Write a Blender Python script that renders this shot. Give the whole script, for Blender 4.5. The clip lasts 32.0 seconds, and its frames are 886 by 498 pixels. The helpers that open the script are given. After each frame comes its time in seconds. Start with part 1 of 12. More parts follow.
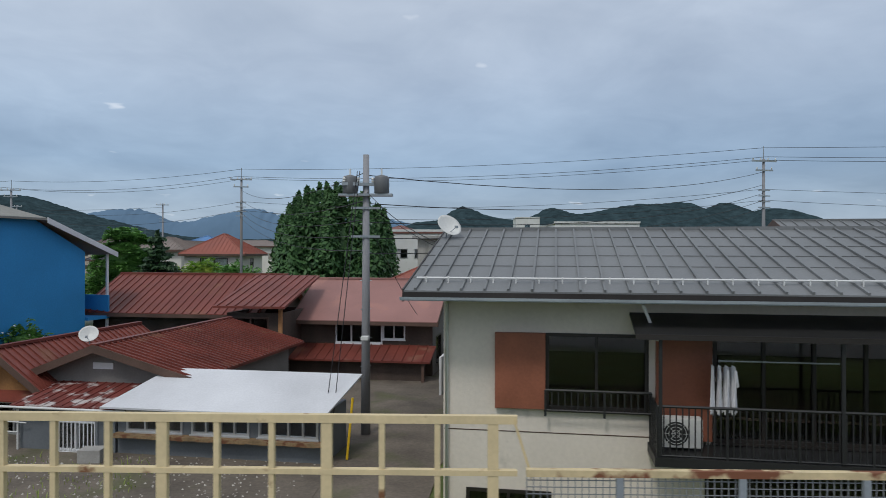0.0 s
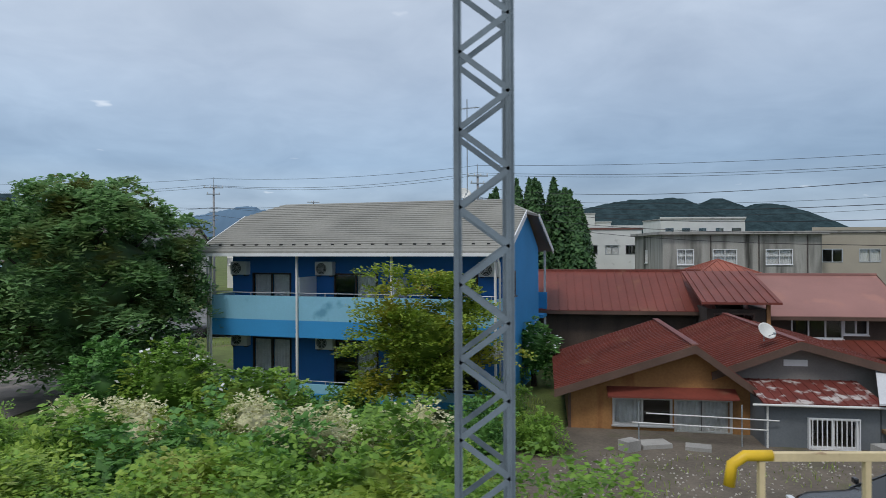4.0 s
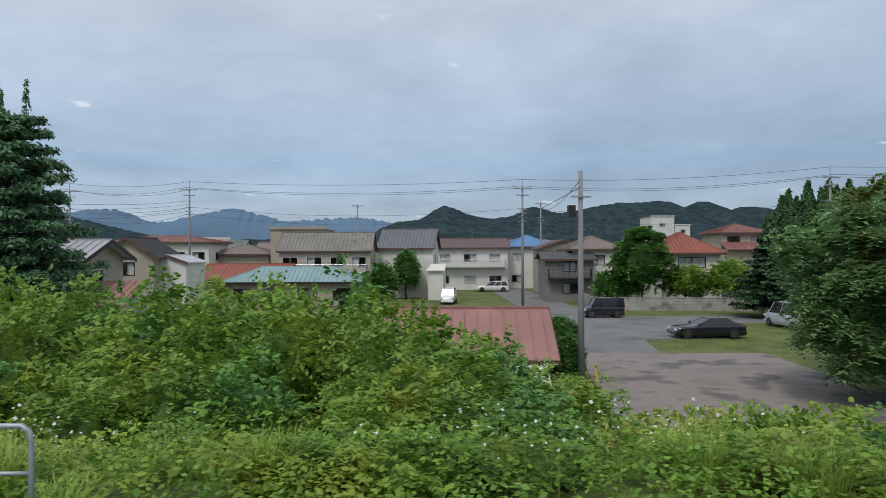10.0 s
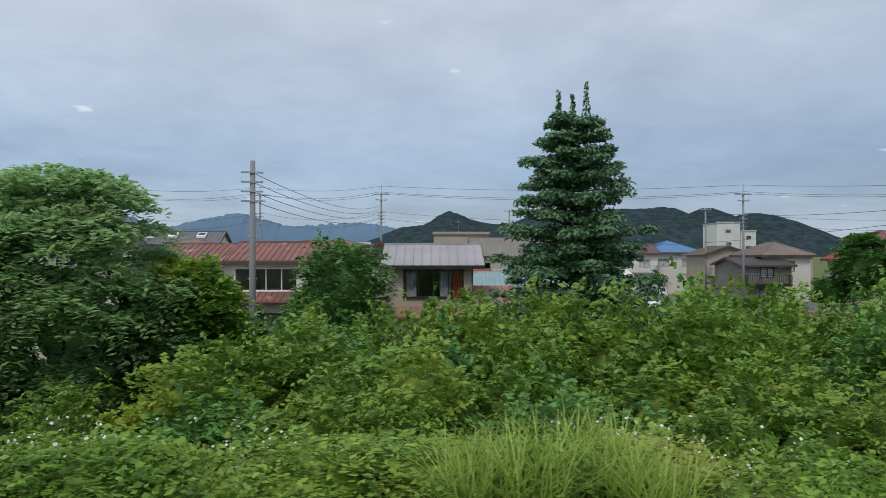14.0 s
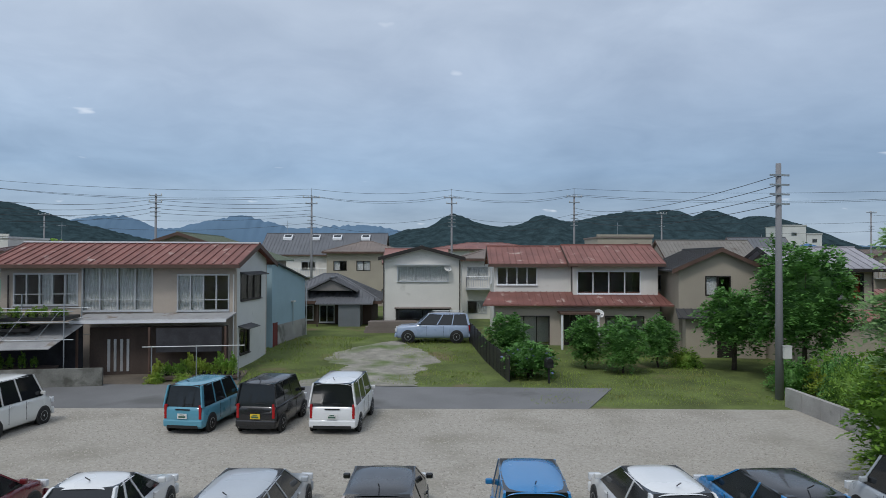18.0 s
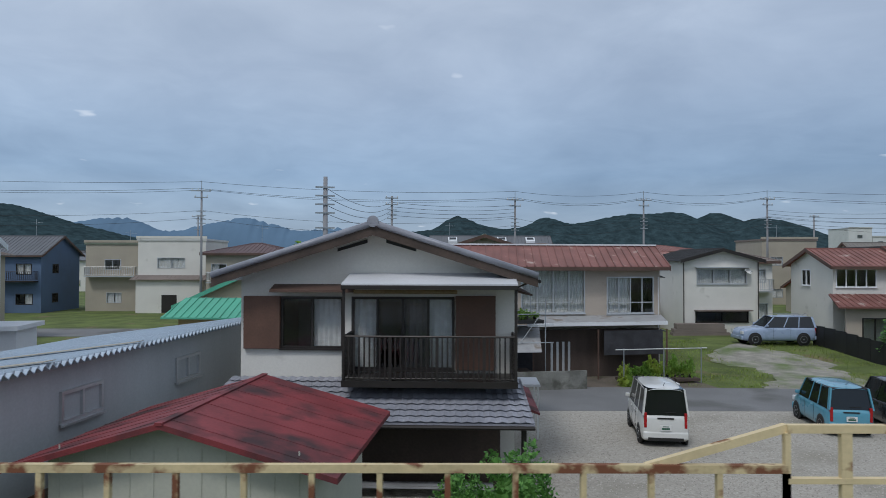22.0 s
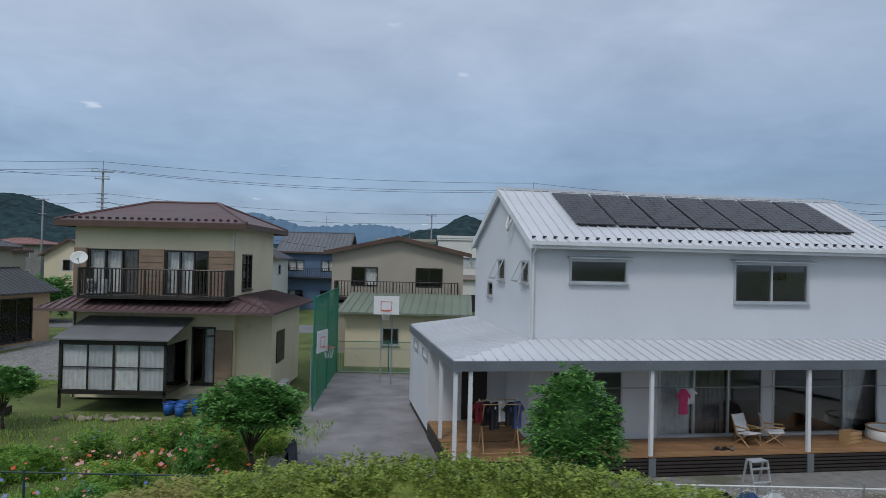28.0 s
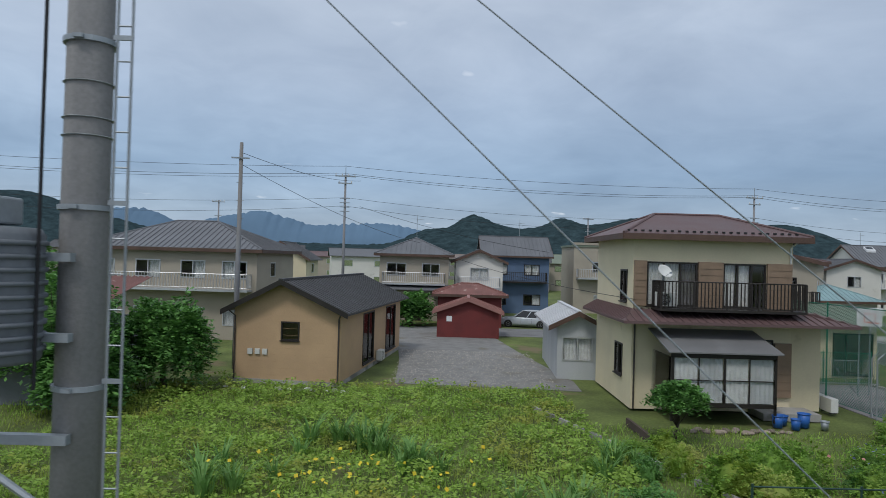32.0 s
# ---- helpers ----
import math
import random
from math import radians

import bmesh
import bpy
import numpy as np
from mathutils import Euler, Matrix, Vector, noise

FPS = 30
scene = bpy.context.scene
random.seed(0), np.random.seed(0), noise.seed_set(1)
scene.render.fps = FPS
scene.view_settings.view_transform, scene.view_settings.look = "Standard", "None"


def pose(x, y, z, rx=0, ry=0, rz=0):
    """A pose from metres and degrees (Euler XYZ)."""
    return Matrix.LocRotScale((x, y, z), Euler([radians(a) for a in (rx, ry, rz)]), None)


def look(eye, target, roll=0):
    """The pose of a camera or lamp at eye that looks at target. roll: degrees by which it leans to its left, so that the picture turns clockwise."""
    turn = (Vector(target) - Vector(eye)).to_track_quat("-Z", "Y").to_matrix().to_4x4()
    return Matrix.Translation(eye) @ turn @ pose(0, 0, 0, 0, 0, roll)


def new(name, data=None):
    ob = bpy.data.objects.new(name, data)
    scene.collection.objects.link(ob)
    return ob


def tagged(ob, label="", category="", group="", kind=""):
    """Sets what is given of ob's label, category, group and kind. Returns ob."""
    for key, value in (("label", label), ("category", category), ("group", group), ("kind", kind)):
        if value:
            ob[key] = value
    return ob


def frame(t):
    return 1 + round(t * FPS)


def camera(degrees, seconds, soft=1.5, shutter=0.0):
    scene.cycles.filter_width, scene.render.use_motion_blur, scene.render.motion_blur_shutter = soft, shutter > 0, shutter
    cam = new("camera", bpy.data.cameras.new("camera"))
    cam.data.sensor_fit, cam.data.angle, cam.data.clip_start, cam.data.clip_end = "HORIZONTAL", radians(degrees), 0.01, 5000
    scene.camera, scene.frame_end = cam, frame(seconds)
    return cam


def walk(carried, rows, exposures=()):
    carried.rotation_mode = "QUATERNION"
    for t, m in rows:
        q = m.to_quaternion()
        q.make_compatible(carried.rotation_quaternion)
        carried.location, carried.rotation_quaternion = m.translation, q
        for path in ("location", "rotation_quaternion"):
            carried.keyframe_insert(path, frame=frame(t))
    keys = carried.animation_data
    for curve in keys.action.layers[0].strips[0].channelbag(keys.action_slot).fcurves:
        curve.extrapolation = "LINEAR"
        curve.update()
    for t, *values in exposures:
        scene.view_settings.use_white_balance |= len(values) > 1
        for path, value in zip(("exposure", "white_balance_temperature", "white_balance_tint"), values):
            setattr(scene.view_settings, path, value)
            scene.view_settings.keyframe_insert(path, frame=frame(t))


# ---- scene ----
cam = camera(66.0, 32.0, soft=0.8, shutter=0.1)

PATH = [
    (0, (-0.085, -0.004, 6.094), (-0.133, 1.995, 6.1), 0.1),
    (0.5, (-2.787, 0.005, 6.09), (-2.836, 2.004, 6.094), -0.0),
    (1, (-5.472, 0.025, 6.086), (-5.521, 2.024, 6.087), -0.1),
    (1.5, (-8.218, -0.003, 6.093), (-8.263, 1.997, 6.092), -0.0),
    (2, (-10.946, -0.024, 6.087), (-10.988, 1.976, 6.084), -0.1),
    (2.5, (-13.709, -0.048, 6.073), (-13.747, 1.952, 6.07), -0.1),
    (3, (-16.527, -0.077, 6.069), (-16.558, 1.923, 6.066), -0.2),
    (3.5, (-19.342, -0.087, 6.073), (-19.366, 1.912, 6.07), -0.3),
    (5.5, (-30.199, -0.162, 6.131), (-30.206, 1.838, 6.125), 0.1),
    (6, (-32.921, -0.164, 6.141), (-32.925, 1.836, 6.135), 0.1),
    (6.5, (-35.704, -0.147, 6.152), (-35.703, 1.853, 6.145), 0.1),
    (7, (-38.489, -0.088, 6.148), (-38.484, 1.912, 6.143), 0.1),
    (7.5, (-41.22, 0.015, 6.148), (-41.212, 2.015, 6.143), -0.0),
    (8, (-43.971, 0.089, 6.141), (-43.959, 2.089, 6.137), -0.1),
    (8.5, (-46.743, 0.13, 6.13), (-46.726, 2.13, 6.128), -0.1),
    (9, (-49.502, 0.172, 6.111), (-49.481, 2.172, 6.111), -0.2),
    (9.5, (-52.254, 0.241, 6.099), (-52.228, 2.241, 6.102), -0.1),
    (10, (-54.998, 0.323, 6.086), (-54.969, 2.323, 6.09), -0.2),
    (10.5, (-57.75, 0.41, 6.068), (-57.719, 2.409, 6.075), 0.1),
    (11, (-60.526, 0.486, 6.072), (-60.495, 2.486, 6.083), 0.0),
    (11.5, (-63.286, 0.57, 6.082), (-63.255, 2.57, 6.095), 0.0),
    (12, (-66.043, 0.629, 6.084), (-66.012, 2.629, 6.098), -0.0),
    (12.5, (-68.794, 0.666, 6.09), (-68.764, 2.666, 6.105), -0.0),
    (13, (-71.533, 0.733, 6.095), (-71.504, 2.732, 6.113), -0.0),
    (13.5, (-74.258, 0.82, 6.101), (-74.23, 2.819, 6.121), -0.1),
    (14, (-76.984, 0.932, 6.102), (-76.957, 2.931, 6.122), 0.0),
    (14.5, (-79.737, 0.994, 6.1), (-79.711, 2.993, 6.12), -0.0),
    (15, (-82.445, 1.04, 6.089), (-82.42, 3.039, 6.11), 0.0),
    (15.5, (-85.165, 1.074, 6.083), (-85.14, 3.073, 6.104), 0.1),
    (17.5, (-96.227, 1.345, 6.109), (-96.202, 3.345, 6.136), 0.1),
    (18, (-98.972, 1.402, 6.114), (-98.947, 3.401, 6.141), 0.1),
    (18.5, (-101.724, 1.449, 6.101), (-101.7, 3.449, 6.129), 0.0),
    (19, (-104.485, 1.51, 6.104), (-104.46, 3.509, 6.133), -0.1),
    (19.5, (-107.25, 1.566, 6.097), (-107.225, 3.566, 6.128), -0.0),
    (20, (-110.005, 1.602, 6.09), (-109.979, 3.601, 6.121), -0.0),
    (20.5, (-112.736, 1.64, 6.086), (-112.711, 3.64, 6.119), -0.1),
    (21, (-115.465, 1.684, 6.086), (-115.439, 3.684, 6.12), -0.1),
    (21.5, (-118.205, 1.704, 6.088), (-118.181, 3.704, 6.122), 0.0),
    (22, (-120.955, 1.725, 6.081), (-120.932, 3.725, 6.115), 0.1),
    (22.5, (-123.709, 1.759, 6.082), (-123.686, 3.758, 6.116), 0.2),
    (23, (-126.509, 1.808, 6.073), (-126.486, 3.807, 6.108), 0.2),
    (23.5, (-129.232, 1.859, 6.085), (-129.21, 3.858, 6.118), 0.4),
    (24, (-131.968, 1.866, 6.078), (-131.948, 3.865, 6.112), 0.5),
    (24.5, (-134.709, 1.884, 6.09), (-134.69, 3.883, 6.123), 0.6),
    (25, (-137.447, 1.87, 6.083), (-137.43, 3.869, 6.115), 0.8),
    (25.5, (-140.224, 1.872, 6.086), (-140.206, 3.872, 6.118), 0.9),
    (27.5, (-151.279, 1.789, 6.1), (-151.264, 3.789, 6.13), 1.2),
    (28, (-154.015, 1.826, 6.105), (-154.0, 3.826, 6.135), 1.3),
    (28.5, (-156.738, 1.854, 6.108), (-156.723, 3.854, 6.137), 1.5),
    (29, (-159.469, 1.872, 6.116), (-159.456, 3.872, 6.146), 1.7),
    (29.5, (-162.219, 1.849, 6.126), (-162.207, 3.848, 6.155), 2.0),
    (30, (-164.97, 1.831, 6.13), (-164.958, 3.831, 6.158), 2.1),
    (30.5, (-167.7, 1.801, 6.122), (-167.69, 3.8, 6.15), 2.0),
    (31, (-170.455, 1.775, 6.116), (-170.449, 3.775, 6.142), 1.9),
    (31.5, (-173.216, 1.754, 6.115), (-173.211, 3.754, 6.141), 1.8),
    (32, (-176.005, 1.721, 6.112), (-176.001, 3.721, 6.139), 1.6),
]

SKY_STRENGTH, SUN_STRENGTH = 1.08, 1.4
SKY_STOPS = [(0.0, (0.36, 0.43, 0.51)), (0.12, (0.3, 0.41, 0.56)), (0.25, (0.41, 0.485, 0.6)), (0.45, (0.58, 0.63, 0.71))]
EXPOSURES = [(0, -0.06, 6350, 10), (3, 0.0, 6250, 10), (6, 0.08, 6500, 10), (15.5, 0.08, 6550, 10), (18, -0.06, 6200, 10), (20, -0.16, 6080, 10), (28, -0.18, 6050, 10), (30, -0.12, 6100, 10), (32, -0.07, 6250, 10)]

walk(cam, [(t, look(eye, target, roll)) for t, eye, target, roll in PATH], exposures=EXPOSURES)

# ---- sky and sun: a bright but overcast afternoon ----
world = bpy.data.worlds.new("overcast")
scene.world = world
world.use_nodes = True
wn, wl = world.node_tree.nodes, world.node_tree.links
wn.clear()
w_out = wn.new("ShaderNodeOutputWorld")
w_bg = wn.new("ShaderNodeBackground")
w_bg.inputs["Strength"].default_value = SKY_STRENGTH
w_sky = wn.new("ShaderNodeTexSky")
w_sky.sky_type, w_sky.sun_disc = "NISHITA", False
w_sky.sun_elevation, w_sky.sun_rotation = radians(52), radians(200)
w_sky.dust_density, w_sky.air_density = 2.0, 1.0
w_tc = wn.new("ShaderNodeTexCoord")
w_sep = wn.new("ShaderNodeSeparateXYZ")
wl.new(w_tc.outputs["Generated"], w_sep.inputs[0])


def w_math(op, a, b):
    n = wn.new("ShaderNodeMath")
    n.operation = op
    for k, v in enumerate((a, b)):
        if isinstance(v, (int, float)):
            n.inputs[k].default_value = v
        else:
            wl.new(v, n.inputs[k])
    return n.outputs[0]


# the cloud deck: directions are thrown onto a flat layer overhead, so that clouds crowd towards the horizon
w_h = w_math("ADD", w_math("MAXIMUM", w_sep.outputs[2], 0.0), 0.18)
w_comb = wn.new("ShaderNodeCombineXYZ")
wl.new(w_math("DIVIDE", w_sep.outputs[0], w_h), w_comb.inputs[0])
wl.new(w_math("DIVIDE", w_sep.outputs[1], w_h), w_comb.inputs[1])


def w_noise(scale, detail, rough, dist=0.0):
    n = wn.new("ShaderNodeTexNoise")
    n.inputs["Scale"].default_value, n.inputs["Detail"].default_value = scale, detail
    n.inputs["Roughness"].default_value, n.inputs["Distortion"].default_value = rough, dist
    wl.new(w_comb.outputs[0], n.inputs["Vector"])
    return n.outputs["Fac"]


def w_ramp(fac, stops):
    n = wn.new("ShaderNodeValToRGB")
    while len(n.color_ramp.elements) < len(stops):
        n.color_ramp.elements.new(0.5)
    for e, (p, c) in zip(n.color_ramp.elements, stops):
        e.position, e.color = p, (*c, 1)
    wl.new(fac, n.inputs[0])
    return n.outputs[0]


def w_mix(fac, a, b, kind="MIX"):
    n = wn.new("ShaderNodeMix")
    n.data_type, n.blend_type = "RGBA", kind
    for k, v in ((0, fac), (6, a), (7, b)):
        if isinstance(v, (int, float)):
            n.inputs[k].default_value = v
        elif isinstance(v, tuple):
            n.inputs[k].default_value = (*v, 1)
        else:
            wl.new(v, n.inputs[k])
    return n.outputs[2]


# height tint of the deck: blue-grey low down, paler overhead
w_deck = w_ramp(w_sep.outputs[2], SKY_STOPS)
w_big = w_ramp(w_noise(0.55, 5, 0.55, 0.3), [(0.36, (0.82, 0.84, 0.86)), (0.62, (1.16, 1.15, 1.13))])
w_small = w_ramp(w_noise(2.2, 6, 0.6, 0.5), [(0.3, (0.9, 0.915, 0.93)), (0.7, (1.1, 1.09, 1.07))])
w_side = w_ramp(w_math("ADD", w_math("MULTIPLY", w_sep.outputs[0], 0.5), 0.5), [(0.22, (1.14, 1.13, 1.11)), (0.5, (1.0, 1.0, 1.0)), (0.62, (0.94, 0.95, 0.96)), (0.8, (1.0, 1.0, 1.0))])
# white puffs drawn into the sky stand in for reflections on window glass
w_reflect_puff = w_ramp(w_noise(3.6, 3, 0.5, 0.2), [(0.69, (0, 0, 0)), (0.74, (1, 1, 1))])
w_cloud = w_mix(1.0, w_mix(1.0, w_deck, w_big, "MULTIPLY"), w_small, "MULTIPLY")
w_cloud = w_mix(1.0, w_cloud, w_side, "MULTIPLY")
w_cloud = w_mix(w_math("MULTIPLY", w_reflect_puff, 0.45), w_cloud, (0.95, 0.97, 1.0))
# a little of the clear sky above shines through the deck
w_skyc = w_mix(1.0, w_sky.outputs[0], (0.12, 0.12, 0.12), "MULTIPLY")
w_col = w_mix(0.88, w_skyc, w_cloud)
wl.new(w_col, w_bg.inputs[0])
wl.new(w_bg.outputs[0], w_out.inputs[0])

sun = new("sun", bpy.data.lights.new("sun", "SUN"))
sun.data.energy, sun.data.angle, sun.data.color = SUN_STRENGTH, radians(12), (1.0, 0.96, 0.9)
sun.matrix_world = look((0, 0, 100), (30, 62, 0))

# ---- materials ----
MATS = {}


def surface(name, color, rough=0.7, metal=0.0, vary=0.18, scale=1.2, grain=18.0, bump=0.15, dirt=None, dirt_at=0.62, dirt_scale=0.9,
            streak=False, tint=0.0, spec=0.4, coat=0.0, dirt_soft=0.1):
    """A weathered surface: base colour with broad and fine variation, a patchy layer of dirt or rust, and fine relief."""
    if name in MATS:
        return MATS[name]
    m = bpy.data.materials.new(name)
    m.use_nodes = True
    nt = m.node_tree
    n, l = nt.nodes, nt.links
    b = n["Principled BSDF"]
    tc = n.new("ShaderNodeTexCoord")
    geo = n.new("ShaderNodeNewGeometry")
    vec = geo.outputs["Position"]
    if streak:
        mp = n.new("ShaderNodeMapping")
        mp.inputs["Scale"].default_value = (1.0, 1.0, 0.12)
        l.new(vec, mp.inputs[0])
        svec = mp.outputs[0]
    else:
        svec = vec

    def noi(sc, det, v):
        t = n.new("ShaderNodeTexNoise")
        t.inputs["Scale"].default_value, t.inputs["Detail"].default_value = sc, det
        l.new(v, t.inputs["Vector"])
        return t.outputs["Fac"]

    def ramp(fac, lo, hi, a, c):
        r = n.new("ShaderNodeMapRange")
        r.inputs[1].default_value, r.inputs[2].default_value, r.inputs[3].default_value, r.inputs[4].default_value = lo, hi, a, c
        l.new(fac, r.inputs[0])
        return r.outputs[0]

    def mix(fac, a, c, kind="MIX"):
        t = n.new("ShaderNodeMix")
        t.data_type, t.blend_type = "RGBA", kind
        for k, v in ((0, fac), (6, a), (7, c)):
            if isinstance(v, (int, float)):
                t.inputs[k].default_value = v
            elif isinstance(v, tuple):
                t.inputs[k].default_value = (*v, 1)
            else:
                l.new(v, t.inputs[k])
        return t.outputs[2]

    broad = ramp(noi(scale, 4, svec), 0.3, 0.7, 1 - vary, 1 + vary)
    fine = ramp(noi(grain, 3, vec), 0.25, 0.75, 1 - vary * 0.6, 1 + vary * 0.6)
    mu = n.new("ShaderNodeMath")
    mu.operation = "MULTIPLY"
    l.new(broad, mu.inputs[0])
    l.new(fine, mu.inputs[1])
    last = mu.outputs[0]
    if tint:
        oi = n.new("ShaderNodeObjectInfo")
        m2 = n.new("ShaderNodeMath")
        m2.operation = "MULTIPLY"
        l.new(last, m2.inputs[0])
        l.new(ramp(oi.outputs["Random"], 0, 1, 1 - tint, 1 + tint), m2.inputs[1])
        last = m2.outputs[0]
    cb = n.new("ShaderNodeCombineColor")
    for k in range(3):
        l.new(last, cb.inputs[k])
    col = mix(1.0, tuple(color), cb.outputs[0], "MULTIPLY")
    if dirt is not None:
        mask = ramp(noi(dirt_scale, 7, svec), dirt_at, dirt_at + dirt_soft, 0, 1)
        col = mix(mask, col, tuple(dirt))
        l.new(ramp(mask, 0, 1, rough, min(1.0, rough + 0.25)), b.inputs["Roughness"])
    else:
        l.new(ramp(broad, 1 - vary, 1 + vary, max(0.02, rough - 0.08), min(1.0, rough + 0.08)), b.inputs["Roughness"])
    l.new(col, b.inputs["Base Color"])
    b.inputs["Metallic"].default_value = metal
    b.inputs["Specular IOR Level"].default_value = spec
    b.inputs["Coat Weight"].default_value = coat
    if bump:
        bp = n.new("ShaderNodeBump")
        bp.inputs["Strength"].default_value, bp.inputs["Distance"].default_value = bump, 0.02
        l.new(noi(grain, 4, vec), bp.inputs["Height"])
        l.new(bp.outputs[0], b.inputs["Normal"])
    MATS[name] = m
    return m


def foliage(name, dark, light, scale=0.7, trans=0.25, yellow=None, rough=0.55):
    """Leaves: each leaf takes its own shade, with broad light and dark patches over the crown."""
    if name in MATS:
        return MATS[name]
    dark, light = tuple(min(0.8, 1.35 * v) for v in dark), tuple(min(0.85, 1.15 * v) for v in light)
    m = bpy.data.materials.new(name)
    m.use_nodes = True
    n, l = m.node_tree.nodes, m.node_tree.links
    b = n["Principled BSDF"]
    geo = n.new("ShaderNodeNewGeometry")
    no = n.new("ShaderNodeTexNoise")
    no.inputs["Scale"].default_value = scale
    no.inputs["Detail"].default_value = 3
    l.new(geo.outputs["Position"], no.inputs["Vector"])
    ad = n.new("ShaderNodeMath")
    ad.operation = "ADD"
    l.new(no.outputs["Fac"], ad.inputs[0])
    l.new(geo.outputs["Random Per Island"], ad.inputs[1])
    r = n.new("ShaderNodeValToRGB")
    e = r.color_ramp.elements
    e[0].position, e[0].color = 0.55, (*dark, 1)
    e[1].position, e[1].color = 1.3, (*light, 1)
    sc = n.new("ShaderNodeMath")
    sc.operation = "MULTIPLY"
    sc.inputs[1].default_value = 0.62
    e[0].position, e[1].position = 0.3, 0.8
    l.new(ad.outputs[0], sc.inputs[0])
    l.new(sc.outputs[0], r.inputs[0])
    col = r.outputs[0]
    if yellow:
        no2 = n.new("ShaderNodeTexNoise")
        no2.inputs["Scale"].default_value = 0.55
        l.new(geo.outputs["Position"], no2.inputs["Vector"])
        mr = n.new("ShaderNodeMapRange")
        mr.inputs[1].default_value, mr.inputs[2].default_value = 0.52, 0.68
        l.new(no2.outputs["Fac"], mr.inputs[0])
        mx = n.new("ShaderNodeMix")
        mx.data_type = "RGBA"
        l.new(mr.outputs[0], mx.inputs[0])
        l.new(col, mx.inputs[6])
        mx.inputs[7].default_value = (*yellow, 1)
        col = mx.outputs[2]
    l.new(col, b.inputs["Base Color"])
    b.inputs["Roughness"].default_value = rough
    b.inputs["Specular IOR Level"].default_value = 0.3
    tr = n.new("ShaderNodeBsdfTranslucent")
    l.new(col, tr.inputs[0])
    ms = n.new("ShaderNodeMixShader")
    ms.inputs[0].default_value = trans
    l.new(b.outputs[0], ms.inputs[1])
    l.new(tr.outputs[0], ms.inputs[2])
    l.new(ms.outputs[0], n["Material Output"].inputs[0])
    MATS[name] = m
    return m


def glass(name="window_glass", tint=(0.6, 0.65, 0.68)):
    if name in MATS:
        return MATS[name]
    m = bpy.data.materials.new(name)
    m.use_nodes = True
    n, l = m.node_tree.nodes, m.node_tree.links
    n.remove(n["Principled BSDF"])
    gl, tr, mx, fr = (n.new("ShaderNodeBsdfGlossy"), n.new("ShaderNodeBsdfTransparent"), n.new("ShaderNodeMixShader"), n.new("ShaderNodeFresnel"))
    gl.inputs["Roughness"].default_value = 0.03
    tr.inputs[0].default_value = (*tint, 1)
    fr.inputs[0].default_value = 1.5
    l.new(fr.outputs[0], mx.inputs[0])
    l.new(tr.outputs[0], mx.inputs[1])
    l.new(gl.outputs[0], mx.inputs[2])
    l.new(mx.outputs[0], n["Material Output"].inputs[0])
    MATS[name] = m
    return m


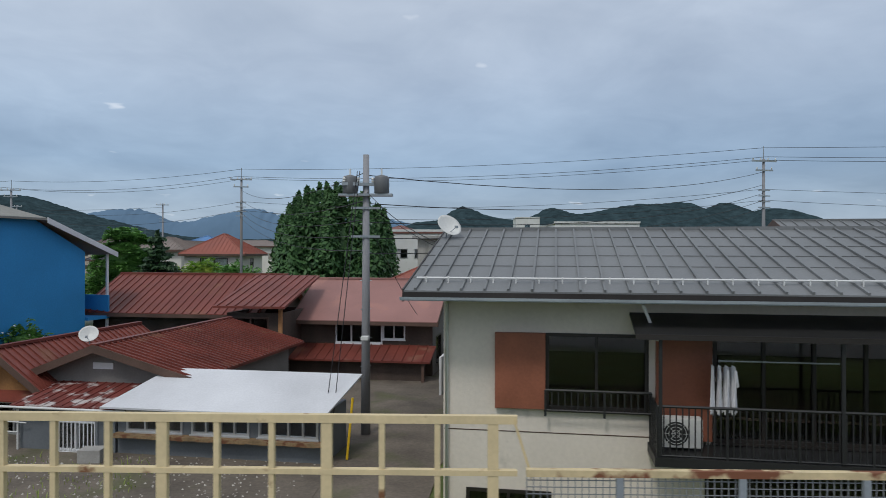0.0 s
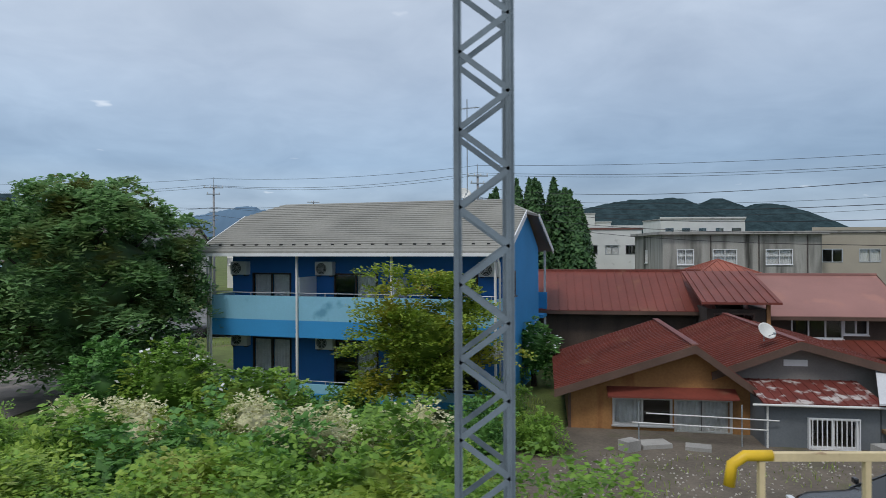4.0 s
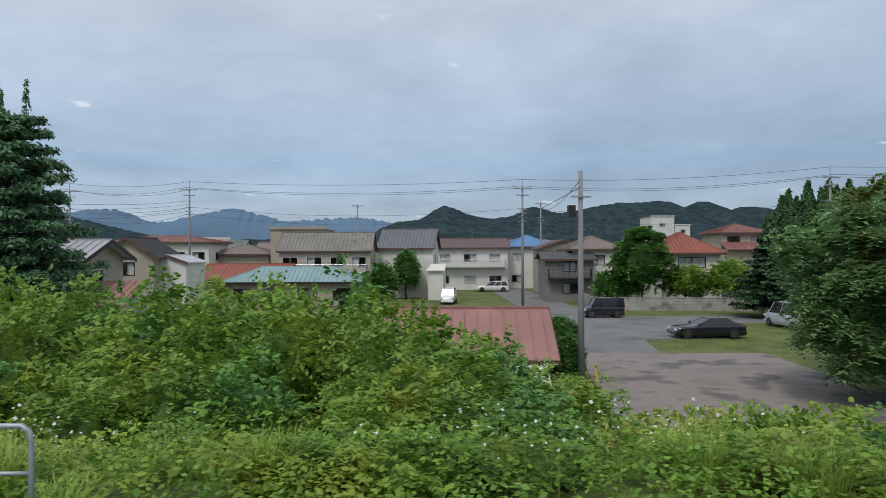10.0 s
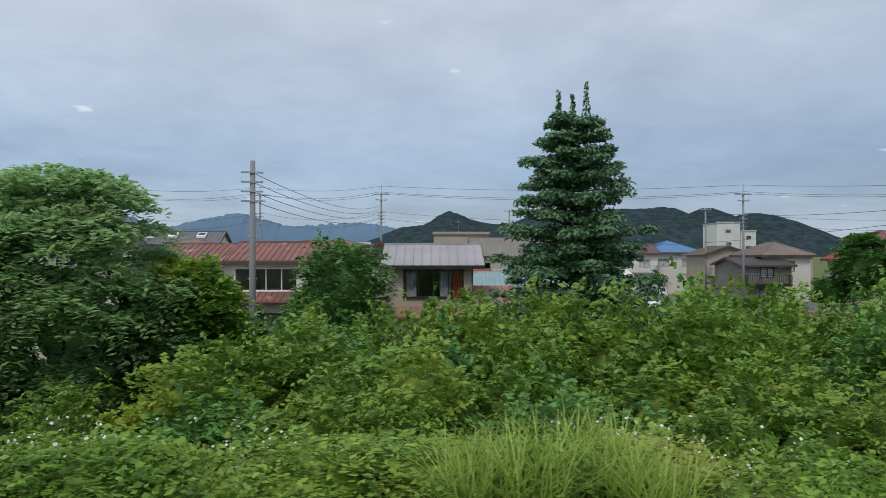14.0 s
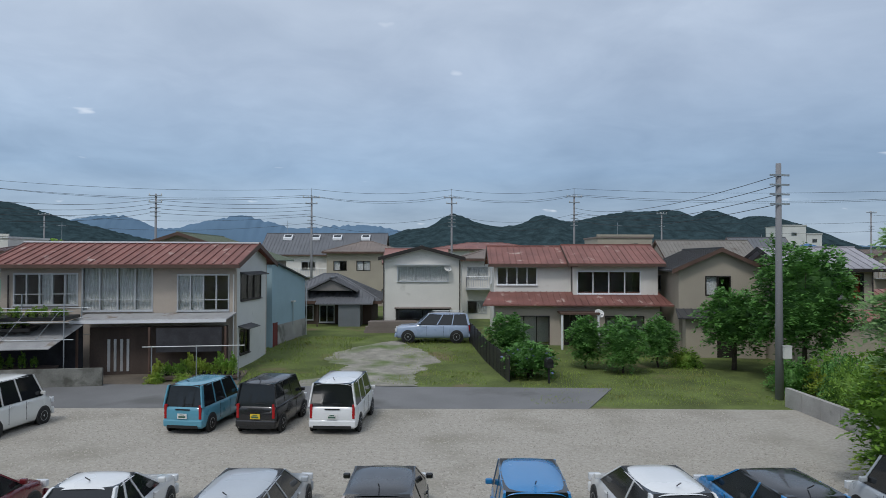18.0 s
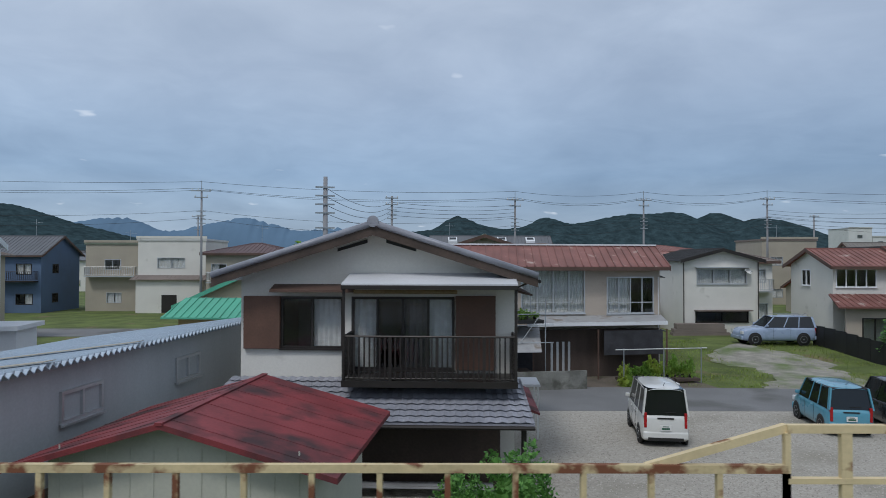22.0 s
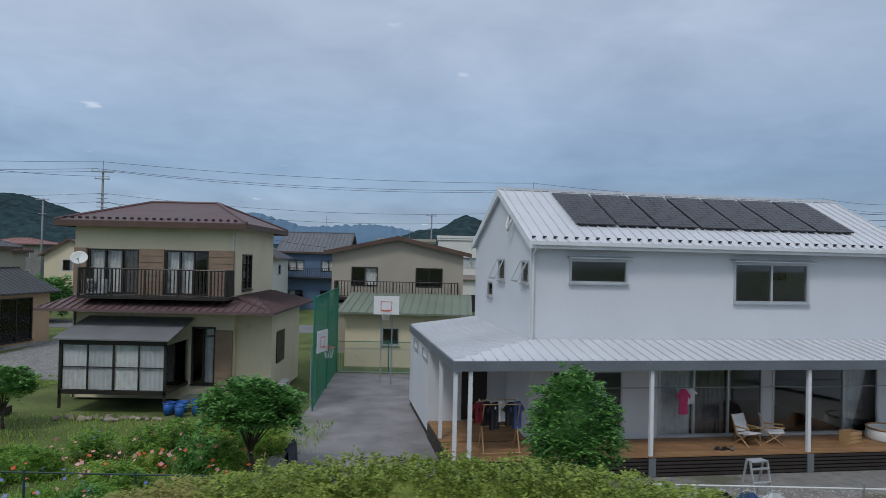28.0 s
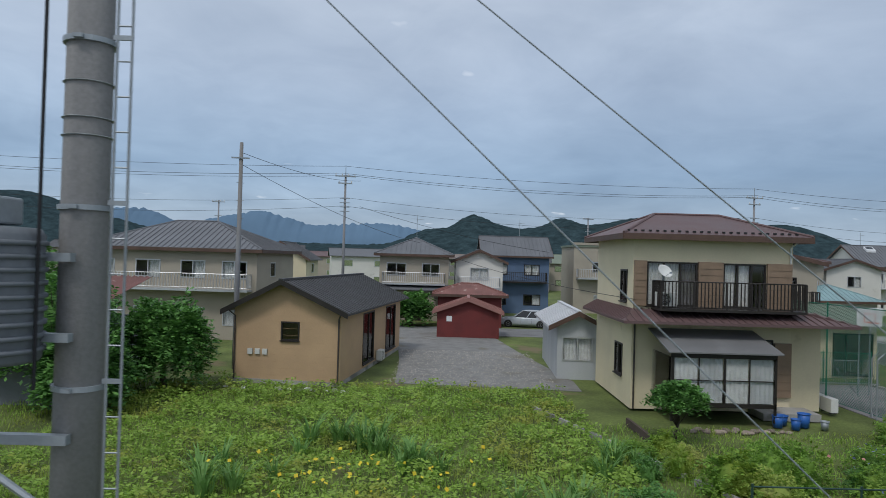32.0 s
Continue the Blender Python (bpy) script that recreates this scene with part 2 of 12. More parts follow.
# ---- mesh tools ----
class Geo:
    """Collects faces quickly; becomes one mesh."""

    def __init__(self):
        self.v, self.f = [], []

    def face(self, *pts):
        k = len(self.v)
        self.v.extend(pts)
        self.f.append(tuple(range(k, k + len(pts))))
        return self

    def box(self, x0, x1, y0, y1, z0, z1):
        k = len(self.v)
        self.v += [(x0, y0, z0), (x1, y0, z0), (x1, y1, z0), (x0, y1, z0), (x0, y0, z1), (x1, y0, z1), (x1, y1, z1), (x0, y1, z1)]
        for q in ((3, 2, 1, 0), (4, 5, 6, 7), (0, 1, 5, 4), (1, 2, 6, 5), (2, 3, 7, 6), (3, 0, 4, 7)):
            self.f.append(tuple(k + i for i in q))
        return self

    def prism(self, pts, d):
        """A flat polygon swept by the vector d."""
        k, n = len(self.v), len(pts)
        self.v += [tuple(p) for p in pts] + [(p[0] + d[0], p[1] + d[1], p[2] + d[2]) for p in pts]
        self.f.append(tuple(k + i for i in range(n))[::-1])
        self.f.append(tuple(k + n + i for i in range(n)))
        for i in range(n):
            j = (i + 1) % n
            self.f.append((k + i, k + j, k + n + j, k + n + i))
        return self

    def tube(self, pts, r, n=8, r1=None, cap=True):
        """A round bar along points, tapering from r to r1."""
        pts = [Vector(p) for p in pts]
        r1 = r if r1 is None else r1
        k0 = len(self.v)
        up = None
        for i, p in enumerate(pts):
            d = (pts[min(i + 1, len(pts) - 1)] - pts[max(i - 1, 0)]).normalized()
            a = Vector((0, 0, 1)) if abs(d.z) < 0.9 else Vector((1, 0, 0))
            if up is None:
                up = d.cross(a).normalized()
            else:
                up = (up - d * up.dot(d)).normalized()
            o = d.cross(up)
            rr = r + (r1 - r) * i / max(1, len(pts) - 1)
            for j in range(n):
                t = 2 * math.pi * j / n
                self.v.append(tuple(p + (up * math.cos(t) + o * math.sin(t)) * rr))
        for i in range(len(pts) - 1):
            for j in range(n):
                a, b = k0 + i * n + j, k0 + i * n + (j + 1) % n
                self.f.append((a, b, b + n, a + n))
        if cap:
            self.f.append(tuple(k0 + j for j in range(n))[::-1])
            e = k0 + (len(pts) - 1) * n
            self.f.append(tuple(e + j for j in range(n)))
        return self

    def lathe(self, prof, at=(0, 0, 0), n=16, axis="z"):
        k0 = len(self.v)
        for r, h in prof:
            for j in range(n):
                t = 2 * math.pi * j / n
                p = (r * math.cos(t), r * math.sin(t), h)
                if axis == "y":
                    p = (p[0], p[2], p[1])
                elif axis == "x":
                    p = (p[2], p[0], p[1])
                self.v.append((p[0] + at[0], p[1] + at[1], p[2] + at[2]))
        for i in range(len(prof) - 1):
            for j in range(n):
                a, b = k0 + i * n + j, k0 + i * n + (j + 1) % n
                self.f.append((a, b, b + n, a + n))
        self.f.append(tuple(k0 + j for j in range(n))[::-1])
        e = k0 + (len(prof) - 1) * n
        self.f.append(tuple(e + j for j in range(n)))
        return self

    def move(self, m, start=0):
        self.v[start:] = [tuple(m @ Vector(p)) for p in self.v[start:]]
        return self

    def mesh(self, name, smooth=False, fix=True):
        me = bpy.data.meshes.new(name)
        me.from_pydata(self.v, [], self.f)
        if fix:
            bm = bmesh.new()
            bm.from_mesh(me)
            bmesh.ops.recalc_face_normals(bm, faces=bm.faces)
            bm.to_mesh(me)
            bm.free()
        if smooth:
            me.polygons.foreach_set("use_smooth", [True] * len(me.polygons))
        me.update()
        return me


def G():
    return Geo()


def thing(name, m, label, category, group="", kind=""):
    """An empty at a thing's base, which parents its parts."""
    ob = new(name)
    ob.matrix_world = m
    ob.empty_display_size = 0.3
    return tagged(ob, label, category, group, kind)


def part(name, geo, material, parent, label="", smooth=False, m=None, fix=True, bevel=0.0):
    """One mesh object under a thing or under a part."""
    me = geo if isinstance(geo, bpy.types.Mesh) else geo.mesh(name, smooth, fix)
    if not me.materials:
        me.materials.append(material)
    ob = new(name, me)
    ob.parent = parent
    if m is not None:
        ob.matrix_basis = m
    if bevel:
        bv = ob.modifiers.new("bevel", "BEVEL")
        bv.width, bv.segments, bv.limit_method, bv.angle_limit = bevel, 2, "ANGLE", radians(40)
    if label:
        ob["label"] = label
    return ob


def solo(name, geo, material, label, category, group="", kind="", smooth=False, m=None, fix=True):
    """A thing that is one mesh."""
    ob = part(name, geo, material, None, "", smooth, m, fix)
    return tagged(ob, label, category, group, kind)


def holed(w, h, holes, th=0.15):
    """A wall panel in x and z, from y = 0 to th, with rectangular openings (x0, x1, z0, z1): one closed mesh."""
    g = G()
    xs = sorted({0.0, float(w), *(float(v) for o in holes for v in o[:2])})
    zs = sorted({0.0, float(h), *(float(v) for o in holes for v in o[2:])})
    nx_, nz_ = len(xs) - 1, len(zs) - 1
    at = {}

    def vid(i, j, y):
        if (i, j, y) not in at:
            at[i, j, y] = len(g.v)
            g.v.append((xs[i], th if y else 0.0, zs[j]))
        return at[i, j, y]

    def solid(i, j):
        if not (0 <= i < nx_ and 0 <= j < nz_):
            return False
        cx, cz = (xs[i] + xs[i + 1]) / 2, (zs[j] + zs[j + 1]) / 2
        return not any(o[0] < cx < o[1] and o[2] < cz < o[3] for o in holes)
    for i in range(nx_):
        for j in range(nz_):
            if not solid(i, j):
                continue
            g.f.append((vid(i, j, 0), vid(i + 1, j, 0), vid(i + 1, j + 1, 0), vid(i, j + 1, 0)))
            g.f.append((vid(i, j, 1), vid(i, j + 1, 1), vid(i + 1, j + 1, 1), vid(i + 1, j, 1)))
            for di, dj, a, b in ((-1, 0, (i, j), (i, j + 1)), (1, 0, (i + 1, j + 1), (i + 1, j)), (0, -1, (i + 1, j), (i, j)), (0, 1, (i, j + 1), (i + 1, j + 1))):
                if not solid(i + di, j + dj):
                    g.f.append((vid(*a, 0), vid(*b, 0), vid(*b, 1), vid(*a, 1)))
    return g

# ---- materials of the place ----
GLASS = glass(tint=(0.94, 0.955, 0.965))
DARKGLASS = surface("dark_glass", (0.02, 0.025, 0.03), rough=0.08, vary=0.1, bump=0.0, spec=0.6)
ALU = surface("aluminium", (0.55, 0.56, 0.57), rough=0.4, metal=0.6, vary=0.08, bump=0.05)
BRONZE = surface("bronze_aluminium", (0.035, 0.03, 0.027), rough=0.45, metal=0.3, vary=0.15, bump=0.05)
WHITEFRAME = surface("white_frame", (0.7, 0.71, 0.72), rough=0.5, vary=0.06, bump=0.05)
CURTAIN = surface("pale_curtain", (0.72, 0.72, 0.7), rough=0.9, vary=0.12, scale=6, grain=30, bump=0.3)
CURTAIN_DARK = surface("dark_curtain", (0.16, 0.15, 0.15), rough=0.9, vary=0.2, scale=6, bump=0.3)
WOODTRIM = surface("brown_trim", (0.1, 0.06, 0.045), rough=0.6, vary=0.2)
PIPE_WHITE = surface("white_pipe", (0.62, 0.62, 0.6), rough=0.5, vary=0.08, bump=0.05)
PIPE_DARK = surface("dark_pipe", (0.06, 0.05, 0.045), rough=0.5, vary=0.1, bump=0.05)
CONCRETE = surface("concrete", (0.33, 0.32, 0.3), rough=0.9, vary=0.2, scale=0.8, grain=25, bump=0.3, dirt=(0.17, 0.17, 0.15), dirt_at=0.55)
POLE_CONC = surface("pole_concrete", (0.24, 0.24, 0.25), rough=0.85, vary=0.14, scale=0.6, grain=30, bump=0.2, streak=True, dirt=(0.2, 0.19, 0.18), dirt_at=0.56)
MAST_CONC = surface("mast_concrete", (0.25, 0.245, 0.24), rough=0.8, vary=0.18, scale=0.8, grain=30, bump=0.25, streak=True, dirt=(0.1, 0.09, 0.085), dirt_at=0.52)
STEEL = surface("galvanised_steel", (0.33, 0.36, 0.38), rough=0.5, metal=0.5, vary=0.12, bump=0.08)
LATTICE = surface("painted_lattice_steel", (0.17, 0.21, 0.24), rough=0.55, vary=0.15, bump=0.1)
CABLE = surface("black_cable", (0.015, 0.015, 0.017), rough=0.6, vary=0.05, bump=0)
BARK = surface("bark", (0.075, 0.06, 0.05), rough=0.95, vary=0.35, scale=3, grain=14, bump=0.6)
WHITEPLASTIC = surface("white_plastic", (0.62, 0.62, 0.59), rough=0.45, vary=0.08, bump=0.03)
BLACKP = surface("black_plastic", (0.02, 0.02, 0.02), rough=0.5, vary=0.1, bump=0.05)
RUBBER = surface("tyre_rubber", (0.018, 0.018, 0.018), rough=0.8, vary=0.15)


def up(x, y, z=0.0, rz=0.0):
    return pose(x, y, z, 0, 0, rz)


# ---- window ----
def window(parent, side, x0, x1, z0, z1, sashes=2, frame_mat=None, curtains="", bar=0.05, depth=0.12, proud=0.03, bars=0, cross=False, sill=True, name="window", dark=False, label="", hood=None):
    """A sliding window in its opening: frame, sashes, panes and what hangs behind. curtains: one letter a sash (w white, d dark, . none)."""
    frame_mat = frame_mat or BRONZE
    y0, y1 = -proud, depth * 0.6
    w = (x1 - x0) / sashes
    holes = []
    for k in range(sashes):
        a, c = x0 + k * w + (bar if k == 0 else bar * 0.6), x0 + (k + 1) * w - (bar if k == sashes - 1 else bar * 0.6)
        if cross:
            zc = z0 + (z1 - z0) * (cross if isinstance(cross, float) else 0.5)
            holes += [(a, c, z0 + bar, zc - 0.02), (a, c, zc + 0.02, z1 - bar)]
        else:
            holes.append((a, c, z0 + bar, z1 - bar))
    g = holed(x1 - x0 + 0.04, z1 - z0 + 0.04, [(a - x0 + 0.02, c - x0 + 0.02, p - z0 + 0.02, q - z0 + 0.02) for a, c, p, q in holes], y1 - y0)
    g.move(Matrix.Translation((x0 - 0.02, y0, z0 - 0.02)))
    win = part(name, g, frame_mat, parent, label, m=side)
    if sill:
        part("sill", G().box(x0 - 0.05, x1 + 0.05, y0 - 0.06, y0 - 0.001, z0 - 0.06, z0 - 0.015), frame_mat, win)
    for k in range(sashes):
        yy = 0.01 + 0.025 * (k % 2)
        a, b = x0 + k * w + bar * 0.5, x0 + (k + 1) * w - bar * 0.5
        part("pane", G().box(a, b, yy, yy + 0.006, z0 + bar, z1 - bar), DARKGLASS if dark else GLASS, win).visible_shadow = False
        c = curtains[k] if k < len(curtains) else "."
        if c in "wd":
            gg = G()
            n = max(6, int((b - a) / 0.07))
            for i in range(n):
                p, q = a + (b - a) * i / n, a + (b - a) * (i + 1) / n
                ya, yb = depth + 0.03 + 0.03 * (i % 2), depth + 0.03 + 0.03 * ((i + 1) % 2)
                gg.face((p, ya, z0 + 0.02), (q, yb, z0 + 0.02), (q, yb, z1 - 0.03), (p, ya, z1 - 0.03))
            part("curtain", gg, CURTAIN if c == "w" else CURTAIN_DARK, win, "drawn pale curtain" if c == "w" else "drawn dark curtain", fix=False)
    if bars:
        gb = G()
        for i in range(bars):
            c = x0 + (x1 - x0) * (i + 0.5) / bars
            gb.box(c - 0.012, c + 0.012, -0.12, -0.095, z0, z1)
        gb.box(x0 - 0.04, x1 + 0.04, -0.125, -0.09, z0 - 0.03, z0).box(x0 - 0.04, x1 + 0.04, -0.125, -0.09, z1, z1 + 0.03)
        gb.box(x0 - 0.04, x0 - 0.015, -0.12, 0, z0 - 0.03, z1 + 0.03).box(x1 + 0.015, x1 + 0.04, -0.12, 0, z0 - 0.03, z1 + 0.03)
        part("grille", gb, WHITEFRAME if bars > 8 else frame_mat, win, "upright bars of a window grille")
    if hood:
        part("hood", G().prism([(x0 - 0.12, 0, z1 + 0.16), (x0 - 0.12, -0.5, z1 + 0.05), (x0 - 0.12, -0.5, z1 + 0.1), (x0 - 0.12, 0, z1 + 0.22)], (x1 - x0 + 0.24, 0, 0)), hood, win)
    return win


# ---- roofs ----
def roof_plane(parent, e0, e1, r1, r0, mat, t=0.1, rib=0.0, rib_h=0.035, rib_w=0.04, rows=0.0, name="roof_slope", rib_name="seam", label="", rib_mat=None, joined=False):
    """A roof slope from eave (e0 to e1) up to ridge (r0 to r1), with raised seams up the slope and steps along it."""
    e0, e1, r0, r1 = (Vector(p) for p in (e0, e1, r0, r1))
    nrm = (e1 - e0).cross(r0 - e0).normalized()
    if nrm.z < 0:
        nrm = -nrm
    d = Vector((0, 0, -t))
    slope = part(name, G().prism([tuple(e0), tuple(e1), tuple(r1), tuple(r0)], tuple(d)), mat, parent, label)
    u = (e1 - e0).normalized()
    v = (r0 - e0) - u * (r0 - e0).dot(u)
    vmax = v.length
    v = v.normalized()
    L = (e1 - e0).length
    ul, ur = (r0 - e0).dot(u), (r1 - e0).dot(u)

    def span(x):
        lo, hi = 0.0, vmax
        if ul > 1e-3 and x < ul:
            hi = min(hi, vmax * x / ul)
        if ur < L - 1e-3 and x > ur:
            hi = min(hi, vmax * (L - x) / (L - ur))
        if ul < -1e-3 and x < 0:
            lo = vmax * x / ul
        if ur > L + 1e-3 and x > L:
            lo = vmax * (x - L) / (ur - L)
        return lo, hi
    if rib:
        n = int(max(L, ur) / rib)
        shared, both = {}, G()
        x = rib * 0.5 + min(0, ul)
        while x < max(L, ur):
            lo, hi = span(x)
            if hi - lo > 0.15:
                key = round(hi - lo, 2)
                if key not in shared:
                    g = G()
                    a = u * rib_w * 0.5
                    g.prism([tuple(-a), tuple(a), tuple(a + v * (hi - lo)), tuple(v * (hi - lo) - a)], tuple(nrm * rib_h))
                    shared[key] = g.mesh(rib_name)
                    shared[key].materials.append(rib_mat or mat)
                p = e0 + u * x + v * lo + nrm * 0.002
                if joined:
                    a = u * rib_w * 0.5
                    w_ = v * (hi - lo)
                    both.prism([tuple(p - a), tuple(p + a), tuple(p + a + w_), tuple(p + w_ - a)], tuple(nrm * rib_h))
                else:
                    part(rib_name, shared[key], rib_mat or mat, slope, m=Matrix.Translation(p))
            x += rib
        if joined:
            tagged(part("seams", both, rib_mat or mat, slope), "", "", "", "stuff")
    if rows:
        y = rows
        g = G()
        while y < vmax - 0.05:
            a = e0 + v * y + u * (ul * y / vmax)
            b = e1 + v * y + u * ((ur - L) * y / vmax)
            g.prism([tuple(a + nrm * 0.001), tuple(b + nrm * 0.001), tuple(b + v * 0.05 + nrm * 0.001), tuple(a + v * 0.05 + nrm * 0.001)], tuple(nrm * 0.014))
            y += rows
        part("course", g, rib_mat or mat, slope, "lapped courses of the roofing")
    return slope


def gable_roof(parent, W, D, H, R, mat, axis="x", oe=0.6, og=0.4, t=0.12, trim=None, gutter=None, ridge_at=0.5, cap=(0.11, 0.06), **kw):
    """Two slopes over a W by D plan whose walls are H high. oe, og: overhang at the eaves and at the gables."""
    if axis == "x":
        yr = D * ridge_at
        s0, s1 = R / yr, R / (D - yr)
        f0, f1, b0, b1 = (-og, -oe, H - s0 * oe), (W + og, -oe, H - s0 * oe), (W + og, D + oe, H - s1 * oe), (-og, D + oe, H - s1 * oe)
        ra, rb = (-og, yr, H + R), (W + og, yr, H + R)
        roof_plane(parent, f0, f1, rb, ra, mat, t, **kw)
        roof_plane(parent, b0, b1, rb, ra, mat, t, **kw)
        part("ridge_cap", G().box(-og - 0.02, W + og + 0.02, yr - cap[0], yr + cap[0], H + R - 0.03, H + R + cap[1]), mat, parent)
        if trim:
            for x in (-og - 0.03, W + og):
                part("bargeboard", G().prism([(x, -oe, H - s0 * oe - 0.22), (x, -oe, H - s0 * oe + 0.03), (x, yr, H + R + 0.03), (x, yr, H + R - 0.22)], (0.03, 0, 0)), trim, parent)
                part("bargeboard", G().prism([(x, D + oe, H - s1 * oe - 0.22), (x, D + oe, H - s1 * oe + 0.03), (x, yr, H + R + 0.03), (x, yr, H + R - 0.22)], (0.03, 0, 0)), trim, parent)
            part("fascia", G().box(-og, W + og, -oe - 0.03, -oe - 0.002, H - s0 * oe - 0.2, H - s0 * oe - 0.03), trim, parent)
        if gutter:
            part("gutter", G().tube([(-og, -oe - 0.09, H - s0 * oe - 0.1), (W + og, -oe - 0.09, H - s0 * oe - 0.1)], 0.06, 8), gutter, parent)
    else:
        xr = W * ridge_at
        s0, s1 = R / xr, R / (W - xr)
        l0, l1, q0, q1 = (-oe, -og, H - s0 * oe), (-oe, D + og, H - s0 * oe), (W + oe, -og, H - s1 * oe), (W + oe, D + og, H - s1 * oe)
        ra, rb = (xr, -og, H + R), (xr, D + og, H + R)
        roof_plane(parent, l0, l1, rb, ra, mat, t, **kw)
        roof_plane(parent, q0, q1, rb, ra, mat, t, **kw)
        part("ridge_cap", G().box(xr - cap[0], xr + cap[0], -og - 0.02, D + og + 0.02, H + R - 0.03, H + R + cap[1]), mat, parent)
        if trim:
            y = -og - 0.03
            part("bargeboard", G().prism([(-oe, y, H - s0 * oe - 0.22), (-oe, y, H - s0 * oe + 0.03), (xr, y, H + R + 0.03), (xr, y, H + R - 0.22)], (0, 0.028, 0)), trim, parent)
            part("bargeboard", G().prism([(W + oe, y, H - s1 * oe - 0.22), (W + oe, y, H - s1 * oe + 0.03), (xr, y, H + R + 0.03), (xr, y, H + R - 0.22)], (0, 0.028, 0)), trim, parent)
        if gutter:
            for x, s in ((-oe - 0.09, s0), (W + oe + 0.09, s1)):
                part("gutter", G().tube([(x, -og, H - s * oe - 0.1), (x, D + og, H - s * oe - 0.1)], 0.06, 8), gutter, parent)


def hip_roof(parent, W, D, H, R, mat, o=0.6, t=0.12, run=None, trim=None, **kw):
    run = min(W, D) / 2 if run is None else run
    s = R / (min(W, D) / 2)
    z = H - s * o
    a, b, c, d = (-o, -o, z), (W + o, -o, z), (W + o, D + o, z), (-o, D + o, z)
    if W >= D:
        p, q = (run, D / 2, H + R), (W - run, D / 2, H + R)
        planes = ((a, b, q, p), (c, d, p, q), (b, c, q, q), (d, a, p, p))
    else:
        p, q = (W / 2, run, H + R), (W / 2, D - run, H + R)
        planes = ((a, b, p, p), (c, d, q, q), (b, c, q, p), (d, a, p, q))
    for e0, e1, r1, r0 in planes:
        if r0 == r1:
            roof_plane(parent, e0, e1, tuple(Vector(r1) + (Vector(e1) - Vector(e0)).normalized() * 0.02), r0, mat, t, **kw)
        else:
            roof_plane(parent, e0, e1, r1, r0, mat, t, **kw)
    g = G()
    for e, r in ((a, p), (b, q if W >= D else p), (c, q), (d, p if W >= D else q), (p, q)):
        g.tube([tuple(Vector(e) + Vector((0, 0, 0.02))), tuple(Vector(r) + Vector((0, 0, 0.02)))], 0.06, 6)
    part("hip_cap", g, mat, parent)
    if trim:
        g = G()
        g.box(-o, W + o, -o - 0.04, -o - 0.003, z - 0.24, z - 0.02).box(-o, W + o, D + o + 0.003, D + o + 0.04, z - 0.24, z - 0.02)
        g.box(-o - 0.04, -o - 0.003, -o, D + o, z - 0.24, z - 0.02).box(W + o + 0.003, W + o + 0.04, -o, D + o, z - 0.24, z - 0.02)
        part("fascia", g, trim, parent)


SIDES = {"front": lambda W, D: up(0, 0), "right": lambda W, D: up(W, 0, 0, 90), "left": lambda W, D: up(0, D, 0, -90), "back": lambda W, D: up(W, D, 0, 180)}


def shell(parent, W, D, H, mat, wins=None, th=0.15, z0=0.0, mats=None, frame_mat=None, gable=None, axis="x", skip=(), ridge_at=0.5, floors=True):
    """Four outer walls of a storey or house with their windows. wins: side -> list of dicts with x0, x1, z0, z1 and window() options."""
    wins, mats = wins or {}, mats or {}
    for s in ("front", "right", "back", "left"):
        if s in skip:
            continue
        length = W if s in ("front", "back") else D
        m = SIDES[s](W, D) @ up(0, 0, z0)
        inset = 0.0 if s in ("front", "back") else th
        holes = [(w["x0"] - inset, w["x1"] - inset, w["z0"] - z0, w["z1"] - z0) for w in wins.get(s, ())]
        part("wall", holed(length - 2 * inset, H - z0, holes, th), mats.get(s, mat), parent, m=m @ up(inset, 0))
        for w in wins.get(s, ()):
            o = {k: v for k, v in w.items() if k not in ("x0", "x1", "z0", "z1")}
            o.setdefault("frame_mat", frame_mat)
            window(parent, SIDES[s](W, D), w["x0"], w["x1"], w["z0"], w["z1"], **o)
    # unseen floors, added to block light so rooms behind windows stay dark
    if floors and wins:
        for z in (z0,) + ((z0 + (H - z0) * 0.48,) if H - z0 > 4.4 else ()):
            part("floor", G().box(th + 0.01, W - th - 0.01, th + 0.01, D - th - 0.01, z + 0.01, z + 0.07), WOODTRIM, parent)
    if gable:
        if axis == "x":
            yr = D * ridge_at
            for x in (0, W - th):
                part("gable_wall", G().prism([(x, 0, H), (x, D, H), (x, yr, H + gable - 0.1)], (th, 0, 0)), mats.get("right" if x else "left", mat), parent)
        else:
            xr = W * ridge_at
            for y in (0, D - th):
                part("gable_wall", G().prism([(0, y, H), (W, y, H), (xr, y, H + gable - 0.1)], (0, th, 0)), mats.get("back" if y else "front", mat), parent)


def wd(x0, x1, z0, z1, **k):
    return dict(x0=x0, x1=x1, z0=z0, z1=z1, **k)


def shutter_box(parent, side, x0, x1, z0, z1, mat, slats=10, name="shutter_case", label=""):
    """A wooden or metal case beside a window into which its shutters slide."""
    case = part(name, G().box(x0, x1, -0.13, -0.001, z0, z1), mat, parent, label, m=side, bevel=0.012)
    sl = G().box(x0 + 0.03, x1 - 0.03, -0.016, 0.0, -0.012, 0.012).mesh("slat")
    sl.materials.append(mat)
    for k in range(1, slats):
        part("slat", sl, mat, case, m=Matrix.Translation((0, -0.131, z0 + (z1 - z0) * k / slats)))
    return case


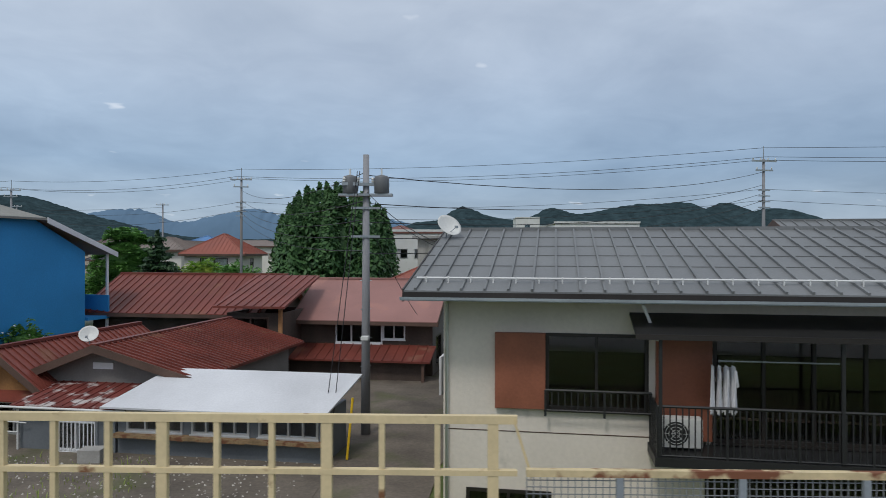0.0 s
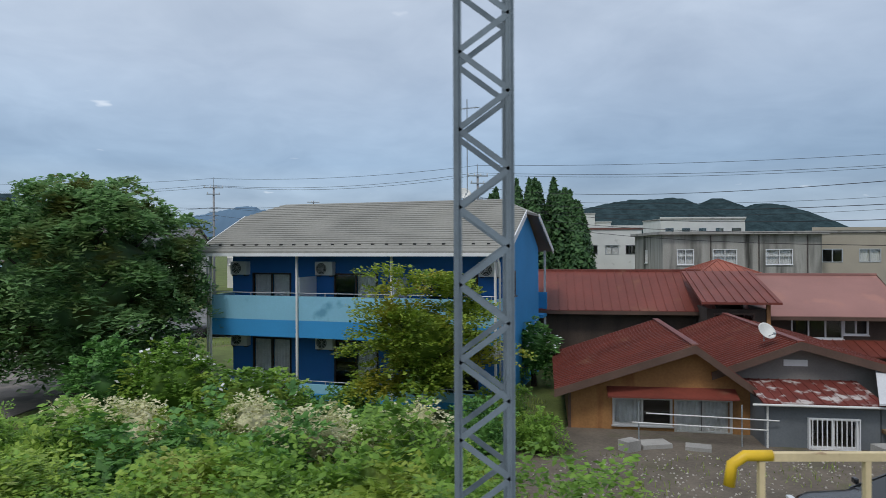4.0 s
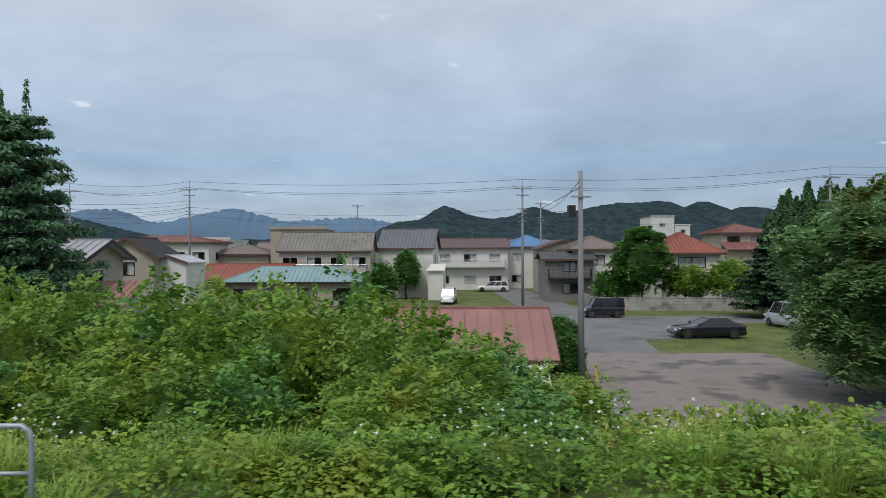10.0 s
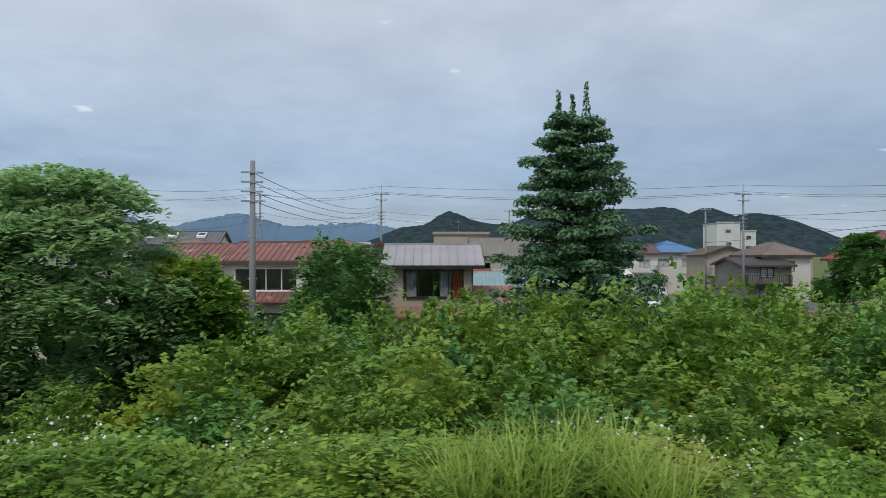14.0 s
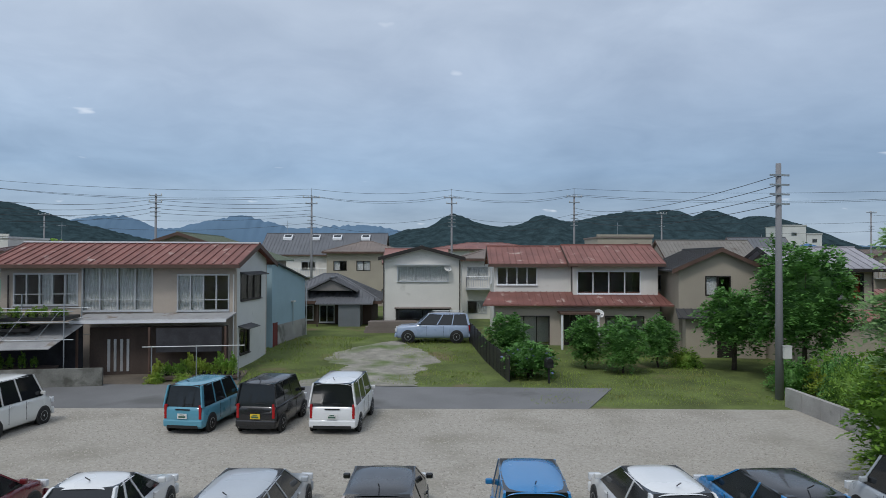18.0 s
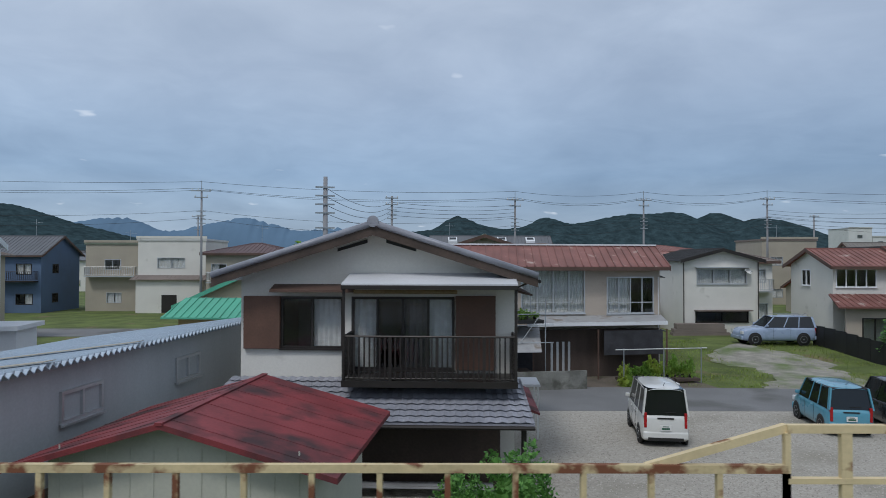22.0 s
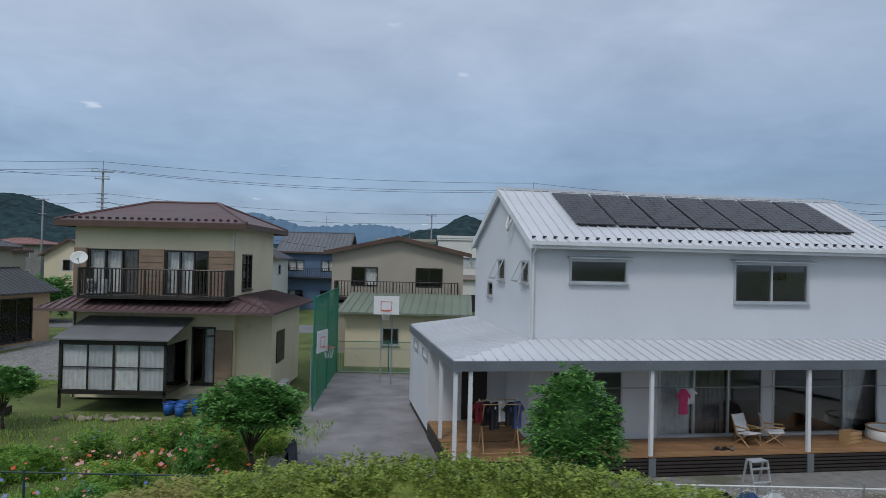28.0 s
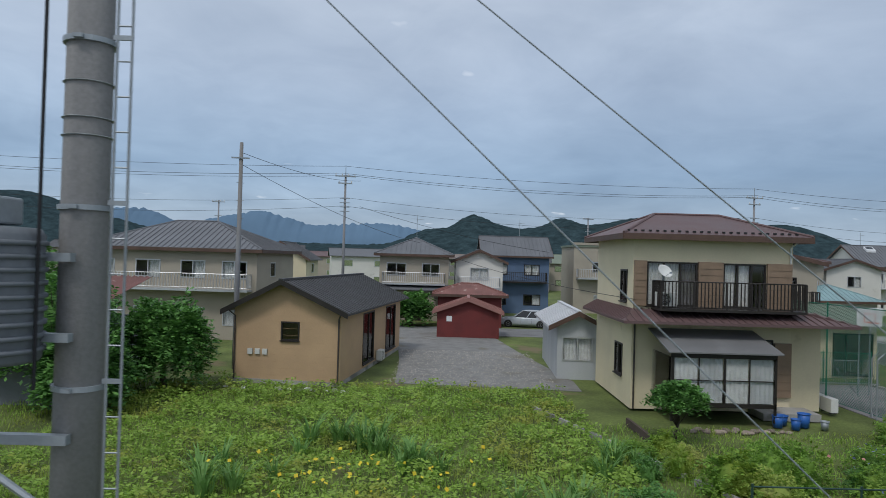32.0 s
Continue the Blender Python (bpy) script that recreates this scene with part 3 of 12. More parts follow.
def railing(parent, pts, z0, z1, mat, gap=0.12, post=1.2, name="balcony_rail", bar=0.012, joined=False):
    """Uprights between a top and a bottom rail along a line of points."""
    rail = part(name, G().tube([(x, y, z1) for x, y in pts], 0.028, 6), mat, parent)
    part("bottom_rail", G().tube([(x, y, z0) for x, y in pts], 0.02, 6), mat, rail)
    thin = G().box(-bar, bar, -bar, bar, z0, z1).mesh("upright")
    thick = G().box(-bar * 1.9, bar * 1.9, -bar * 1.9, bar * 1.9, z0 - 0.12, z1).mesh("upright")
    for me in (thin, thick):
        me.materials.append(mat)
    for (xa, ya), (xb, yb) in zip(pts, pts[1:]):
        L = math.hypot(xb - xa, yb - ya)
        n = max(1, round(L / gap))
        if joined:
            g = G()
            for i in range(n + 1):
                x, y = xa + (xb - xa) * i / n, ya + (yb - ya) * i / n
                g.box(x - bar, x + bar, y - bar, y + bar, z0, z1)
            tagged(part("upright_row", g, mat, rail), "", "", "", "stuff")
            continue
        for i in range(n + 1):
            part("upright", thick if i % max(1, round(post / gap)) == 0 else thin, mat, rail, m=up(xa + (xb - xa) * i / n, ya + (yb - ya) * i / n))
    return rail


def aircon(m, parent=None, w=0.78, h=0.6, d=0.3):
    """An outdoor air-conditioning unit: case, round fan guard, feet."""
    a = thing("air_conditioner", m, "white outdoor air conditioner unit with a round fan guard", "air conditioner", "outdoor air conditioners")
    part("case", G().box(-w / 2, w / 2, 0, d, 0.05, h), WHITEPLASTIC, a, bevel=0.015)
    g = G()
    for r in (0.07, 0.13, 0.19, 0.235):
        g.tube([(-0.1 + r * math.cos(k * math.pi / 10), -0.012, h / 2 + 0.02 + r * math.sin(k * math.pi / 10)) for k in range(21)], 0.006, 5, cap=False)
    for k in range(8):
        c, s = math.cos(k * math.pi / 4), math.sin(k * math.pi / 4)
        g.tube([(-0.1, -0.012, h / 2 + 0.02), (-0.1 + 0.24 * c, -0.012, h / 2 + 0.02 + 0.24 * s)], 0.005, 4)
    part("fan_guard", g, WHITEPLASTIC, a)
    part("fan", G().lathe([(0.23, -0.004), (0.23, 0.0)], (-0.1, -0.001, h / 2 + 0.02), 20, "y"), BLACKP, a, "dark fan opening")
    for x in (-0.28, 0.28):
        part("foot", G().box(x - 0.05, x + 0.05, 0.02, d - 0.02, 0, 0.05), BLACKP, a)
    return a


def dish(m, r=0.24, label="white satellite dish on a short mast"):
    """A satellite dish that faces -y in its own frame, tilted up."""
    d = thing("satellite_dish", m, label, "satellite dish", "satellite dishes")
    prof = [(0.02, 0.09), (r * 0.5, 0.06), (r * 0.85, 0.015), (r, -0.02), (r, -0.03), (r * 0.84, 0.0), (0.02, 0.1)]
    g = G().lathe(prof, (0, 0, 0), 20, "y").move(pose(0, 0, 0.35, -38))
    part("reflector", g, WHITEPLASTIC, d, smooth=True)
    part("mast", G().tube([(0, 0.12, 0), (0, 0.12, 0.34)], 0.02), STEEL, d)
    part("feed_arm", G().tube([(0, 0.05, 0.14), (0, -0.32, 0.3)], 0.01).box(-0.03, 0.03, -0.37, -0.3, 0.27, 0.34), STEEL, d)
    return d


def tv_antenna(m, h=3.0, label="thin rooftop television antenna"):
    a = thing("tv_antenna", m, label, "antenna", "television antennas")
    part("mast", G().tube([(0, 0, 0), (0, 0, h)], 0.022), STEEL, a)
    part("boom", G().tube([(-0.55, 0.2, h - 0.35), (0.6, -0.25, h - 0.42)], 0.014), STEEL, a)
    g = G()
    for k in range(9):
        x, y, z = -0.5 + 0.13 * k, 0.19 - 0.052 * k, h - 0.35 - 0.008 * k
        g.tube([(x - 0.07, y - 0.17, z), (x + 0.07, y + 0.17, z)], 0.006, 4)
    part("elements", g, STEEL, a)
    return a

# ---- plants ----
def leaf_mesh(name, pos, nrm, size, mat, long=1.6, seed=0, bend=0.25, axis=None, core=None, wild=0.45):
    """Many leaves in one mesh: each a folded diamond at a place, facing about its given direction; core closes the inside."""
    rs = np.random.RandomState(seed)
    pos, nrm = np.asarray(pos, float), np.asarray(nrm, float)
    n = len(pos)
    nrm = nrm + rs.normal(0, wild, (n, 3))
    nrm /= np.linalg.norm(nrm, axis=1)[:, None] + 1e-9
    a = np.cross(nrm, np.cross(np.asarray(axis, float), nrm)) if axis is not None else np.cross(nrm, rs.normal(0, 1, (n, 3)))
    a /= np.linalg.norm(a, axis=1)[:, None] + 1e-9
    b = np.cross(nrm, a)
    s = (np.asarray(size) * rs.uniform(0.65, 1.3, n))[:, None] * 0.5
    drop = np.zeros((n, 3))
    drop[:, 2] = -bend * s[:, 0]
    v = np.stack([pos - a * s * long, pos + b * s - nrm * s * 0.15, pos + a * s * long + drop, pos - b * s - nrm * s * 0.15], 1).reshape(-1, 3)
    idx = (np.array([0, 1, 2, 0, 2, 3])[None] + 4 * np.arange(n)[:, None]).ravel()
    if core is not None:
        idx = np.concatenate([idx, np.asarray(core[1]).ravel() + len(v)])
        v = np.concatenate([v, core[0]])
    me = bpy.data.meshes.new(name)
    me.vertices.add(len(v))
    me.vertices.foreach_set("co", v.ravel())
    me.loops.add(len(idx))
    me.loops.foreach_set("vertex_index", idx.astype(np.int32))
    me.polygons.add(len(idx) // 3)
    me.polygons.foreach_set("loop_start", (3 * np.arange(len(idx) // 3)).astype(np.int32))
    me.update(calc_edges=True)
    me.validate()
    me.materials.append(mat)
    return me


def lump(d, seed, lumpy):
    return 1 + lumpy * 1.6 * noise.noise(Vector(d) * 2.3 + Vector((seed * 7.1, 0, 0)))


def core_blob(rx, ry, rz, cz, seed, lumpy, low, k=0.66, nu=16, nv=9):
    """A lumpy closed filler added well within a crown's leaves, so gaps look shaded."""
    V, T = [], []
    for j in range(nv + 1):
        th = math.pi * j / nv
        for i in range(nu):
            ph = 2 * math.pi * i / nu
            d = (math.sin(th) * math.cos(ph), math.sin(th) * math.sin(ph), max(low, math.cos(th)))
            r = k * lump(d, seed, lumpy) * (1 + 0.12 * noise.noise(Vector(d) * 6 + Vector((seed, 3, 0))))
            V.append((d[0] * rx * r, d[1] * ry * r, cz + d[2] * rz * r))
    for j in range(nv):
        for i in range(nu):
            a, b = j * nu + i, j * nu + (i + 1) % nu
            T += [(a, a + nu, b), (b, a + nu, b + nu)]
    return np.array(V), np.array(T)


def fronds(bases, dirs, length, pairs, seed, sag=0.5, lift=0.35, wild=0.55):
    """Leaf places, facings and axes along arching twigs that grow out from the bases."""
    rs = np.random.RandomState(seed)
    B, D = np.asarray(bases, float), np.asarray(dirs, float)
    n = len(B)
    D = D + rs.normal(0, wild, (n, 3)) + np.array([0, 0, lift])
    D /= np.linalg.norm(D, axis=1)[:, None] + 1e-9
    L = length * rs.uniform(0.6, 1.3, n)
    side = np.cross(D, np.array([0, 0, 1.0]) + rs.normal(0, 0.25, (n, 3)))
    side /= np.linalg.norm(side, axis=1)[:, None] + 1e-9
    P, N, A = [], [], []
    for k in range(pairs):
        f = (k + 0.6) / pairs
        c = B + D * (L * f)[:, None]
        c[:, 2] -= sag * L * f * f
        for sg in (-1, 1):
            w = (0.16 + 0.1 * math.sin(math.pi * f)) * L
            P.append(c + side * (sg * w)[:, None] + rs.normal(0, 0.02, (n, 3)))
            ax = side * sg + D * 0.6
            ax[:, 2] -= 0.25
            N.append(np.cross(side, D) * 0.6 + np.array([0, 0, 0.7]))
            A.append(ax)
    return np.concatenate(P), np.concatenate(N), np.concatenate(A)


def crown_mesh(name, n, rx, ry, rz, cz, mat, leaf, seed, lumpy=0.2, low=-0.6, length=0.5, pairs=6, long=1.8, sag=0.5, core=0.66, shell=0.6, lift=0.35):
    """A crown of leafy twigs over a lumpy egg, with a closed inside."""
    rs = np.random.RandomState(seed)
    d = rs.normal(0, 1, (n * 3, 3))
    d /= np.linalg.norm(d, axis=1)[:, None]
    d = d[d[:, 2] > low][:n]
    r = np.array([lump(tuple(q), seed, lumpy) for q in d]) * (shell + (0.93 - shell) * rs.uniform(0, 1, len(d)) ** 0.6)
    fine = np.array([noise.noise(Vector(q) * 7 + Vector((seed * 3.3, 5, 0))) for q in d])
    r *= 1 + 0.22 * fine
    B = np.stack([d[:, 0] * rx * r, d[:, 1] * ry * r, cz + d[:, 2] * rz * r], 1)
    P, N, A = fronds(B, d, length, pairs, seed + 1, sag, lift)
    return leaf_mesh(name, P, N, leaf, mat, long, seed, axis=A, wild=0.3, core=core_blob(rx, ry, rz, cz, seed, lumpy, low, core) if core else None), P, N


def clumps(centers, radii, per, seed=0, flat=0.75, shell=0.55):
    """Leaf places and facings for clumps of leaves round the given centers."""
    rs = np.random.RandomState(seed)
    P, N = [], []
    for c, r in zip(centers, radii):
        d = rs.normal(0, 1, (per, 3))
        d /= np.linalg.norm(d, axis=1)[:, None]
        d[:, 2] = np.where(d[:, 2] < -0.35, -d[:, 2], d[:, 2])
        rad = r * (shell + (1 - shell) * rs.uniform(0, 1, per)) * rs.uniform(0.8, 1.12, per)
        p = d * rad[:, None]
        p[:, 2] *= flat
        P.append(p + np.asarray(c))
        N.append(d * 0.7 + np.array([0, 0, 0.6]))
    return np.concatenate(P), np.concatenate(N)


def blob_centers(n, rx, ry, rz, cz, seed, lumpy=0.2, low=-0.6, power=1.0):
    """Clump centers spread over a lumpy egg."""
    rs = np.random.RandomState(seed)
    out = []
    k = 0
    while len(out) < n:
        d = rs.normal(0, 1, 3)
        d /= np.linalg.norm(d)
        k += 1
        if d[2] < low:
            continue
        nz = noise.noise(Vector(d * 2.3) + Vector((seed * 7.1, 0, 0)))
        r = (0.72 + 0.28 * rs.uniform() ** 0.5) * (1 + lumpy * 1.6 * nz)
        out.append((d[0] * rx * r, d[1] * ry * r, cz + d[2] * rz * r))
    return out


def limbs(g, base, height, r, tips, seed=0, n=7):
    """A tapering trunk that forks into limbs towards the tips."""
    rs = random.Random(seed)
    top = Vector(base) + Vector((rs.uniform(-0.1, 0.1), rs.uniform(-0.1, 0.1), height))
    mid = (Vector(base) + top) / 2 + Vector((rs.uniform(-0.12, 0.12), rs.uniform(-0.12, 0.12), 0))
    g.tube([base, tuple(mid), tuple(top)], r, n, r * 0.62)
    for t in tips:
        t = Vector(t)
        start = mid.lerp(top, rs.uniform(0.45, 1.0))
        bend = start.lerp(t, 0.5) + Vector((0, 0, 0.12 * (t - start).length))
        g.tube([tuple(start), tuple(bend), tuple(t)], r * 0.34, 5, r * 0.06)
    return g


def broadleaf(name, m, rx, ry, rz, cz, trunk, mat, label, category="tree", n=900, leaf=0.1, seed=1, lumpy=0.2, low=-0.7, long=1.9, group="", trunk_r=0.14, flowers=None, length=0.5, pairs=6, sag=0.5, core=0.62, shell=0.6):
    t = thing(name, m, label, category, group)
    me, P, N = crown_mesh("crown", n, rx, ry, rz, cz, mat, leaf, seed, lumpy, low, length, pairs, long, sag, core, shell)
    part("crown", me, mat, t, fix=False)
    tips = blob_centers(14, rx, ry, rz, cz, seed, lumpy, low)
    part("trunk", limbs(G(), (0, 0, -0.2), trunk, trunk_r, tips, seed), BARK, t, smooth=True)
    if flowers:
        fm, count, size = flowers
        i = np.random.RandomState(seed + 5).choice(len(P), count)
        part("blossom", leaf_mesh("blossom", P[i] + N[i] * 0.08, N[i], size, fm, 1.0, seed + 9), fm, t, "scattered pale blossom", fix=False)
    return t


def tufted_tree(name, m, rx, ry, rz, cz, trunk, mat, label, clump=0.9, count=120, per=60, flat=0.6, leaf=0.1, length=0.42, pairs=5, long=2.2, sag=0.7, seed=1, lumpy=0.2, low=-0.8, trunk_r=0.14, core=0.62, category="tree"):
    """A tree whose crown is many separate leafy clumps, each rounded on top and open below, with shaded gaps between."""
    t = thing(name, m, label, category)
    rs = np.random.RandomState(seed)
    C = np.array(blob_centers(count, rx - clump * 0.7, ry - clump * 0.7, rz - clump * flat * 0.7, cz, seed, lumpy, low))
    B, D = [], []
    for c in C:
        r = clump * rs.uniform(0.65, 1.25)
        d = rs.normal(0, 1, (per, 3))
        d /= np.linalg.norm(d, axis=1)[:, None]
        d[:, 2] = np.where(d[:, 2] < -0.15, -d[:, 2], d[:, 2])
        out = (c - np.array([0, 0, cz])) / np.array([rx, ry, rz])
        B.append(c + d * (r * rs.uniform(0.45, 0.95, per))[:, None] * np.array([1, 1, flat]))
        D.append(d * 0.8 + out * 0.7)
    P, N, A = fronds(np.concatenate(B), np.concatenate(D), length, pairs, seed + 1, sag, 0.1, 0.35)
    part("crown", leaf_mesh("crown", P, N, leaf, mat, long, seed, axis=A, wild=0.3, core=core_blob(rx, ry, rz, cz, seed, lumpy, low, core)), mat, t, fix=False)
    part("trunk", limbs(G(), (0, 0, -0.2), trunk, trunk_r, [tuple(c) for c in C[:16]], seed), BARK, t, smooth=True)
    return t


def copy_mesh_thing(name, me, m, label, category, group="", kind=""):
    ob = new(name, me)
    ob.matrix_world = m
    return tagged(ob, label, category, group, kind)


def grass_mesh(name, blades, h, spread, mat, seed, width=0.012, droop=0.5):
    """A tuft of long arching blades."""
    rs = np.random.RandomState(seed)
    V, F = [], []
    for i in range(blades):
        a = rs.uniform(0, 2 * math.pi)
        r0 = spread * 0.35 * math.sqrt(rs.uniform())
        L = h * rs.uniform(0.6, 1.1)
        out = spread * rs.uniform(0.25, 1.0)
        ca, sa = math.cos(a), math.sin(a)
        w = width * rs.uniform(0.7, 1.5)
        k = len(V)
        for j, s in enumerate((0.0, 0.4, 0.75, 1.0)):
            rr = r0 + out * s ** 1.8
            z = L * (s - droop * 0.55 * s ** 2.6)
            ww = w * (1 - 0.85 * s)
            V += [(rr * ca - sa * ww, rr * sa + ca * ww, z), (rr * ca + sa * ww, rr * sa - ca * ww, z)]
        for j in range(3):
            F.append((k + 2 * j, k + 2 * j + 1, k + 2 * j + 3, k + 2 * j + 2))
    me = bpy.data.meshes.new(name)
    me.from_pydata(V, [], F)
    me.materials.append(mat)
    return me

# ---- ground, hills ----
def smooth(a, b, x):
    t = min(1.0, max(0.0, (x - a) / (b - a)))
    return t * t * (3 - 2 * t)


def track_y(x):
    """The railway bends gently: how far its line lies towards the town at x."""
    return 1.9 * smooth(-20, -135, x)


def ground_z(x, y):
    """Street level with the railway bank along it."""
    yy = y - track_y(x)
    z = 0.25 + 2.75 * (1 - smooth(7.3, 11.4, yy))
    z += 0.5 * smooth(38, 46, y) * smooth(-122, -112, x) * (1 - smooth(-92, -80, x)) * (1 - smooth(60, 90, y))
    wild = smooth(-26, -30, x) * (1 - smooth(-84, -88, x))
    z += wild * 0.9 * smooth(7, 9, yy) * (1 - smooth(13, 19, yy))
    if yy < 30:
        z += 0.05 * noise.noise(Vector((x * 0.5, y * 0.5, 0)))
    return z


GRASSG = surface("rough_grass", (0.1, 0.13, 0.032), rough=0.95, vary=0.35, scale=0.5, grain=9, bump=0.8, dirt=(0.16, 0.13, 0.07), dirt_at=0.6, dirt_scale=0.35)
ASPHALT = surface("asphalt", (0.17, 0.17, 0.17), rough=0.9, vary=0.14, scale=0.4, grain=40, bump=0.3, dirt=(0.12, 0.12, 0.115), dirt_at=0.55, dirt_scale=0.25)
GRAVEL = surface("gravel", (0.36, 0.335, 0.29), rough=0.95, vary=0.14, scale=7.0, grain=14, bump=1.0, dirt=(0.23, 0.215, 0.17), dirt_at=0.5, dirt_scale=0.35, dirt_soft=0.25)
PAVE = surface("old_concrete_paving", (0.24, 0.21, 0.19), rough=0.9, vary=0.2, scale=0.5, grain=20, bump=0.3, dirt=(0.13, 0.12, 0.11), dirt_at=0.52, dirt_scale=0.5)
SOIL = surface("packed_soil", (0.13, 0.108, 0.085), rough=0.95, vary=0.3, scale=0.6, grain=12, bump=0.7, dirt=(0.085, 0.095, 0.035), dirt_at=0.56, dirt_scale=0.5, dirt_soft=0.2)
GREYGRAVEL = surface("grey_gravel", (0.2, 0.197, 0.188), rough=0.95, vary=0.16, scale=1.6, grain=26, bump=0.6, dirt=(0.16, 0.15, 0.12), dirt_at=0.58, dirt_scale=0.5)
PALECONC = surface("pale_drive_concrete", (0.33, 0.32, 0.3), rough=0.9, vary=0.16, scale=0.6, grain=25, bump=0.3, dirt=(0.2, 0.19, 0.17), dirt_at=0.58, dirt_scale=0.5)
YARDSOIL = surface("yard_gravel_soil", (0.2, 0.19, 0.175), rough=0.95, vary=0.2, scale=3.0, grain=20, bump=1.0, dirt=(0.12, 0.12, 0.08), dirt_at=0.55, dirt_scale=0.7)
COURT = surface("court_concrete", (0.21, 0.2, 0.2), rough=0.9, vary=0.25, scale=0.8, grain=18, bump=0.3, dirt=(0.34, 0.33, 0.31), dirt_at=0.58, dirt_scale=0.45, dirt_soft=0.2)
LOTSOIL = surface("worn_lot_soil", (0.27, 0.255, 0.215), rough=0.95, vary=0.25, scale=1.5, grain=14, bump=0.8, dirt=(0.1, 0.15, 0.035), dirt_at=0.5, dirt_scale=0.55, dirt_soft=0.22)
LAWN = surface("lawn", (0.115, 0.19, 0.035), rough=0.95, vary=0.3, scale=0.7, grain=16, bump=0.8, dirt=(0.2, 0.19, 0.1), dirt_at=0.62, dirt_scale=0.5)

xs = np.concatenate([[-3000, -1500, -700, -400], np.arange(-260, 120, 2.0), [160, 260, 500, 1200, 3000]])
ys = np.concatenate([[-300, -60, -20], np.arange(-4, 28, 1.0), np.arange(28, 100, 4.0), [120, 160, 240, 400, 800, 1600, 3200, 4700]])
V = [(float(x), float(y), ground_z(x, y)) for y in ys for x in xs]
nx = len(xs)
F = [(j * nx + i, j * nx + i + 1, (j + 1) * nx + i + 1, (j + 1) * nx + i) for j in range(len(ys) - 1) for i in range(nx - 1)]
gme = bpy.data.meshes.new("ground")
gme.from_pydata(V, [], F)
gme.polygons.foreach_set("use_smooth", [True] * len(gme.polygons))
gme.materials.append(GRASSG)
tagged(new("ground", gme), "rough grassy ground along the railway bank", "ground", kind="structure")


def patch(name, pts, z, mat, label, category, step=None, lift=0.012):
    """A paved or planted area: a thin slab with an outline, following the ground."""
    g = G()
    if step:
        (xa, ya), (xb, yb) = pts
        na, nb = max(1, int((xb - xa) / step)), max(1, int((yb - ya) / step))
        k = len(g.v)
        for j in range(nb + 1):
            for i in range(na + 1):
                x, y = xa + (xb - xa) * i / na, ya + (yb - ya) * j / nb
                g.v.append((x, y, ground_z(x, y) + lift + z))
        for j in range(nb):
            for i in range(na):
                a = k + j * (na + 1) + i
                g.f.append((a, a + 1, a + na + 2, a + na + 1))
    else:
        g.prism([(x, y, z) for x, y in pts], (0, 0, -0.3))
    return solo(name, g, mat, label, category, kind="structure", fix=not step)


patch("road", [(-300, 60), (60, 60), (60, 54), (-300, 54)], 0.27, ASPHALT, "grey asphalt town road", "road")
patch("parking_lot", [(-126, 14.2), (-84.5, 14.2), (-84.5, 27.6), (-93, 27.9), (-118, 28.6), (-126, 28.6)], 0.285, GRAVEL, "pale gravel parking lot", "parking lot")
patch("lane", [(-150, 28.6), (-93, 27.8), (-91, 32.0), (-112, 33.0), (-150, 33.6)], 0.29, ASPHALT, "narrow grey asphalt lane beside the gravel", "road")
patch("yard_mouth", [(-46.9, 38.65), (-42.2, 38.45), (-41.4, 44.2), (-35.4, 44.6), (-34.2, 50.0), (-31.0, 53.9), (-46.2, 53.9)], 0.282, ASPHALT, "worn asphalt between the yard and the road", "road")
patch("old_paving", [(-48.9, 22.5), (-37.4, 22.5), (-36.4, 38.2), (-46.9, 38.6)], 0.29, PAVE, "worn reddish concrete yard with cracks", "paving")
patch("gravel_lane", [(-178.0, 33.4), (-173.5, 33.0), (-169.5, 32.6), (-169.4, 35), (-170.8, 44), (-172.5, 58), (-179.5, 58), (-178.2, 40)], 0.28, GREYGRAVEL, "grey gravel lane between the houses", "lane")
patch("driveway", [(-138.6, 20.5), (-133.2, 20.5), (-133.4, 33), (-135.0, 33.2), (-136.2, 62), (-139.8, 62), (-139.0, 33.4), (-138.6, 30)], 0.287, PALECONC, "pale concrete driveway beside the white house", "driveway")
patch("house_yard", [(-152.3, 13.0), (-133.0, 13.0), (-133.0, 20.4), (-138.4, 22.6), (-152.6, 20.4)], 0.283, YARDSOIL, "grey gravelly soil yard before the veranda", "yard")
patch("house_apron", [(-134.9, 33.6), (-126.6, 33.3), (-126.8, 37.2), (-135.1, 37.4)], 0.284, YARDSOIL, "gravelly soil apron before the ochre house", "yard")
patch("court", [(-158.6, 16.5), (-152.5, 16.5), (-153.3, 24), (-154.3, 36.2), (-159.0, 36.2)], 0.286, COURT, "worn grey concrete ball court", "court")
patch("court_kerb", [(-152.6, 18.0), (-152.2, 18.0), (-154.0, 36.2), (-154.25, 36.2)], 0.36, PALECONC, "pale concrete kerb beside the court", "kerb")
patch("soil_yard", [(-20.5, 12.5), (-3.7, 12.5), (-3.4, 19.2), (-18.6, 22.0), (-20.5, 20)], 0.29, SOIL, "trodden soil yard before the sheds", "yard")
patch("alley_ground", [(-9.0, 18.4), (-3.2, 15.0), (-0.9, 14.8), (1.0, 38), (-9.0, 38)], 0.273, SOIL, "bare soil between the old houses and the alley", "yard")
patch("alley_verge", [(-1.15, 16), (0.6, 24), (1.4, 54), (-0.9, 54), (-3.4, 16)], 0.276, SOIL, "soil strip beside the alley", "lane")
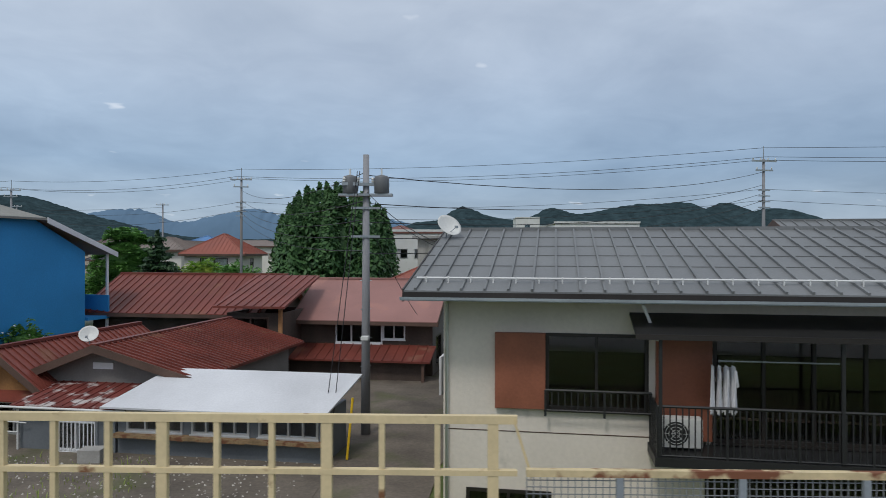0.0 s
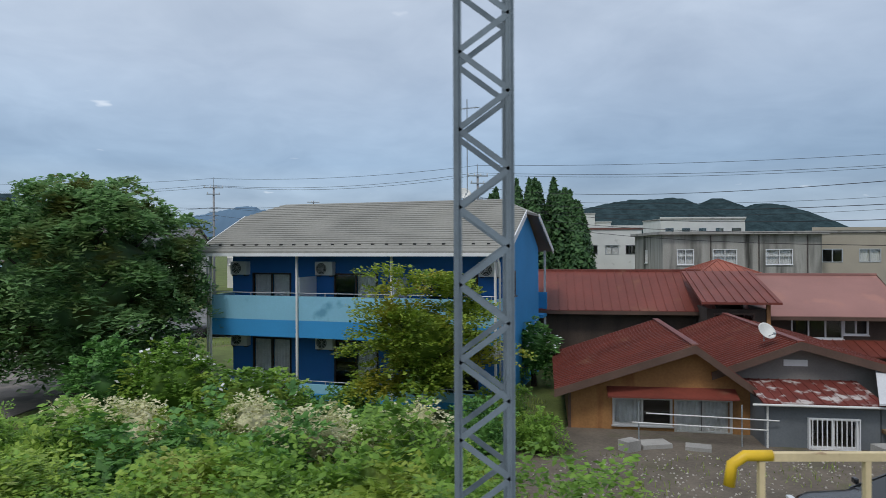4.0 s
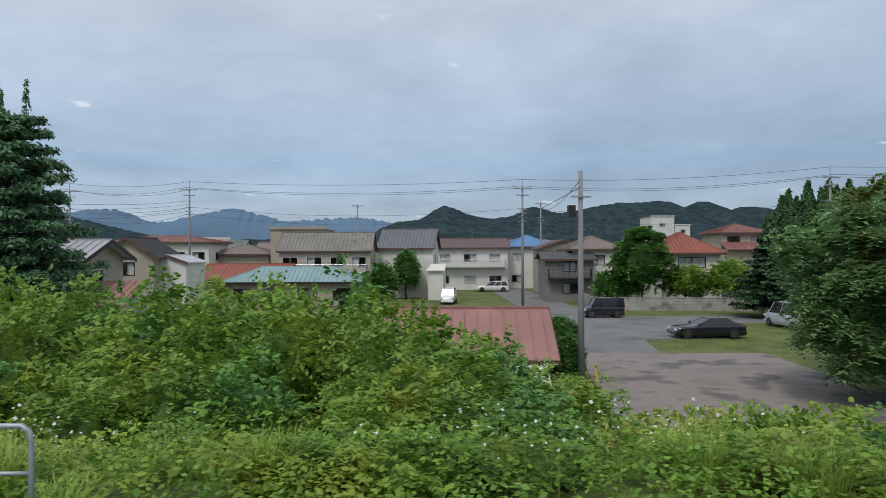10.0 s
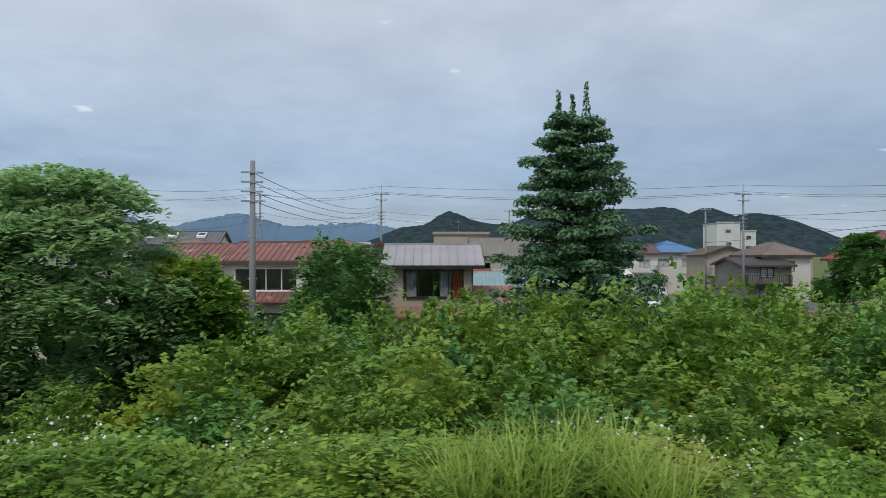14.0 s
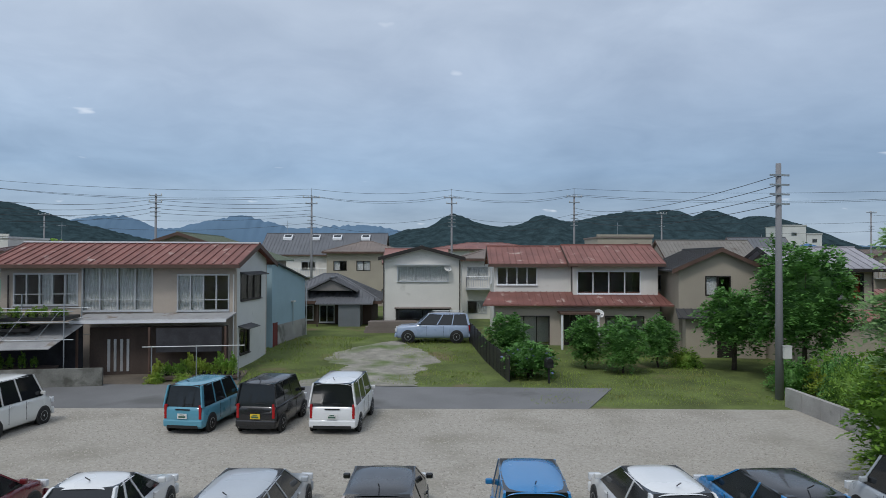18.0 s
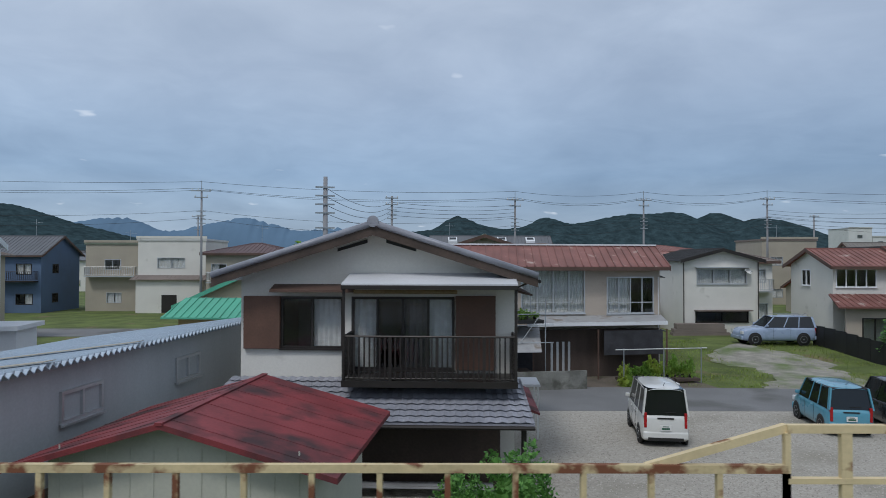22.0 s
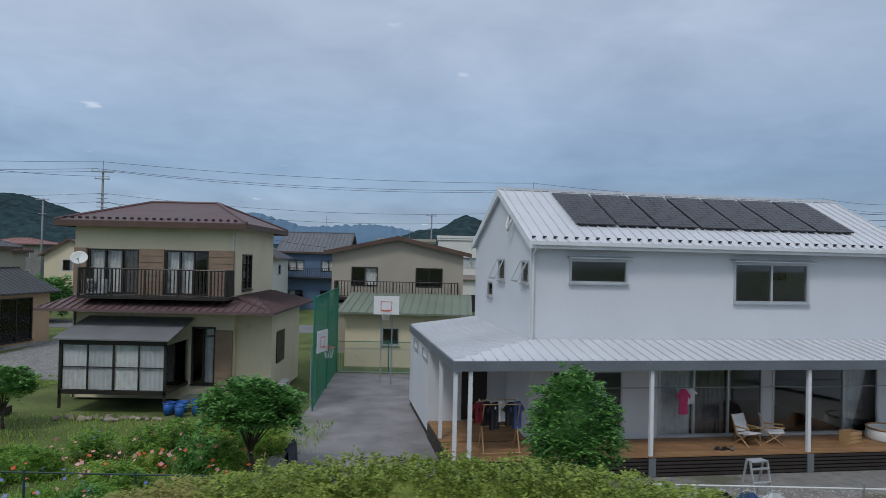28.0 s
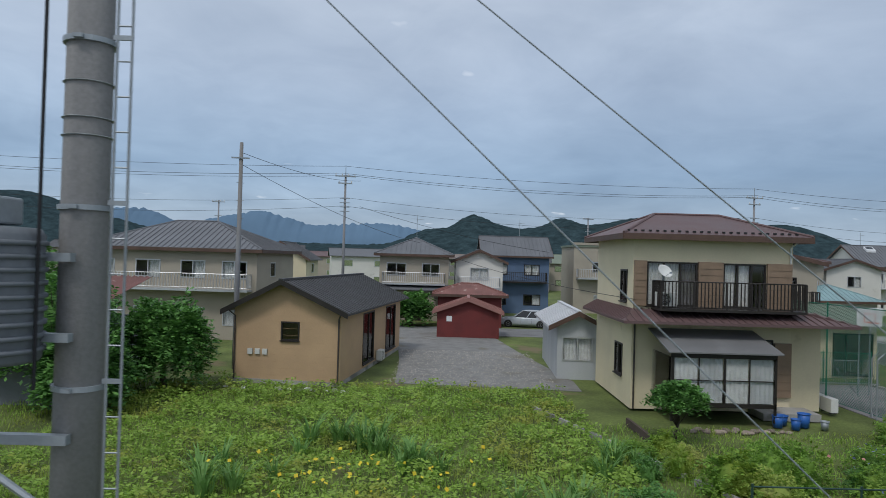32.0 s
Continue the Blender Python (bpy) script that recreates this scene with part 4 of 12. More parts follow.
patch("shelf_yard", [(-128.0, 33.2), (-108.0, 32.7), (-108.6, 37.0), (-120.5, 36.0), (-121.0, 44.0), (-128.0, 44.0)], 0.284, SOIL, "packed soil strip before the plant shelves", "yard")

def worn_track(name, x, ya, yb, half, mat, label, category, cell=0.2):
    """A trodden strip that follows the ground, with a wavering outline."""
    g = G()
    n = int((yb - ya) / cell)
    m = 14
    for j in range(n + 1):
        y = ya + j * cell
        mid = x + 0.5 * math.sin(y * 0.55) + 0.1 * (y - ya)
        wide = half * (0.9 + 0.2 * math.sin(y * 0.8 + 1.0)) * min(1.0, (yb - y) / 3.0 + 0.12)
        a = mid - wide + 0.5 * noise.noise(Vector((y * 1.3, 1.0, 0.0))) + 0.2 * noise.noise(Vector((y * 4.1, 5.0, 0.0)))
        b = mid + wide + 0.5 * noise.noise(Vector((y * 1.3, 9.0, 0.0))) + 0.2 * noise.noise(Vector((y * 4.1, 3.0, 0.0)))
        for i in range(m + 1):
            xx = a + (b - a) * i / m
            g.v.append((xx, y, ground_z(xx, y) + 0.03 + 0.03 * math.sin(math.pi * i / m)))
    for j in range(n):
        for i in range(m):
            k = j * (m + 1) + i
            g.f.append((k, k + 1, k + m + 2, k + m + 1))
    return solo(name, g, mat, label, category, kind="structure", fix=False)


worn_track("lot_track", -102.6, 32.6, 45.5, 2.9, LOTSOIL, "worn gravelly track across the grassy lot", "track")
# ballast out of view, added so its grey bounces neutral light onto the houses
patch("track_bed", ((-300, -14), (60, 5.6)), 0.03, GREYGRAVEL, "grey ballast bed of the railway", "ballast", step=4.0)
patch("side_street", [(-46, 60), (-40, 60), (-42, 110), (-47, 110)], 0.275, ASPHALT, "narrow side street between houses", "road")
patch("alley", [(-3.6, 14.8), (-1.2, 14.8), (1.6, 60), (-1.6, 60)], 0.28, SOIL, "narrow alley of soil and gravel between houses", "lane")

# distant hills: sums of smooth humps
# the woods' green is pushed to blue-grey, some air haze put into the colour
HILL_NEAR = surface("wooded_hill_haze_tint", (0.032, 0.052, 0.058), rough=1.0, vary=0.35, scale=0.02, grain=0.09, bump=0.0, spec=0.0)
# distance haze is painted into the blue of the far and mid ridges
HILL_FAR_HAZE = surface("far_mountain_haze_tint", (0.12, 0.19, 0.27), rough=1.0, vary=0.08, scale=0.002, grain=0.01, bump=0.0, spec=0.0)
HILL_MID = surface("mid_ridge_haze_tint", (0.06, 0.1, 0.13), rough=1.0, vary=0.15, scale=0.006, grain=0.04, bump=0.0, spec=0.0)


def hill_range(name, y, x0, x1, humps, base, depth, mat, label, step=12.0, rough_amp=6.0, seed=0):
    """A wooded ridge: smooth humps (center, half width, height) with uneven treetops along the crest."""
    n = int((x1 - x0) / step)
    g = G()
    rows = 7
    for j in range(rows):
        f = j / (rows - 1)
        for i in range(n + 1):
            x = x0 + (x1 - x0) * i / n
            h = base + sum(a * math.exp(-((x - c) / w) ** 2) for c, w, a in humps)
            h += rough_amp * (noise.noise(Vector((x * 0.03, seed, 0))) + 0.6 * noise.noise(Vector((x * 0.11, seed + 3, 0)))) * min(1.0, h / 80)
            g.v.append((x, y - depth * (1 - f), h * math.sin(f * math.pi / 2) + 4 * noise.noise(Vector((x * 0.02, f * 6, seed)))))
    for j in range(rows - 1):
        for i in range(n):
            a = j * (n + 1) + i
            g.f.append((a, a + 1, a + n + 2, a + n + 1))
    return solo(name, g, mat, label, "hill", kind="structure", smooth=True, fix=False)


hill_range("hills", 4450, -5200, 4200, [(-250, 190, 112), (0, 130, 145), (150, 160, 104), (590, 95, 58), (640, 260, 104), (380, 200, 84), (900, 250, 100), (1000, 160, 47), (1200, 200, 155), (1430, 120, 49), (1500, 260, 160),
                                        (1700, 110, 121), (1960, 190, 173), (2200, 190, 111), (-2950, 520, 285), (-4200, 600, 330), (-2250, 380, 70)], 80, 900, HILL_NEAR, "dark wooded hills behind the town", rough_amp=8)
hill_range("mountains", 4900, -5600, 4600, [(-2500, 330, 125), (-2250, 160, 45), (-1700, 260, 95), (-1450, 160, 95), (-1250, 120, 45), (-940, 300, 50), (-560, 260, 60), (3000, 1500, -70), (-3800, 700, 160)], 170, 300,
           HILL_FAR_HAZE, "hazy blue mountains on the horizon", rough_amp=14, seed=9)
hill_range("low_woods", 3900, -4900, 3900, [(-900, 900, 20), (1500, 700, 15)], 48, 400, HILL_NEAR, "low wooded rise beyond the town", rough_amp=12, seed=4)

# ================= houses by the railway, first stretch =================
CREAM = surface("cream_siding", (0.68, 0.61, 0.53), rough=0.75, vary=0.07, scale=0.5, grain=12, bump=0.15, dirt=(0.42, 0.38, 0.32), dirt_at=0.66)
GREYROOF = surface("grey_metal_roof", (0.175, 0.18, 0.18), rough=0.5, metal=0.15, vary=0.14, scale=0.5, grain=20, bump=0.05, tint=0.08)
BROWNSHUT = surface("russet_shutter", (0.26, 0.09, 0.05), rough=0.55, vary=0.14, scale=2, bump=0.1)
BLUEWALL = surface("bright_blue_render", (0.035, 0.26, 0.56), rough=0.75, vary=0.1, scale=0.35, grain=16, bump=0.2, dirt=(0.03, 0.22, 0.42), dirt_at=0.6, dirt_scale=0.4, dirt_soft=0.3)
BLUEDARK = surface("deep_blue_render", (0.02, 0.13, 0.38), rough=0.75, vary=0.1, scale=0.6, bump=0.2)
BLUEPALE = surface("pale_blue_parapet", (0.22, 0.46, 0.6), rough=0.75, vary=0.08, scale=0.6, bump=0.2, dirt=(0.12, 0.3, 0.42), dirt_at=0.62)
BLUEMID = surface("mid_blue_band", (0.04, 0.26, 0.54), rough=0.75, vary=0.08, scale=0.6, bump=0.2)
SHINGLE = surface("grey_shingle", (0.25, 0.245, 0.22), rough=0.85, vary=0.15, scale=0.5, grain=9, bump=0.3, tint=0.05)
REDROOF = surface("dark_red_metal_roof", (0.16, 0.04, 0.028), rough=0.5, metal=0.05, vary=0.18, scale=0.5, grain=8, bump=0.05, dirt=(0.2, 0.085, 0.055), dirt_at=0.6, tint=0.08)
PINKROOF = surface("faded_red_metal_roof", (0.29, 0.145, 0.125), rough=0.55, vary=0.1, scale=0.6, bump=0.05, dirt=(0.35, 0.18, 0.15), dirt_at=0.58)
ORANGEWALL = surface("orange_brown_boards", (0.3, 0.15, 0.055), rough=0.8, vary=0.25, scale=0.9, grain=14, bump=0.3, streak=True, dirt=(0.17, 0.07, 0.03), dirt_at=0.58)
DARKWOOD = surface("dark_weathered_boards", (0.075, 0.055, 0.045), rough=0.85, vary=0.25, scale=1.5, grain=16, bump=0.3, streak=True)
GREYWALL = surface("grey_mortar", (0.2, 0.19, 0.18), rough=0.9, vary=0.14, scale=0.8, grain=18, bump=0.3)
GREYSHEET = surface("grey_corrugated_sheet", (0.15, 0.165, 0.18), rough=0.65, metal=0.1, vary=0.14, scale=0.7, bump=0.1, dirt=(0.2, 0.13, 0.08), dirt_at=0.68)
WHITESHEET = surface("white_roof_sheet", (0.58, 0.585, 0.6), rough=0.5, vary=0.1, scale=0.5, bump=0.1)
RUSTRED = surface("flaking_red_sheet", (0.14, 0.03, 0.022), rough=0.7, vary=0.2, scale=2, dirt=(0.45, 0.4, 0.38), dirt_at=0.53, dirt_scale=2.2, bump=0.2)
WHITEWALL = surface("white_render", (0.6, 0.6, 0.58), rough=0.8, vary=0.06, scale=0.5, bump=0.2, dirt=(0.42, 0.42, 0.4), dirt_at=0.64)
STAINED = surface("stained_concrete_wall", (0.34, 0.33, 0.3), rough=0.9, vary=0.2, scale=0.9, grain=16, bump=0.3, streak=True, dirt=(0.06, 0.058, 0.05), dirt_at=0.5, dirt_scale=1.1, dirt_soft=0.2)
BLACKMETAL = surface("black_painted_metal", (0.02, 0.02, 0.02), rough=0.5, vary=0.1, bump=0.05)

# -- cream house with a grey seamed roof
Z0 = 0.2
h = thing("cream_house", up(-0.41, 14.2, Z0, -8), "cream two-storey house with a grey seamed metal roof", "house")
CW, CD, CH, CRI = 14.0, 8.8, 5.35, 1.12
shell(h, CW, CD, CH, CREAM, {
    "front": [wd(2.12, 4.1, 2.72, 4.22, sashes=2, curtains=".."), wd(5.35, 9.0, 2.2, 4.25, sashes=4, curtains="...."), wd(0.5, 2.2, 0.3, 1.0, sashes=2), wd(5.2, 8.6, 0.1, 1.9, sashes=4)],
    "left": [wd(1.05, 3.55, 2.88, 4.24, sashes=3, curtains=".w."), wd(5.2, 6.6, 2.7, 4.3, sashes=2, curtains="w."), wd(1.2, 2.8, 0.3, 1.35, sashes=2)]}, gable=CRI, axis="x")
gable_roof(h, CW, CD, CH, CRI, GREYROOF, "x", oe=0.9, og=0.65, t=0.1, trim=BRONZE, gutter=None, rib=0.455, rib_h=0.05, rib_w=0.045, rows=0.9)
part("gutter", G().box(-0.7, CW + 0.7, -1.04, -0.94, CH - 0.42, CH - 0.36).box(-0.7, CW + 0.7, -1.06, -1.04, CH - 0.4, CH - 0.35), STEEL, h)
part("snow_bar", G().tube([(-0.5, -0.35, CH + 0.0), (CW + 0.5, -0.35, CH + 0.0)], 0.025, 6), PIPE_WHITE, h, "pale snow-stop bar along the roof")
for x in np.arange(-0.3, CW + 0.4, 0.455):
    part("snow_bracket", G().box(x - 0.012, x + 0.012, -0.38, -0.3, CH - 0.12, CH + 0.03), PIPE_WHITE, h)
shutter_box(h, up(0, 0), 1.08, 2.1, 2.7, 4.24, BROWNSHUT, 1, label="russet brown shutter case")
shutter_box(h, up(0, 0), 4.25, 5.3, 2.2, 4.3, BROWNSHUT, 1, label="russet brown shutter case")
shutter_box(h, up(0, CD, 0, -90), 0.1, 1.02, 2.84, 4.3, BROWNSHUT, 1, label="russet brown shutter case")
shutter_box(h, up(0, CD, 0, -90), 4.25, 5.17, 2.66, 4.36, BROWNSHUT, 1, label="russet brown shutter case")
railing(h, [(2.1, -0.22), (4.15, -0.22)], 2.72, 3.12, BLACKMETAL, gap=0.13, name="window_rail")
railing(h, [(4.15, -0.05), (4.15, -1.0), (13.0, -1.0)], 2.15, 3.05, BLACKMETAL, gap=0.11)
part("balcony_floor", G().box(4.1, 13.05, -1.05, -0.003, 1.95, 2.12), BLACKMETAL, h)
part("awning", G().prism([(3.75, -0.003, 4.62), (3.75, -1.1, 4.33), (3.75, -1.1, 4.38), (3.75, -0.003, 4.68)], (9.6, 0, 0)), BLACKMETAL, h, "dark awning over the balcony")
part("awning_rail", G().box(3.75, 13.3, -1.14, -1.1, 4.28, 4.38), BRONZE, h)
for x in (4.2, 7.3, 10.4):
    part("awning_post", G().box(x - 0.03, x + 0.03, -1.05, -0.99, 2.15, 4.3), BLACKMETAL, h)
part("downpipe", G().tube([(0.08, -0.06, 0), (0.08, -0.06, 4.9), (-0.25, -0.85, 5.0)], 0.035), PIPE_WHITE, h, smooth=True)
part("downpipe", G().tube([(4.3, -0.06, 2.1), (4.3, -0.06, 4.1), (3.9, -0.9, 4.9)], 0.03), PIPE_WHITE, h, smooth=True)
part("laundry_pole", G().tube([(5.3, -0.6, 3.85), (7.4, -0.6, 3.85)], 0.015), STEEL, h)
part("siding_joint", G().box(0.02, CW - 0.02, -0.006, -0.001, 2.2, 2.22), WOODTRIM, h)
part("side_hood", G().prism([(-0.003, 4.4, 1.62), (-0.7, 4.4, 1.38), (-0.7, 4.4, 1.43), (-0.003, 4.4, 1.68)], (0, 4.3, 0)), GREYROOF, h, "grey sheet hood along the side")
part("unit_shelf", G().box(-0.42, -0.003, 4.5, 5.5, 1.72, 1.76), STEEL, h)
aircon(up(-0.41, 14.2, Z0, -8) @ up(-0.22, 5.0, 1.765, -90))
aircon(up(-0.41, 14.2, Z0, -8) @ up(4.65, -0.55, 2.125))
tv = dish(up(-0.35, 17.6, Z0 + 6.2, 35), 0.34)
# shirts on the balcony line
SHIRT = surface("white_cotton", (0.68, 0.68, 0.7), rough=0.9, vary=0.1, scale=5, bump=0.3)


def garment(m, w, hgt, mat, label):
    """A shirt or dress on a hanger."""
    gm = thing("hanging_clothes", m, label, "clothes", "laundry")
    g = G()
    prof = [(-0.5, 0.0), (-0.12, 0.09), (0.12, 0.09), (0.5, 0.0)]
    n = 8
    for i in range(n):
        a, b = i / n, (i + 1) / n
        for f in (a, b):
            x = (f - 0.5) * w
            g.v.append((x, 0.03 * math.sin(f * 15), 0.06 - abs(f - 0.5) * 0.16))
            g.v.append((x * 1.08, 0.05 * math.sin(f * 17 + 1), -hgt * (1 - 0.06 * math.sin(f * 9))))
        k = len(g.v) - 4
        g.f.append((k, k + 1, k + 3, k + 2))
    part("cloth", g, mat, gm, fix=False)
    part("sleeve", G().face((-w / 2, 0, 0.0), (-w / 2 - 0.16, 0.02, -0.28), (-w / 2 - 0.06, 0.02, -0.32), (-w / 2 + 0.02, 0, -0.16)), mat, gm, fix=False)
    part("sleeve", G().face((w / 2, 0, 0.0), (w / 2 + 0.16, 0.02, -0.28), (w / 2 + 0.06, 0.02, -0.32), (w / 2 - 0.02, 0, -0.16)), mat, gm, fix=False)
    part("hanger", G().tube([(0, 0, 0.17), (0, 0, 0.09)], 0.006, 4), STEEL, gm)
    return gm


CM = up(-0.41, 14.2, Z0, -8)
for k in range(4):
    garment(CM @ up(5.2 + 0.12 * k, -0.6, 3.72, 80 + 6 * k), 0.36, 0.85, SHIRT, "white shirt on a hanger on the balcony line")

# -- blue apartment house
BM = up(-31.81, 27.5, 0.2, -17.2)
b = thing("blue_apartment_house", BM, "bright blue two-storey apartment house with a grey shingle roof", "apartment house")
BW, BD, BH, BR = 11.9, 9.7, 5.83, 2.14
y0 = 1.5
front = []
for x, wide, cur in ((1.0, 1.8, "ww"), (4.8, 1.9, ".w"), (8.9, 1.9, "..")):
    for zf in (0.15, 2.85):
        front.append(wd(x, x + wide, zf, zf + 2.0, sashes=2, curtains=cur, frame_mat=BRONZE))
fr = [dict(w) for w in front]
for s in ("front", "right", "back", "left"):
    Dd = BD - y0 - 1.2
    length = BW if s in ("front", "back") else Dd
    mm = up(0, y0) @ SIDES[s](BW, Dd)
    wn_ = {"front": fr, "right": [wd(1.25, 1.62, 4.0, 4.95, sashes=1, frame_mat=BRONZE)], "back": [], "left": []}[s]
    ins = 0 if s in ("front", "back") else 0.15
    # the front wall takes a darker blue than the other three
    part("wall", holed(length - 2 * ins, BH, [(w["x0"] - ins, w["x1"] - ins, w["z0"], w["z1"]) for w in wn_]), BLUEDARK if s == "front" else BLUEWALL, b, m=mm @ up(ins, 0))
    for w in wn_:
        window(b, mm, **w)
# the gable ends with a clipped ridge
yr = BD * 0.46
for x in (0, BW - 0.15):
    part("gable_wall", G().prism([(x, y0, BH), (x, BD - 1.2, BH), (x, yr + 1.0, BH + BR - 0.55), (x, yr - 1.0, BH + BR - 0.55)], (0.15, 0, 0)), BLUEWALL, b)
clip = 0.8
oe, og = 0.35, 0.45
s0, s1 = (BR) / (yr + oe), BR / (BD + oe - yr)
zc = BH - 0.05
fl, frr, bl, brr = (-og, -oe, zc), (BW + og, -oe, zc), (-og, BD + oe, zc), (BW + og, BD + oe, zc)
kk = 0.72
cl0, cr0 = (-og, -oe + (yr + oe) * kk, zc + BR * kk), (BW + og, -oe + (yr + oe) * kk, zc + BR * kk)
cl1, cr1 = (-og, BD + oe - (BD + oe - yr) * kk, zc + BR * kk), (BW + og, BD + oe - (BD + oe - yr) * kk, zc + BR * kk)
rl, rr_ = (clip, yr, zc + BR), (BW - clip, yr, zc + BR)
for name_, pts_ in (("roof_slope", [fl, frr, cr0, rr_, rl, cl0]), ("roof_slope", [bl, brr, cr1, rr_, rl, cl1]), ("roof_end", [cl0, rl, cl1]), ("roof_end", [cr0, rr_, cr1])):
    part(name_, G().prism(pts_, (0, 0, -0.1)), SHINGLE, b)
v = Vector((0, yr + oe, BR)).normalized()
nn = Vector((0, -v.z, v.y))
g = G()
for k in range(1, 24):
    f = k / 24
    p = Vector(fl).lerp(Vector(cl0), min(1, f / kk)) if f <= kk else Vector(cl0).lerp(Vector(rl), (f - kk) / (1 - kk))
    q = Vector(frr).lerp(Vector(cr0), min(1, f / kk)) if f <= kk else Vector(cr0).lerp(Vector(rr_), (f - kk) / (1 - kk))
    g.prism([tuple(p + nn * 0.002), tuple(q + nn * 0.002), tuple(q + nn * 0.002 + v * 0.06), tuple(p + nn * 0.002 + v * 0.06)], tuple(nn * 0.016))
part("shingle_course", g, SHINGLE, b, "lapped courses of grey shingles")
gsn = G().box(-0.05, 0.05, 0, 0.1, 0, 0.07).mesh("snow_guard")
gsn.materials.append(BLACKMETAL)
for k in range(22):
    part("snow_guard", gsn, BLACKMETAL, b, m=Matrix.Translation((-0.2 + k * 0.56, -oe + 0.45, zc + 0.45 * s0 + 0.01)))
for x in (-og - 0.04, BW + og + 0.002):
    for pa, pb in ((fl, cl0), (cl0, rl), (rl, cl1), (cl1, bl)):
        if pa == rl or pb == rl:
            continue
        part("bargeboard", G().prism([(x, pa[1], pa[2] - 0.22), (x, pa[1], pa[2] + 0.03), (x, pb[1], pb[2] + 0.03), (x, pb[1], pb[2] - 0.22)], (0.04, 0, 0)), WHITEFRAME, b)
part("gutter", G().box(-og, BW + og, -oe - 0.12, -oe - 0.01, zc - 0.2, zc - 0.08), WHITEFRAME, b)
part("soffit", G().box(0.0, BW, 0.0, y0 - 0.003, BH - 0.2, BH - 0.12), WHITEFRAME, b)
for zs, rise in ((2.8, 1.22), (0.02, 0.62)):
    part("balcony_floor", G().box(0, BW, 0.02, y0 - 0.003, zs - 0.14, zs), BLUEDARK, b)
    part("parapet_band", G().box(-0.03, BW + 0.03, -0.03, 0.1, zs - 0.38 if rise > 1 else 0.0, zs + 0.28), BLUEMID, b, "mid-blue band below the parapet")
    part("parapet", G().box(-0.02, BW + 0.02, -0.02, 0.09, zs + 0.283, zs + rise), BLUEPALE, b, "pale blue balcony parapet")
    part("parapet_rail", G().tube([(0, 0.03, zs + rise + 0.12), (BW, 0.03, zs + rise + 0.12)], 0.02, 6), STEEL, b)
    for k in range(8):
        part("rail_stub", G().box(0.2 + k * 1.64, 0.23 + k * 1.64, 0.02, 0.05, zs + rise, zs + rise + 0.13), STEEL, b)
    for x in (0.0, BW - 0.1):
        part("parapet_side", G().box(x, x + 0.1, 0.1, y0 - 0.003, zs - 0.3 if rise > 1 else 0.0, zs + rise), BLUEPALE, b)
for k in range(4):
    x = k * (BW - 0.08) / 3
    part("balcony_post", G().box(x, x + 0.08, -0.11, -0.032, 0, BH - 0.2), PIPE_WHITE, b)
for k in (1, 2):
    part("balcony_divider", G().box(k * BW / 3 - 0.02, k * BW / 3 + 0.02, 0.12, y0 - 0.005, 2.83, 4.75), WHITEFRAME, b)
for x in (-0.12, BW + 0.12):
    part("downpipe", G().tube([(x, -0.05, 0), (x, -0.05, 5.15), (x, -0.4, 5.6)], 0.04), PIPE_WHITE, b, smooth=True)
for x in (0.48, 4.46, 11.3):
    aircon(BM @ up(x, 1.2, 4.74))
    aircon(BM @ up(x, 1.2, 1.75))
# rear stair and walkway
part("rear_walkway", G().box(0, BW + 0.2, BD - 1.197, BD + 0.1, 2.55, 2.7), BLUEWALL, b)
part("rear_parapet", G().box(0, BW + 0.2, BD - 0.0, BD + 0.1, 2.7, 3.7), BLUEWALL, b)
for x in (BW + 0.1, BW * 0.5, 0.1):
    part("rear_post", G().box(x - 0.05, x + 0.05, BD + 0.0, BD + 0.1, 3.7, BH - 0.1), WHITEFRAME, b)
    part("rear_post", G().box(x - 0.05, x + 0.05, BD + 0.0, BD + 0.1, 0, 2.55), WHITEFRAME, b)
tv_antenna(BM @ up(9.6, yr - 0.1, BH + BR), 4.2, "tall thin television antenna on the blue roof")
dish(BM @ up(9.5, yr - 0.25, BH + BR - 0.15, 30), 0.3)

# -- red-roofed old houses
RM = up(-18.5, 33.9, 0.2, -8)
r = thing("old_red_house", RM, "old wooden house with a long dark red seamed roof", "house")
shell(r, 8.6, 6.0, 3.1, DARKWOOD, {}, frame_mat=ALU, gable=1.5, axis="x")
gable_roof(r, 8.6, 6.0, 3.15, 1.5, REDROOF, "x", oe=0.6, og=0.5, t=0.08, trim=WOODTRIM, rib=0.42, rib_h=0.04)
d_ = thing("dormer_wing", RM @ up(8.3, -2.2, 0), "raised wing with a dark red seamed roof and wooden posts", "house")
shell(d_, 2.6, 3.6, 3.1, DARKWOOD, {"front": [wd(0.3, 2.0, 2.1, 2.9, sashes=2, frame_mat=WOODTRIM)]})
roof_plane(d_, (-0.35, -0.6, 3.45), (3.0, -0.6, 3.45), (3.0, 3.9, 4.66), (-0.35, 3.9, 4.66), REDROOF, 0.1, rib=0.42, rib_h=0.04)
part("corner_post", G().box(2.5, 2.66, -0.1, 0.03, 0, 3.3), surface("ochre_wood", (0.34, 0.17, 0.07), rough=0.8, vary=0.2), d_)
pk = thing("pink_roof_house", RM @ up(10.9, 0.2, 0), "old dark wooden house with a faded red roof", "house")
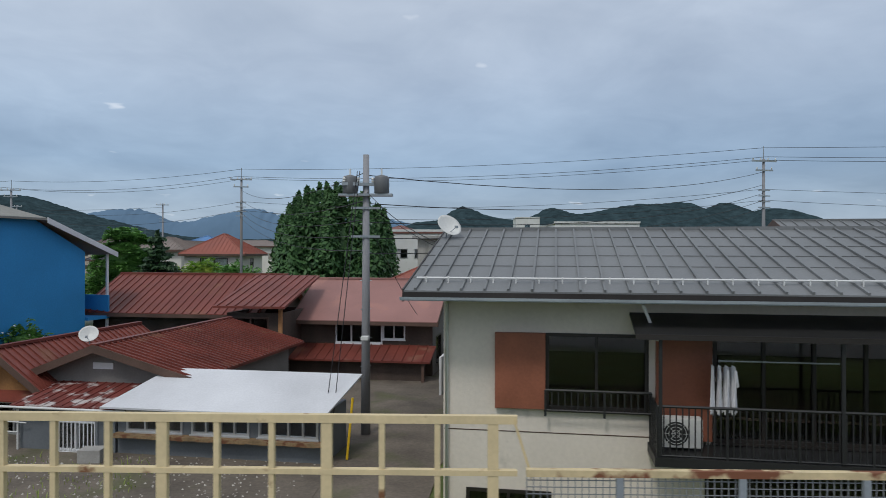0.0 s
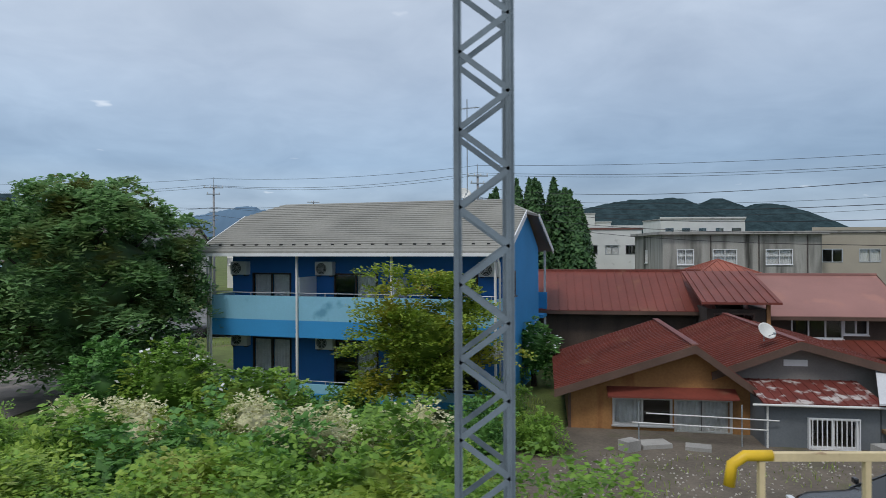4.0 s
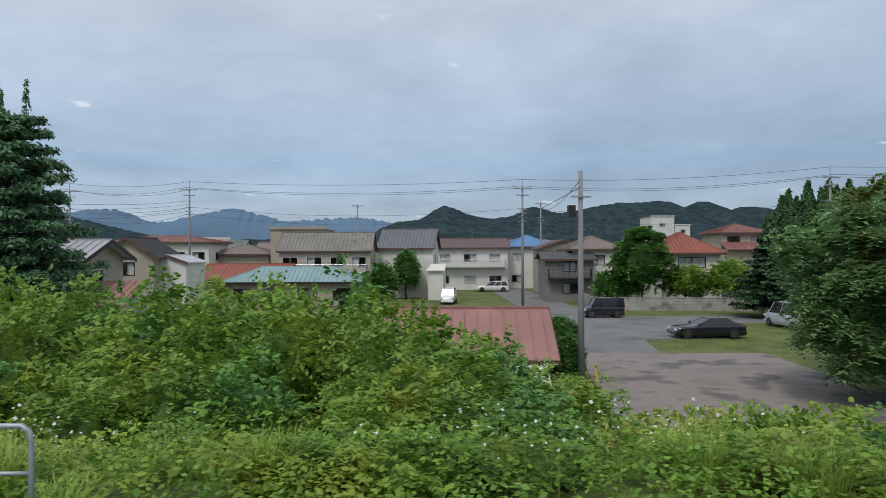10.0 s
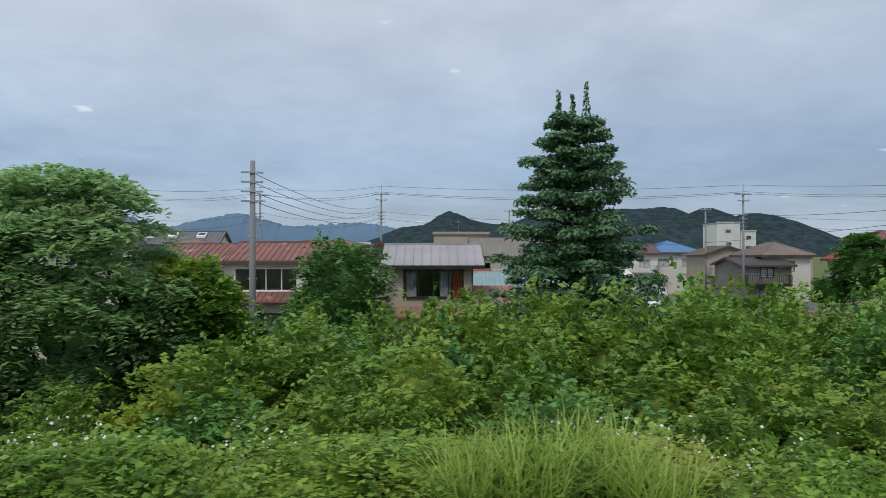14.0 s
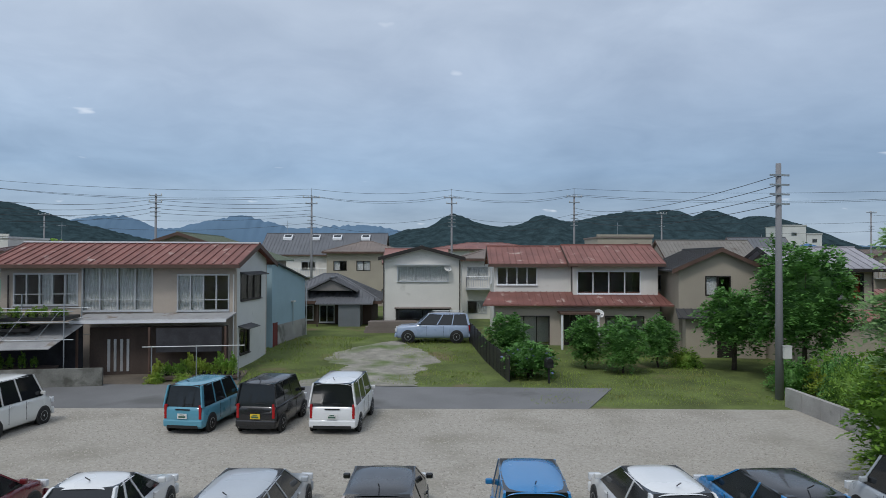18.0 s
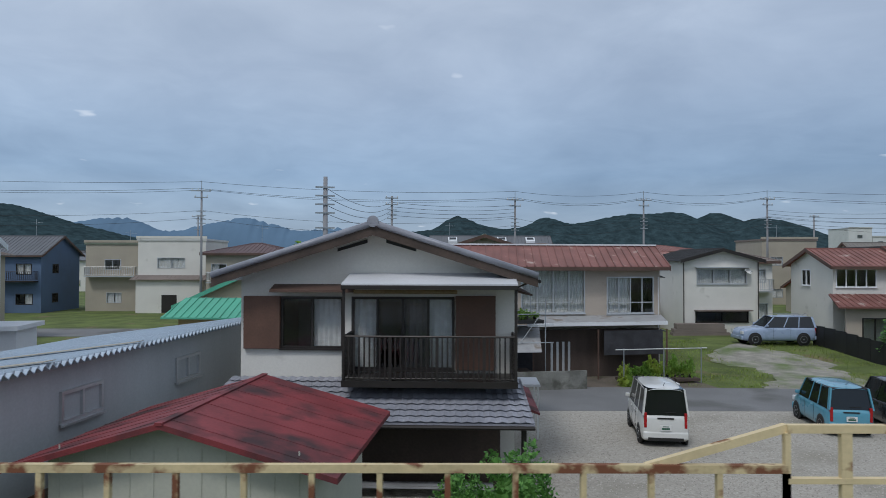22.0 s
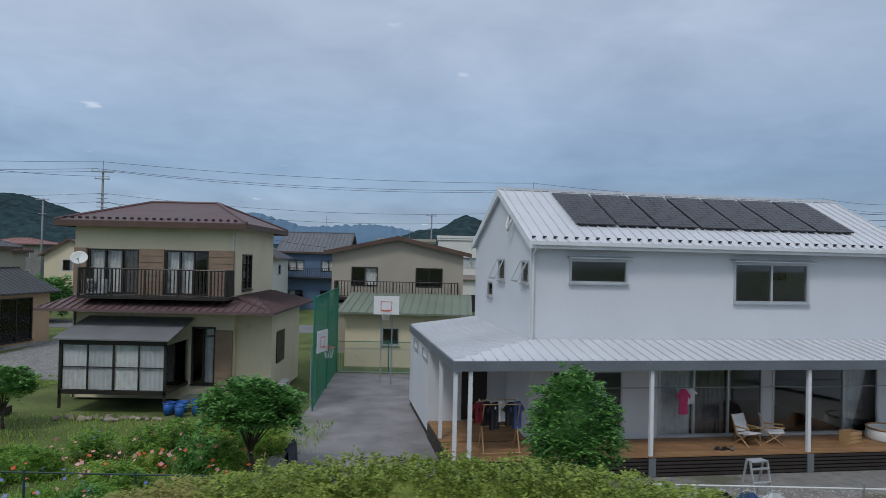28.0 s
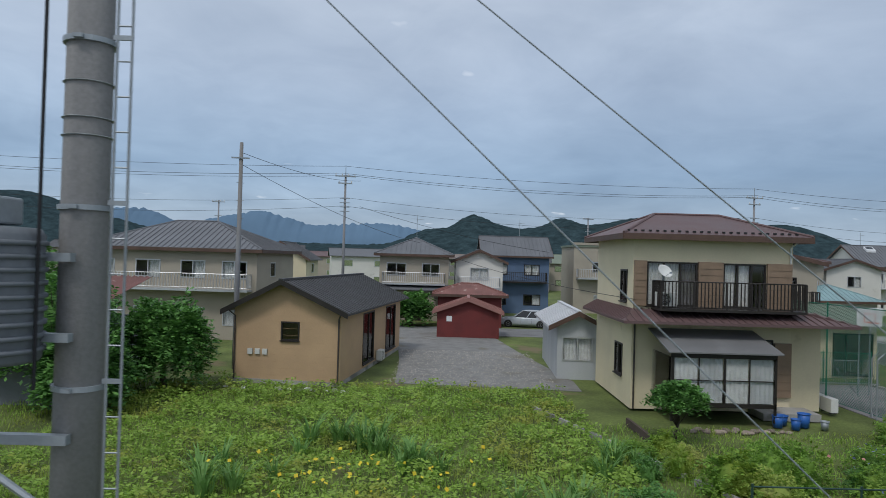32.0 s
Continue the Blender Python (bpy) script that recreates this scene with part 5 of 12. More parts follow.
shell(pk, 6.4, 6.0, 2.95, DARKWOOD, {"front": [wd(1.75, 4.0, 1.55, 2.65, sashes=3, frame_mat=WHITEFRAME), wd(4.05, 5.1, 1.75, 2.65, sashes=2, frame_mat=WHITEFRAME)], "right": [wd(1.0, 2.4, 0.6, 1.8, sashes=2, frame_mat=BRONZE)]},
      mats={"right": GREYWALL}, gable=1.45, axis="x")
gable_roof(pk, 6.4, 6.0, 2.95, 1.5, PINKROOF, "x", oe=0.6, og=0.35, t=0.08, trim=WOODTRIM)
roof_plane(pk, (-0.3, -1.7, 1.0), (6.6, -1.7, 1.0), (6.6, -0.05, 1.5), (-0.3, -0.05, 1.5), REDROOF, 0.08, rib=0.45)
part("porch_wall", G().box(0.0, 6.3, -1.3, -1.2, 0, 0.95), DARKWOOD, pk)
part("porch_post", G().box(6.2, 6.32, -1.6, -1.48, 0, 0.95), WOODTRIM, pk)

OM = up(-18.3, 21.9, 0.2, -8)
o = thing("orange_house", OM, "small orange-brown boarded house with a dark red roof", "house")
shell(o, 5.6, 6.5, 1.55, ORANGEWALL, {"front": [wd(1.4, 3.2, 0.25, 1.1, sashes=2, frame_mat=ALU, curtains="w."), wd(3.3, 5.0, 0.05, 1.1, sashes=2, frame_mat=ALU, curtains="ww")]}, gable=1.2, axis="y", ridge_at=0.68)
gable_roof(o, 5.6, 6.5, 1.55, 1.3, REDROOF, "y", oe=0.45, og=0.6, t=0.09, trim=WOODTRIM, ridge_at=0.68, rib=0.3, rib_h=0.04)
part("hood", G().prism([(1.2, 0, 1.38), (1.2, -0.55, 1.2), (1.2, -0.55, 1.25), (1.2, 0, 1.46)], (3.9, 0, 0)), REDROOF, o, "red sheet hood over the windows")
part("corner_board", G().box(-0.01, 0.08, -0.02, 0.1, 0, 1.55), WOODTRIM, o)
for k in range(13):
    part("batten", G().box(0.4 * k + 0.1, 0.4 * k + 0.13, -0.012, -0.001, 0, 1.5 + (0.3 * k * 0.3 if k < 9 else 0.75 - (k - 9) * 0.25)), ORANGEWALL, o) if k in (0, 1, 2, 12) else None

GM = up(-13.4, 21.6, 0.2, -8)
gk = thing("grey_mortar_house", GM, "grey mortar house with a dark red ribbed roof", "house")
shell(gk, 5.0, 8.0, 2.15, GREYWALL, {}, gable=0.75, axis="y", ridge_at=0.42)
gable_roof(gk, 5.0, 8.0, 2.15, 0.8, REDROOF, "y", oe=0.5, og=0.5, t=0.1, trim=WOODTRIM, ridge_at=0.42, rib=0.28, rib_h=0.05)
part("vent", G().box(1.75, 2.45, -0.03, -0.002, 2.15, 2.35), WHITEFRAME, gk)
dish(GM @ up(1.35, 0.3, 2.85, 25), 0.3)

SM = up(-13.0, 19.75, 0.2, -8)
sh = thing("grey_sheet_shed", SM, "low grey sheet-metal shed with a peeling red roof", "shed")
shell(sh, 3.1, 2.2, 1.35, GREYSHEET, {"front": [wd(1.2, 2.5, 0.1, 0.95, sashes=2, frame_mat=WHITEFRAME, bars=10)]})
roof_plane(sh, (-0.1, -0.25, 1.42), (3.2, -0.25, 1.42), (3.2, 1.9, 1.75), (-0.1, 1.9, 1.75), RUSTRED, 0.05, rib=0.3, rib_h=0.02)
part("eave_pole", G().tube([(-0.4, -0.3, 1.36), (3.6, -0.3, 1.36)], 0.035), PIPE_WHITE, sh)
part("downpipe", G().tube([(0.05, -0.12, 0), (0.05, -0.12, 1.3)], 0.03), PIPE_WHITE, sh)
WM = SM @ up(3.15, 0.05, 0)
wsn = thing("white_roof_shed", WM, "long shed with a bright white sheet roof and old barred windows", "shed")
shell(wsn, 6.2, 1.9, 1.45, GREYSHEET, {"front": [wd(0.3, 2.0, 0.75, 1.35, sashes=3, frame_mat=ALU), wd(2.3, 4.0, 0.75, 1.35, sashes=4, frame_mat=ALU), wd(4.3, 6.0, 0.75, 1.35, sashes=4, frame_mat=ALU)]})
roof_plane(wsn, (-0.25, -0.45, 1.5), (6.35, -0.45, 1.5), (6.75, 1.75, 2.25), (0.6, 1.75, 2.25), WHITESHEET, 0.05)
RUSTY = surface("rusty_ledge", (0.25, 0.17, 0.09), rough=0.9, vary=0.3, scale=4, dirt=(0.14, 0.06, 0.03), dirt_at=0.5, dirt_scale=4)
g = G()
for k in range(31):
    g.box(k * 0.2, k * 0.2 + 0.2, -0.3, -0.002, 0.62 - 0.03 * random.random(), 0.7)
tagged(part("rusty_ledge", g, RUSTY, wsn, "rusty crumbling ledge below the windows"), "", "", "", "stuff")
part("white_pole", G().tube([(6.25, -0.05, 0.0), (6.25, -0.05, 1.3)], 0.03), PIPE_WHITE, wsn)
YEL = surface("yellow_guard", (0.75, 0.48, 0.02), rough=0.5, vary=0.08)
solo("pole_guard", G().tube([(-3.2, 18.9, 0.3), (-3.05, 18.95, 2.0)], 0.035), YEL, "yellow tube guard on a stay wire", "cable guard")

# laundry poles in front of the orange house
lp = thing("laundry_stand", OM @ up(2.0, -1.5, 0), "laundry stand with white poles", "laundry stand")
for x in (0.0, 2.9):
    part("post", G().tube([(x, 0, 0), (x, 0, 1.3)], 0.022), STEEL, lp)
for z_, x0_, x1_ in ((1.0, 0.2, 3.9), (0.72, -0.2, 3.6)):
    part("pole", G().tube([(x0_, -0.1, z_), (x1_, -0.05, z_ - 0.12)], 0.02), PIPE_WHITE, lp)

# white house behind the alley
DARKROOF_ALLEY = surface("dark_lean_to_roof", (0.05, 0.05, 0.052), rough=0.6, vary=0.12, scale=0.7, bump=0.05)
W2 = up(0.9, 24.0, 0.2, -8)
w2 = thing("white_side_house", W2, "white two-storey house with a dark seamed roof beside the alley", "house")
shell(w2, 5.0, 12.0, 5.35, WHITEWALL, {"left": [wd(3.3, 5.9, 3.08, 4.05, sashes=2, frame_mat=BRONZE), wd(7.8, 10.2, 3.08, 4.06, sashes=2, frame_mat=BRONZE)]}, gable=1.0, axis="y")
gable_roof(w2, 5.0, 12.0, 5.35, 1.0, GREYROOF, "y", oe=0.5, og=0.4, t=0.1, trim=BRONZE, rib=0.45)
part("lower_roof", G().prism([(-0.85, -0.3, 1.95), (-0.85, 3.2, 1.95), (-0.003, 3.2, 2.2), (-0.003, -0.3, 2.2)], (0, 0, 0.06)), DARKROOF_ALLEY, w2)
part("lower_room", G().box(-0.7, -0.003, 0.0, 3.0, 0.003, 1.92), DARKWOOD, w2)
alley_fence = part("alley_fence", G().box(-0.98, -0.92, -0.4, 10.6, 1.42, 1.5).box(-0.98, -0.92, -0.4, 10.6, 0.25, 0.31), BLACKMETAL, w2, "black bar fence along the alley")
bar_ = G().box(-0.965, -0.935, -0.012, 0.012, 0.0, 1.5).mesh("bar")
bar_.materials.append(BLACKMETAL)
for k in range(56):
    part("bar", bar_, BLACKMETAL, alley_fence, m=Matrix.Translation((0, -0.4 + k * 0.2, 0)))
garden_wall = solo("garden_wall", G().box(-0.1, 0, 0, 9, 0, 1.6), WHITEWALL, "white rendered wall along the alley", "wall", m=up(-0.8, 27.5, 0.2, -8))

# ================= railway fittings =================
FENCEPAINT = surface("cream_fence_paint", (0.62, 0.5, 0.29), rough=0.6, vary=0.1, scale=2, grain=20, bump=0.1, dirt=(0.19, 0.085, 0.04), dirt_at=0.62, dirt_scale=3.5, dirt_soft=0.08)
FENCERUST = surface("rusty_fence_paint", (0.55, 0.44, 0.25), rough=0.65, vary=0.15, scale=2, grain=20, bump=0.15, dirt=(0.18, 0.07, 0.035), dirt_at=0.5, dirt_scale=3.0, dirt_soft=0.08)
RUSTSHEET = surface("rust_streaked_sheet", (0.4, 0.36, 0.27), rough=0.7, vary=0.2, scale=2, streak=True, dirt=(0.2, 0.085, 0.04), dirt_at=0.5, dirt_scale=2.5, bump=0.1, dirt_soft=0.15)


def track_fence(x0, x1, zb, zt, mid, gap, mat, label, big=0, upper=None):
    """A steel parapet along the railway: posts between a top rail and lower rails."""
    f = thing("trackside_fence", up(0, 0), label, "fence", "trackside fences")
    n = max(1, round(abs(x1 - x0) / gap))

    def yy(x):
        return 6.3 + track_y(x) * 0.97
    pts = [(x0 + (x1 - x0) * i / n, yy(x0 + (x1 - x0) * i / n)) for i in range(n + 1)]
    for i in range(n):
        (xa, ya), (xb, yb) = pts[i], pts[i + 1]
        for z, hh in ((zt, 0.075),) + tuple((m_, 0.05) for m_ in mid):
            part("rail", G().prism([(xa, ya - 0.035, z - hh), (xb, yb - 0.035, z - hh), (xb, yb - 0.035, z), (xa, ya - 0.035, z)], (0, 0.07, 0)), mat, f)
    for i, (x, y) in enumerate(pts):
        wdt = 0.05 if big and i % big == 0 else 0.026
        part("post", G().box(x - wdt, x + wdt, y - 0.03, y + 0.032, zb, zt - 0.076), mat, f)
    return f


track_fence(0.228, -8.49, 2.7, 4.58, (4.08,), 0.513, FENCEPAINT, "cream-painted steel fence with two rails", 3)
track_fence(-8.4, -19.2, 2.7, 4.16, (), 0.98, FENCEPAINT, "lower cream steel fence with rusty chips", 0)
solo("fence_slope", G().prism([(-8.4, 6.27, 4.5), (-9.15, 6.27, 4.08), (-9.15, 6.27, 4.16), (-8.4, 6.27, 4.58)], (0, 0.07, 0)), FENCEPAINT, "sloping end rail of the cream fence", "fence")
solo("fence_slope", G().prism([(0.42, 6.27, 4.5), (0.55, 6.0, 4.08), (0.55, 6.0, 4.16), (0.42, 6.27, 4.58)], (0, 0.07, 0)), FENCEPAINT, "sloping end rail of the cream fence", "fence")
solo("fence_end_cap", G().tube([(-19.1, 6.3, 4.13), (-19.35, 6.3, 4.13), (-19.47, 6.3, 4.05), (-19.5, 6.3, 3.85)], 0.055, 8), YEL, "yellow curved end of the fence rail", "fence end", smooth=True)
# wire-mesh fence with a rusty top rail
MESHGREY = surface("grey_wire_mesh", (0.24, 0.25, 0.26), rough=0.5, metal=0.3, vary=0.1, bump=0)
mf = thing("mesh_fence", up(0, 0), "grey wire-mesh fence with a rusty top rail", "fence")
part("top_rail", G().box(0.5, 8, 5.92, 5.99, 4.14, 4.2), FENCERUST, mf, "pale rail flaking to rust")
for x in np.arange(1.3, 8, 1.05):
    part("post", G().box(x - 0.03, x + 0.03, 5.9, 5.94, 2.8, 4.14), STEEL, mf)
g = G()
for k in range(125):
    x = 0.5 + k * 0.06
    g.box(x, x + 0.007, 5.95, 5.957, 2.9, 4.13)
for k in range(21):
    g.box(0.5, 8, 5.95, 5.957, 2.9 + k * 0.06, 2.907 + k * 0.06)
part("mesh", g, MESHGREY, mf)

FY = lambda x: 6.3 + track_y(x) * 0.97
track_fence(-109.0, -117.7, 2.7, 4.57, (4.08,), 0.56, FENCEPAINT, "cream-painted steel fence with two rails", 3)
track_fence(-117.7, -138.4, 2.7, 4.2, (), 0.62, FENCERUST, "rusty lower steel fence beside the track", 0)
solo("fence_slope", G().prism([(-117.7, FY(-117.7), 4.49), (-119.0, FY(-119), 4.12), (-119.0, FY(-119), 4.2), (-117.7, FY(-117.7), 4.57)], (0, 0.07, 0)), FENCEPAINT, "sloping end rail of the cream fence", "fence")
for xe, ze, d_ in ((-109.0, 4.5, 1), (-138.5, 4.13, -1)):
    solo("fence_end_cap", G().tube([(xe - 0.05 * d_, FY(xe), ze), (xe + 0.25 * d_, FY(xe), ze), (xe + 0.37 * d_, FY(xe), ze - 0.08), (xe + 0.4 * d_, FY(xe), ze - 0.3)], 0.055, 8), YEL, "yellow curved end of the fence rail", "fence end", smooth=True)
solo("fence_rail", G().box(0.228, 0.45, 6.265, 6.335, 4.505, 4.58).box(0.228, 0.45, 6.265, 6.335, 4.03, 4.08), FENCEPAINT, "cream rail stub at the end of the fence", "fence")
part("rust_panel", G().box(-132.5, -127.2, FY(-130) + 0.05, FY(-130) + 0.06, 2.7, 4.12), RUSTSHEET, bpy.data.objects["trackside_fence.003"], "rust-streaked sheet behind the posts")


def track_mast(x, y, r=0.185, label="tall concrete railway mast with steel bands", ladder=True, near=False):
    m = thing("railway_mast", up(x, y, 2.6), label, "railway mast", "railway masts")
    part("shaft", G().tube([(0, 0, 0), (0, 0, 4.5), (0, 0, 9.5)], r, 24, r * 0.86), MAST_CONC, m, smooth=True)
    for z in (1.1, 2.35, 3.85, 5.25, 6.6):
        part("band", G().lathe([(r + 0.005, -0.022), (r + 0.013, -0.022), (r + 0.013, 0.022), (r + 0.005, 0.022)], (0, 0, z), 24), STEEL, m)
        part("bolt", G().box(-0.03, 0.05, -r - 0.045, -r - 0.005, z - 0.016, z + 0.016), STEEL, m)
    for z in (4.45, 4.6, 4.9):
        part("wire_band", G().lathe([(r, -0.004), (r + 0.006, 0), (r, 0.004)], (0, 0, z), 20), STEEL, m)
    if not ladder:
        part("conduit", G().tube([(0.43, 0.0, 0.0), (0.43, 0.0, 9.3)], 0.028, 8), STEEL, m, smooth=True)
        for z in (1.15, 2.4, 3.9, 5.3, 6.65):
            part("bracket", G().box(r, 0.45, -0.02, 0.02, z + 0.02, z + 0.06).box(r, 0.45, -0.02, 0.02, z - 0.06, z - 0.02), STEEL, m)
    elif near:
        for xx in (0.235, 0.36):
            part("ladder_rail", G().tube([(xx, -0.02, 0.0), (xx, -0.02, 9.3)], 0.012, 6), STEEL, m)
        rg = G().tube([(0.235, -0.02, 0), (0.36, -0.02, 0)], 0.008, 6).mesh("rung")
        rg.materials.append(STEEL)
        for k in range(30):
            part("rung", rg, STEEL, m, m=Matrix.Translation((0, 0, 0.3 + k * 0.3)))
        for z in (1.15, 2.4, 3.9, 5.3):
            part("bracket", G().box(r, 0.37, -0.03, -0.01, z - 0.02, z + 0.02), STEEL, m)
    else:
        part("ladder_rail", G().tube([(0.43, 0.0, 0.3), (0.43, 0.0, 9.3)], 0.022, 8), STEEL, m)
        part("ladder_rail", G().tube([(0.43, 0.26, 0.3), (0.43, 0.26, 9.3)], 0.022, 8), STEEL, m)
        rg = G().tube([(0.43, 0, 0), (0.43, 0.26, 0)], 0.012, 6).mesh("rung")
        rg.materials.append(STEEL)
        for k in range(24):
            part("rung", rg, STEEL, m, m=Matrix.Translation((0, 0, 0.5 + k * 0.37)))
        for z in (1.15, 2.4, 3.9, 5.3, 6.65):
            part("bracket", G().box(r, 0.45, -0.02, 0.02, z + 0.02, z + 0.06).box(r, 0.45, -0.02, 0.02, z - 0.06, z - 0.02), STEEL, m)
    return m


track_mast(-50.0, 6.0, 0.19, ladder=False)
track_mast(-86.9, 6.9)
track_mast(-132.2, 7.65)
mm_ = track_mast(-179.03, 7.5, 0.2, near=True)
# lattice mast
lm = thing("lattice_mast", up(-21.8, 6.1, 2.6), "grey-blue riveted steel lattice mast", "railway mast", "railway masts")
hw = 0.23
for sx in (-1, 1):
    for sy in (-1, 1):
        part("corner_angle", G().box(sx * hw - 0.035, sx * hw + 0.035, sy * hw - 0.006, sy * hw + 0.006, 0, 8.5).box(sx * hw - 0.006, sx * hw + 0.006, sy * hw - 0.035, sy * hw + 0.035, 0, 8.5), LATTICE, lm)
br_ = {}
for sy in (-1, 1):
    for k in range(24):
        z = 0.1 + k * 0.34
        s_ = 1 if k % 2 else -1
        for axis in (0, 1):
            a_, b2 = (-hw * s_, sy * hw, z), (hw * s_, sy * hw, z + 0.34)
            if axis:
                a_, b2 = (sy * hw, -hw * s_, z), (sy * hw, hw * s_, z + 0.34)
            dd = (Vector(b2) - Vector(a_)).normalized()
            ww = Vector((0, 0, 1)).cross(dd).cross(dd).normalized() * 0.026
            nn_ = Vector((0, 0.008, 0)) if not axis else Vector((0.008, 0, 0))
            part("lacing_bar", G().prism([tuple(Vector(a_) - ww), tuple(Vector(a_) + ww), tuple(Vector(b2) + ww), tuple(Vector(b2) - ww)], tuple(nn_ * sy)), LATTICE, lm)
part("foot", G().box(-0.42, 0.42, -0.42, 0.42, -0.6, 0.1), CONCRETE, lm, "concrete foot")

# ================= second stretch: parking lot and houses =================
BEIGE = surface("beige_render", (0.43, 0.37, 0.31), rough=0.8, vary=0.08, scale=0.5, bump=0.2, dirt=(0.3, 0.25, 0.2), dirt_at=0.62)
OFFWHITE = surface("off_white_render", (0.66, 0.64, 0.59), rough=0.8, vary=0.06, scale=0.5, bump=0.2, dirt=(0.5, 0.48, 0.43), dirt_at=0.66)
BRIGHTWHITE = surface("bright_white_siding", (0.63, 0.64, 0.66), rough=0.65, vary=0.04, scale=0.5, bump=0.08)
TILEGREY = surface("glazed_grey_tile", (0.27, 0.275, 0.31), rough=0.35, vary=0.14, scale=2, bump=0.05, tint=0.1)
MAROON = surface("maroon_sheet_roof", (0.2, 0.036, 0.04), rough=0.6, vary=0.2, scale=1, bump=0.1, dirt=(0.05, 0.026, 0.028), dirt_at=0.46, dirt_scale=1.1, dirt_soft=0.2)
PALEBLUE = surface("pale_blue_sheet", (0.4, 0.47, 0.54), rough=0.5, vary=0.06, scale=0.4, bump=0.05)
GREENROOF = surface("green_metal_roof", (0.09, 0.36, 0.24), rough=0.5, vary=0.1, scale=0.6, bump=0.05, tint=0.1)
WHITEMETAL = surface("white_metal_roof", (0.57, 0.58, 0.6), rough=0.45, vary=0.05, scale=0.6, bump=0.03)
SOLAR = surface("solar_cells", (0.022, 0.02, 0.024), rough=0.25, vary=0.1, scale=4, grain=40, bump=0.0, spec=0.5)
YELLOWWALL = surface("ochre_siding", (0.42, 0.31, 0.15), rough=0.75, vary=0.1, scale=1, bump=0.15)
CREAM2 = surface("pale_yellow_render", (0.68, 0.6, 0.42), rough=0.8, vary=0.06, scale=0.6, bump=0.2, dirt=(0.47, 0.4, 0.26), dirt_at=0.66)
TANSIDING = surface("tan_siding", (0.47, 0.32, 0.19), rough=0.75, vary=0.08, scale=0.8, bump=0.2)
DARKROOF = surface("charcoal_roof", (0.06, 0.06, 0.062), rough=0.55, vary=0.12, scale=0.7, bump=0.05, tint=0.06)
BROWNROOF = surface("maroon_tile_roof", (0.125, 0.078, 0.076), rough=0.55, vary=0.14, scale=0.8, bump=0.1, tint=0.08)
DECKWOOD = surface("deck_boards", (0.27, 0.15, 0.07), rough=0.7, vary=0.2, scale=2, grain=18, bump=0.2, tint=0.12)
DARKSLAT = surface("dark_stained_slats", (0.04, 0.032, 0.027), rough=0.7, vary=0.2, scale=3, bump=0.15, tint=0.1)
REDROOF2 = surface("weathered_red_roof", (0.2, 0.088, 0.073), rough=0.6, vary=0.2, scale=0.8, bump=0.05, dirt=(0.42, 0.33, 0.29), dirt_at=0.62, dirt_scale=1.6, tint=0.15)


def tile_roof(parent, e0, e1, r1, r0, mat, pitch=0.27, course=0.26, amp=0.035, name="tile_roof", label=""):
    """Pantiles: waves across the slope with stepped courses up it, one sheet with depth."""
    e0, e1, r0, r1 = (Vector(p) for p in (e0, e1, r0, r1))
    L, S = (e1 - e0).length, ((r0 + r1) / 2 - (e0 + e1) / 2).length
    nu, nv = max(2, int(L / pitch)) * 4, max(1, int(S / course))
    nrm = (e1 - e0).cross(r0 - e0).normalized()
    nrm = nrm if nrm.z > 0 else -nrm
    g = G()
    for j in range(nv):
        k = len(g.v)
        for f, lift in ((j / nv, 0.03), ((j + 1) / nv, 0.0)):
            for i in range(nu + 1):
                a = e0.lerp(r0, f).lerp(e1.lerp(r1, f), i / nu)
                w = (i % 4) / 4
                g.v.append(tuple(a + nrm * (lift + amp * (0.5 + 0.5 * math.sin(2 * math.pi * w)))))
        for i in range(nu):
            a = k + i
            g.f.append((a, a + 1, a + nu + 2, a + nu + 1))
        if j == 0:
            pass
    slab = part(name, G().prism([tuple(e0), tuple(e1), tuple(r1), tuple(r0)], (0, 0, -0.09)), mat, parent, label)
    part("tile_sheet", g, mat, slab, "wavy grey pantiles in courses", fix=False, smooth=False)
    return slab


GZ = 0.25
# -- house with a brown balcony
HM = up(-126.15, 20.1, GZ, -3)
bh = thing("balcony_house", HM, "white two-storey house with a dark brown balcony and tiled lower roof", "house")
HW, HD, HH, HR = 7.3, 5.6, 5.55, 1.15
shell(bh, HW, HD, HH, OFFWHITE, {
    "front": [wd(1.1, 2.75, 3.5, 4.85, sashes=2, curtains=".w"), wd(3.0, 5.7, 2.95, 4.85, sashes=4, curtains="w.dw"), wd(0.6, 2.6, 0.2, 1.7, sashes=2), wd(3.6, 6.4, 0.1, 1.8, sashes=3)],
    "right": [wd(0.5, 3.4, 3.65, 4.75, sashes=3, curtains="w.w"), wd(0.8, 3.2, 0.3, 1.7, sashes=2)]}, gable=HR, axis="y")
gable_roof(bh, HW, HD, HH, HR, TILEGREY, "y", oe=0.55, og=0.7, t=0.12, trim=DARKWOOD)
for sx in (-0.55, HW + 0.55):
    part("verge_tile", G().tube([(sx, -0.72, HH - 0.1), (HW / 2, -0.72, HH + HR + 0.09)], 0.085, 8), TILEGREY, bh, smooth=True)
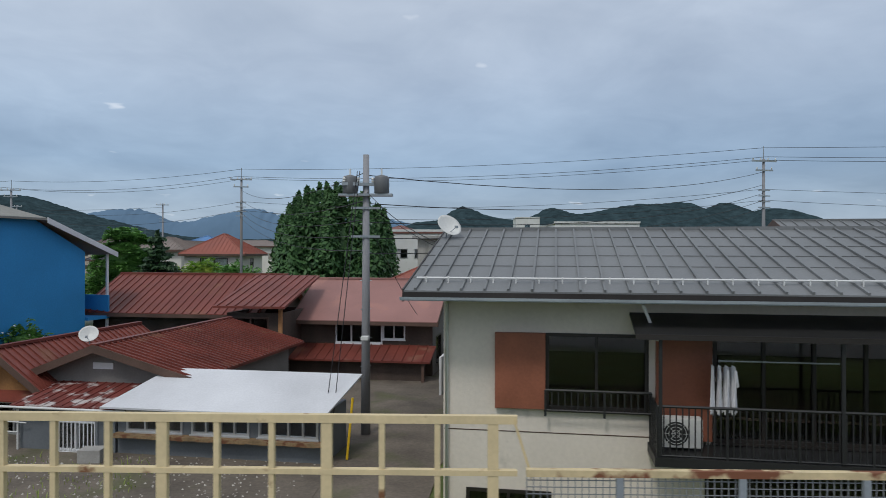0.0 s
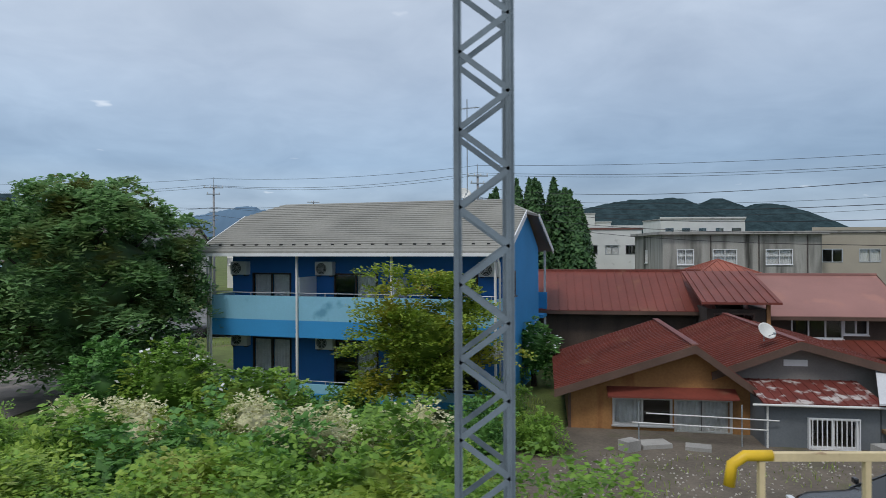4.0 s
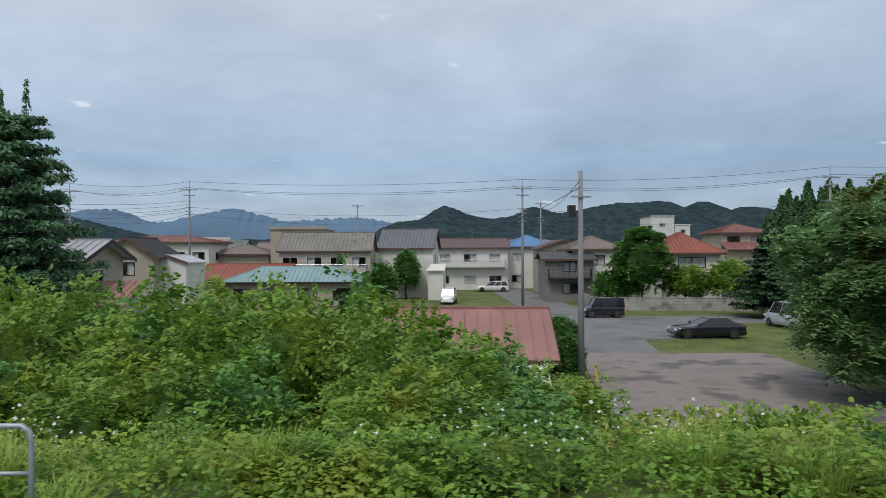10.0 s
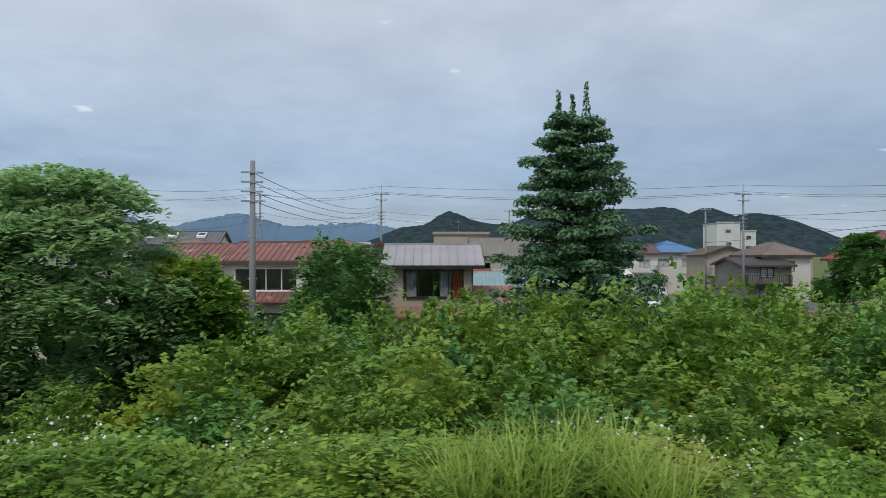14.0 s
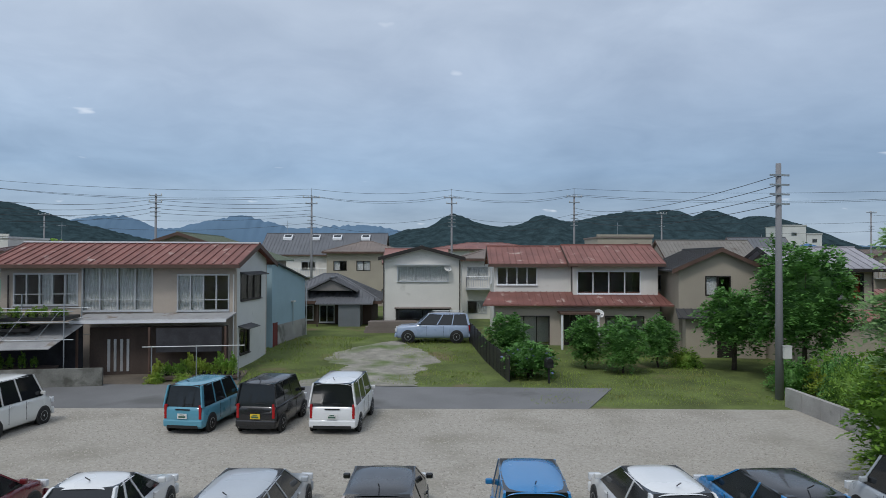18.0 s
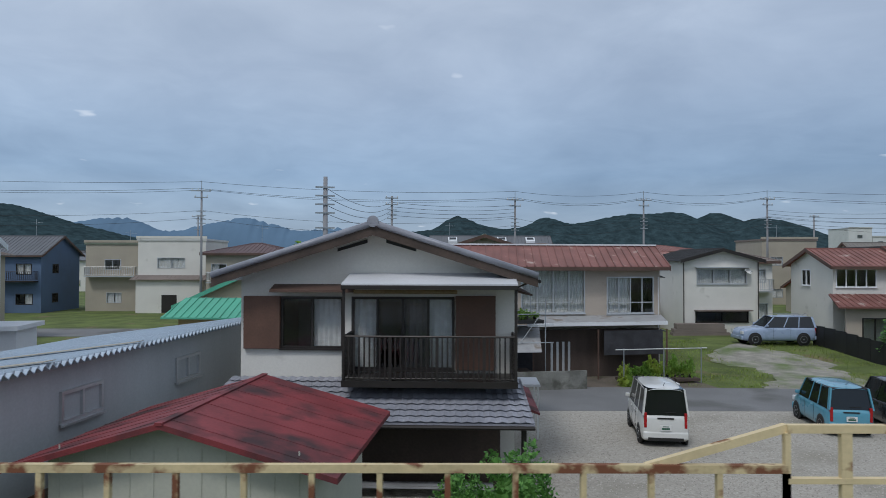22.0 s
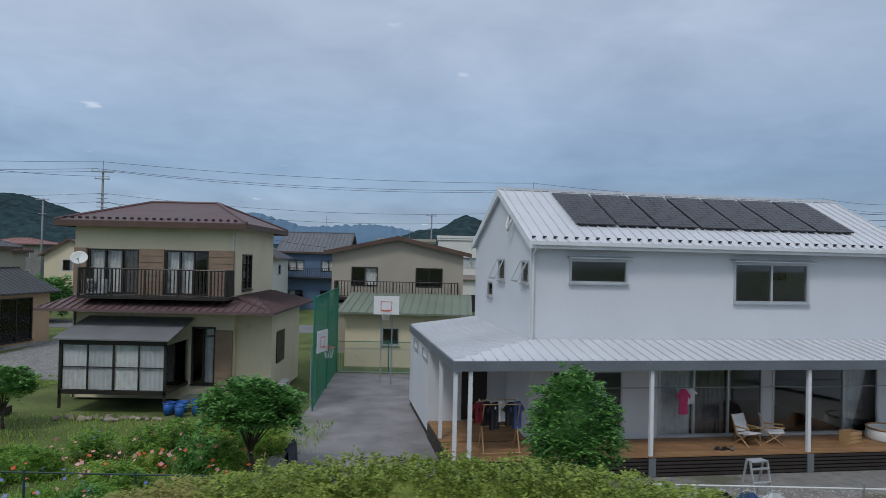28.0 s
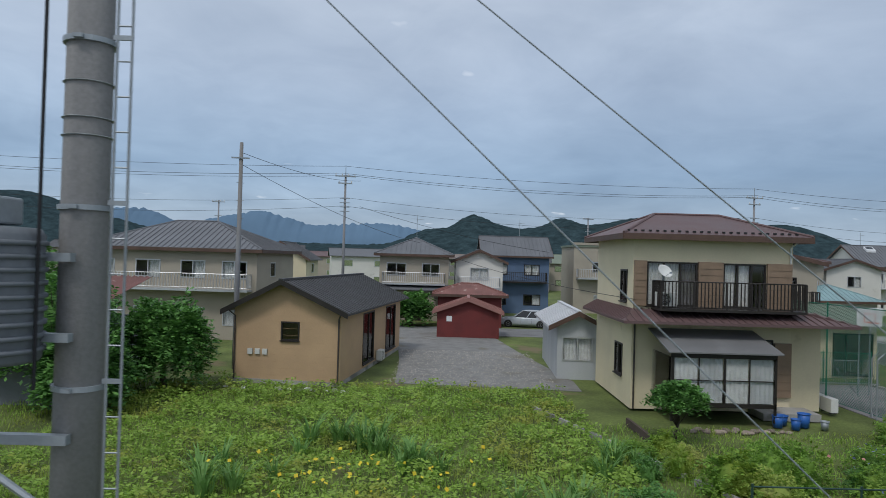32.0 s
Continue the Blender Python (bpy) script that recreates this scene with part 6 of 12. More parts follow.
for sx in (0, 1):
    e = [(-0.55, -0.7, HH - 0.17), (-0.55, HD + 0.7, HH - 0.17)] if not sx else [(HW + 0.55, -0.7, HH - 0.17), (HW + 0.55, HD + 0.7, HH - 0.17)]
    tile_roof(bh, (e[0][0], e[0][1], e[0][2] + 0.02), (e[1][0], e[1][1], e[1][2] + 0.02), (HW / 2, HD + 0.7, HH + HR + 0.02), (HW / 2, -0.7, HH + HR + 0.02), TILEGREY)
part("ridge_tile", G().tube([(HW / 2, -0.75, HH + HR + 0.1), (HW / 2, HD + 0.7, HH + HR + 0.1)], 0.11, 8), TILEGREY, bh, smooth=True)
part("ridge_end", G().lathe([(0.02, 0), (0.15, 0), (0.15, 0.08), (0.02, 0.08)], (HW / 2, -0.8, HH + HR + 0.13), 14, "y"), TILEGREY, bh)
part("gable_vent", G().prism([(2.6, -0.03, HH + 0.52), (3.4, -0.03, HH + 0.75), (3.4, -0.03, HH + 0.85), (2.6, -0.03, HH + 0.6)], (0, 0.028, 0)), BLACKMETAL, bh)
part("gable_vent", G().prism([(HW - 2.6, -0.03, HH + 0.52), (HW - 3.4, -0.03, HH + 0.75), (HW - 3.4, -0.03, HH + 0.85), (HW - 2.6, -0.03, HH + 0.6)], (0, 0.028, 0)), BLACKMETAL, bh)
BROWNBOARD = surface("brown_shutter_board", (0.12, 0.065, 0.045), rough=0.6, vary=0.15, scale=2, bump=0.15)
shutter_box(bh, up(0, 0), 0.1, 1.08, 3.48, 4.88, BROWNBOARD, 1, label="brown wooden shutter case")
shutter_box(bh, up(0, 0), 5.75, 6.8, 2.95, 4.9, BROWNBOARD, 1, label="brown wooden shutter case")
part("hood", G().prism([(0.9, 0, 5.12), (0.9, -0.5, 5.0), (0.9, -0.5, 5.06), (0.9, 0, 5.2)], (2.2, 0, 0)), WOODTRIM, bh, "brown sheet hood over the window")
part("awning", G().prism([(2.95, -0.003, 5.45), (2.95, -1.35, 5.22), (2.95, -1.35, 5.26), (2.95, -0.003, 5.5)], (4.35, 0, 0)), WHITESHEET, bh, "white sheet awning over the balcony")
part("awning_frame", G().box(2.95, 7.3, -1.4, -1.34, 5.12, 5.22).box(2.95, 3.01, -1.35, 0, 5.1, 5.16).box(7.24, 7.3, -1.35, 0, 5.1, 5.16), BRONZE, bh)
for x in (3.0, 7.25):
    part("awning_post", G().box(x - 0.03, x + 0.03, -1.3, -1.24, 2.9, 5.15), BRONZE, bh)
part("blind", G().tube([(3.1, -0.4, 5.02), (5.8, -0.4, 5.02)], 0.05), surface("reed_blind", (0.3, 0.22, 0.12), rough=0.9, vary=0.2, scale=8), bh, "rolled reed blind")
part("balcony_floor", G().box(2.95, 7.3, -1.3, -0.003, 2.7, 2.86), BRONZE, bh)
railing(bh, [(3.0, -0.1), (3.0, -1.25), (7.25, -1.25), (7.25, -0.1)], 2.92, 3.95, BRONZE, gap=0.13, bar=0.02)
tile_roof(bh, (-0.6, -2.0, 2.0), (HW + 0.35, -2.0, 2.0), (HW + 0.15, -0.02, 2.72), (-0.2, -0.02, 2.72), TILEGREY, label="lower tiled roof")
part("lower_gutter", G().tube([(-0.6, -2.08, 1.93), (HW + 0.35, -2.08, 1.93)], 0.05), BRONZE, bh)
part("porch_post", G().box(HW + 0.05, HW + 0.17, -1.8, -1.68, 0, 1.9), BRONZE, bh)
# dark sheet across the open porch, its colour standing in for the shade inside
part("porch_wall", G().box(-0.1, HW - 0.4, -0.6, -0.5, 0, 1.85), DARKWOOD, bh)
part("porch_shelf", G().box(2.6, HW - 0.6, -1.5, -1.1, 0.75, 0.8).box(2.6, HW - 0.6, -1.5, -1.1, 0.3, 0.35), ALU, bh)
part("side_hood", G().prism([(HW, 0.3, 1.95), (HW + 0.7, 0.3, 1.7), (HW + 0.7, 0.3, 1.76), (HW, 0.3, 2.05)], (0, 3.6, 0)), MAROON, bh, "maroon side canopy")
part("side_window_hood", G().prism([(HW, 0.3, 5.0), (HW + 0.5, 0.3, 4.88), (HW + 0.5, 0.3, 4.93), (HW, 0.3, 5.07)], (0, 4.1, 0)), WOODTRIM, bh, "brown hood over the side window")
shutter_box(bh, up(HW, 0, 0, 90), 3.45, 4.35, 3.62, 4.8, BROWNBOARD, 1, label="brown wooden shutter case")
part("side_gutter", G().tube([(HW + 0.6, -0.6, HH - 0.25), (HW + 0.6, HD + 0.6, HH - 0.25)], 0.05, 8), BRONZE, bh)
part("side_canopy", G().box(HW + 0.02, HW + 1.1, 4.2, 5.6, 1.75, 1.82), WHITESHEET, bh, "pale porch canopy")
for y in (4.3, 5.5):
    part("canopy_post", G().box(HW + 1.0, HW + 1.06, y - 0.03, y + 0.03, 0, 1.75), PIPE_WHITE, bh)
part("downpipe", G().tube([(HW + 0.06, 0.2, 2.0), (HW + 0.06, 0.2, 5.1), (HW + 0.5, 0.1, 5.3)], 0.035), PIPE_DARK, bh)
part("downpipe", G().tube([(HW + 0.06, HD - 0.2, 0.0), (HW + 0.06, HD - 0.2, 5.1), (HW + 0.5, HD - 0.1, 5.3)], 0.035), PIPE_DARK, bh)

# -- maroon shed
MS = up(-127.1, 12.7, GZ, -6)
ms = thing("maroon_roof_shed", MS, "pale green panel shed with a maroon sheet roof", "shed")
PALEGREEN = surface("pale_green_panel", (0.5, 0.5, 0.43), rough=0.7, vary=0.08, scale=1, bump=0.1, dirt=(0.3, 0.28, 0.2), dirt_at=0.64)
shell(ms, 4.3, 3.6, 2.78, PALEGREEN, {}, gable=0.55, axis="y", ridge_at=0.48)
for k in range(11):
    part("panel_joint", G().box(0.39 * k + 0.18, 0.39 * k + 0.2, -0.012, -0.001, 0, 2.9), PALEGREEN, ms)
gable_roof(ms, 4.3, 3.6, 2.78, 0.6, MAROON, "y", oe=0.5, og=0.45, t=0.09, trim=None, cap=(0.06, 0.015), ridge_at=0.48, rib=0.62, rib_h=0.006, rib_w=0.025)

# -- pale blue corrugated shed
SB = up(-134.9, 12.6, GZ + 0.2, -6.3)
sb = thing("blue_grey_shed", SB, "long corrugated shed with a pale blue single-slope roof", "shed")
SHW, SHD = 6.5, 13.8
DARKTRIM = surface("dark_grey_gutter", (0.1, 0.105, 0.11), rough=0.5, vary=0.12, scale=1.0, bump=0.05)
PALEGREYW = surface("pale_grey_sheet_wall", (0.44, 0.46, 0.47), rough=0.7, vary=0.1, scale=0.8, streak=True, bump=0.1, dirt=(0.28, 0.22, 0.16), dirt_at=0.64)
shell(sb, SHW, SHD, 2.75, PALEGREYW, {})
part("wedge_wall", G().prism([(0, 0, 2.75), (SHW, 0, 2.75), (SHW, 0, 3.58)], (0, 0.15, 0)), PALEGREYW, sb)
part("wedge_wall", G().prism([(0, SHD - 0.15, 2.75), (SHW, SHD - 0.15, 2.75), (SHW, SHD - 0.15, 3.58)], (0, 0.15, 0)), PALEGREYW, sb)
part("high_wall", G().box(SHW - 0.15, SHW, 0.15, SHD - 0.15, 2.75, 3.58), PALEGREYW, sb)
for y in (3.0, 7.5):
    window(sb, up(SHW, 0, 0, 90), y, y + 1.3, 2.5, 3.1, sashes=2, frame_mat=ALU, dark=True, proud=0.06)
part("boarding", G().box(SHW + 0.002, SHW + 0.03, 0.1, SHD, 0, 1.4), surface("rusty_boards", (0.2, 0.16, 0.13), rough=0.9, vary=0.3, scale=2, streak=True, dirt=(0.16, 0.07, 0.035), dirt_at=0.5), sb, "rusty dark boarding")


def corrugated(parent, p0, p1, q1, q0, mat, pitch=0.19, amp=0.026, name="roof_sheet", t=0.02, label=""):
    """Corrugated sheet from eave p0-p1 to top q0-q1; the waves run up the slope."""
    p0, p1, q0, q1 = (Vector(p) for p in (p0, p1, q0, q1))
    n = int((p1 - p0).length / pitch * 4)
    nrm = (p1 - p0).cross(q0 - p0).normalized()
    nrm = nrm if nrm.z > 0 else -nrm
    g = G()
    for lo in (0, 1):
        for f in (0, 1):
            for i in range(n + 1):
                a = (p0 if not f else q0).lerp(p1 if not f else q1, i / n)
                g.v.append(tuple(a + nrm * (amp * math.sin(i * math.pi / 2) - (t if lo else 0))))
    s = n + 1
    for i in range(n):
        g.f.append((i, i + 1, s + i + 1, s + i))
        g.f.append((2 * s + i, 3 * s + i, 3 * s + i + 1, 2 * s + i + 1))
        g.f.append((i, 2 * s + i, 2 * s + i + 1, i + 1))
        g.f.append((s + i, s + i + 1, 3 * s + i + 1, 3 * s + i))
    return part(name, g, mat, parent, label)


OLDSTRIP = surface("weathered_roof_strip", (0.36, 0.33, 0.27), rough=0.8, vary=0.15, scale=1.5, bump=0.15)
corrugated(sb, (-0.35, -0.35, 2.78), (-0.35, SHD + 0.3, 2.78), (SHW + 0.35, SHD + 0.3, 3.72), (SHW + 0.35, -0.35, 3.72), PALEBLUE, pitch=0.2, amp=0.046, label="pale blue corrugated roof")
ribs_ = G()
for k in range(72):
    y = -0.3 + k * 0.2
    ribs_.prism([(-0.36, y, 2.8), (SHW + 0.36, y, 3.74), (SHW + 0.36, y, 3.787), (-0.36, y, 2.847)], (0, 0.035, 0))
tagged(part("roof_rib", ribs_, PALEBLUE, sb, "raised ribs of the sheet roof"), "", "", "", "stuff")
for y, xa_, za_ in ((2.0, 0.1, 2.93), (5.0, 2.6, 3.255)):
    part("roof_strip", G().prism([(xa_, y, za_), (SHW + 0.3, y + 0.1, 3.805), (SHW + 0.3, y + 0.45, 3.805), (xa_, y + 0.35, za_)], (0, 0, 0.012)), OLDSTRIP, sb, "weathered yellowish strip on the roof")
part("front_trim", G().prism([(-0.35, -0.42, 2.62), (SHW + 0.35, -0.42, 3.53), (SHW + 0.35, -0.42, 3.71), (-0.35, -0.42, 2.77)], (0, 0.05, 0)), DARKTRIM, sb)
for k in range(30):
    part("sheet_rib", G().box(k * 0.22, k * 0.22 + 0.03, -0.02, -0.001, 0, 2.7 + 0.1 * k * 0.22), PALEGREYW, sb)
lv = part("louvre_window", G().box(5.92, 6.44, -0.05, -0.022, 2.72, 2.78).box(5.92, 6.44, -0.05, -0.022, 3.2, 3.26).box(5.92, 5.97, -0.05, -0.022, 2.78, 3.2).box(6.39, 6.44, -0.05, -0.022, 2.78, 3.2), ALU, sb)
part("backing", G().box(5.97, 6.39, -0.03, -0.024, 2.78, 3.2), STEEL, lv)
for k in range(4):
    part("louvre_slat", G().prism([(5.98, -0.06, 2.82 + 0.095 * k), (5.98, -0.034, 2.86 + 0.095 * k), (5.98, -0.03, 2.855 + 0.095 * k), (5.98, -0.056, 2.815 + 0.095 * k)], (0.4, 0, 0)), ALU, lv)

# -- white house with solar panels
SMX = up(-151.25, 21.95, GZ, 9)
ws = thing("solar_house", SMX, "modern white house with solar panels and a long wooden veranda", "house")
SW, SD, SH, SRI, SRA = 12.8, 7.7, 6.6, 1.75, 0.48
shell(ws, SW, SD, SH, BRIGHTWHITE, {
    "front": [wd(1.2, 3.0, 5.25, 5.93, sashes=1, frame_mat=ALU, label="tilting window"), wd(6.55, 9.1, 4.72, 5.94, sashes=2, frame_mat=ALU),
              wd(0.7, 2.92, 0.62, 2.62, sashes=2, frame_mat=ALU, curtains="d."), wd(4.1, 7.55, 0.62, 2.7, sashes=3, frame_mat=ALU, curtains="wd."), wd(7.92, 11.65, 0.62, 2.7, sashes=3, frame_mat=ALU, curtains="..w")],
    "left": [wd(2.25, 3.05, 4.56, 5.06, sashes=1, frame_mat=ALU), wd(3.8, 4.7, 5.2, 5.9, sashes=1, frame_mat=ALU), wd(6.75, 7.5, 5.2, 5.86, sashes=1, frame_mat=ALU)],
    "right": [wd(1.3, 1.9, 5.2, 5.7, sashes=1, frame_mat=ALU), wd(2.6, 3.2, 5.2, 5.7, sashes=1, frame_mat=ALU), wd(4.0, 4.6, 5.2, 5.7, sashes=1, frame_mat=ALU), wd(5.9, 7.1, 5.25, 5.65, sashes=1, frame_mat=ALU),
              wd(1.4, 2.6, 1.0, 2.6, sashes=2, frame_mat=ALU)]}, gable=SRI, axis="x", ridge_at=SRA)
for x0_, x1_, z0_, z1_ in ((3.8, 4.7, 5.2, 5.9), (6.75, 7.5, 5.2, 5.86)):
    part("open_sash", G().prism([(x0_, -0.05, z1_), (x0_, -0.34, z0_ + 0.06), (x0_, -0.37, z0_ + 0.06), (x0_, -0.08, z1_)], (0.05, 0, 0)).prism([(x1_ - 0.05, -0.05, z1_), (x1_ - 0.05, -0.34, z0_ + 0.06), (x1_ - 0.05, -0.37, z0_ + 0.06), (x1_ - 0.05, -0.08, z1_)], (0.05, 0, 0)).box(x0_, x1_, -0.37, -0.34, z0_ + 0.03, z0_ + 0.08), ALU, ws, "sash tilted open", m=up(0, SD, 0, -90))
part("service_pipe", G().tube([(-0.05, 2.4, 7.35), (-0.16, 2.35, 7.0), (-0.18, 2.1, 6.85), (-0.16, 1.9, 7.05), (-0.05, 1.85, 7.3)], 0.045, 8), PIPE_WHITE, ws, "pale looped service pipe", smooth=True)
gable_roof(ws, SW, SD, SH, SRI, WHITEMETAL, "x", oe=0.35, og=0.12, t=0.1, trim=WHITEFRAME, ridge_at=SRA, rib=0.33, rib_h=0.04, rib_w=0.03)
sl = SRI / (SD * SRA)
gs2 = G().box(-0.055, 0.055, -0.02, 0.02, 0, 0.07).mesh("snow_guard")
gs2.materials.append(BLACKMETAL)
for row in (0,):
    for k in range(38):
        part("snow_guard", gs2, BLACKMETAL, ws, m=Matrix.Translation((0.02 + 0.33 * k + 0.165 * row, -0.15 + 0.28 * row, SH + sl * (-0.15 + 0.28 * row) + 0.01)))
for k in range(7):
    x = 1.66 + k * 1.4
    f = Vector((0, 1, sl)).normalized()
    p = Vector((x, 0.75, SH + sl * 0.75 + 0.07))
    q = p + f * 2.75
    pn = part("solar_panel", G().prism([tuple(p), (p.x + 1.3, p.y, p.z), (q.x + 1.3, q.y, q.z), tuple(q)], (0, -0.02, 0.04)), SOLAR, ws, "dark solar panel")
    gl_ = G()
    for i in range(1, 6):
        c = p + Vector((1.3 * i / 6, -0.021, 0.042))
        gl_.prism([(c.x - 0.004, c.y, c.z), (c.x + 0.004, c.y, c.z), (c.x + 0.004, c.y + f.y * 2.75, c.z + f.z * 2.75), (c.x - 0.004, c.y + f.y * 2.75, c.z + f.z * 2.75)], (0, -0.001, 0.002))
    for i in range(1, 14):
        c = p + f * (2.75 * i / 14) + Vector((0, -0.021, 0.042))
        gl_.prism([(c.x, c.y, c.z), (c.x + 1.3, c.y, c.z), (c.x + 1.3, c.y + f.y * 0.008, c.z + f.z * 0.008), (c.x, c.y + f.y * 0.008, c.z + f.z * 0.008)], (0, -0.001, 0.002))
    tagged(part("cell_grid", gl_, surface("cell_lines", (0.08, 0.076, 0.076), rough=0.4, bump=0), pn), "", "", "", "stuff")
# veranda round the front and the left side
VD, VL = 1.95, 2.6
roof_plane(ws, (-VL, -VD, 3.22), (SW + 0.25, -VD, 3.22), (SW + 0.1, -0.02, 3.56), (0.0, -0.02, 3.56), WHITEMETAL, 0.08, rib=0.33, rib_h=0.04, rib_w=0.03)
roof_plane(ws, (-VL, SD, 3.22), (-VL, -VD, 3.22), (-0.02, -0.02, 3.56), (-0.02, SD, 3.56), WHITEMETAL, 0.08, rib=0.33, rib_h=0.04, rib_w=0.03)
part("veranda_fascia", G().box(-VL - 0.05, SW + 0.28, -VD - 0.06, -VD - 0.003, 2.95, 3.21), GREYSHEET, ws)
part("veranda_fascia", G().box(-VL - 0.06, -VL - 0.003, -VD, SD, 2.95, 3.21), GREYSHEET, ws)
for x in (-VL + 0.05, -VL + 0.45, 2.93, 7.73, SW - 0.05, SW + 0.18):
    part("veranda_post", G().box(x - 0.05, x + 0.05, -VD + 0.02, -VD + 0.12, 0.6, 2.95), WHITEFRAME, ws)
part("veranda_post", G().box(-VL + 0.0, -VL + 0.1, 0.35, 0.45, 0.6, 2.95), WHITEFRAME, ws)
part("side_room", G().box(-VL, -0.003, 2.6, SD, 0.25, 2.95), BRIGHTWHITE, ws, "white side room under the veranda roof")
part("side_room_base", G().box(-VL + 0.03, -0.003, 2.63, SD - 0.03, 0.0, 0.25), DARKSLAT, ws)
for y in (2.75, 5.2):
    window(ws, up(-VL, SD, 0, -90), SD - y - 1.2, SD - y, 2.5, 2.85, sashes=1, frame_mat=ALU, dark=True, proud=0.05, sill=False)
part("side_door", G().box(-1.5, -0.65, 2.56, 2.597, 0.62, 2.55), BRONZE, ws, "dark door into the side room")
bd = {}
for k in range(15):
    y = -VD + k * 0.14
    key = "long"
    if key not in bd:
        bd[key] = G().box(-VL, SW + 0.2, 0, 0.128, 0, 0.035).mesh("deck_board")
        bd[key].materials.append(DECKWOOD)
    if y < -0.15:
        part("deck_board", bd[key], DECKWOOD, ws, m=Matrix.Translation((0, y, 0.565)))
sd_ = G().box(-VL, -0.01, 0, 0.128, 0, 0.035).mesh("deck_board")
sd_.materials.append(DECKWOOD)
for k in range(18):
    part("deck_board", sd_, DECKWOOD, ws, m=Matrix.Translation((0, k * 0.14, 0.565)))
sl_ = G().box(-VL, SW + 0.2, 0, 0.02, 0, 0.065).mesh("skirt_slat")
sl_.materials.append(DARKSLAT)
side_sl = G().box(0, 0.02, -VD, 2.55, 0, 0.065).mesh("skirt_slat")
side_sl.materials.append(DARKSLAT)
for k in range(5):
    part("skirt_slat", sl_, DARKSLAT, ws, m=Matrix.Translation((0, -VD - 0.02, 0.07 + k * 0.102)))
    part("skirt_slat", side_sl, DARKSLAT, ws, m=Matrix.Translation((-VL - 0.02, 0, 0.07 + k * 0.102)))
# black sheet added behind the slats, standing in for shade under the deck
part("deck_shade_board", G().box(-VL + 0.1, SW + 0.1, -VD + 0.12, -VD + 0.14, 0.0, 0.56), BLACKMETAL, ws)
for x in (-VL + 0.1, 2.93, 7.73, SW):
    part("deck_foot", G().box(x - 0.1, x + 0.1, -VD - 0.06, -VD - 0.022, 0.0, 0.555), GREYSHEET, ws)
part("gutter", G().box(-0.1, SW + 0.1, -0.47, -0.37, SH - 0.26, SH - 0.15), WHITEFRAME, ws)
for x in (0.06, SW - 0.06):
    part("downpipe", G().tube([(x, -0.06, 3.55), (x, -0.06, 6.1), (x, -0.4, 6.35)], 0.035), PIPE_WHITE, ws)
for x0_, x1_, z1_ in ((1.1, 3.1, 5.95), (6.4, 9.25, 5.96)):
    part("window_hood", G().prism([(x0_, 0, z1_ + 0.05), (x0_, -0.28, z1_ + 0.02), (x0_, -0.28, z1_ + 0.05), (x0_, 0, z1_ + 0.1)], (x1_ - x0_, 0, 0)), ALU, ws)
part("entrance_box", G().box(SW + 0.003, SW + 1.6, 5.4, 7.4, 0, 3.0).box(SW + 0.003, SW + 1.8, 5.0, 7.7, 3.0, 3.18), BRIGHTWHITE, ws, "white entrance porch")

# -- pale yellow house with a balcony
CM2 = up(-168.35, 28.9, GZ + 0.1, 0)
ch = thing("yellow_house", CM2, "pale yellow two-storey house with a brown balcony and maroon tiled roofs", "house")
YW, YD, YH = 6.35, 6.1, 7.12
shell(ch, YW, YD, YH, CREAM2, {
    "front": [wd(0.55, 2.55, 4.12, 5.85, sashes=3, curtains="wwd", frame_mat=BRONZE), wd(3.6, 5.28, 4.12, 5.85, sashes=3, curtains="ww.", frame_mat=BRONZE), wd(4.72, 5.62, 0.62, 2.85, sashes=2, curtains=".w", frame_mat=BRONZE, cross=0.85)],
    "right": [wd(0.9, 2.3, 4.3, 5.75, sashes=2, curtains="w.", frame_mat=BRONZE)], "left": [wd(4.3, 5.3, 4.2, 5.5, sashes=2, frame_mat=BRONZE), wd(3.6, 4.8, 1.1, 2.4, sashes=2, frame_mat=BRONZE)]})
hip_roof(ch, YW, YD, YH, 0.85, BROWNROOF, o=0.55, t=0.1, trim=WOODTRIM, rib=0, run=1.75)
for k in range(24):
    part("snow_guard", gsn, BLACKMETAL, ch, m=Matrix.Translation((-0.3 + 0.29 * k, -0.3, YH - 0.07)))
TANSHUT = surface("tan_shutter", (0.24, 0.17, 0.115), rough=0.6, vary=0.1, scale=3, bump=0.1)
for x0_, x1_, z0_, z1_ in ((0.02, 0.52, 4.1, 5.9), (2.58, 3.56, 4.1, 5.9), (5.32, 6.3, 4.1, 5.9), (5.66, 6.33, 0.6, 2.75)):
    shutter_box(ch, up(0, 0), x0_, x1_, z0_, z1_, TANSHUT, 7, label="tan slatted shutter case")
# lower storey is wider to the right
part("lower_wing", G().box(YW + 0.003, YW + 1.4, 0.4, YD - 0.3, 0, 3.4), CREAM2, ch)
part("lower_wing_window", G().box(YW + 1.402, YW + 1.44, 1.2, 2.6, 1.3, 2.6), BRONZE, ch)
roof_plane(ch, (-0.7, -1.5, 3.6), (YW + 1.9, -1.5, 3.6), (YW + 0.9, -0.02, 3.98), (0.0, -0.02, 3.98), BROWNROOF, 0.1, rib=0.3, rib_h=0.035)
roof_plane(ch, (YW + 1.9, -1.5, 3.6), (YW + 1.9, YD + 0.4, 3.6), (YW + 0.02, YD - 0.3, 4.1), (YW + 0.02, -0.0, 4.1), BROWNROOF, 0.1, rib=0.3, rib_h=0.035)
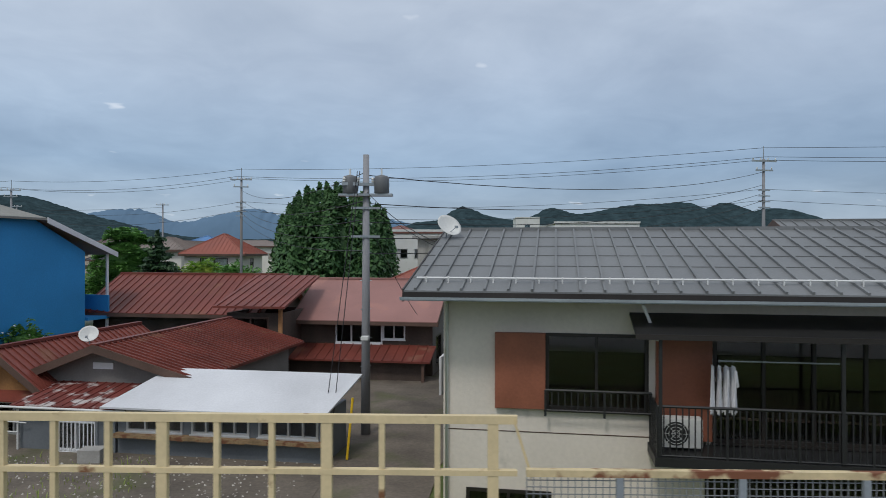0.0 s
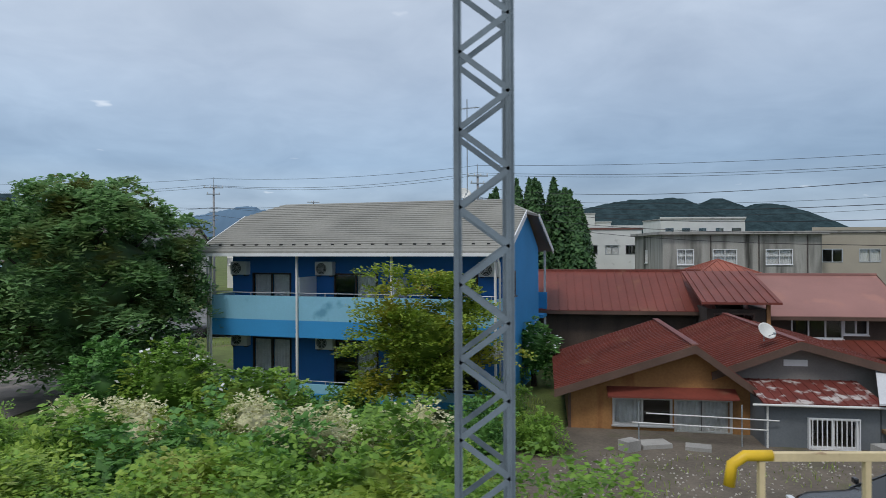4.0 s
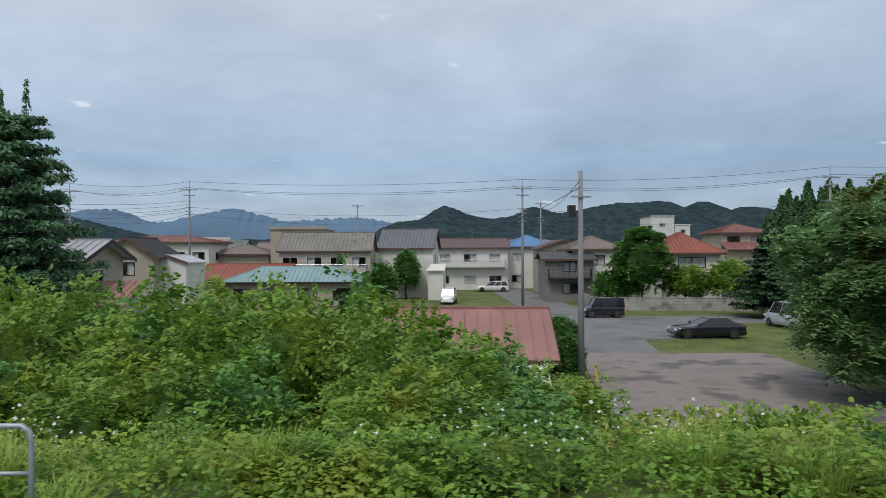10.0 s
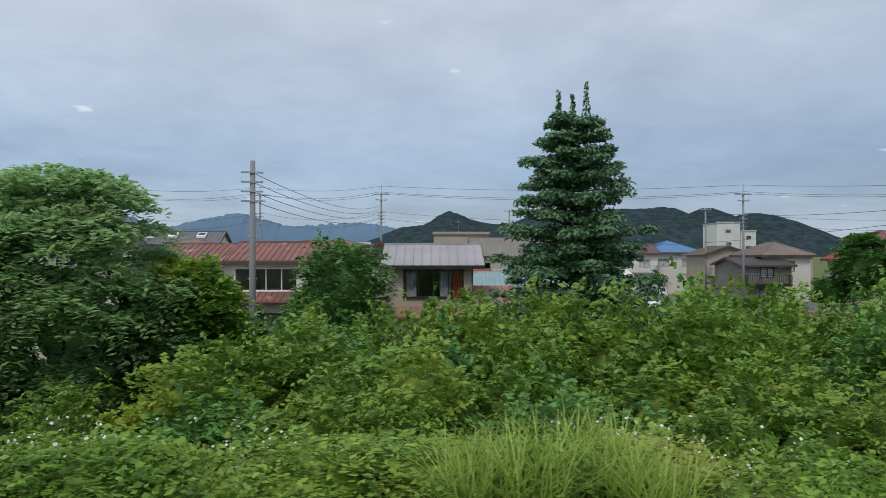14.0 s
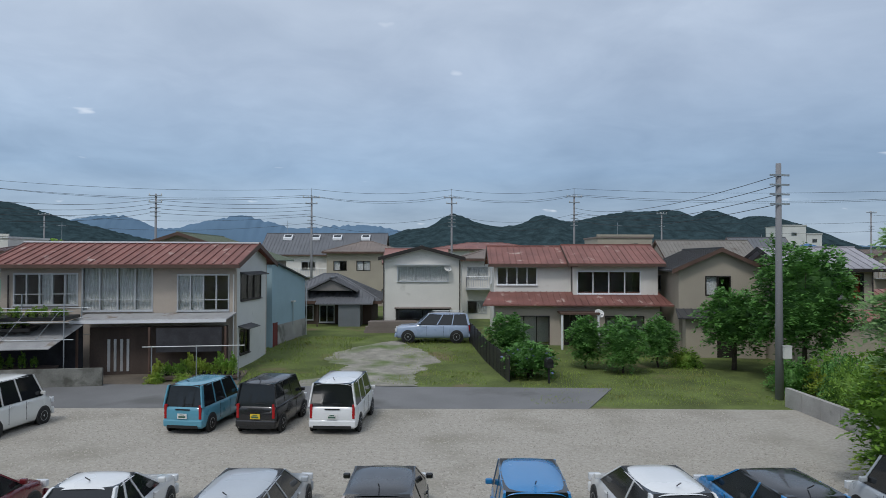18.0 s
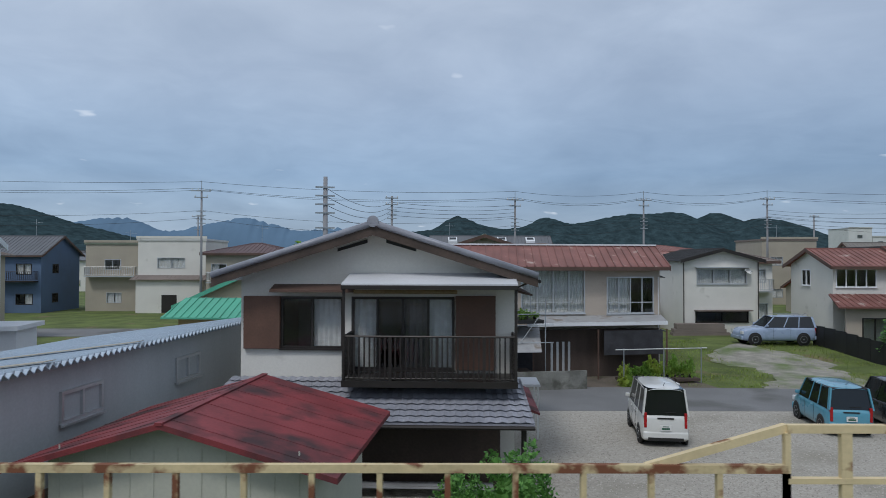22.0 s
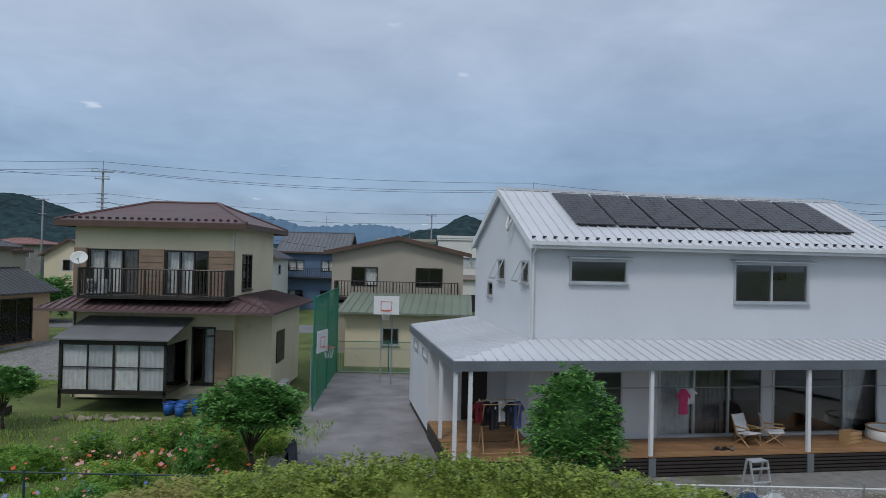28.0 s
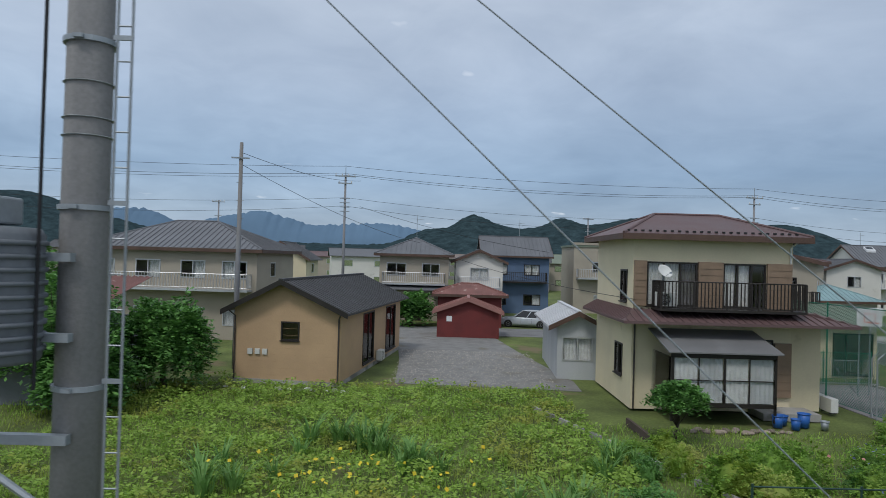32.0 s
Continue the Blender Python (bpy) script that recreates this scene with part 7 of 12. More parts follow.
roof_plane(ch, (-0.7, YD, 3.6), (-0.7, -1.5, 3.6), (-0.02, -0.02, 3.98), (-0.02, YD, 3.98), BROWNROOF, 0.1, rib=0.3, rib_h=0.035)
part("balcony_floor", G().box(0.75, 6.35, -1.2, -0.003, 3.98, 4.08), BRONZE, ch)
railing(ch, [(0.78, -0.1), (0.78, -1.15), (6.32, -1.15), (6.32, -0.1)], 4.14, 5.12, BRONZE, gap=0.14, bar=0.018)
sunr = part("sunroom", G().box(0.8, 4.65, -2.4, -2.34, 2.4, 2.58).box(0.8, 0.88, -2.4, -2.32, 0.1, 2.45).box(4.57, 4.65, -2.4, -2.32, 0.1, 2.45).box(0.8, 4.65, -2.4, -2.32, 0.62, 0.76), BRONZE, ch, "glazed sunroom with a bronze frame")
SUNW = surface("frosted_panel", (0.6, 0.61, 0.61), rough=0.4, vary=0.1, scale=3)
for k in range(4):
    x = 0.88 + k * 0.922
    part("glazing", G().box(x + 0.03, x + 0.9, -2.37, -2.36, 0.77, 2.4), GLASS, sunr).visible_shadow = False
    part("sash", G().box(x, x + (0.07 if k == 2 else 0.03), -2.39, -2.35, 0.76, 2.4).box(x + 0.03, x + 0.9, -2.39, -2.35, 1.58, 1.61), BRONZE, sunr)
    gg = G()
    for i in range(10):
        a_, b_ = x + 0.04 + i * 0.085, x + 0.04 + (i + 1) * 0.085
        gg.face((a_, -2.335 + 0.02 * (i % 2), 0.78), (b_, -2.335 + 0.02 * ((i + 1) % 2), 0.78), (b_, -2.335 + 0.02 * ((i + 1) % 2), 2.38), (a_, -2.335 + 0.02 * (i % 2), 2.38))
    part("curtain", gg, CURTAIN if k in (0, 2) else SUNW, sunr, fix=False)
for x in (0.82, 4.6):
    part("side_glazing", G().box(x, x + 0.03, -2.31, -0.05, 0.76, 2.4), GLASS, sunr)
part("sunroom_roof", G().prism([(0.65, -2.6, 2.58), (4.8, -2.6, 2.58), (4.8, -0.01, 3.18), (0.65, -0.01, 3.18)], (0, 0, 0.05)), surface("grey_sunroom_roof", (0.17, 0.17, 0.17), rough=0.5, vary=0.1), ch, "grey sheet roof of the sunroom")
part("sunroom_floor", G().box(0.85, 4.6, -2.31, -0.01, 0.6, 0.72), BRONZE, ch)
part("door_step", G().box(4.7, 6.9, -1.3, -0.01, -0.05, 0.22), CONCRETE, ch, "pale concrete step at the door")
dish(CM2 @ up(0.85, -1.3, 5.15, 20), 0.3)
part("downpipe", G().tube([(YW - 0.1, -0.06, 4.0), (YW - 0.1, -0.06, 6.55), (YW, -0.5, 6.8)], 0.035), PIPE_WHITE, ch)
part("downpipe", G().tube([(0.1, -0.06, 0), (0.1, -0.06, 3.5)], 0.035), PIPE_DARK, ch)

# -- tan house
TM = up(-185.35, 32.85, GZ + 0.05, -8)
tn = thing("tan_house", TM, "small tan single-storey house with a charcoal roof", "house")
shell(tn, 5.0, 13.3, 3.45, TANSIDING, {"front": [wd(2.25, 3.08, 1.93, 2.75, sashes=1, frame_mat=BRONZE)], "right": [wd(4.0, 6.3, 0.35, 2.9, sashes=2, frame_mat=BRONZE), wd(9.2, 11.8, 0.35, 2.9, sashes=2, frame_mat=BRONZE)]}, gable=1.15, axis="y", ridge_at=0.47)
gable_roof(tn, 5.0, 13.3, 3.45, 1.2, DARKROOF, "y", oe=0.45, og=0.5, t=0.1, trim=BRONZE, ridge_at=0.47, rib=0.42, rib_h=0.03)
for k in range(0, 32, 3):
    part("siding_course", G().box(0.005, 4.995, -0.006, -0.0005, 0.1 * k + 0.05, 0.1 * k + 0.056), TANSIDING, tn)
part("base", G().box(-0.03, 5.03, -0.03, 13.33, -0.3, 0.14), CONCRETE, tn)

# ================= the town behind =================
GREYBROWN = surface("grey_brown_roof", (0.2, 0.185, 0.165), rough=0.65, vary=0.16, scale=0.5, bump=0.1, dirt=(0.12, 0.1, 0.08), dirt_at=0.6, dirt_scale=0.6)
SLATE = surface("slate_grey_roof", (0.13, 0.135, 0.145), rough=0.6, vary=0.14, scale=0.6, bump=0.1, tint=0.1)
ORANGEROOF = surface("orange_red_roof", (0.27, 0.085, 0.058), rough=0.6, vary=0.14, scale=0.6, bump=0.1)
TEALROOF = surface("pale_teal_roof", (0.22, 0.33, 0.34), rough=0.5, vary=0.1, scale=0.6, bump=0.05)
BLUEROOF = surface("blue_metal_roof", (0.1, 0.22, 0.42), rough=0.5, vary=0.1, scale=0.6, bump=0.05)
OLIVEROOF = surface("olive_roof", (0.17, 0.2, 0.15), rough=0.6, vary=0.12, scale=0.6, bump=0.1)
TANROOF = surface("brown_grey_roof", (0.2, 0.165, 0.145), rough=0.7, vary=0.14, scale=0.6, bump=0.1)
TANWALL = surface("tan_wall", (0.37, 0.33, 0.265), rough=0.8, vary=0.08, scale=0.5, bump=0.2)
GREYBLUE = surface("blue_grey_siding", (0.1, 0.15, 0.24), rough=0.7, vary=0.1, scale=0.8, bump=0.1)
REDWALL = surface("dark_red_siding", (0.15, 0.03, 0.028), rough=0.7, vary=0.14, scale=1.2, bump=0.15)
PALEBLUEWALL = surface("pale_blue_wall", (0.3, 0.42, 0.48), rough=0.75, vary=0.08, scale=0.6, bump=0.15)
STAINSHEET = surface("stained_pale_sheet", (0.33, 0.33, 0.33), rough=0.6, vary=0.15, scale=1.5, bump=0.1, dirt=(0.22, 0.19, 0.16), dirt_at=0.56, dirt_scale=1.5)
NETDARK = surface("dark_netting", (0.04, 0.04, 0.045), rough=0.9, vary=0.3, scale=2, bump=0.2)


def townhouse(label, x, y, W, D, H, R, roof, wall, rmat, rot=0.0, storeys=2, nwin=2, z=GZ, frame_mat=None, trim=None, balcony=False, lower=None, seed=0, axis=None, rib=0.45, o=0.5, sides=True, category="house", name="town_house", ww=1.7):
    """A house further back: walls, roof, real window frames with panes, eaves trim, perhaps a balcony or a lower roof."""
    rs = random.Random(seed + int(abs(x) * 10))
    far, mid = y > 115, y > 46
    t = thing(name, up(x, y, z, rot), label, category, "houses of the town" if name == "town_house" else "")
    frame_mat = frame_mat or (ALU if rs.random() < 0.55 else BRONZE)
    wins = {"front": [], "left": [], "right": []}
    for s in range(storeys):
        zb = s * (H / storeys) + 0.95
        for k in range(nwin):
            c = W * (k + 0.5) / nwin + rs.uniform(-0.15, 0.15)
            w_ = min(ww, W / nwin * 0.75) * rs.uniform(0.85, 1.1)
            wins["front"].append(wd(c - w_ / 2, c + w_ / 2, zb, zb + 1.15, sashes=1 if far else 2, curtains="" if far else rs.choice(["w.", "ww", ".w", ".."]), frame_mat=frame_mat, sill=False))
        if sides:
            for sd in (("right",) if y > 60 else ("left", "right")):
                c = D * rs.uniform(0.3, 0.6)
                wins[sd].append(wd(c - 0.6, c + 0.6, zb + 0.1, zb + 1.1, sashes=1 if mid else 2, frame_mat=frame_mat, sill=False))
    shell(t, W, D, H, wall, wins, gable=R if roof == "gable" else None, axis=axis or "x", skip=("back",) if far else (), floors=not far)
    if roof == "gable":
        gable_roof(t, W, D, H, R, rmat, axis or "x", oe=o, og=o * 0.8, t=0.1, trim=None if far else trim or WOODTRIM, rib=rib, rib_h=0.04, joined=mid)
    elif roof == "hip":
        hip_roof(t, W, D, H, R, rmat, o=o, t=0.1, trim=trim or WOODTRIM, rib=rib, rib_h=0.04, joined=mid)
    else:
        part("roof", G().box(-0.12, W + 0.12, -0.12, D + 0.12, H, H + 0.22), rmat, t)
        part("parapet_cap", G().box(-0.16, W + 0.16, -0.16, -0.02, H + 0.22, H + 0.5), trim or wall, t)
    if lower:
        zl = H / storeys + 0.15
        roof_plane(t, (-0.4, -1.3, zl - 0.45), (W + 0.4, -1.3, zl - 0.45), (W + 0.2, -0.02, zl), (-0.2, -0.02, zl), lower, 0.08, rib=rib, rib_h=0.035, joined=mid)
        part("lower_wall", G().box(0.15, W - 0.15, -0.9, -0.2, 0, zl - 0.36), wall, t)
        part("lower_door", G().box(W * 0.4, W * 0.62, -0.94, -0.9, 0.05, 2.0), BRONZE, t)
    if balcony:
        zb = H / storeys
        part("balcony_floor", G().box(0.3, W - 0.3, -1.0, -0.003, zb + 0.1, zb + 0.25), frame_mat, t)
        railing(t, [(0.35, -0.05), (0.35, -0.95), (W - 0.35, -0.95), (W - 0.35, -0.05)], zb + 0.35, zb + 1.25, frame_mat, gap=0.2, bar=0.02, joined=mid)
    return t


# -- long two-storey house with the faded red roof, behind the lane
LM = up(-120.35, 35.3, GZ, 9)
lh = thing("red_roof_house", LM, "beige two-storey house with a worn red roof and plant shelves", "house")
LW, LD, LH_ = 11.2, 4.7, 5.8
wf = ALU
shell(lh, LW, LD, LH_, BEIGE, {
    "front": [wd(0.6, 3.55, 3.5, 5.06, sashes=5, frame_mat=wf, cross=0.35, curtains="..w.w"), wd(3.75, 7.1, 3.18, 5.4, sashes=4, frame_mat=wf, cross=0.25, curtains="wwww"),
              wd(8.3, 10.85, 3.14, 5.0, sashes=4, frame_mat=wf, cross=0.3, curtains="ww.."), wd(5.0, 6.4, 0.1, 2.1, sashes=2, frame_mat=BRONZE)],
    "right": [wd(0.6, 3.7, 3.6, 5.05, sashes=3, frame_mat=BRONZE), wd(0.5, 1.9, 0.75, 2.05, sashes=2, frame_mat=BRONZE)]}, gable=0.82, axis="x", mats={"right": WHITEWALL})
gable_roof(lh, LW, LD, LH_, 0.85, REDROOF2, "x", oe=0.7, og=0.4, t=0.09, trim=WOODTRIM, rib=0.42, rib_h=0.05, rib_w=0.06)
part("ridge_trim", G().box(-0.4, LW + 0.4, LD / 2 - 0.14, LD / 2 + 0.14, LH_ + 0.86, LH_ + 0.94), WHITEFRAME, lh)
part("awning", G().prism([(4.0, -0.003, 2.98), (4.0, -1.4, 2.76), (4.0, -1.4, 2.81), (4.0, -0.003, 3.05)], (7.25, 0, 0)), STAINSHEET, lh, "pale sheet awning along the front")
part("awning_edge", G().box(4.0, 11.25, -1.44, -1.4, 2.66, 2.83), WHITEFRAME, lh)
part("porch_front", G().box(4.4, 11.0, -0.5, -0.45, 0, 2.4), DARKWOOD, lh)
for x in (4.3, 7.6, 11.2):
    part("porch_post", G().box(x - 0.04, x + 0.04, -1.38, -1.3, 0, 2.45), WOODTRIM, lh)
for x in (5.3, 5.6, 5.9, 6.2):
    part("door_slat", G().box(x - 0.06, x + 0.06, -0.53, -0.5, 0.2, 1.8), ALU, lh)
part("porch_net", G().box(7.9, 11.0, -1.32, -1.3, 1.2, 2.4), NETDARK, lh, "dark shade net in the porch")
part("side_hood", G().prism([(LW, 0.5, 5.05), (LW + 0.45, 0.5, 4.93), (LW + 0.45, 0.5, 4.97), (LW, 0.5, 5.12)], (0, 3.3, 0)), DARKROOF, lh)
part("downpipe", G().tube([(LW - 0.1, -0.08, 0), (LW - 0.1, -0.08, 5.0)], 0.035), PIPE_WHITE, lh)
part("downpipe", G().tube([(0.4, -0.08, 2.5), (0.4, -0.08, 5.0)], 0.035), PIPE_DARK, lh)
part("side_hood", G().prism([(LW, 0.3, 2.22), (LW + 0.5, 0.3, 2.1), (LW + 0.5, 0.3, 2.14), (LW, 0.3, 2.3)], (0, 1.9, 0)), DARKROOF, lh)
SKEW = Matrix(((1, 0.244, 0, 0), (0, 1, 0, 0), (0, 0, 1, 0), (0, 0, 0, 1)))


def skewed(ob, rel):
    """Shear the parts of a thing in place, in the thing's own axes."""
    for c in ob.children:
        m_ = rel @ c.matrix_parent_inverse @ c.matrix_basis
        if c.data.users > 1:
            c.data = c.data.copy()
        c.data.transform(m_.inverted() @ SKEW @ m_)
        skewed(c, m_)


skewed(lh, Matrix.Identity(4))

# plant shelves of pipes over a lean-to
sv = thing("plant_shelf", LM @ up(-1.6, -3.2, 0), "pipe scaffold with plant trays over a pale lean-to roof", "plant shelf")
for x in (0.2, 2.9, 5.6):
    for y in (0.1, 2.4):
        part("upright", G().tube([(x, y, 0), (x, y, 4.1)], 0.024, 6), STEEL, sv)
for z in (2.1, 2.9, 3.4):
    for y in (0.1, 2.4):
        part("crossbar", G().tube([(-0.6, y, z), (6.0, y, z)], 0.02, 6), STEEL, sv)
part("lean_to_roof", G().prism([(-0.3, -0.6, 1.75), (5.2, -0.6, 1.75), (5.9, 2.0, 2.65), (0.9, 2.0, 2.65)], (0, 0, 0.04)), STAINSHEET, sv, "pale sheet lean-to roof")
part("tray", G().box(0.4, 5.6, 0.3, 2.2, 2.95, 3.1), BLACKP, sv, "dark plant tray")
part("tray", G().box(0.2, 4.0, 0.5, 2.2, 2.45, 2.6), BLACKP, sv, "dark plant tray")
part("bench", G().box(0.5, 5.0, 0.2, 1.2, 0.7, 0.8), DARKWOOD, sv)
part("shade_net", G().box(0.2, 5.7, 2.3, 2.33, 0.1, 2.6), NETDARK, sv, "dark shade net behind the shelves")
for k in range(9):
    part("crate", G().box(0.45 + 0.56 * k, 0.92 + 0.56 * k, 1.3, 1.8, 0.05, 0.3 + 0.12 * (k % 3)), (BLACKP, DARKWOOD, STEEL)[k % 3], sv)
for k in range(4):
    part("brace", G().tube([(0.2 + 1.4 * k, 0.1, 2.1), (1.2 + 1.4 * k, 0.1, 3.4)], 0.014, 5), STEEL, sv)
solo("block_wall", G().box(0, 7.2, 0, 0.15, 0, 0.85), surface("weathered_block", (0.2, 0.2, 0.18), rough=0.9, vary=0.25, scale=1.5, bump=0.4, dirt=(0.1, 0.1, 0.085), dirt_at=0.52, dirt_scale=1.2), "low grey concrete block wall along the lane", "wall", m=LM @ up(-1.4, -3.6, 0))
ps = thing("planter_frame", LM @ up(7.8, -3.1, 0), "pipe frame with rows of potted plants", "plant stand")
for x in (0, 2.0, 3.9):
    part("upright", G().tube([(x, 0, 0), (x, 0, 1.75)], 0.025, 6), STEEL, ps)
part("crossbar", G().tube([(-0.4, 0, 1.7), (4.2, 0, 1.7)], 0.025, 6), PIPE_WHITE, ps)
for k in range(3):
    part("pallet", G().box(0.1 + k * 1.3, 1.3 + k * 1.3, 0.1, 1.2, 0.12, 0.25), DARKWOOD, ps)

# -- pale blue annex, old low house, white gabled house, right-hand house
an = thing("blue_annex", up(-110.9, 43.7, 0.2, -8.7), "pale blue annex with a sloping dark roof on blocks", "house")
part("wall", G().prism([(0, 0, 0), (0, 6.0, 0), (0, 6.0, 4.5), (0, 0, 5.7)], (2.0, 0, 0)), PALEBLUEWALL, an)
roof_plane(an, (-0.2, 6.35, 4.46), (2.22, 6.35, 4.46), (2.22, -0.3, 5.79), (-0.2, -0.3, 5.79), DARKROOF, 0.07)
for r_ in range(2):
    for k in range(14):
        part("block", G().box(2.0, 2.035, 0.9 + k * 0.365 + (0.0 if r_ % 2 else 0.12), 0.9 + k * 0.365 + 0.35 + (0.0 if r_ % 2 else 0.12), r_ * 0.2 + 0.02, r_ * 0.2 + 0.21), CONCRETE, an)
part("base", G().box(2.001, 2.03, 0.9, 6.02, 0.42, 1.72), CONCRETE, an, "grey mortar base")
part("door", G().box(2.001, 2.04, 0.12, 0.82, 0.1, 1.9), REDWALL, an, "dark red door")
lamp_ = part("lamp_post", G().tube([(2.08, 3.4, 1.5), (2.08, 3.4, 3.0)], 0.025, 6), STEEL, an)
part("lamp_head", G().box(1.98, 2.2, 3.22, 3.58, 3.0, 3.1), WHITEPLASTIC, lamp_)
part("eave_pipe", G().tube([(2.1, 6.0, 4.4), (2.1, 5.9, 0.2)], 0.035, 6), ALU, an)
oh = thing("old_house", up(-111.7, 57.0, 0.4, 0), "old low wooden house with a grey tiled hip roof", "house")
shell(oh, 7.6, 6.5, 2.7, DARKWOOD, {"front": [wd(1.2, 2.9, 0.7, 1.9, sashes=2, frame_mat=ALU), wd(3.4, 4.6, 0.5, 1.9, sashes=2, frame_mat=ALU)]})
hip_roof(oh, 7.6, 6.5, 2.72, 1.65, SLATE, o=0.85, t=0.1, trim=WOODTRIM, rib=0.28, rib_h=0.05, joined=True)
for sg in (-1, 1):
    roof_plane(oh, (4.45 + sg * 2.1, -0.95, 3.1), (4.45 + sg * 2.1, 2.0, 3.1), (4.45, 2.0, 4.1), (4.45, -0.95, 4.1), SLATE, 0.09, rib=0.28, rib_h=0.05, joined=True)
part("gable_board", G().prism([(2.75, -0.7, 3.1), (6.15, -0.7, 3.1), (4.45, -0.7, 3.95)], (0, 0.06, 0)), GREYWALL, oh)
part("ridge_tile", G().box(4.33, 4.57, -1.0, 2.0, 4.1, 4.2), SLATE, oh)
roof_plane(oh, (3.4, -2.2, 2.15), (7.9, -2.2, 2.15), (7.9, -0.1, 2.62), (3.4, -0.1, 2.62), SLATE, 0.08, rib=0.28, rib_h=0.04, joined=True)
part("porch_wall", G().box(5.2, 6.9, -2.0, -0.02, 0, 2.1), GREYSHEET, oh, "pale grey sheet porch wall")
part("porch_post", G().box(3.5, 3.6, -2.0, -1.9, 0, 2.1), DARKWOOD, oh)
wg = thing("white_gable_house", up(-102.75, 51.7, 0.6, 2), "white two-storey house with a wide shuttered window", "house")
shell(wg, 5.7, 7.0, 5.65, OFFWHITE, {"front": [wd(1.05, 4.8, 3.8, 4.9, sashes=3, frame_mat=ALU, curtains="www"), wd(0.95, 4.9, 1.0, 1.75, sashes=2, frame_mat=BRONZE)]}, gable=0.7, axis="y")
gable_roof(wg, 5.7, 7.0, 5.65, 0.75, DARKROOF, "y", oe=0.35, og=0.45, t=0.1, trim=BRONZE, rib=0.45, joined=True)
part("window_hood", G().box(0.9, 4.95, -0.4, -0.002, 4.98, 5.05), ALU, wg)
part("window_hood", G().box(0.85, 5.0, -0.6, -0.002, 1.82, 1.9), TANROOF, wg)
part("downpipe", G().tube([(0.05, -0.06, 0), (0.05, -0.06, 5.4), (-0.3, -0.3, 5.5)], 0.04), PIPE_DARK, wg)
part("downpipe", G().tube([(5.65, -0.06, 0), (5.65, -0.06, 5.4), (6.0, -0.3, 5.5)], 0.04), PIPE_DARK, wg)
dish(up(-102.75, 51.7, 0.6, 2) @ up(4.75, -0.35, 4.4, 20), 0.28)
lp = thing("lumber_pile", up(-104.0, 50.2, 0.72, 4), "stack of weathered boards beside the house", "lumber")
for k, (a, b, z0_) in enumerate(((0, 4.2, 0.0), (0.1, 4.0, 0.25), (0.3, 3.9, 0.5))):
    for q in range(3):
        part("board", G().box(a + 0.06 * q, b - 0.04 * (q + k), 0.3 * q, 0.3 * q + 0.27, z0_, z0_ + (0.24 if k < 2 else 0.36)), TANROOF, lp)

RM2 = up(-95.1, 45.8, 0.5, -2)
rh = thing("cream_lower_roof_house", RM2, "cream two-storey house with red roofs over both storeys", "house")
shell(rh, 5.0, 5.6, 5.45, OFFWHITE, {"front": [wd(0.2, 2.8, 3.9, 5.05, sashes=4, frame_mat=WHITEFRAME)], "left": [wd(1.6, 2.8, 3.9, 5.0, sashes=2, frame_mat=WHITEFRAME)]}, gable=1.0, axis="x")
gable_roof(rh, 5.0, 5.6, 5.45, 1.0, REDROOF2, "x", oe=0.5, og=0.35, t=0.09, trim=WOODTRIM, rib=0.4, rib_h=0.04)
r2 = thing("cream_house_wing", RM2 @ up(5.06, -0.5, 0), "cream wing with a wide dark window under a red roof", "house")
shell(r2, 5.4, 6.0, 5.5, OFFWHITE, {"front": [wd(0.25, 4.3, 3.35, 4.8, sashes=4, frame_mat=WHITEFRAME)], "right": [wd(1.0, 2.4, 3.6, 4.7, sashes=2, frame_mat=ALU)]}, gable=1.0, axis="x")
gable_roof(r2, 5.4, 6.0, 5.5, 1.05, REDROOF2, "x", oe=0.55, og=0.35, t=0.09, trim=WOODTRIM, rib=0.4, rib_h=0.04)
roof_plane(rh, (-0.8, -2.1, 2.75), (11.0, -2.1, 2.75), (10.6, -0.02, 3.45), (-0.3, -0.02, 3.45), REDROOF2, 0.09, rib=0.4, rib_h=0.04)
part("ground_floor", holed(10.3, 2.7, [(4.3, 5.9, 0.0, 2.1), (1.0, 3.4, 0.2, 2.0), (6.9, 9.3, 0.2, 2.0)], 0.15), BEIGE, rh, m=up(0, -1.5))
for a_, b_ in ((1.0, 3.4), (6.9, 9.3)):
    window(rh, up(0, -1.5), a_, b_, 0.2, 2.0, sashes=3, frame_mat=BRONZE, sill=False)
part("porch_canopy", G().box(3.9, 6.3, -2.9, -1.5, 2.2, 2.32), WOODTRIM, rh)
for x in (4.0, 6.2):
    part("porch_post", G().box(x - 0.06, x + 0.06, -2.85, -2.73, 0, 2.2), WHITEFRAME, rh)
for x in (4.3, 4.72, 5.14, 5.56):
    part("door_leaf", G().box(x, x + 0.38, -1.44, -1.4, 0.02, 2.08), BRONZE, rh)
dish(RM2 @ up(6.3, -2.6, 1.9, 15), 0.3)

bf = thing("black_fence", up(-96.7, 45.2, 0.4, 0), "black sheet fence beside the grassy lot", "fence")
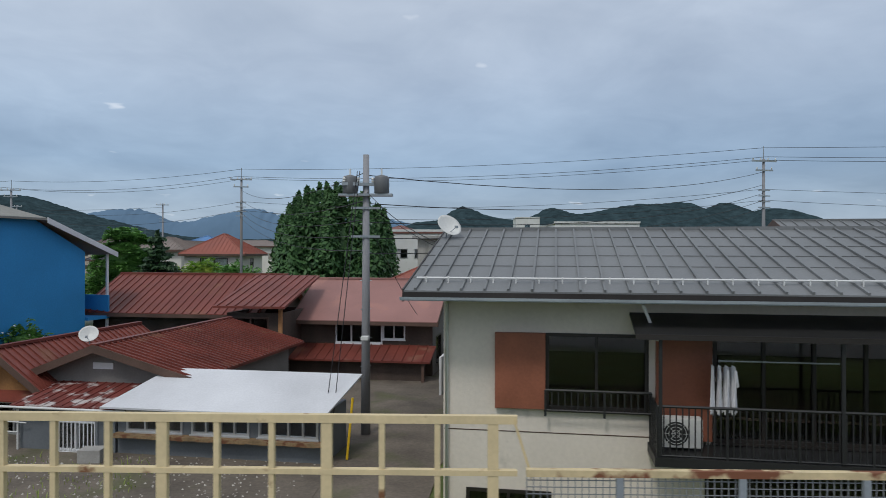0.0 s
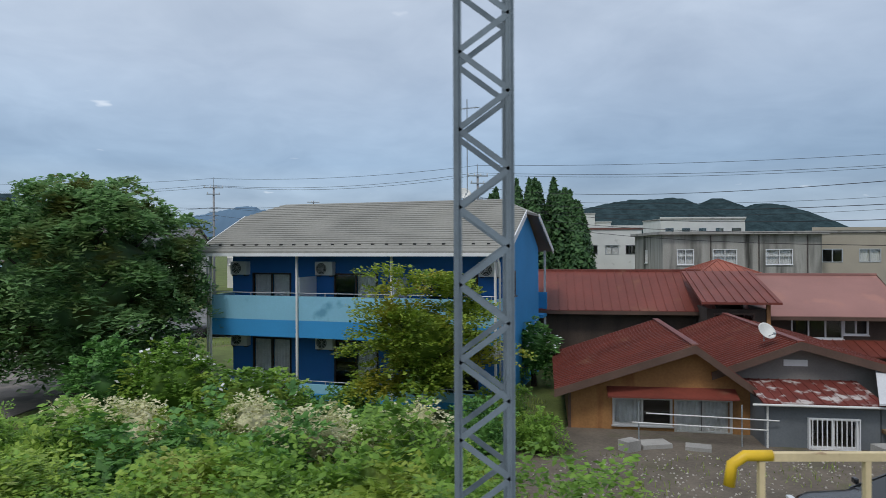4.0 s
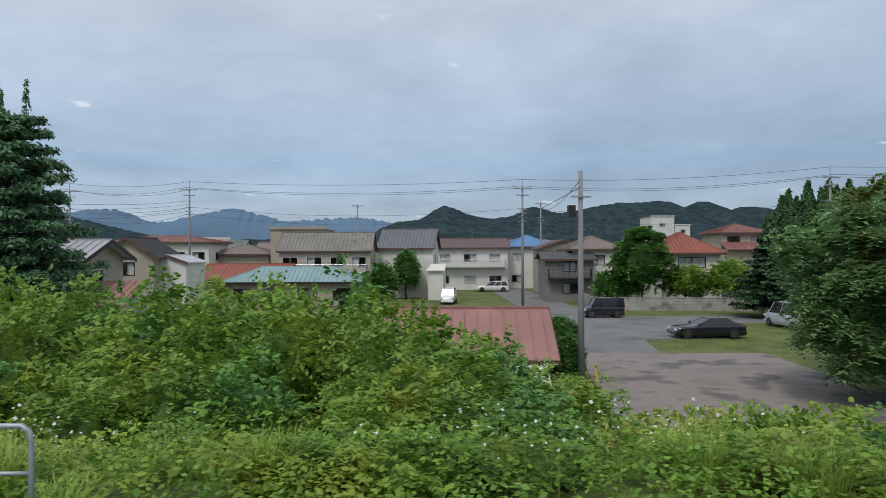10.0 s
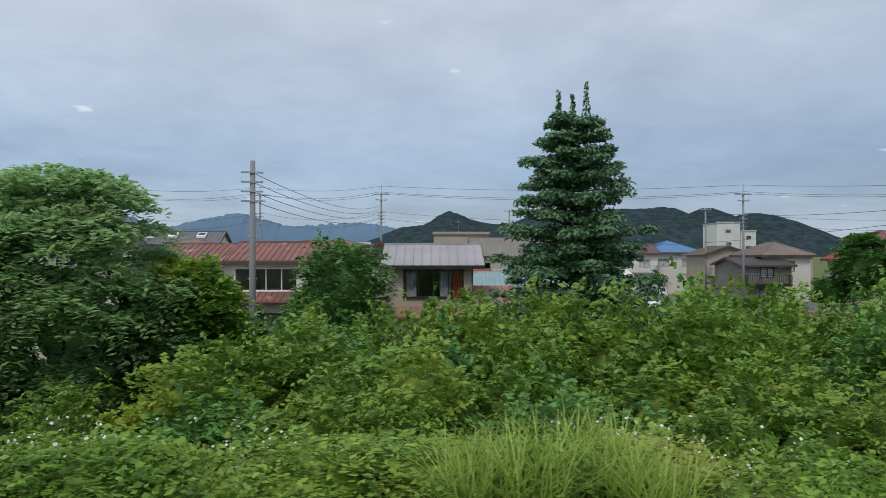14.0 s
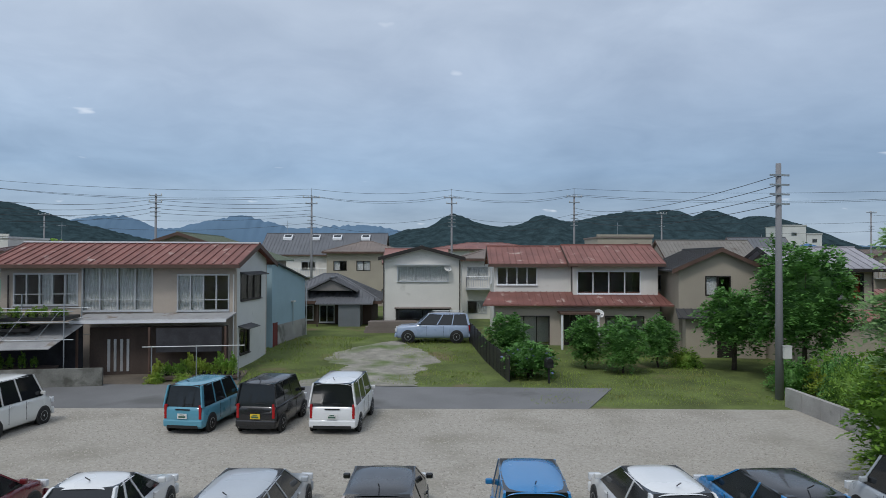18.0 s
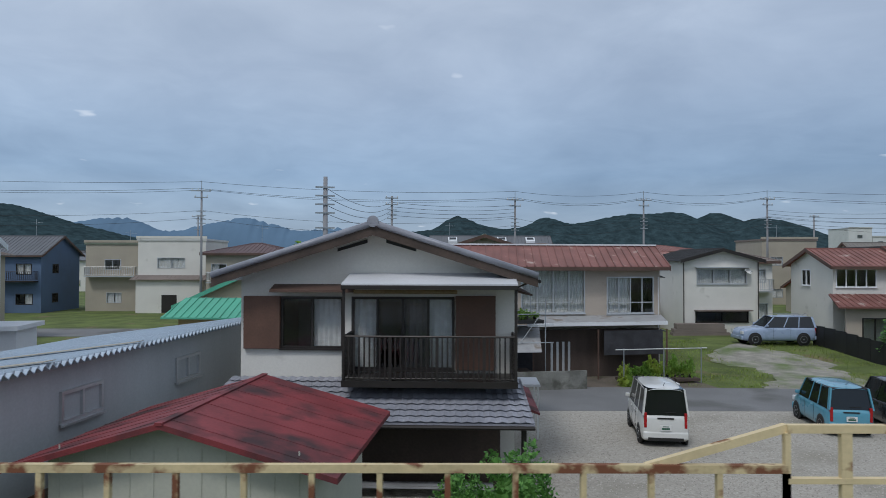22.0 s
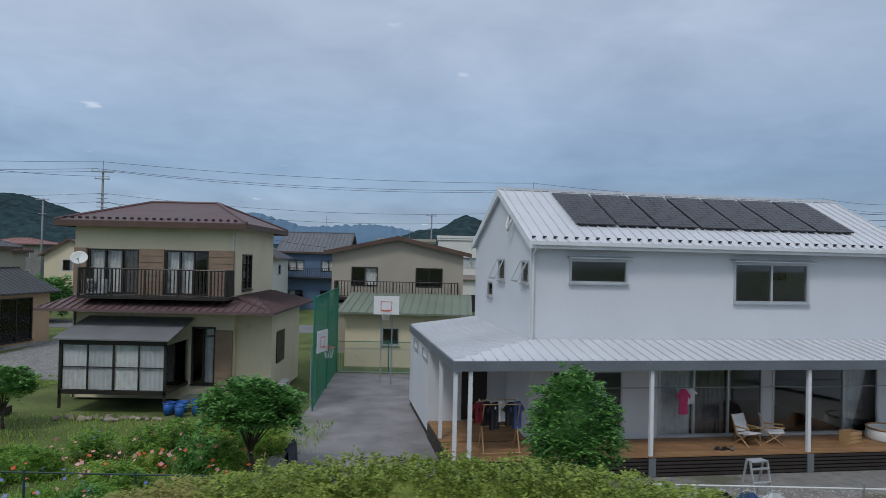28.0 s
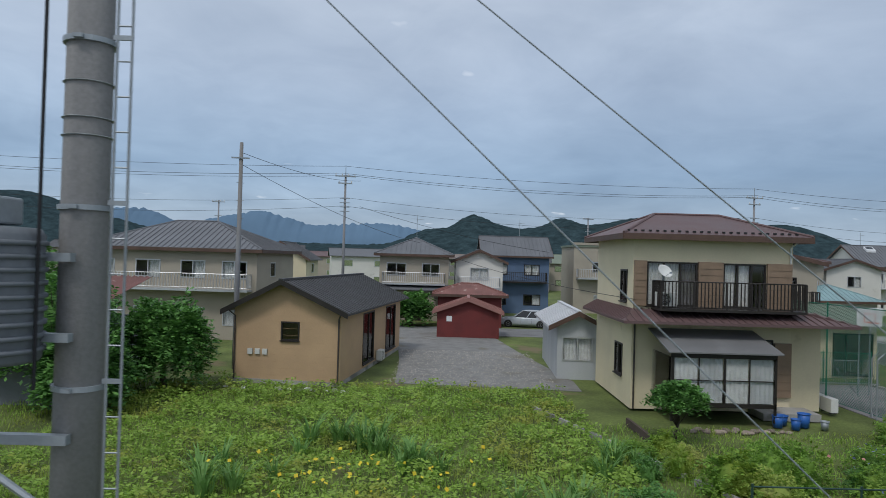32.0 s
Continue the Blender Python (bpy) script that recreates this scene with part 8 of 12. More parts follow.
for k in range(12):
    x, y = 1.3 * k / 12, -11.5 * k / 12
    z = ground_z(-96.7 + x, 45.2 + y) - 0.4
    part("panel", G().box(-0.02, 0.02, -0.94, 0.0, z - 0.1, z + 1.25), BLACKMETAL, bf, m=up(x, y, 0, 6.4))
    part("post", G().box(-0.04, 0.04, -0.04, 0.04, z - 0.3, z + 1.3), BLACKMETAL, bf, m=up(x, y, 0, 6.4))
solo("mailbox", G().box(-0.04, 0.04, -0.04, 0.04, 0, 0.75).box(-0.16, 0.16, -0.2, 0.2, 0.75, 1.05).tube([(0, -0.2, 1.05), (0, 0.2, 1.05)], 0.15, 10), BLACKMETAL, "black mailbox on a post", "mailbox", m=up(-93.6, 33.4, 0.25, 10))
townhouse("beige house with a grey gable roof and lower roof", -84.2, 42.5, 4.9, 7.0, 5.4, 1.1, "gable", TANWALL, DARKROOF, rot=-4, axis="y", nwin=1, lower=DARKROOF, name="beige_house")
cu = thing("old_house", up(-79.3, 38.7, GZ, 0), "old house with a pale seamed roof and red-curtained window", "house")
shell(cu, 4.5, 5.5, 5.55, TANWALL, {"front": [wd(0.65, 3.95, 3.55, 5.05, sashes=4, frame_mat=BRONZE)], "right": [wd(1.5, 2.9, 3.7, 4.8, sashes=2, frame_mat=ALU)]}, gable=1.0, axis="x")
gable_roof(cu, 4.5, 5.5, 5.55, 1.0, surface("grey_seamed_roof", (0.32, 0.31, 0.33), rough=0.5, vary=0.12, scale=0.8, bump=0.05), "x", oe=0.55, og=0.6, t=0.09, trim=BRONZE, rib=0.5, rib_h=0.04)
REDCURTAIN = surface("red_curtain", (0.4, 0.07, 0.04), rough=0.9, vary=0.15, scale=6.0, bump=0.2)
GREYCURTAIN = surface("grey_curtain", (0.42, 0.4, 0.46), rough=0.9, vary=0.12, scale=6.0, bump=0.2)
for a, b, mt_, lb in ((3.36, 3.86, REDCURTAIN, "red curtain"), (2.66, 3.28, GREYCURTAIN, "pale mauve curtain"), (0.75, 1.35, GREYCURTAIN, "pale mauve curtain")):
    g = G()
    for i in range(8):
        p, q = a + (b - a) * i / 8, a + (b - a) * (i + 1) / 8
        g.prism([(p, 0.17 + 0.03 * (i % 2), 3.58), (q, 0.2 - 0.03 * (i % 2), 3.58), (q, 0.21 - 0.03 * (i % 2), 3.58), (p, 0.18 + 0.03 * (i % 2), 3.58)], (0, 0, 1.44))
    part("curtain", g, mt_, cu, lb)
# dark strip on the wall top paints in the shade below the eave
part("eave_board", G().box(-0.02, 4.52, -0.05, -0.003, 5.2, 5.5), DARKWOOD, cu)
roof_plane(cu, (-0.4, -1.1, 2.55), (4.55, -1.1, 2.55), (4.55, -0.02, 3.05), (-0.2, -0.02, 3.05), PINKROOF, 0.08, rib=0.4, rib_h=0.04)
part("lower_wall", G().box(0.1, 4.4, -0.75, -0.02, 0, 2.6), TANWALL, cu)
part("wing_wall", G().box(4.52, 7.0, -0.3, 3.2, 0, 3.0), TANWALL, cu)
roof_plane(cu, (4.52, -0.85, 2.95), (7.45, -0.85, 2.95), (7.1, 2.4, 4.1), (4.52, 2.4, 4.1), PINKROOF, 0.08, rib=0.4, rib_h=0.04)
part("downpipe", G().tube([(4.44, -0.06, 3.1), (4.44, -0.06, 5.4)], 0.035, 6), PIPE_DARK, cu)

# -- low houses round the concrete yard
pkm = up(-62.6, 26.9, 0.25, -4)
ph = thing("pink_roof_bungalow", pkm, "white bungalow with a faded red seamed roof and rusty awning", "house")
shell(ph, 12.0, 7.4, 1.95, WHITEWALL, {"front": [wd(6.2, 8.0, 0.6, 1.6, sashes=2, frame_mat=BRONZE), wd(9.0, 11.0, 0.6, 1.6, sashes=2, frame_mat=BRONZE)], "right": [wd(1.0, 2.7, 0.95, 1.65, sashes=2, frame_mat=BRONZE), wd(3.2, 4.4, 0.55, 1.6, sashes=2, frame_mat=BRONZE)]}, gable=1.3, axis="x")
gable_roof(ph, 12.0, 7.4, 1.95, 1.4, PINKROOF, "x", oe=0.5, og=0.35, t=0.08, trim=WOODTRIM, rib=0.55, rib_h=0.05)
part("rusty_awning", G().prism([(4.0, -2.3, 0.95), (11.9, -2.3, 0.95), (11.9, -0.45, 1.6), (4.0, -0.45, 1.6)], (0, 0, 0.04)), surface("stained_awning", (0.5, 0.46, 0.38), rough=0.7, vary=0.2, scale=1.2, dirt=(0.24, 0.17, 0.11), dirt_at=0.5, dirt_scale=1.8), ph, "rust-stained pale awning")
for x in (4.1, 8.0, 11.8):
    part("awning_post", G().box(x - 0.04, x + 0.04, -2.25, -2.17, 0, 0.95), GREYSHEET, ph)
part("side_hood", G().box(12.002, 12.45, 0.9, 2.8, 1.75, 1.83), ALU, ph)
part("base_sheet", G().box(12.001, 12.03, 0.05, 7.3, 0, 0.8), GREYSHEET, ph)
dish(pkm @ up(12.2, 6.9, 2.3, 30), 0.28)
townhouse("long low house with a pale teal hip roof", -75.5, 68.0, 13.0, 5.8, 3.0, 1.2, "hip", TANWALL, TEALROOF, storeys=1, nwin=4, trim=BRONZE, name="teal_house")
townhouse("low house with a bright orange-red roof", -80.0, 74.0, 9.0, 7.0, 3.0, 1.4, "gable", TANWALL, ORANGEROOF, storeys=1, nwin=2)
townhouse("beige two-storey apartment house with grey-brown roof", -72.6, 78.5, 10.4, 6.6, 6.05, 2.0, "gable", BEIGE, GREYBROWN, nwin=4, balcony=True, name="apartment_block", category="apartment house", o=0.35)
townhouse("taller beige block with a pale roof edge", -77.0, 93.0, 7.4, 8.0, 8.6, 0.4, "flat", TANWALL, TANROOF, nwin=2, name="apartment_block", category="apartment house")
townhouse("white sheet-clad shed with a low gable", -80.6, 62.0, 3.4, 5.0, 4.9, 0.6, "gable", OFFWHITE, WHITEMETAL, axis="y", storeys=1, nwin=1, name="sheet_shed", category="shed", sides=False, o=0.2)
townhouse("white house with a grey slate gable roof", -61.6, 84.9, 6.6, 7.0, 6.4, 2.2, "gable", OFFWHITE, SLATE, rot=-6, nwin=1, o=0.4, ww=2.6)
solo("porch_annex", G().box(0, 1.8, 0, 3.4, 0, 3.4).prism([(-0.2, -0.3, 3.4), (2.0, -0.3, 3.4), (1.8, 3.4, 4.1), (0, 3.4, 4.1)], (0, 0, 0.1)), OFFWHITE, "small pale porch at the corner of the house", "porch", m=up(-55.6, 80.4, GZ, -6))
townhouse("pale house with a dark brown roof and carport", -55.2, 101.0, 11.2, 8.0, 6.4, 1.3, "gable", OFFWHITE, BROWNROOF, nwin=3, balcony=True)
townhouse("white house with a blue metal roof", -44.0, 104.0, 7.5, 8.0, 6.6, 1.6, "hip", OFFWHITE, BLUEROOF, nwin=2)
townhouse("grey house with a dark balcony beside the street", -42.4, 77.0, 5.4, 9.0, 4.9, 0.8, "gable", GREYWALL, DARKROOF, nwin=1, rot=-4, balcony=True)
townhouse("cream house with a red hip roof", -30.2, 74.0, 6.4, 7.5, 5.8, 1.95, "hip", OFFWHITE, ORANGEROOF, nwin=1, ww=3.2, lower=ORANGEROOF)
townhouse("beige house with a tan roof", -40.5, 92.0, 6.0, 7.0, 6.2, 1.0, "gable", TANWALL, TANROOF, axis="y", nwin=1, balcony=True)
townhouse("tall pale house with a red hip roof", -12.6, 100.0, 7.2, 7.5, 8.5, 1.2, "hip", TANWALL, REDROOF2, storeys=3, nwin=2, balcony=True)
rr_ = thing("lower_roof_annex", up(-12.8, 97.4, GZ, 0), "pale annex with a red lower roof", "house")
part("wall", G().box(0, 7.2, 0, 2.5, 0, 5.9), TANWALL, rr_)
roof_plane(rr_, (-0.4, -0.7, 5.85), (7.6, -0.7, 5.85), (7.4, 2.5, 6.9), (-0.2, 2.5, 6.9), REDROOF2, 0.09, rib=0.5, joined=True)
townhouse("plain white town building, its tallest block", 19.0, 231.0, 8.0, 12.0, 16.9, 0.4, "flat", WHITEWALL, CONCRETE, storeys=4, nwin=1, name="town_building", category="building")
townhouse("lower white block of a stepped town building", 27.2, 231.0, 5.2, 12.0, 14.0, 0.4, "flat", WHITEWALL, CONCRETE, storeys=4, nwin=1, name="town_building", category="building")
townhouse("grey house with a tan roof", -86.0, 96.0, 8.0, 7.0, 5.6, 1.1, "hip", TANWALL, TANROOF, nwin=2, storeys=1)
townhouse("white two-storey flat-roofed house", -96.0, 108.0, 9.0, 8.0, 7.5, 0.5, "flat", WHITEWALL, WHITEWALL, nwin=3)
townhouse("beige house with a brown roof", -84.0, 112.0, 8.5, 8.0, 6.0, 1.3, "gable", TANWALL, TANROOF, nwin=2)
townhouse("grey-roofed apartment house with skylights", -121.3, 90.0, 15.6, 9.0, 6.6, 2.6, "gable", OFFWHITE, SLATE, nwin=4, balcony=True, name="apartment_house", category="apartment house")
townhouse("beige house with a broad dull olive gable roof", -123.0, 51.0, 11.2, 9.6, 5.9, 1.8, "gable", TANWALL, OLIVEROOF, axis="y", nwin=2, o=0.6)
townhouse("white house behind the lot", -103.5, 66.0, 5.5, 8.0, 5.6, 1.2, "gable", WHITEWALL, PINKROOF, nwin=2)
townhouse("long pale apartment block with a red roof", -99.0, 92.0, 14.0, 9.0, 7.2, 0.8, "hip", OFFWHITE, REDROOF2, nwin=5, name="apartment_block", category="apartment house")
townhouse("white house with a small balcony", -96.5, 62.0, 5.5, 7.0, 6.0, 0.8, "hip", OFFWHITE, TANROOF, nwin=2, balcony=True)
townhouse("tan gabled house behind the trees", -83.9, 60.0, 4.5, 7.0, 5.6, 1.5, "gable", TANWALL, DARKROOF, axis="y", nwin=1, rot=3)
townhouse("brown-roofed house beyond the lot", -112.0, 84.0, 9.0, 8.0, 6.8, 1.2, "hip", TANWALL, TANROOF, nwin=3)
townhouse("white flat house with a brown window band", -154.0, 78.0, 7.5, 8.0, 8.0, 0.3, "flat", OFFWHITE, WHITEWALL, nwin=1, ww=3.4, lower=TANROOF)
townhouse("cream house with a green-grey flat roof", -160.8, 80.0, 6.4, 8.0, 7.6, 0.3, "flat", TANWALL, OLIVEROOF, nwin=1, balcony=True)
townhouse("dark-balconied house with a reddish hip roof", -144.8, 73.0, 8.8, 8.0, 6.7, 1.0, "hip", TANWALL, BROWNROOF, nwin=3, balcony=True)
townhouse("white gabled two-storey house", -134.0, 76.0, 6.0, 8.0, 6.0, 1.0, "gable", OFFWHITE, SLATE, axis="y", nwin=1)
townhouse("low house with a teal metal roof", -141.0, 66.0, 6.2, 6.0, 3.1, 1.2, "hip", WHITEWALL, TEALROOF, storeys=1, nwin=2)
townhouse("white box-shaped flat house", -135.5, 90.0, 8.0, 8.0, 6.5, 0.3, "flat", WHITEWALL, WHITEWALL, nwin=2)
# green-roofed house
GRM = up(-134.6, 38.2, GZ, -4)
gn = thing("green_roof_house", GRM, "ochre house with bright green seamed roofs", "house")
shell(gn, 7.2, 6.0, 2.95, YELLOWWALL, {"front": [wd(2.4, 3.6, 1.5, 2.3, sashes=2, frame_mat=ALU)]})
roof_plane(gn, (-0.6, -0.8, 2.85), (8.1, -0.8, 2.85), (7.5, 1.6, 3.75), (-0.3, 1.6, 3.75), GREENROOF, 0.09, rib=0.42, rib_h=0.045)
gu = thing("green_gable_house", GRM @ up(-1.0, 3.4, 0), "cream gabled house with a green seamed roof", "house")
shell(gu, 7.0, 6.5, 3.5, CREAM2, {}, gable=1.5, axis="y")
window(gu, up(0, 0), 3.3, 3.75, 3.75, 4.35, sashes=1, frame_mat=BRONZE, dark=True, proud=0.05)
gable_roof(gu, 7.0, 6.5, 3.5, 1.55, GREENROOF, "y", oe=0.7, og=0.6, t=0.09, trim=GREENROOF, rib=0.42, rib_h=0.045)
g2 = thing("green_back_house", GRM @ up(-2.2, 8.5, 0), "low house with a green seamed roof", "house")
shell(g2, 6.0, 8.0, 3.2, CREAM2, {"left": [wd(1.0, 2.2, 1.0, 2.0, sashes=2, frame_mat=ALU)]})
hip_roof(g2, 6.0, 8.0, 3.2, 1.7, GREENROOF, o=0.6, t=0.09, trim=GREENROOF, rib=0.42, rib_h=0.045, joined=True)

# -- far end
townhouse("cream house with a grey tiled hip roof", -200.3, 48.0, 12.0, 9.0, 6.3, 1.8, "hip", TANWALL, SLATE, rot=-3, nwin=4, balcony=True, rib=0.4, name="tiled_house")
townhouse("small cream house with a barn roof", -196.0, 75.0, 5.5, 7.0, 5.6, 1.6, "gable", CREAM2, SLATE, nwin=1, axis="y")
townhouse("two-storey house with a grey roof and pillared balcony", -181.8, 66.0, 6.5, 7.0, 6.4, 1.4, "hip", TANWALL, SLATE, nwin=2, balcony=True, lower=SLATE)
townhouse("white house beside the back lane", -174.6, 68.0, 4.6, 7.0, 5.8, 1.0, "gable", OFFWHITE, SLATE, nwin=1, axis="y", balcony=True)
townhouse("low reddish building with a red roof", -176.2, 60.5, 5.5, 4.0, 3.0, 0.7, "hip", REDWALL, REDROOF2, storeys=1, nwin=1)
rsd = thing("red_shed", up(-176.2, 52.4, GZ, -2), "small dark red shed with a pale pink roof", "shed")
shell(rsd, 4.6, 3.4, 2.1, REDWALL, {}, gable=0.8, axis="y")
gable_roof(rsd, 4.6, 3.4, 2.1, 0.85, PINKROOF, "y", oe=0.35, og=0.35, t=0.07, trim=PINKROOF, rib=0.4, joined=True)
part("door", G().box(2.3, 4.2, -0.03, -0.002, 0.05, 2.0), REDWALL, rsd)
part("sign", G().box(0.7, 1.1, -0.03, -0.002, 1.2, 1.6), WHITEFRAME, rsd)
townhouse("blue-grey house with a grey barn roof", -171.3, 77.0, 7.2, 8.0, 6.6, 2.0, "gable", GREYBLUE, SLATE, nwin=2, balcony=True)
townhouse("cream gabled house with a brown balcony", -160.6, 44.5, 8.2, 7.5, 6.3, 0.9, "gable", TANWALL, TANROOF, axis="y", nwin=2, balcony=True, lower=TANROOF, name="gabled_house", frame_mat=BRONZE)
townhouse("white house with a dark roof", -151.0, 90.0, 9.0, 8.0, 5.8, 1.0, "gable", WHITEWALL, SLATE, nwin=2)
garage = townhouse("pale grey garage with a white roof", -170.1, 35.8, 2.0, 7.5, 2.9, 0.5, "gable", PALEGREYW, WHITEMETAL, rot=-3, storeys=1, nwin=1, axis="y", name="garage", category="garage", sides=False)
townhouse("dark brown-roofed house among trees", -204.0, 62.0, 9.0, 8.0, 6.0, 1.4, "hip", TANWALL, BROWNROOF, nwin=3)
rsh = thing("red_sheet_shed", up(-197.0, 27.0, GZ, 0), "shed with a rusty red and white striped sheet roof", "shed")
shell(rsh, 7.0, 7.0, 2.8, GREYSHEET)
corrugated(rsh, (-0.3, -0.3, 3.0), (7.3, -0.3, 3.0), (7.3, 7.3, 4.6), (-0.3, 7.3, 4.6), REDROOF2, pitch=0.3, amp=0.04)

# -- concrete building and others behind the old houses
cb = thing("concrete_building", up(-3.7, 59.0, GZ, -4), "stained two-storey concrete building with a flat roof", "building")
shell(cb, 13.2, 12.0, 6.9, STAINED, {"front": [wd(1.2, 2.6, 4.3, 5.6, sashes=2, frame_mat=WHITEFRAME, curtains="ww", cross=0.6), wd(4.2, 6.2, 4.3, 5.6, sashes=2, frame_mat=WHITEFRAME, curtains="ww", cross=0.6),
                                             wd(8.6, 10.8, 4.3, 5.6, sashes=2, frame_mat=WHITEFRAME, curtains="ww", cross=0.6), wd(6.2, 8.4, 2.2, 3.0, sashes=2, frame_mat=WHITEFRAME, bars=9)], "left": [wd(5.0, 6.0, 4.3, 5.5, sashes=2, frame_mat=WHITEFRAME)]}, frame_mat=WHITEFRAME)
part("roof_slab", G().box(-0.4, 13.6, -0.5, 12.3, 6.9, 7.15), CONCRETE, cb)
part("gate_panel", G().box(9.0, 11.0, -0.05, -0.003, 0, 2.2), WOODTRIM, cb)
for x in (4.0, 8.0, 12.0):
    part("wall_pipe", G().tube([(x, -0.1, 0), (x, -0.1, 6.8)], 0.05), PIPE_DARK, cb)
townhouse("long pale concrete building with window bands", 9.8, 60.0, 16.0, 12.0, 7.0, 0.3, "flat", TANWALL, CONCRETE, nwin=5, rot=-4, name="concrete_block", category="building")
townhouse("white building with a brown roof edge", -8.5, 84.0, 10.0, 10.0, 8.0, 0.4, "flat", WHITEWALL, REDROOF2, nwin=4, name="town_building", category="building")
townhouse("white town building with roof tanks", 18.0, 130.0, 16.0, 12.0, 11.0, 0.4, "flat", WHITEWALL, CONCRETE, storeys=3, nwin=5, name="town_building", category="building")
townhouse("grey house with a seamed roof", 12.5, 24.0, 9.0, 8.0, 5.9, 1.2, "gable", GREYWALL, GREYROOF, rot=-8, nwin=2)
townhouse("house with a tan hip roof", -38.6, 80.0, 5.6, 7.5, 6.2, 1.3, "hip", OFFWHITE, TANROOF, nwin=1)
townhouse("long pale house beyond the street", -45.0, 118.0, 14.0, 8.0, 6.8, 0.9, "hip", OFFWHITE, TANROOF, nwin=4)
townhouse("low house with an orange roof", -5.5, 47.0, 6.0, 6.0, 3.6, 1.3, "hip", TANWALL, ORANGEROOF, storeys=1, nwin=2)
rsx = random.Random(5)
walls = [OFFWHITE, TANWALL, TANWALL, TANWALL, BEIGE, BEIGE, GREYWALL, GREYWALL]
roofs_ = [SLATE, SLATE, TANROOF, TANROOF, BROWNROOF, REDROOF2, DARKROOF, BLUEROOF, OLIVEROOF]
for k in range(32):
    x = -330 + k * 13.5 + rsx.uniform(-3, 3)
    y = rsx.choice([125, 145, 170, 200]) + rsx.uniform(-8, 8)
    townhouse("distant pale house of the town", x, y, rsx.uniform(8, 13), 8, rsx.uniform(5.4, 7.2), rsx.uniform(0.9, 1.7), rsx.choice(["hip", "gable", "gable"]), rsx.choice(walls), rsx.choice(roofs_), rot=rsx.uniform(-12, 12), nwin=2, rib=0, sides=False, seed=k)

# walls and yards
wl_ = thing("block_garden_wall", up(-39.2, 66.2, 0.25, -9), "long grey concrete block wall of a garden", "wall")
blk = G().box(0, 0.79, 0, 0.14, 0, 0.29).mesh("block")
blk.materials.append(CONCRETE)
for r_ in range(4):
    for k in range(24):
        part("block", blk, CONCRETE, wl_, m=Matrix.Translation((k * 0.8 + (0.4 if r_ % 2 else 0), 0, r_ * 0.3)))
part("coping", G().box(-0.05, 19.8, -0.03, 0.17, 1.2, 1.27), CONCRETE, wl_)
wl2 = thing("block_garden_wall", up(-39.3, 66.2, 0.25, 86), "grey concrete block wall beside the side street", "wall")
g = G()
for r_ in range(4):
    for k in range(22):
        g.box(k * 0.8, k * 0.8 + 0.79, 0, 0.14, r_ * 0.3, r_ * 0.3 + 0.29)
part("blocks", g, CONCRETE, wl2)
wl3 = thing("lot_wall", up(-84.6, 14.0, 0.25, 91), "low grey retaining wall beside the gravel lot", "wall")
bl3 = G().box(0, 1.18, 0, 0.2, 0, 0.75).mesh("panel")
bl3.materials.append(CONCRETE)
for k in range(12):
    part("panel", bl3, CONCRETE, wl3, m=Matrix.Translation((k * 1.2, 0, 0)))

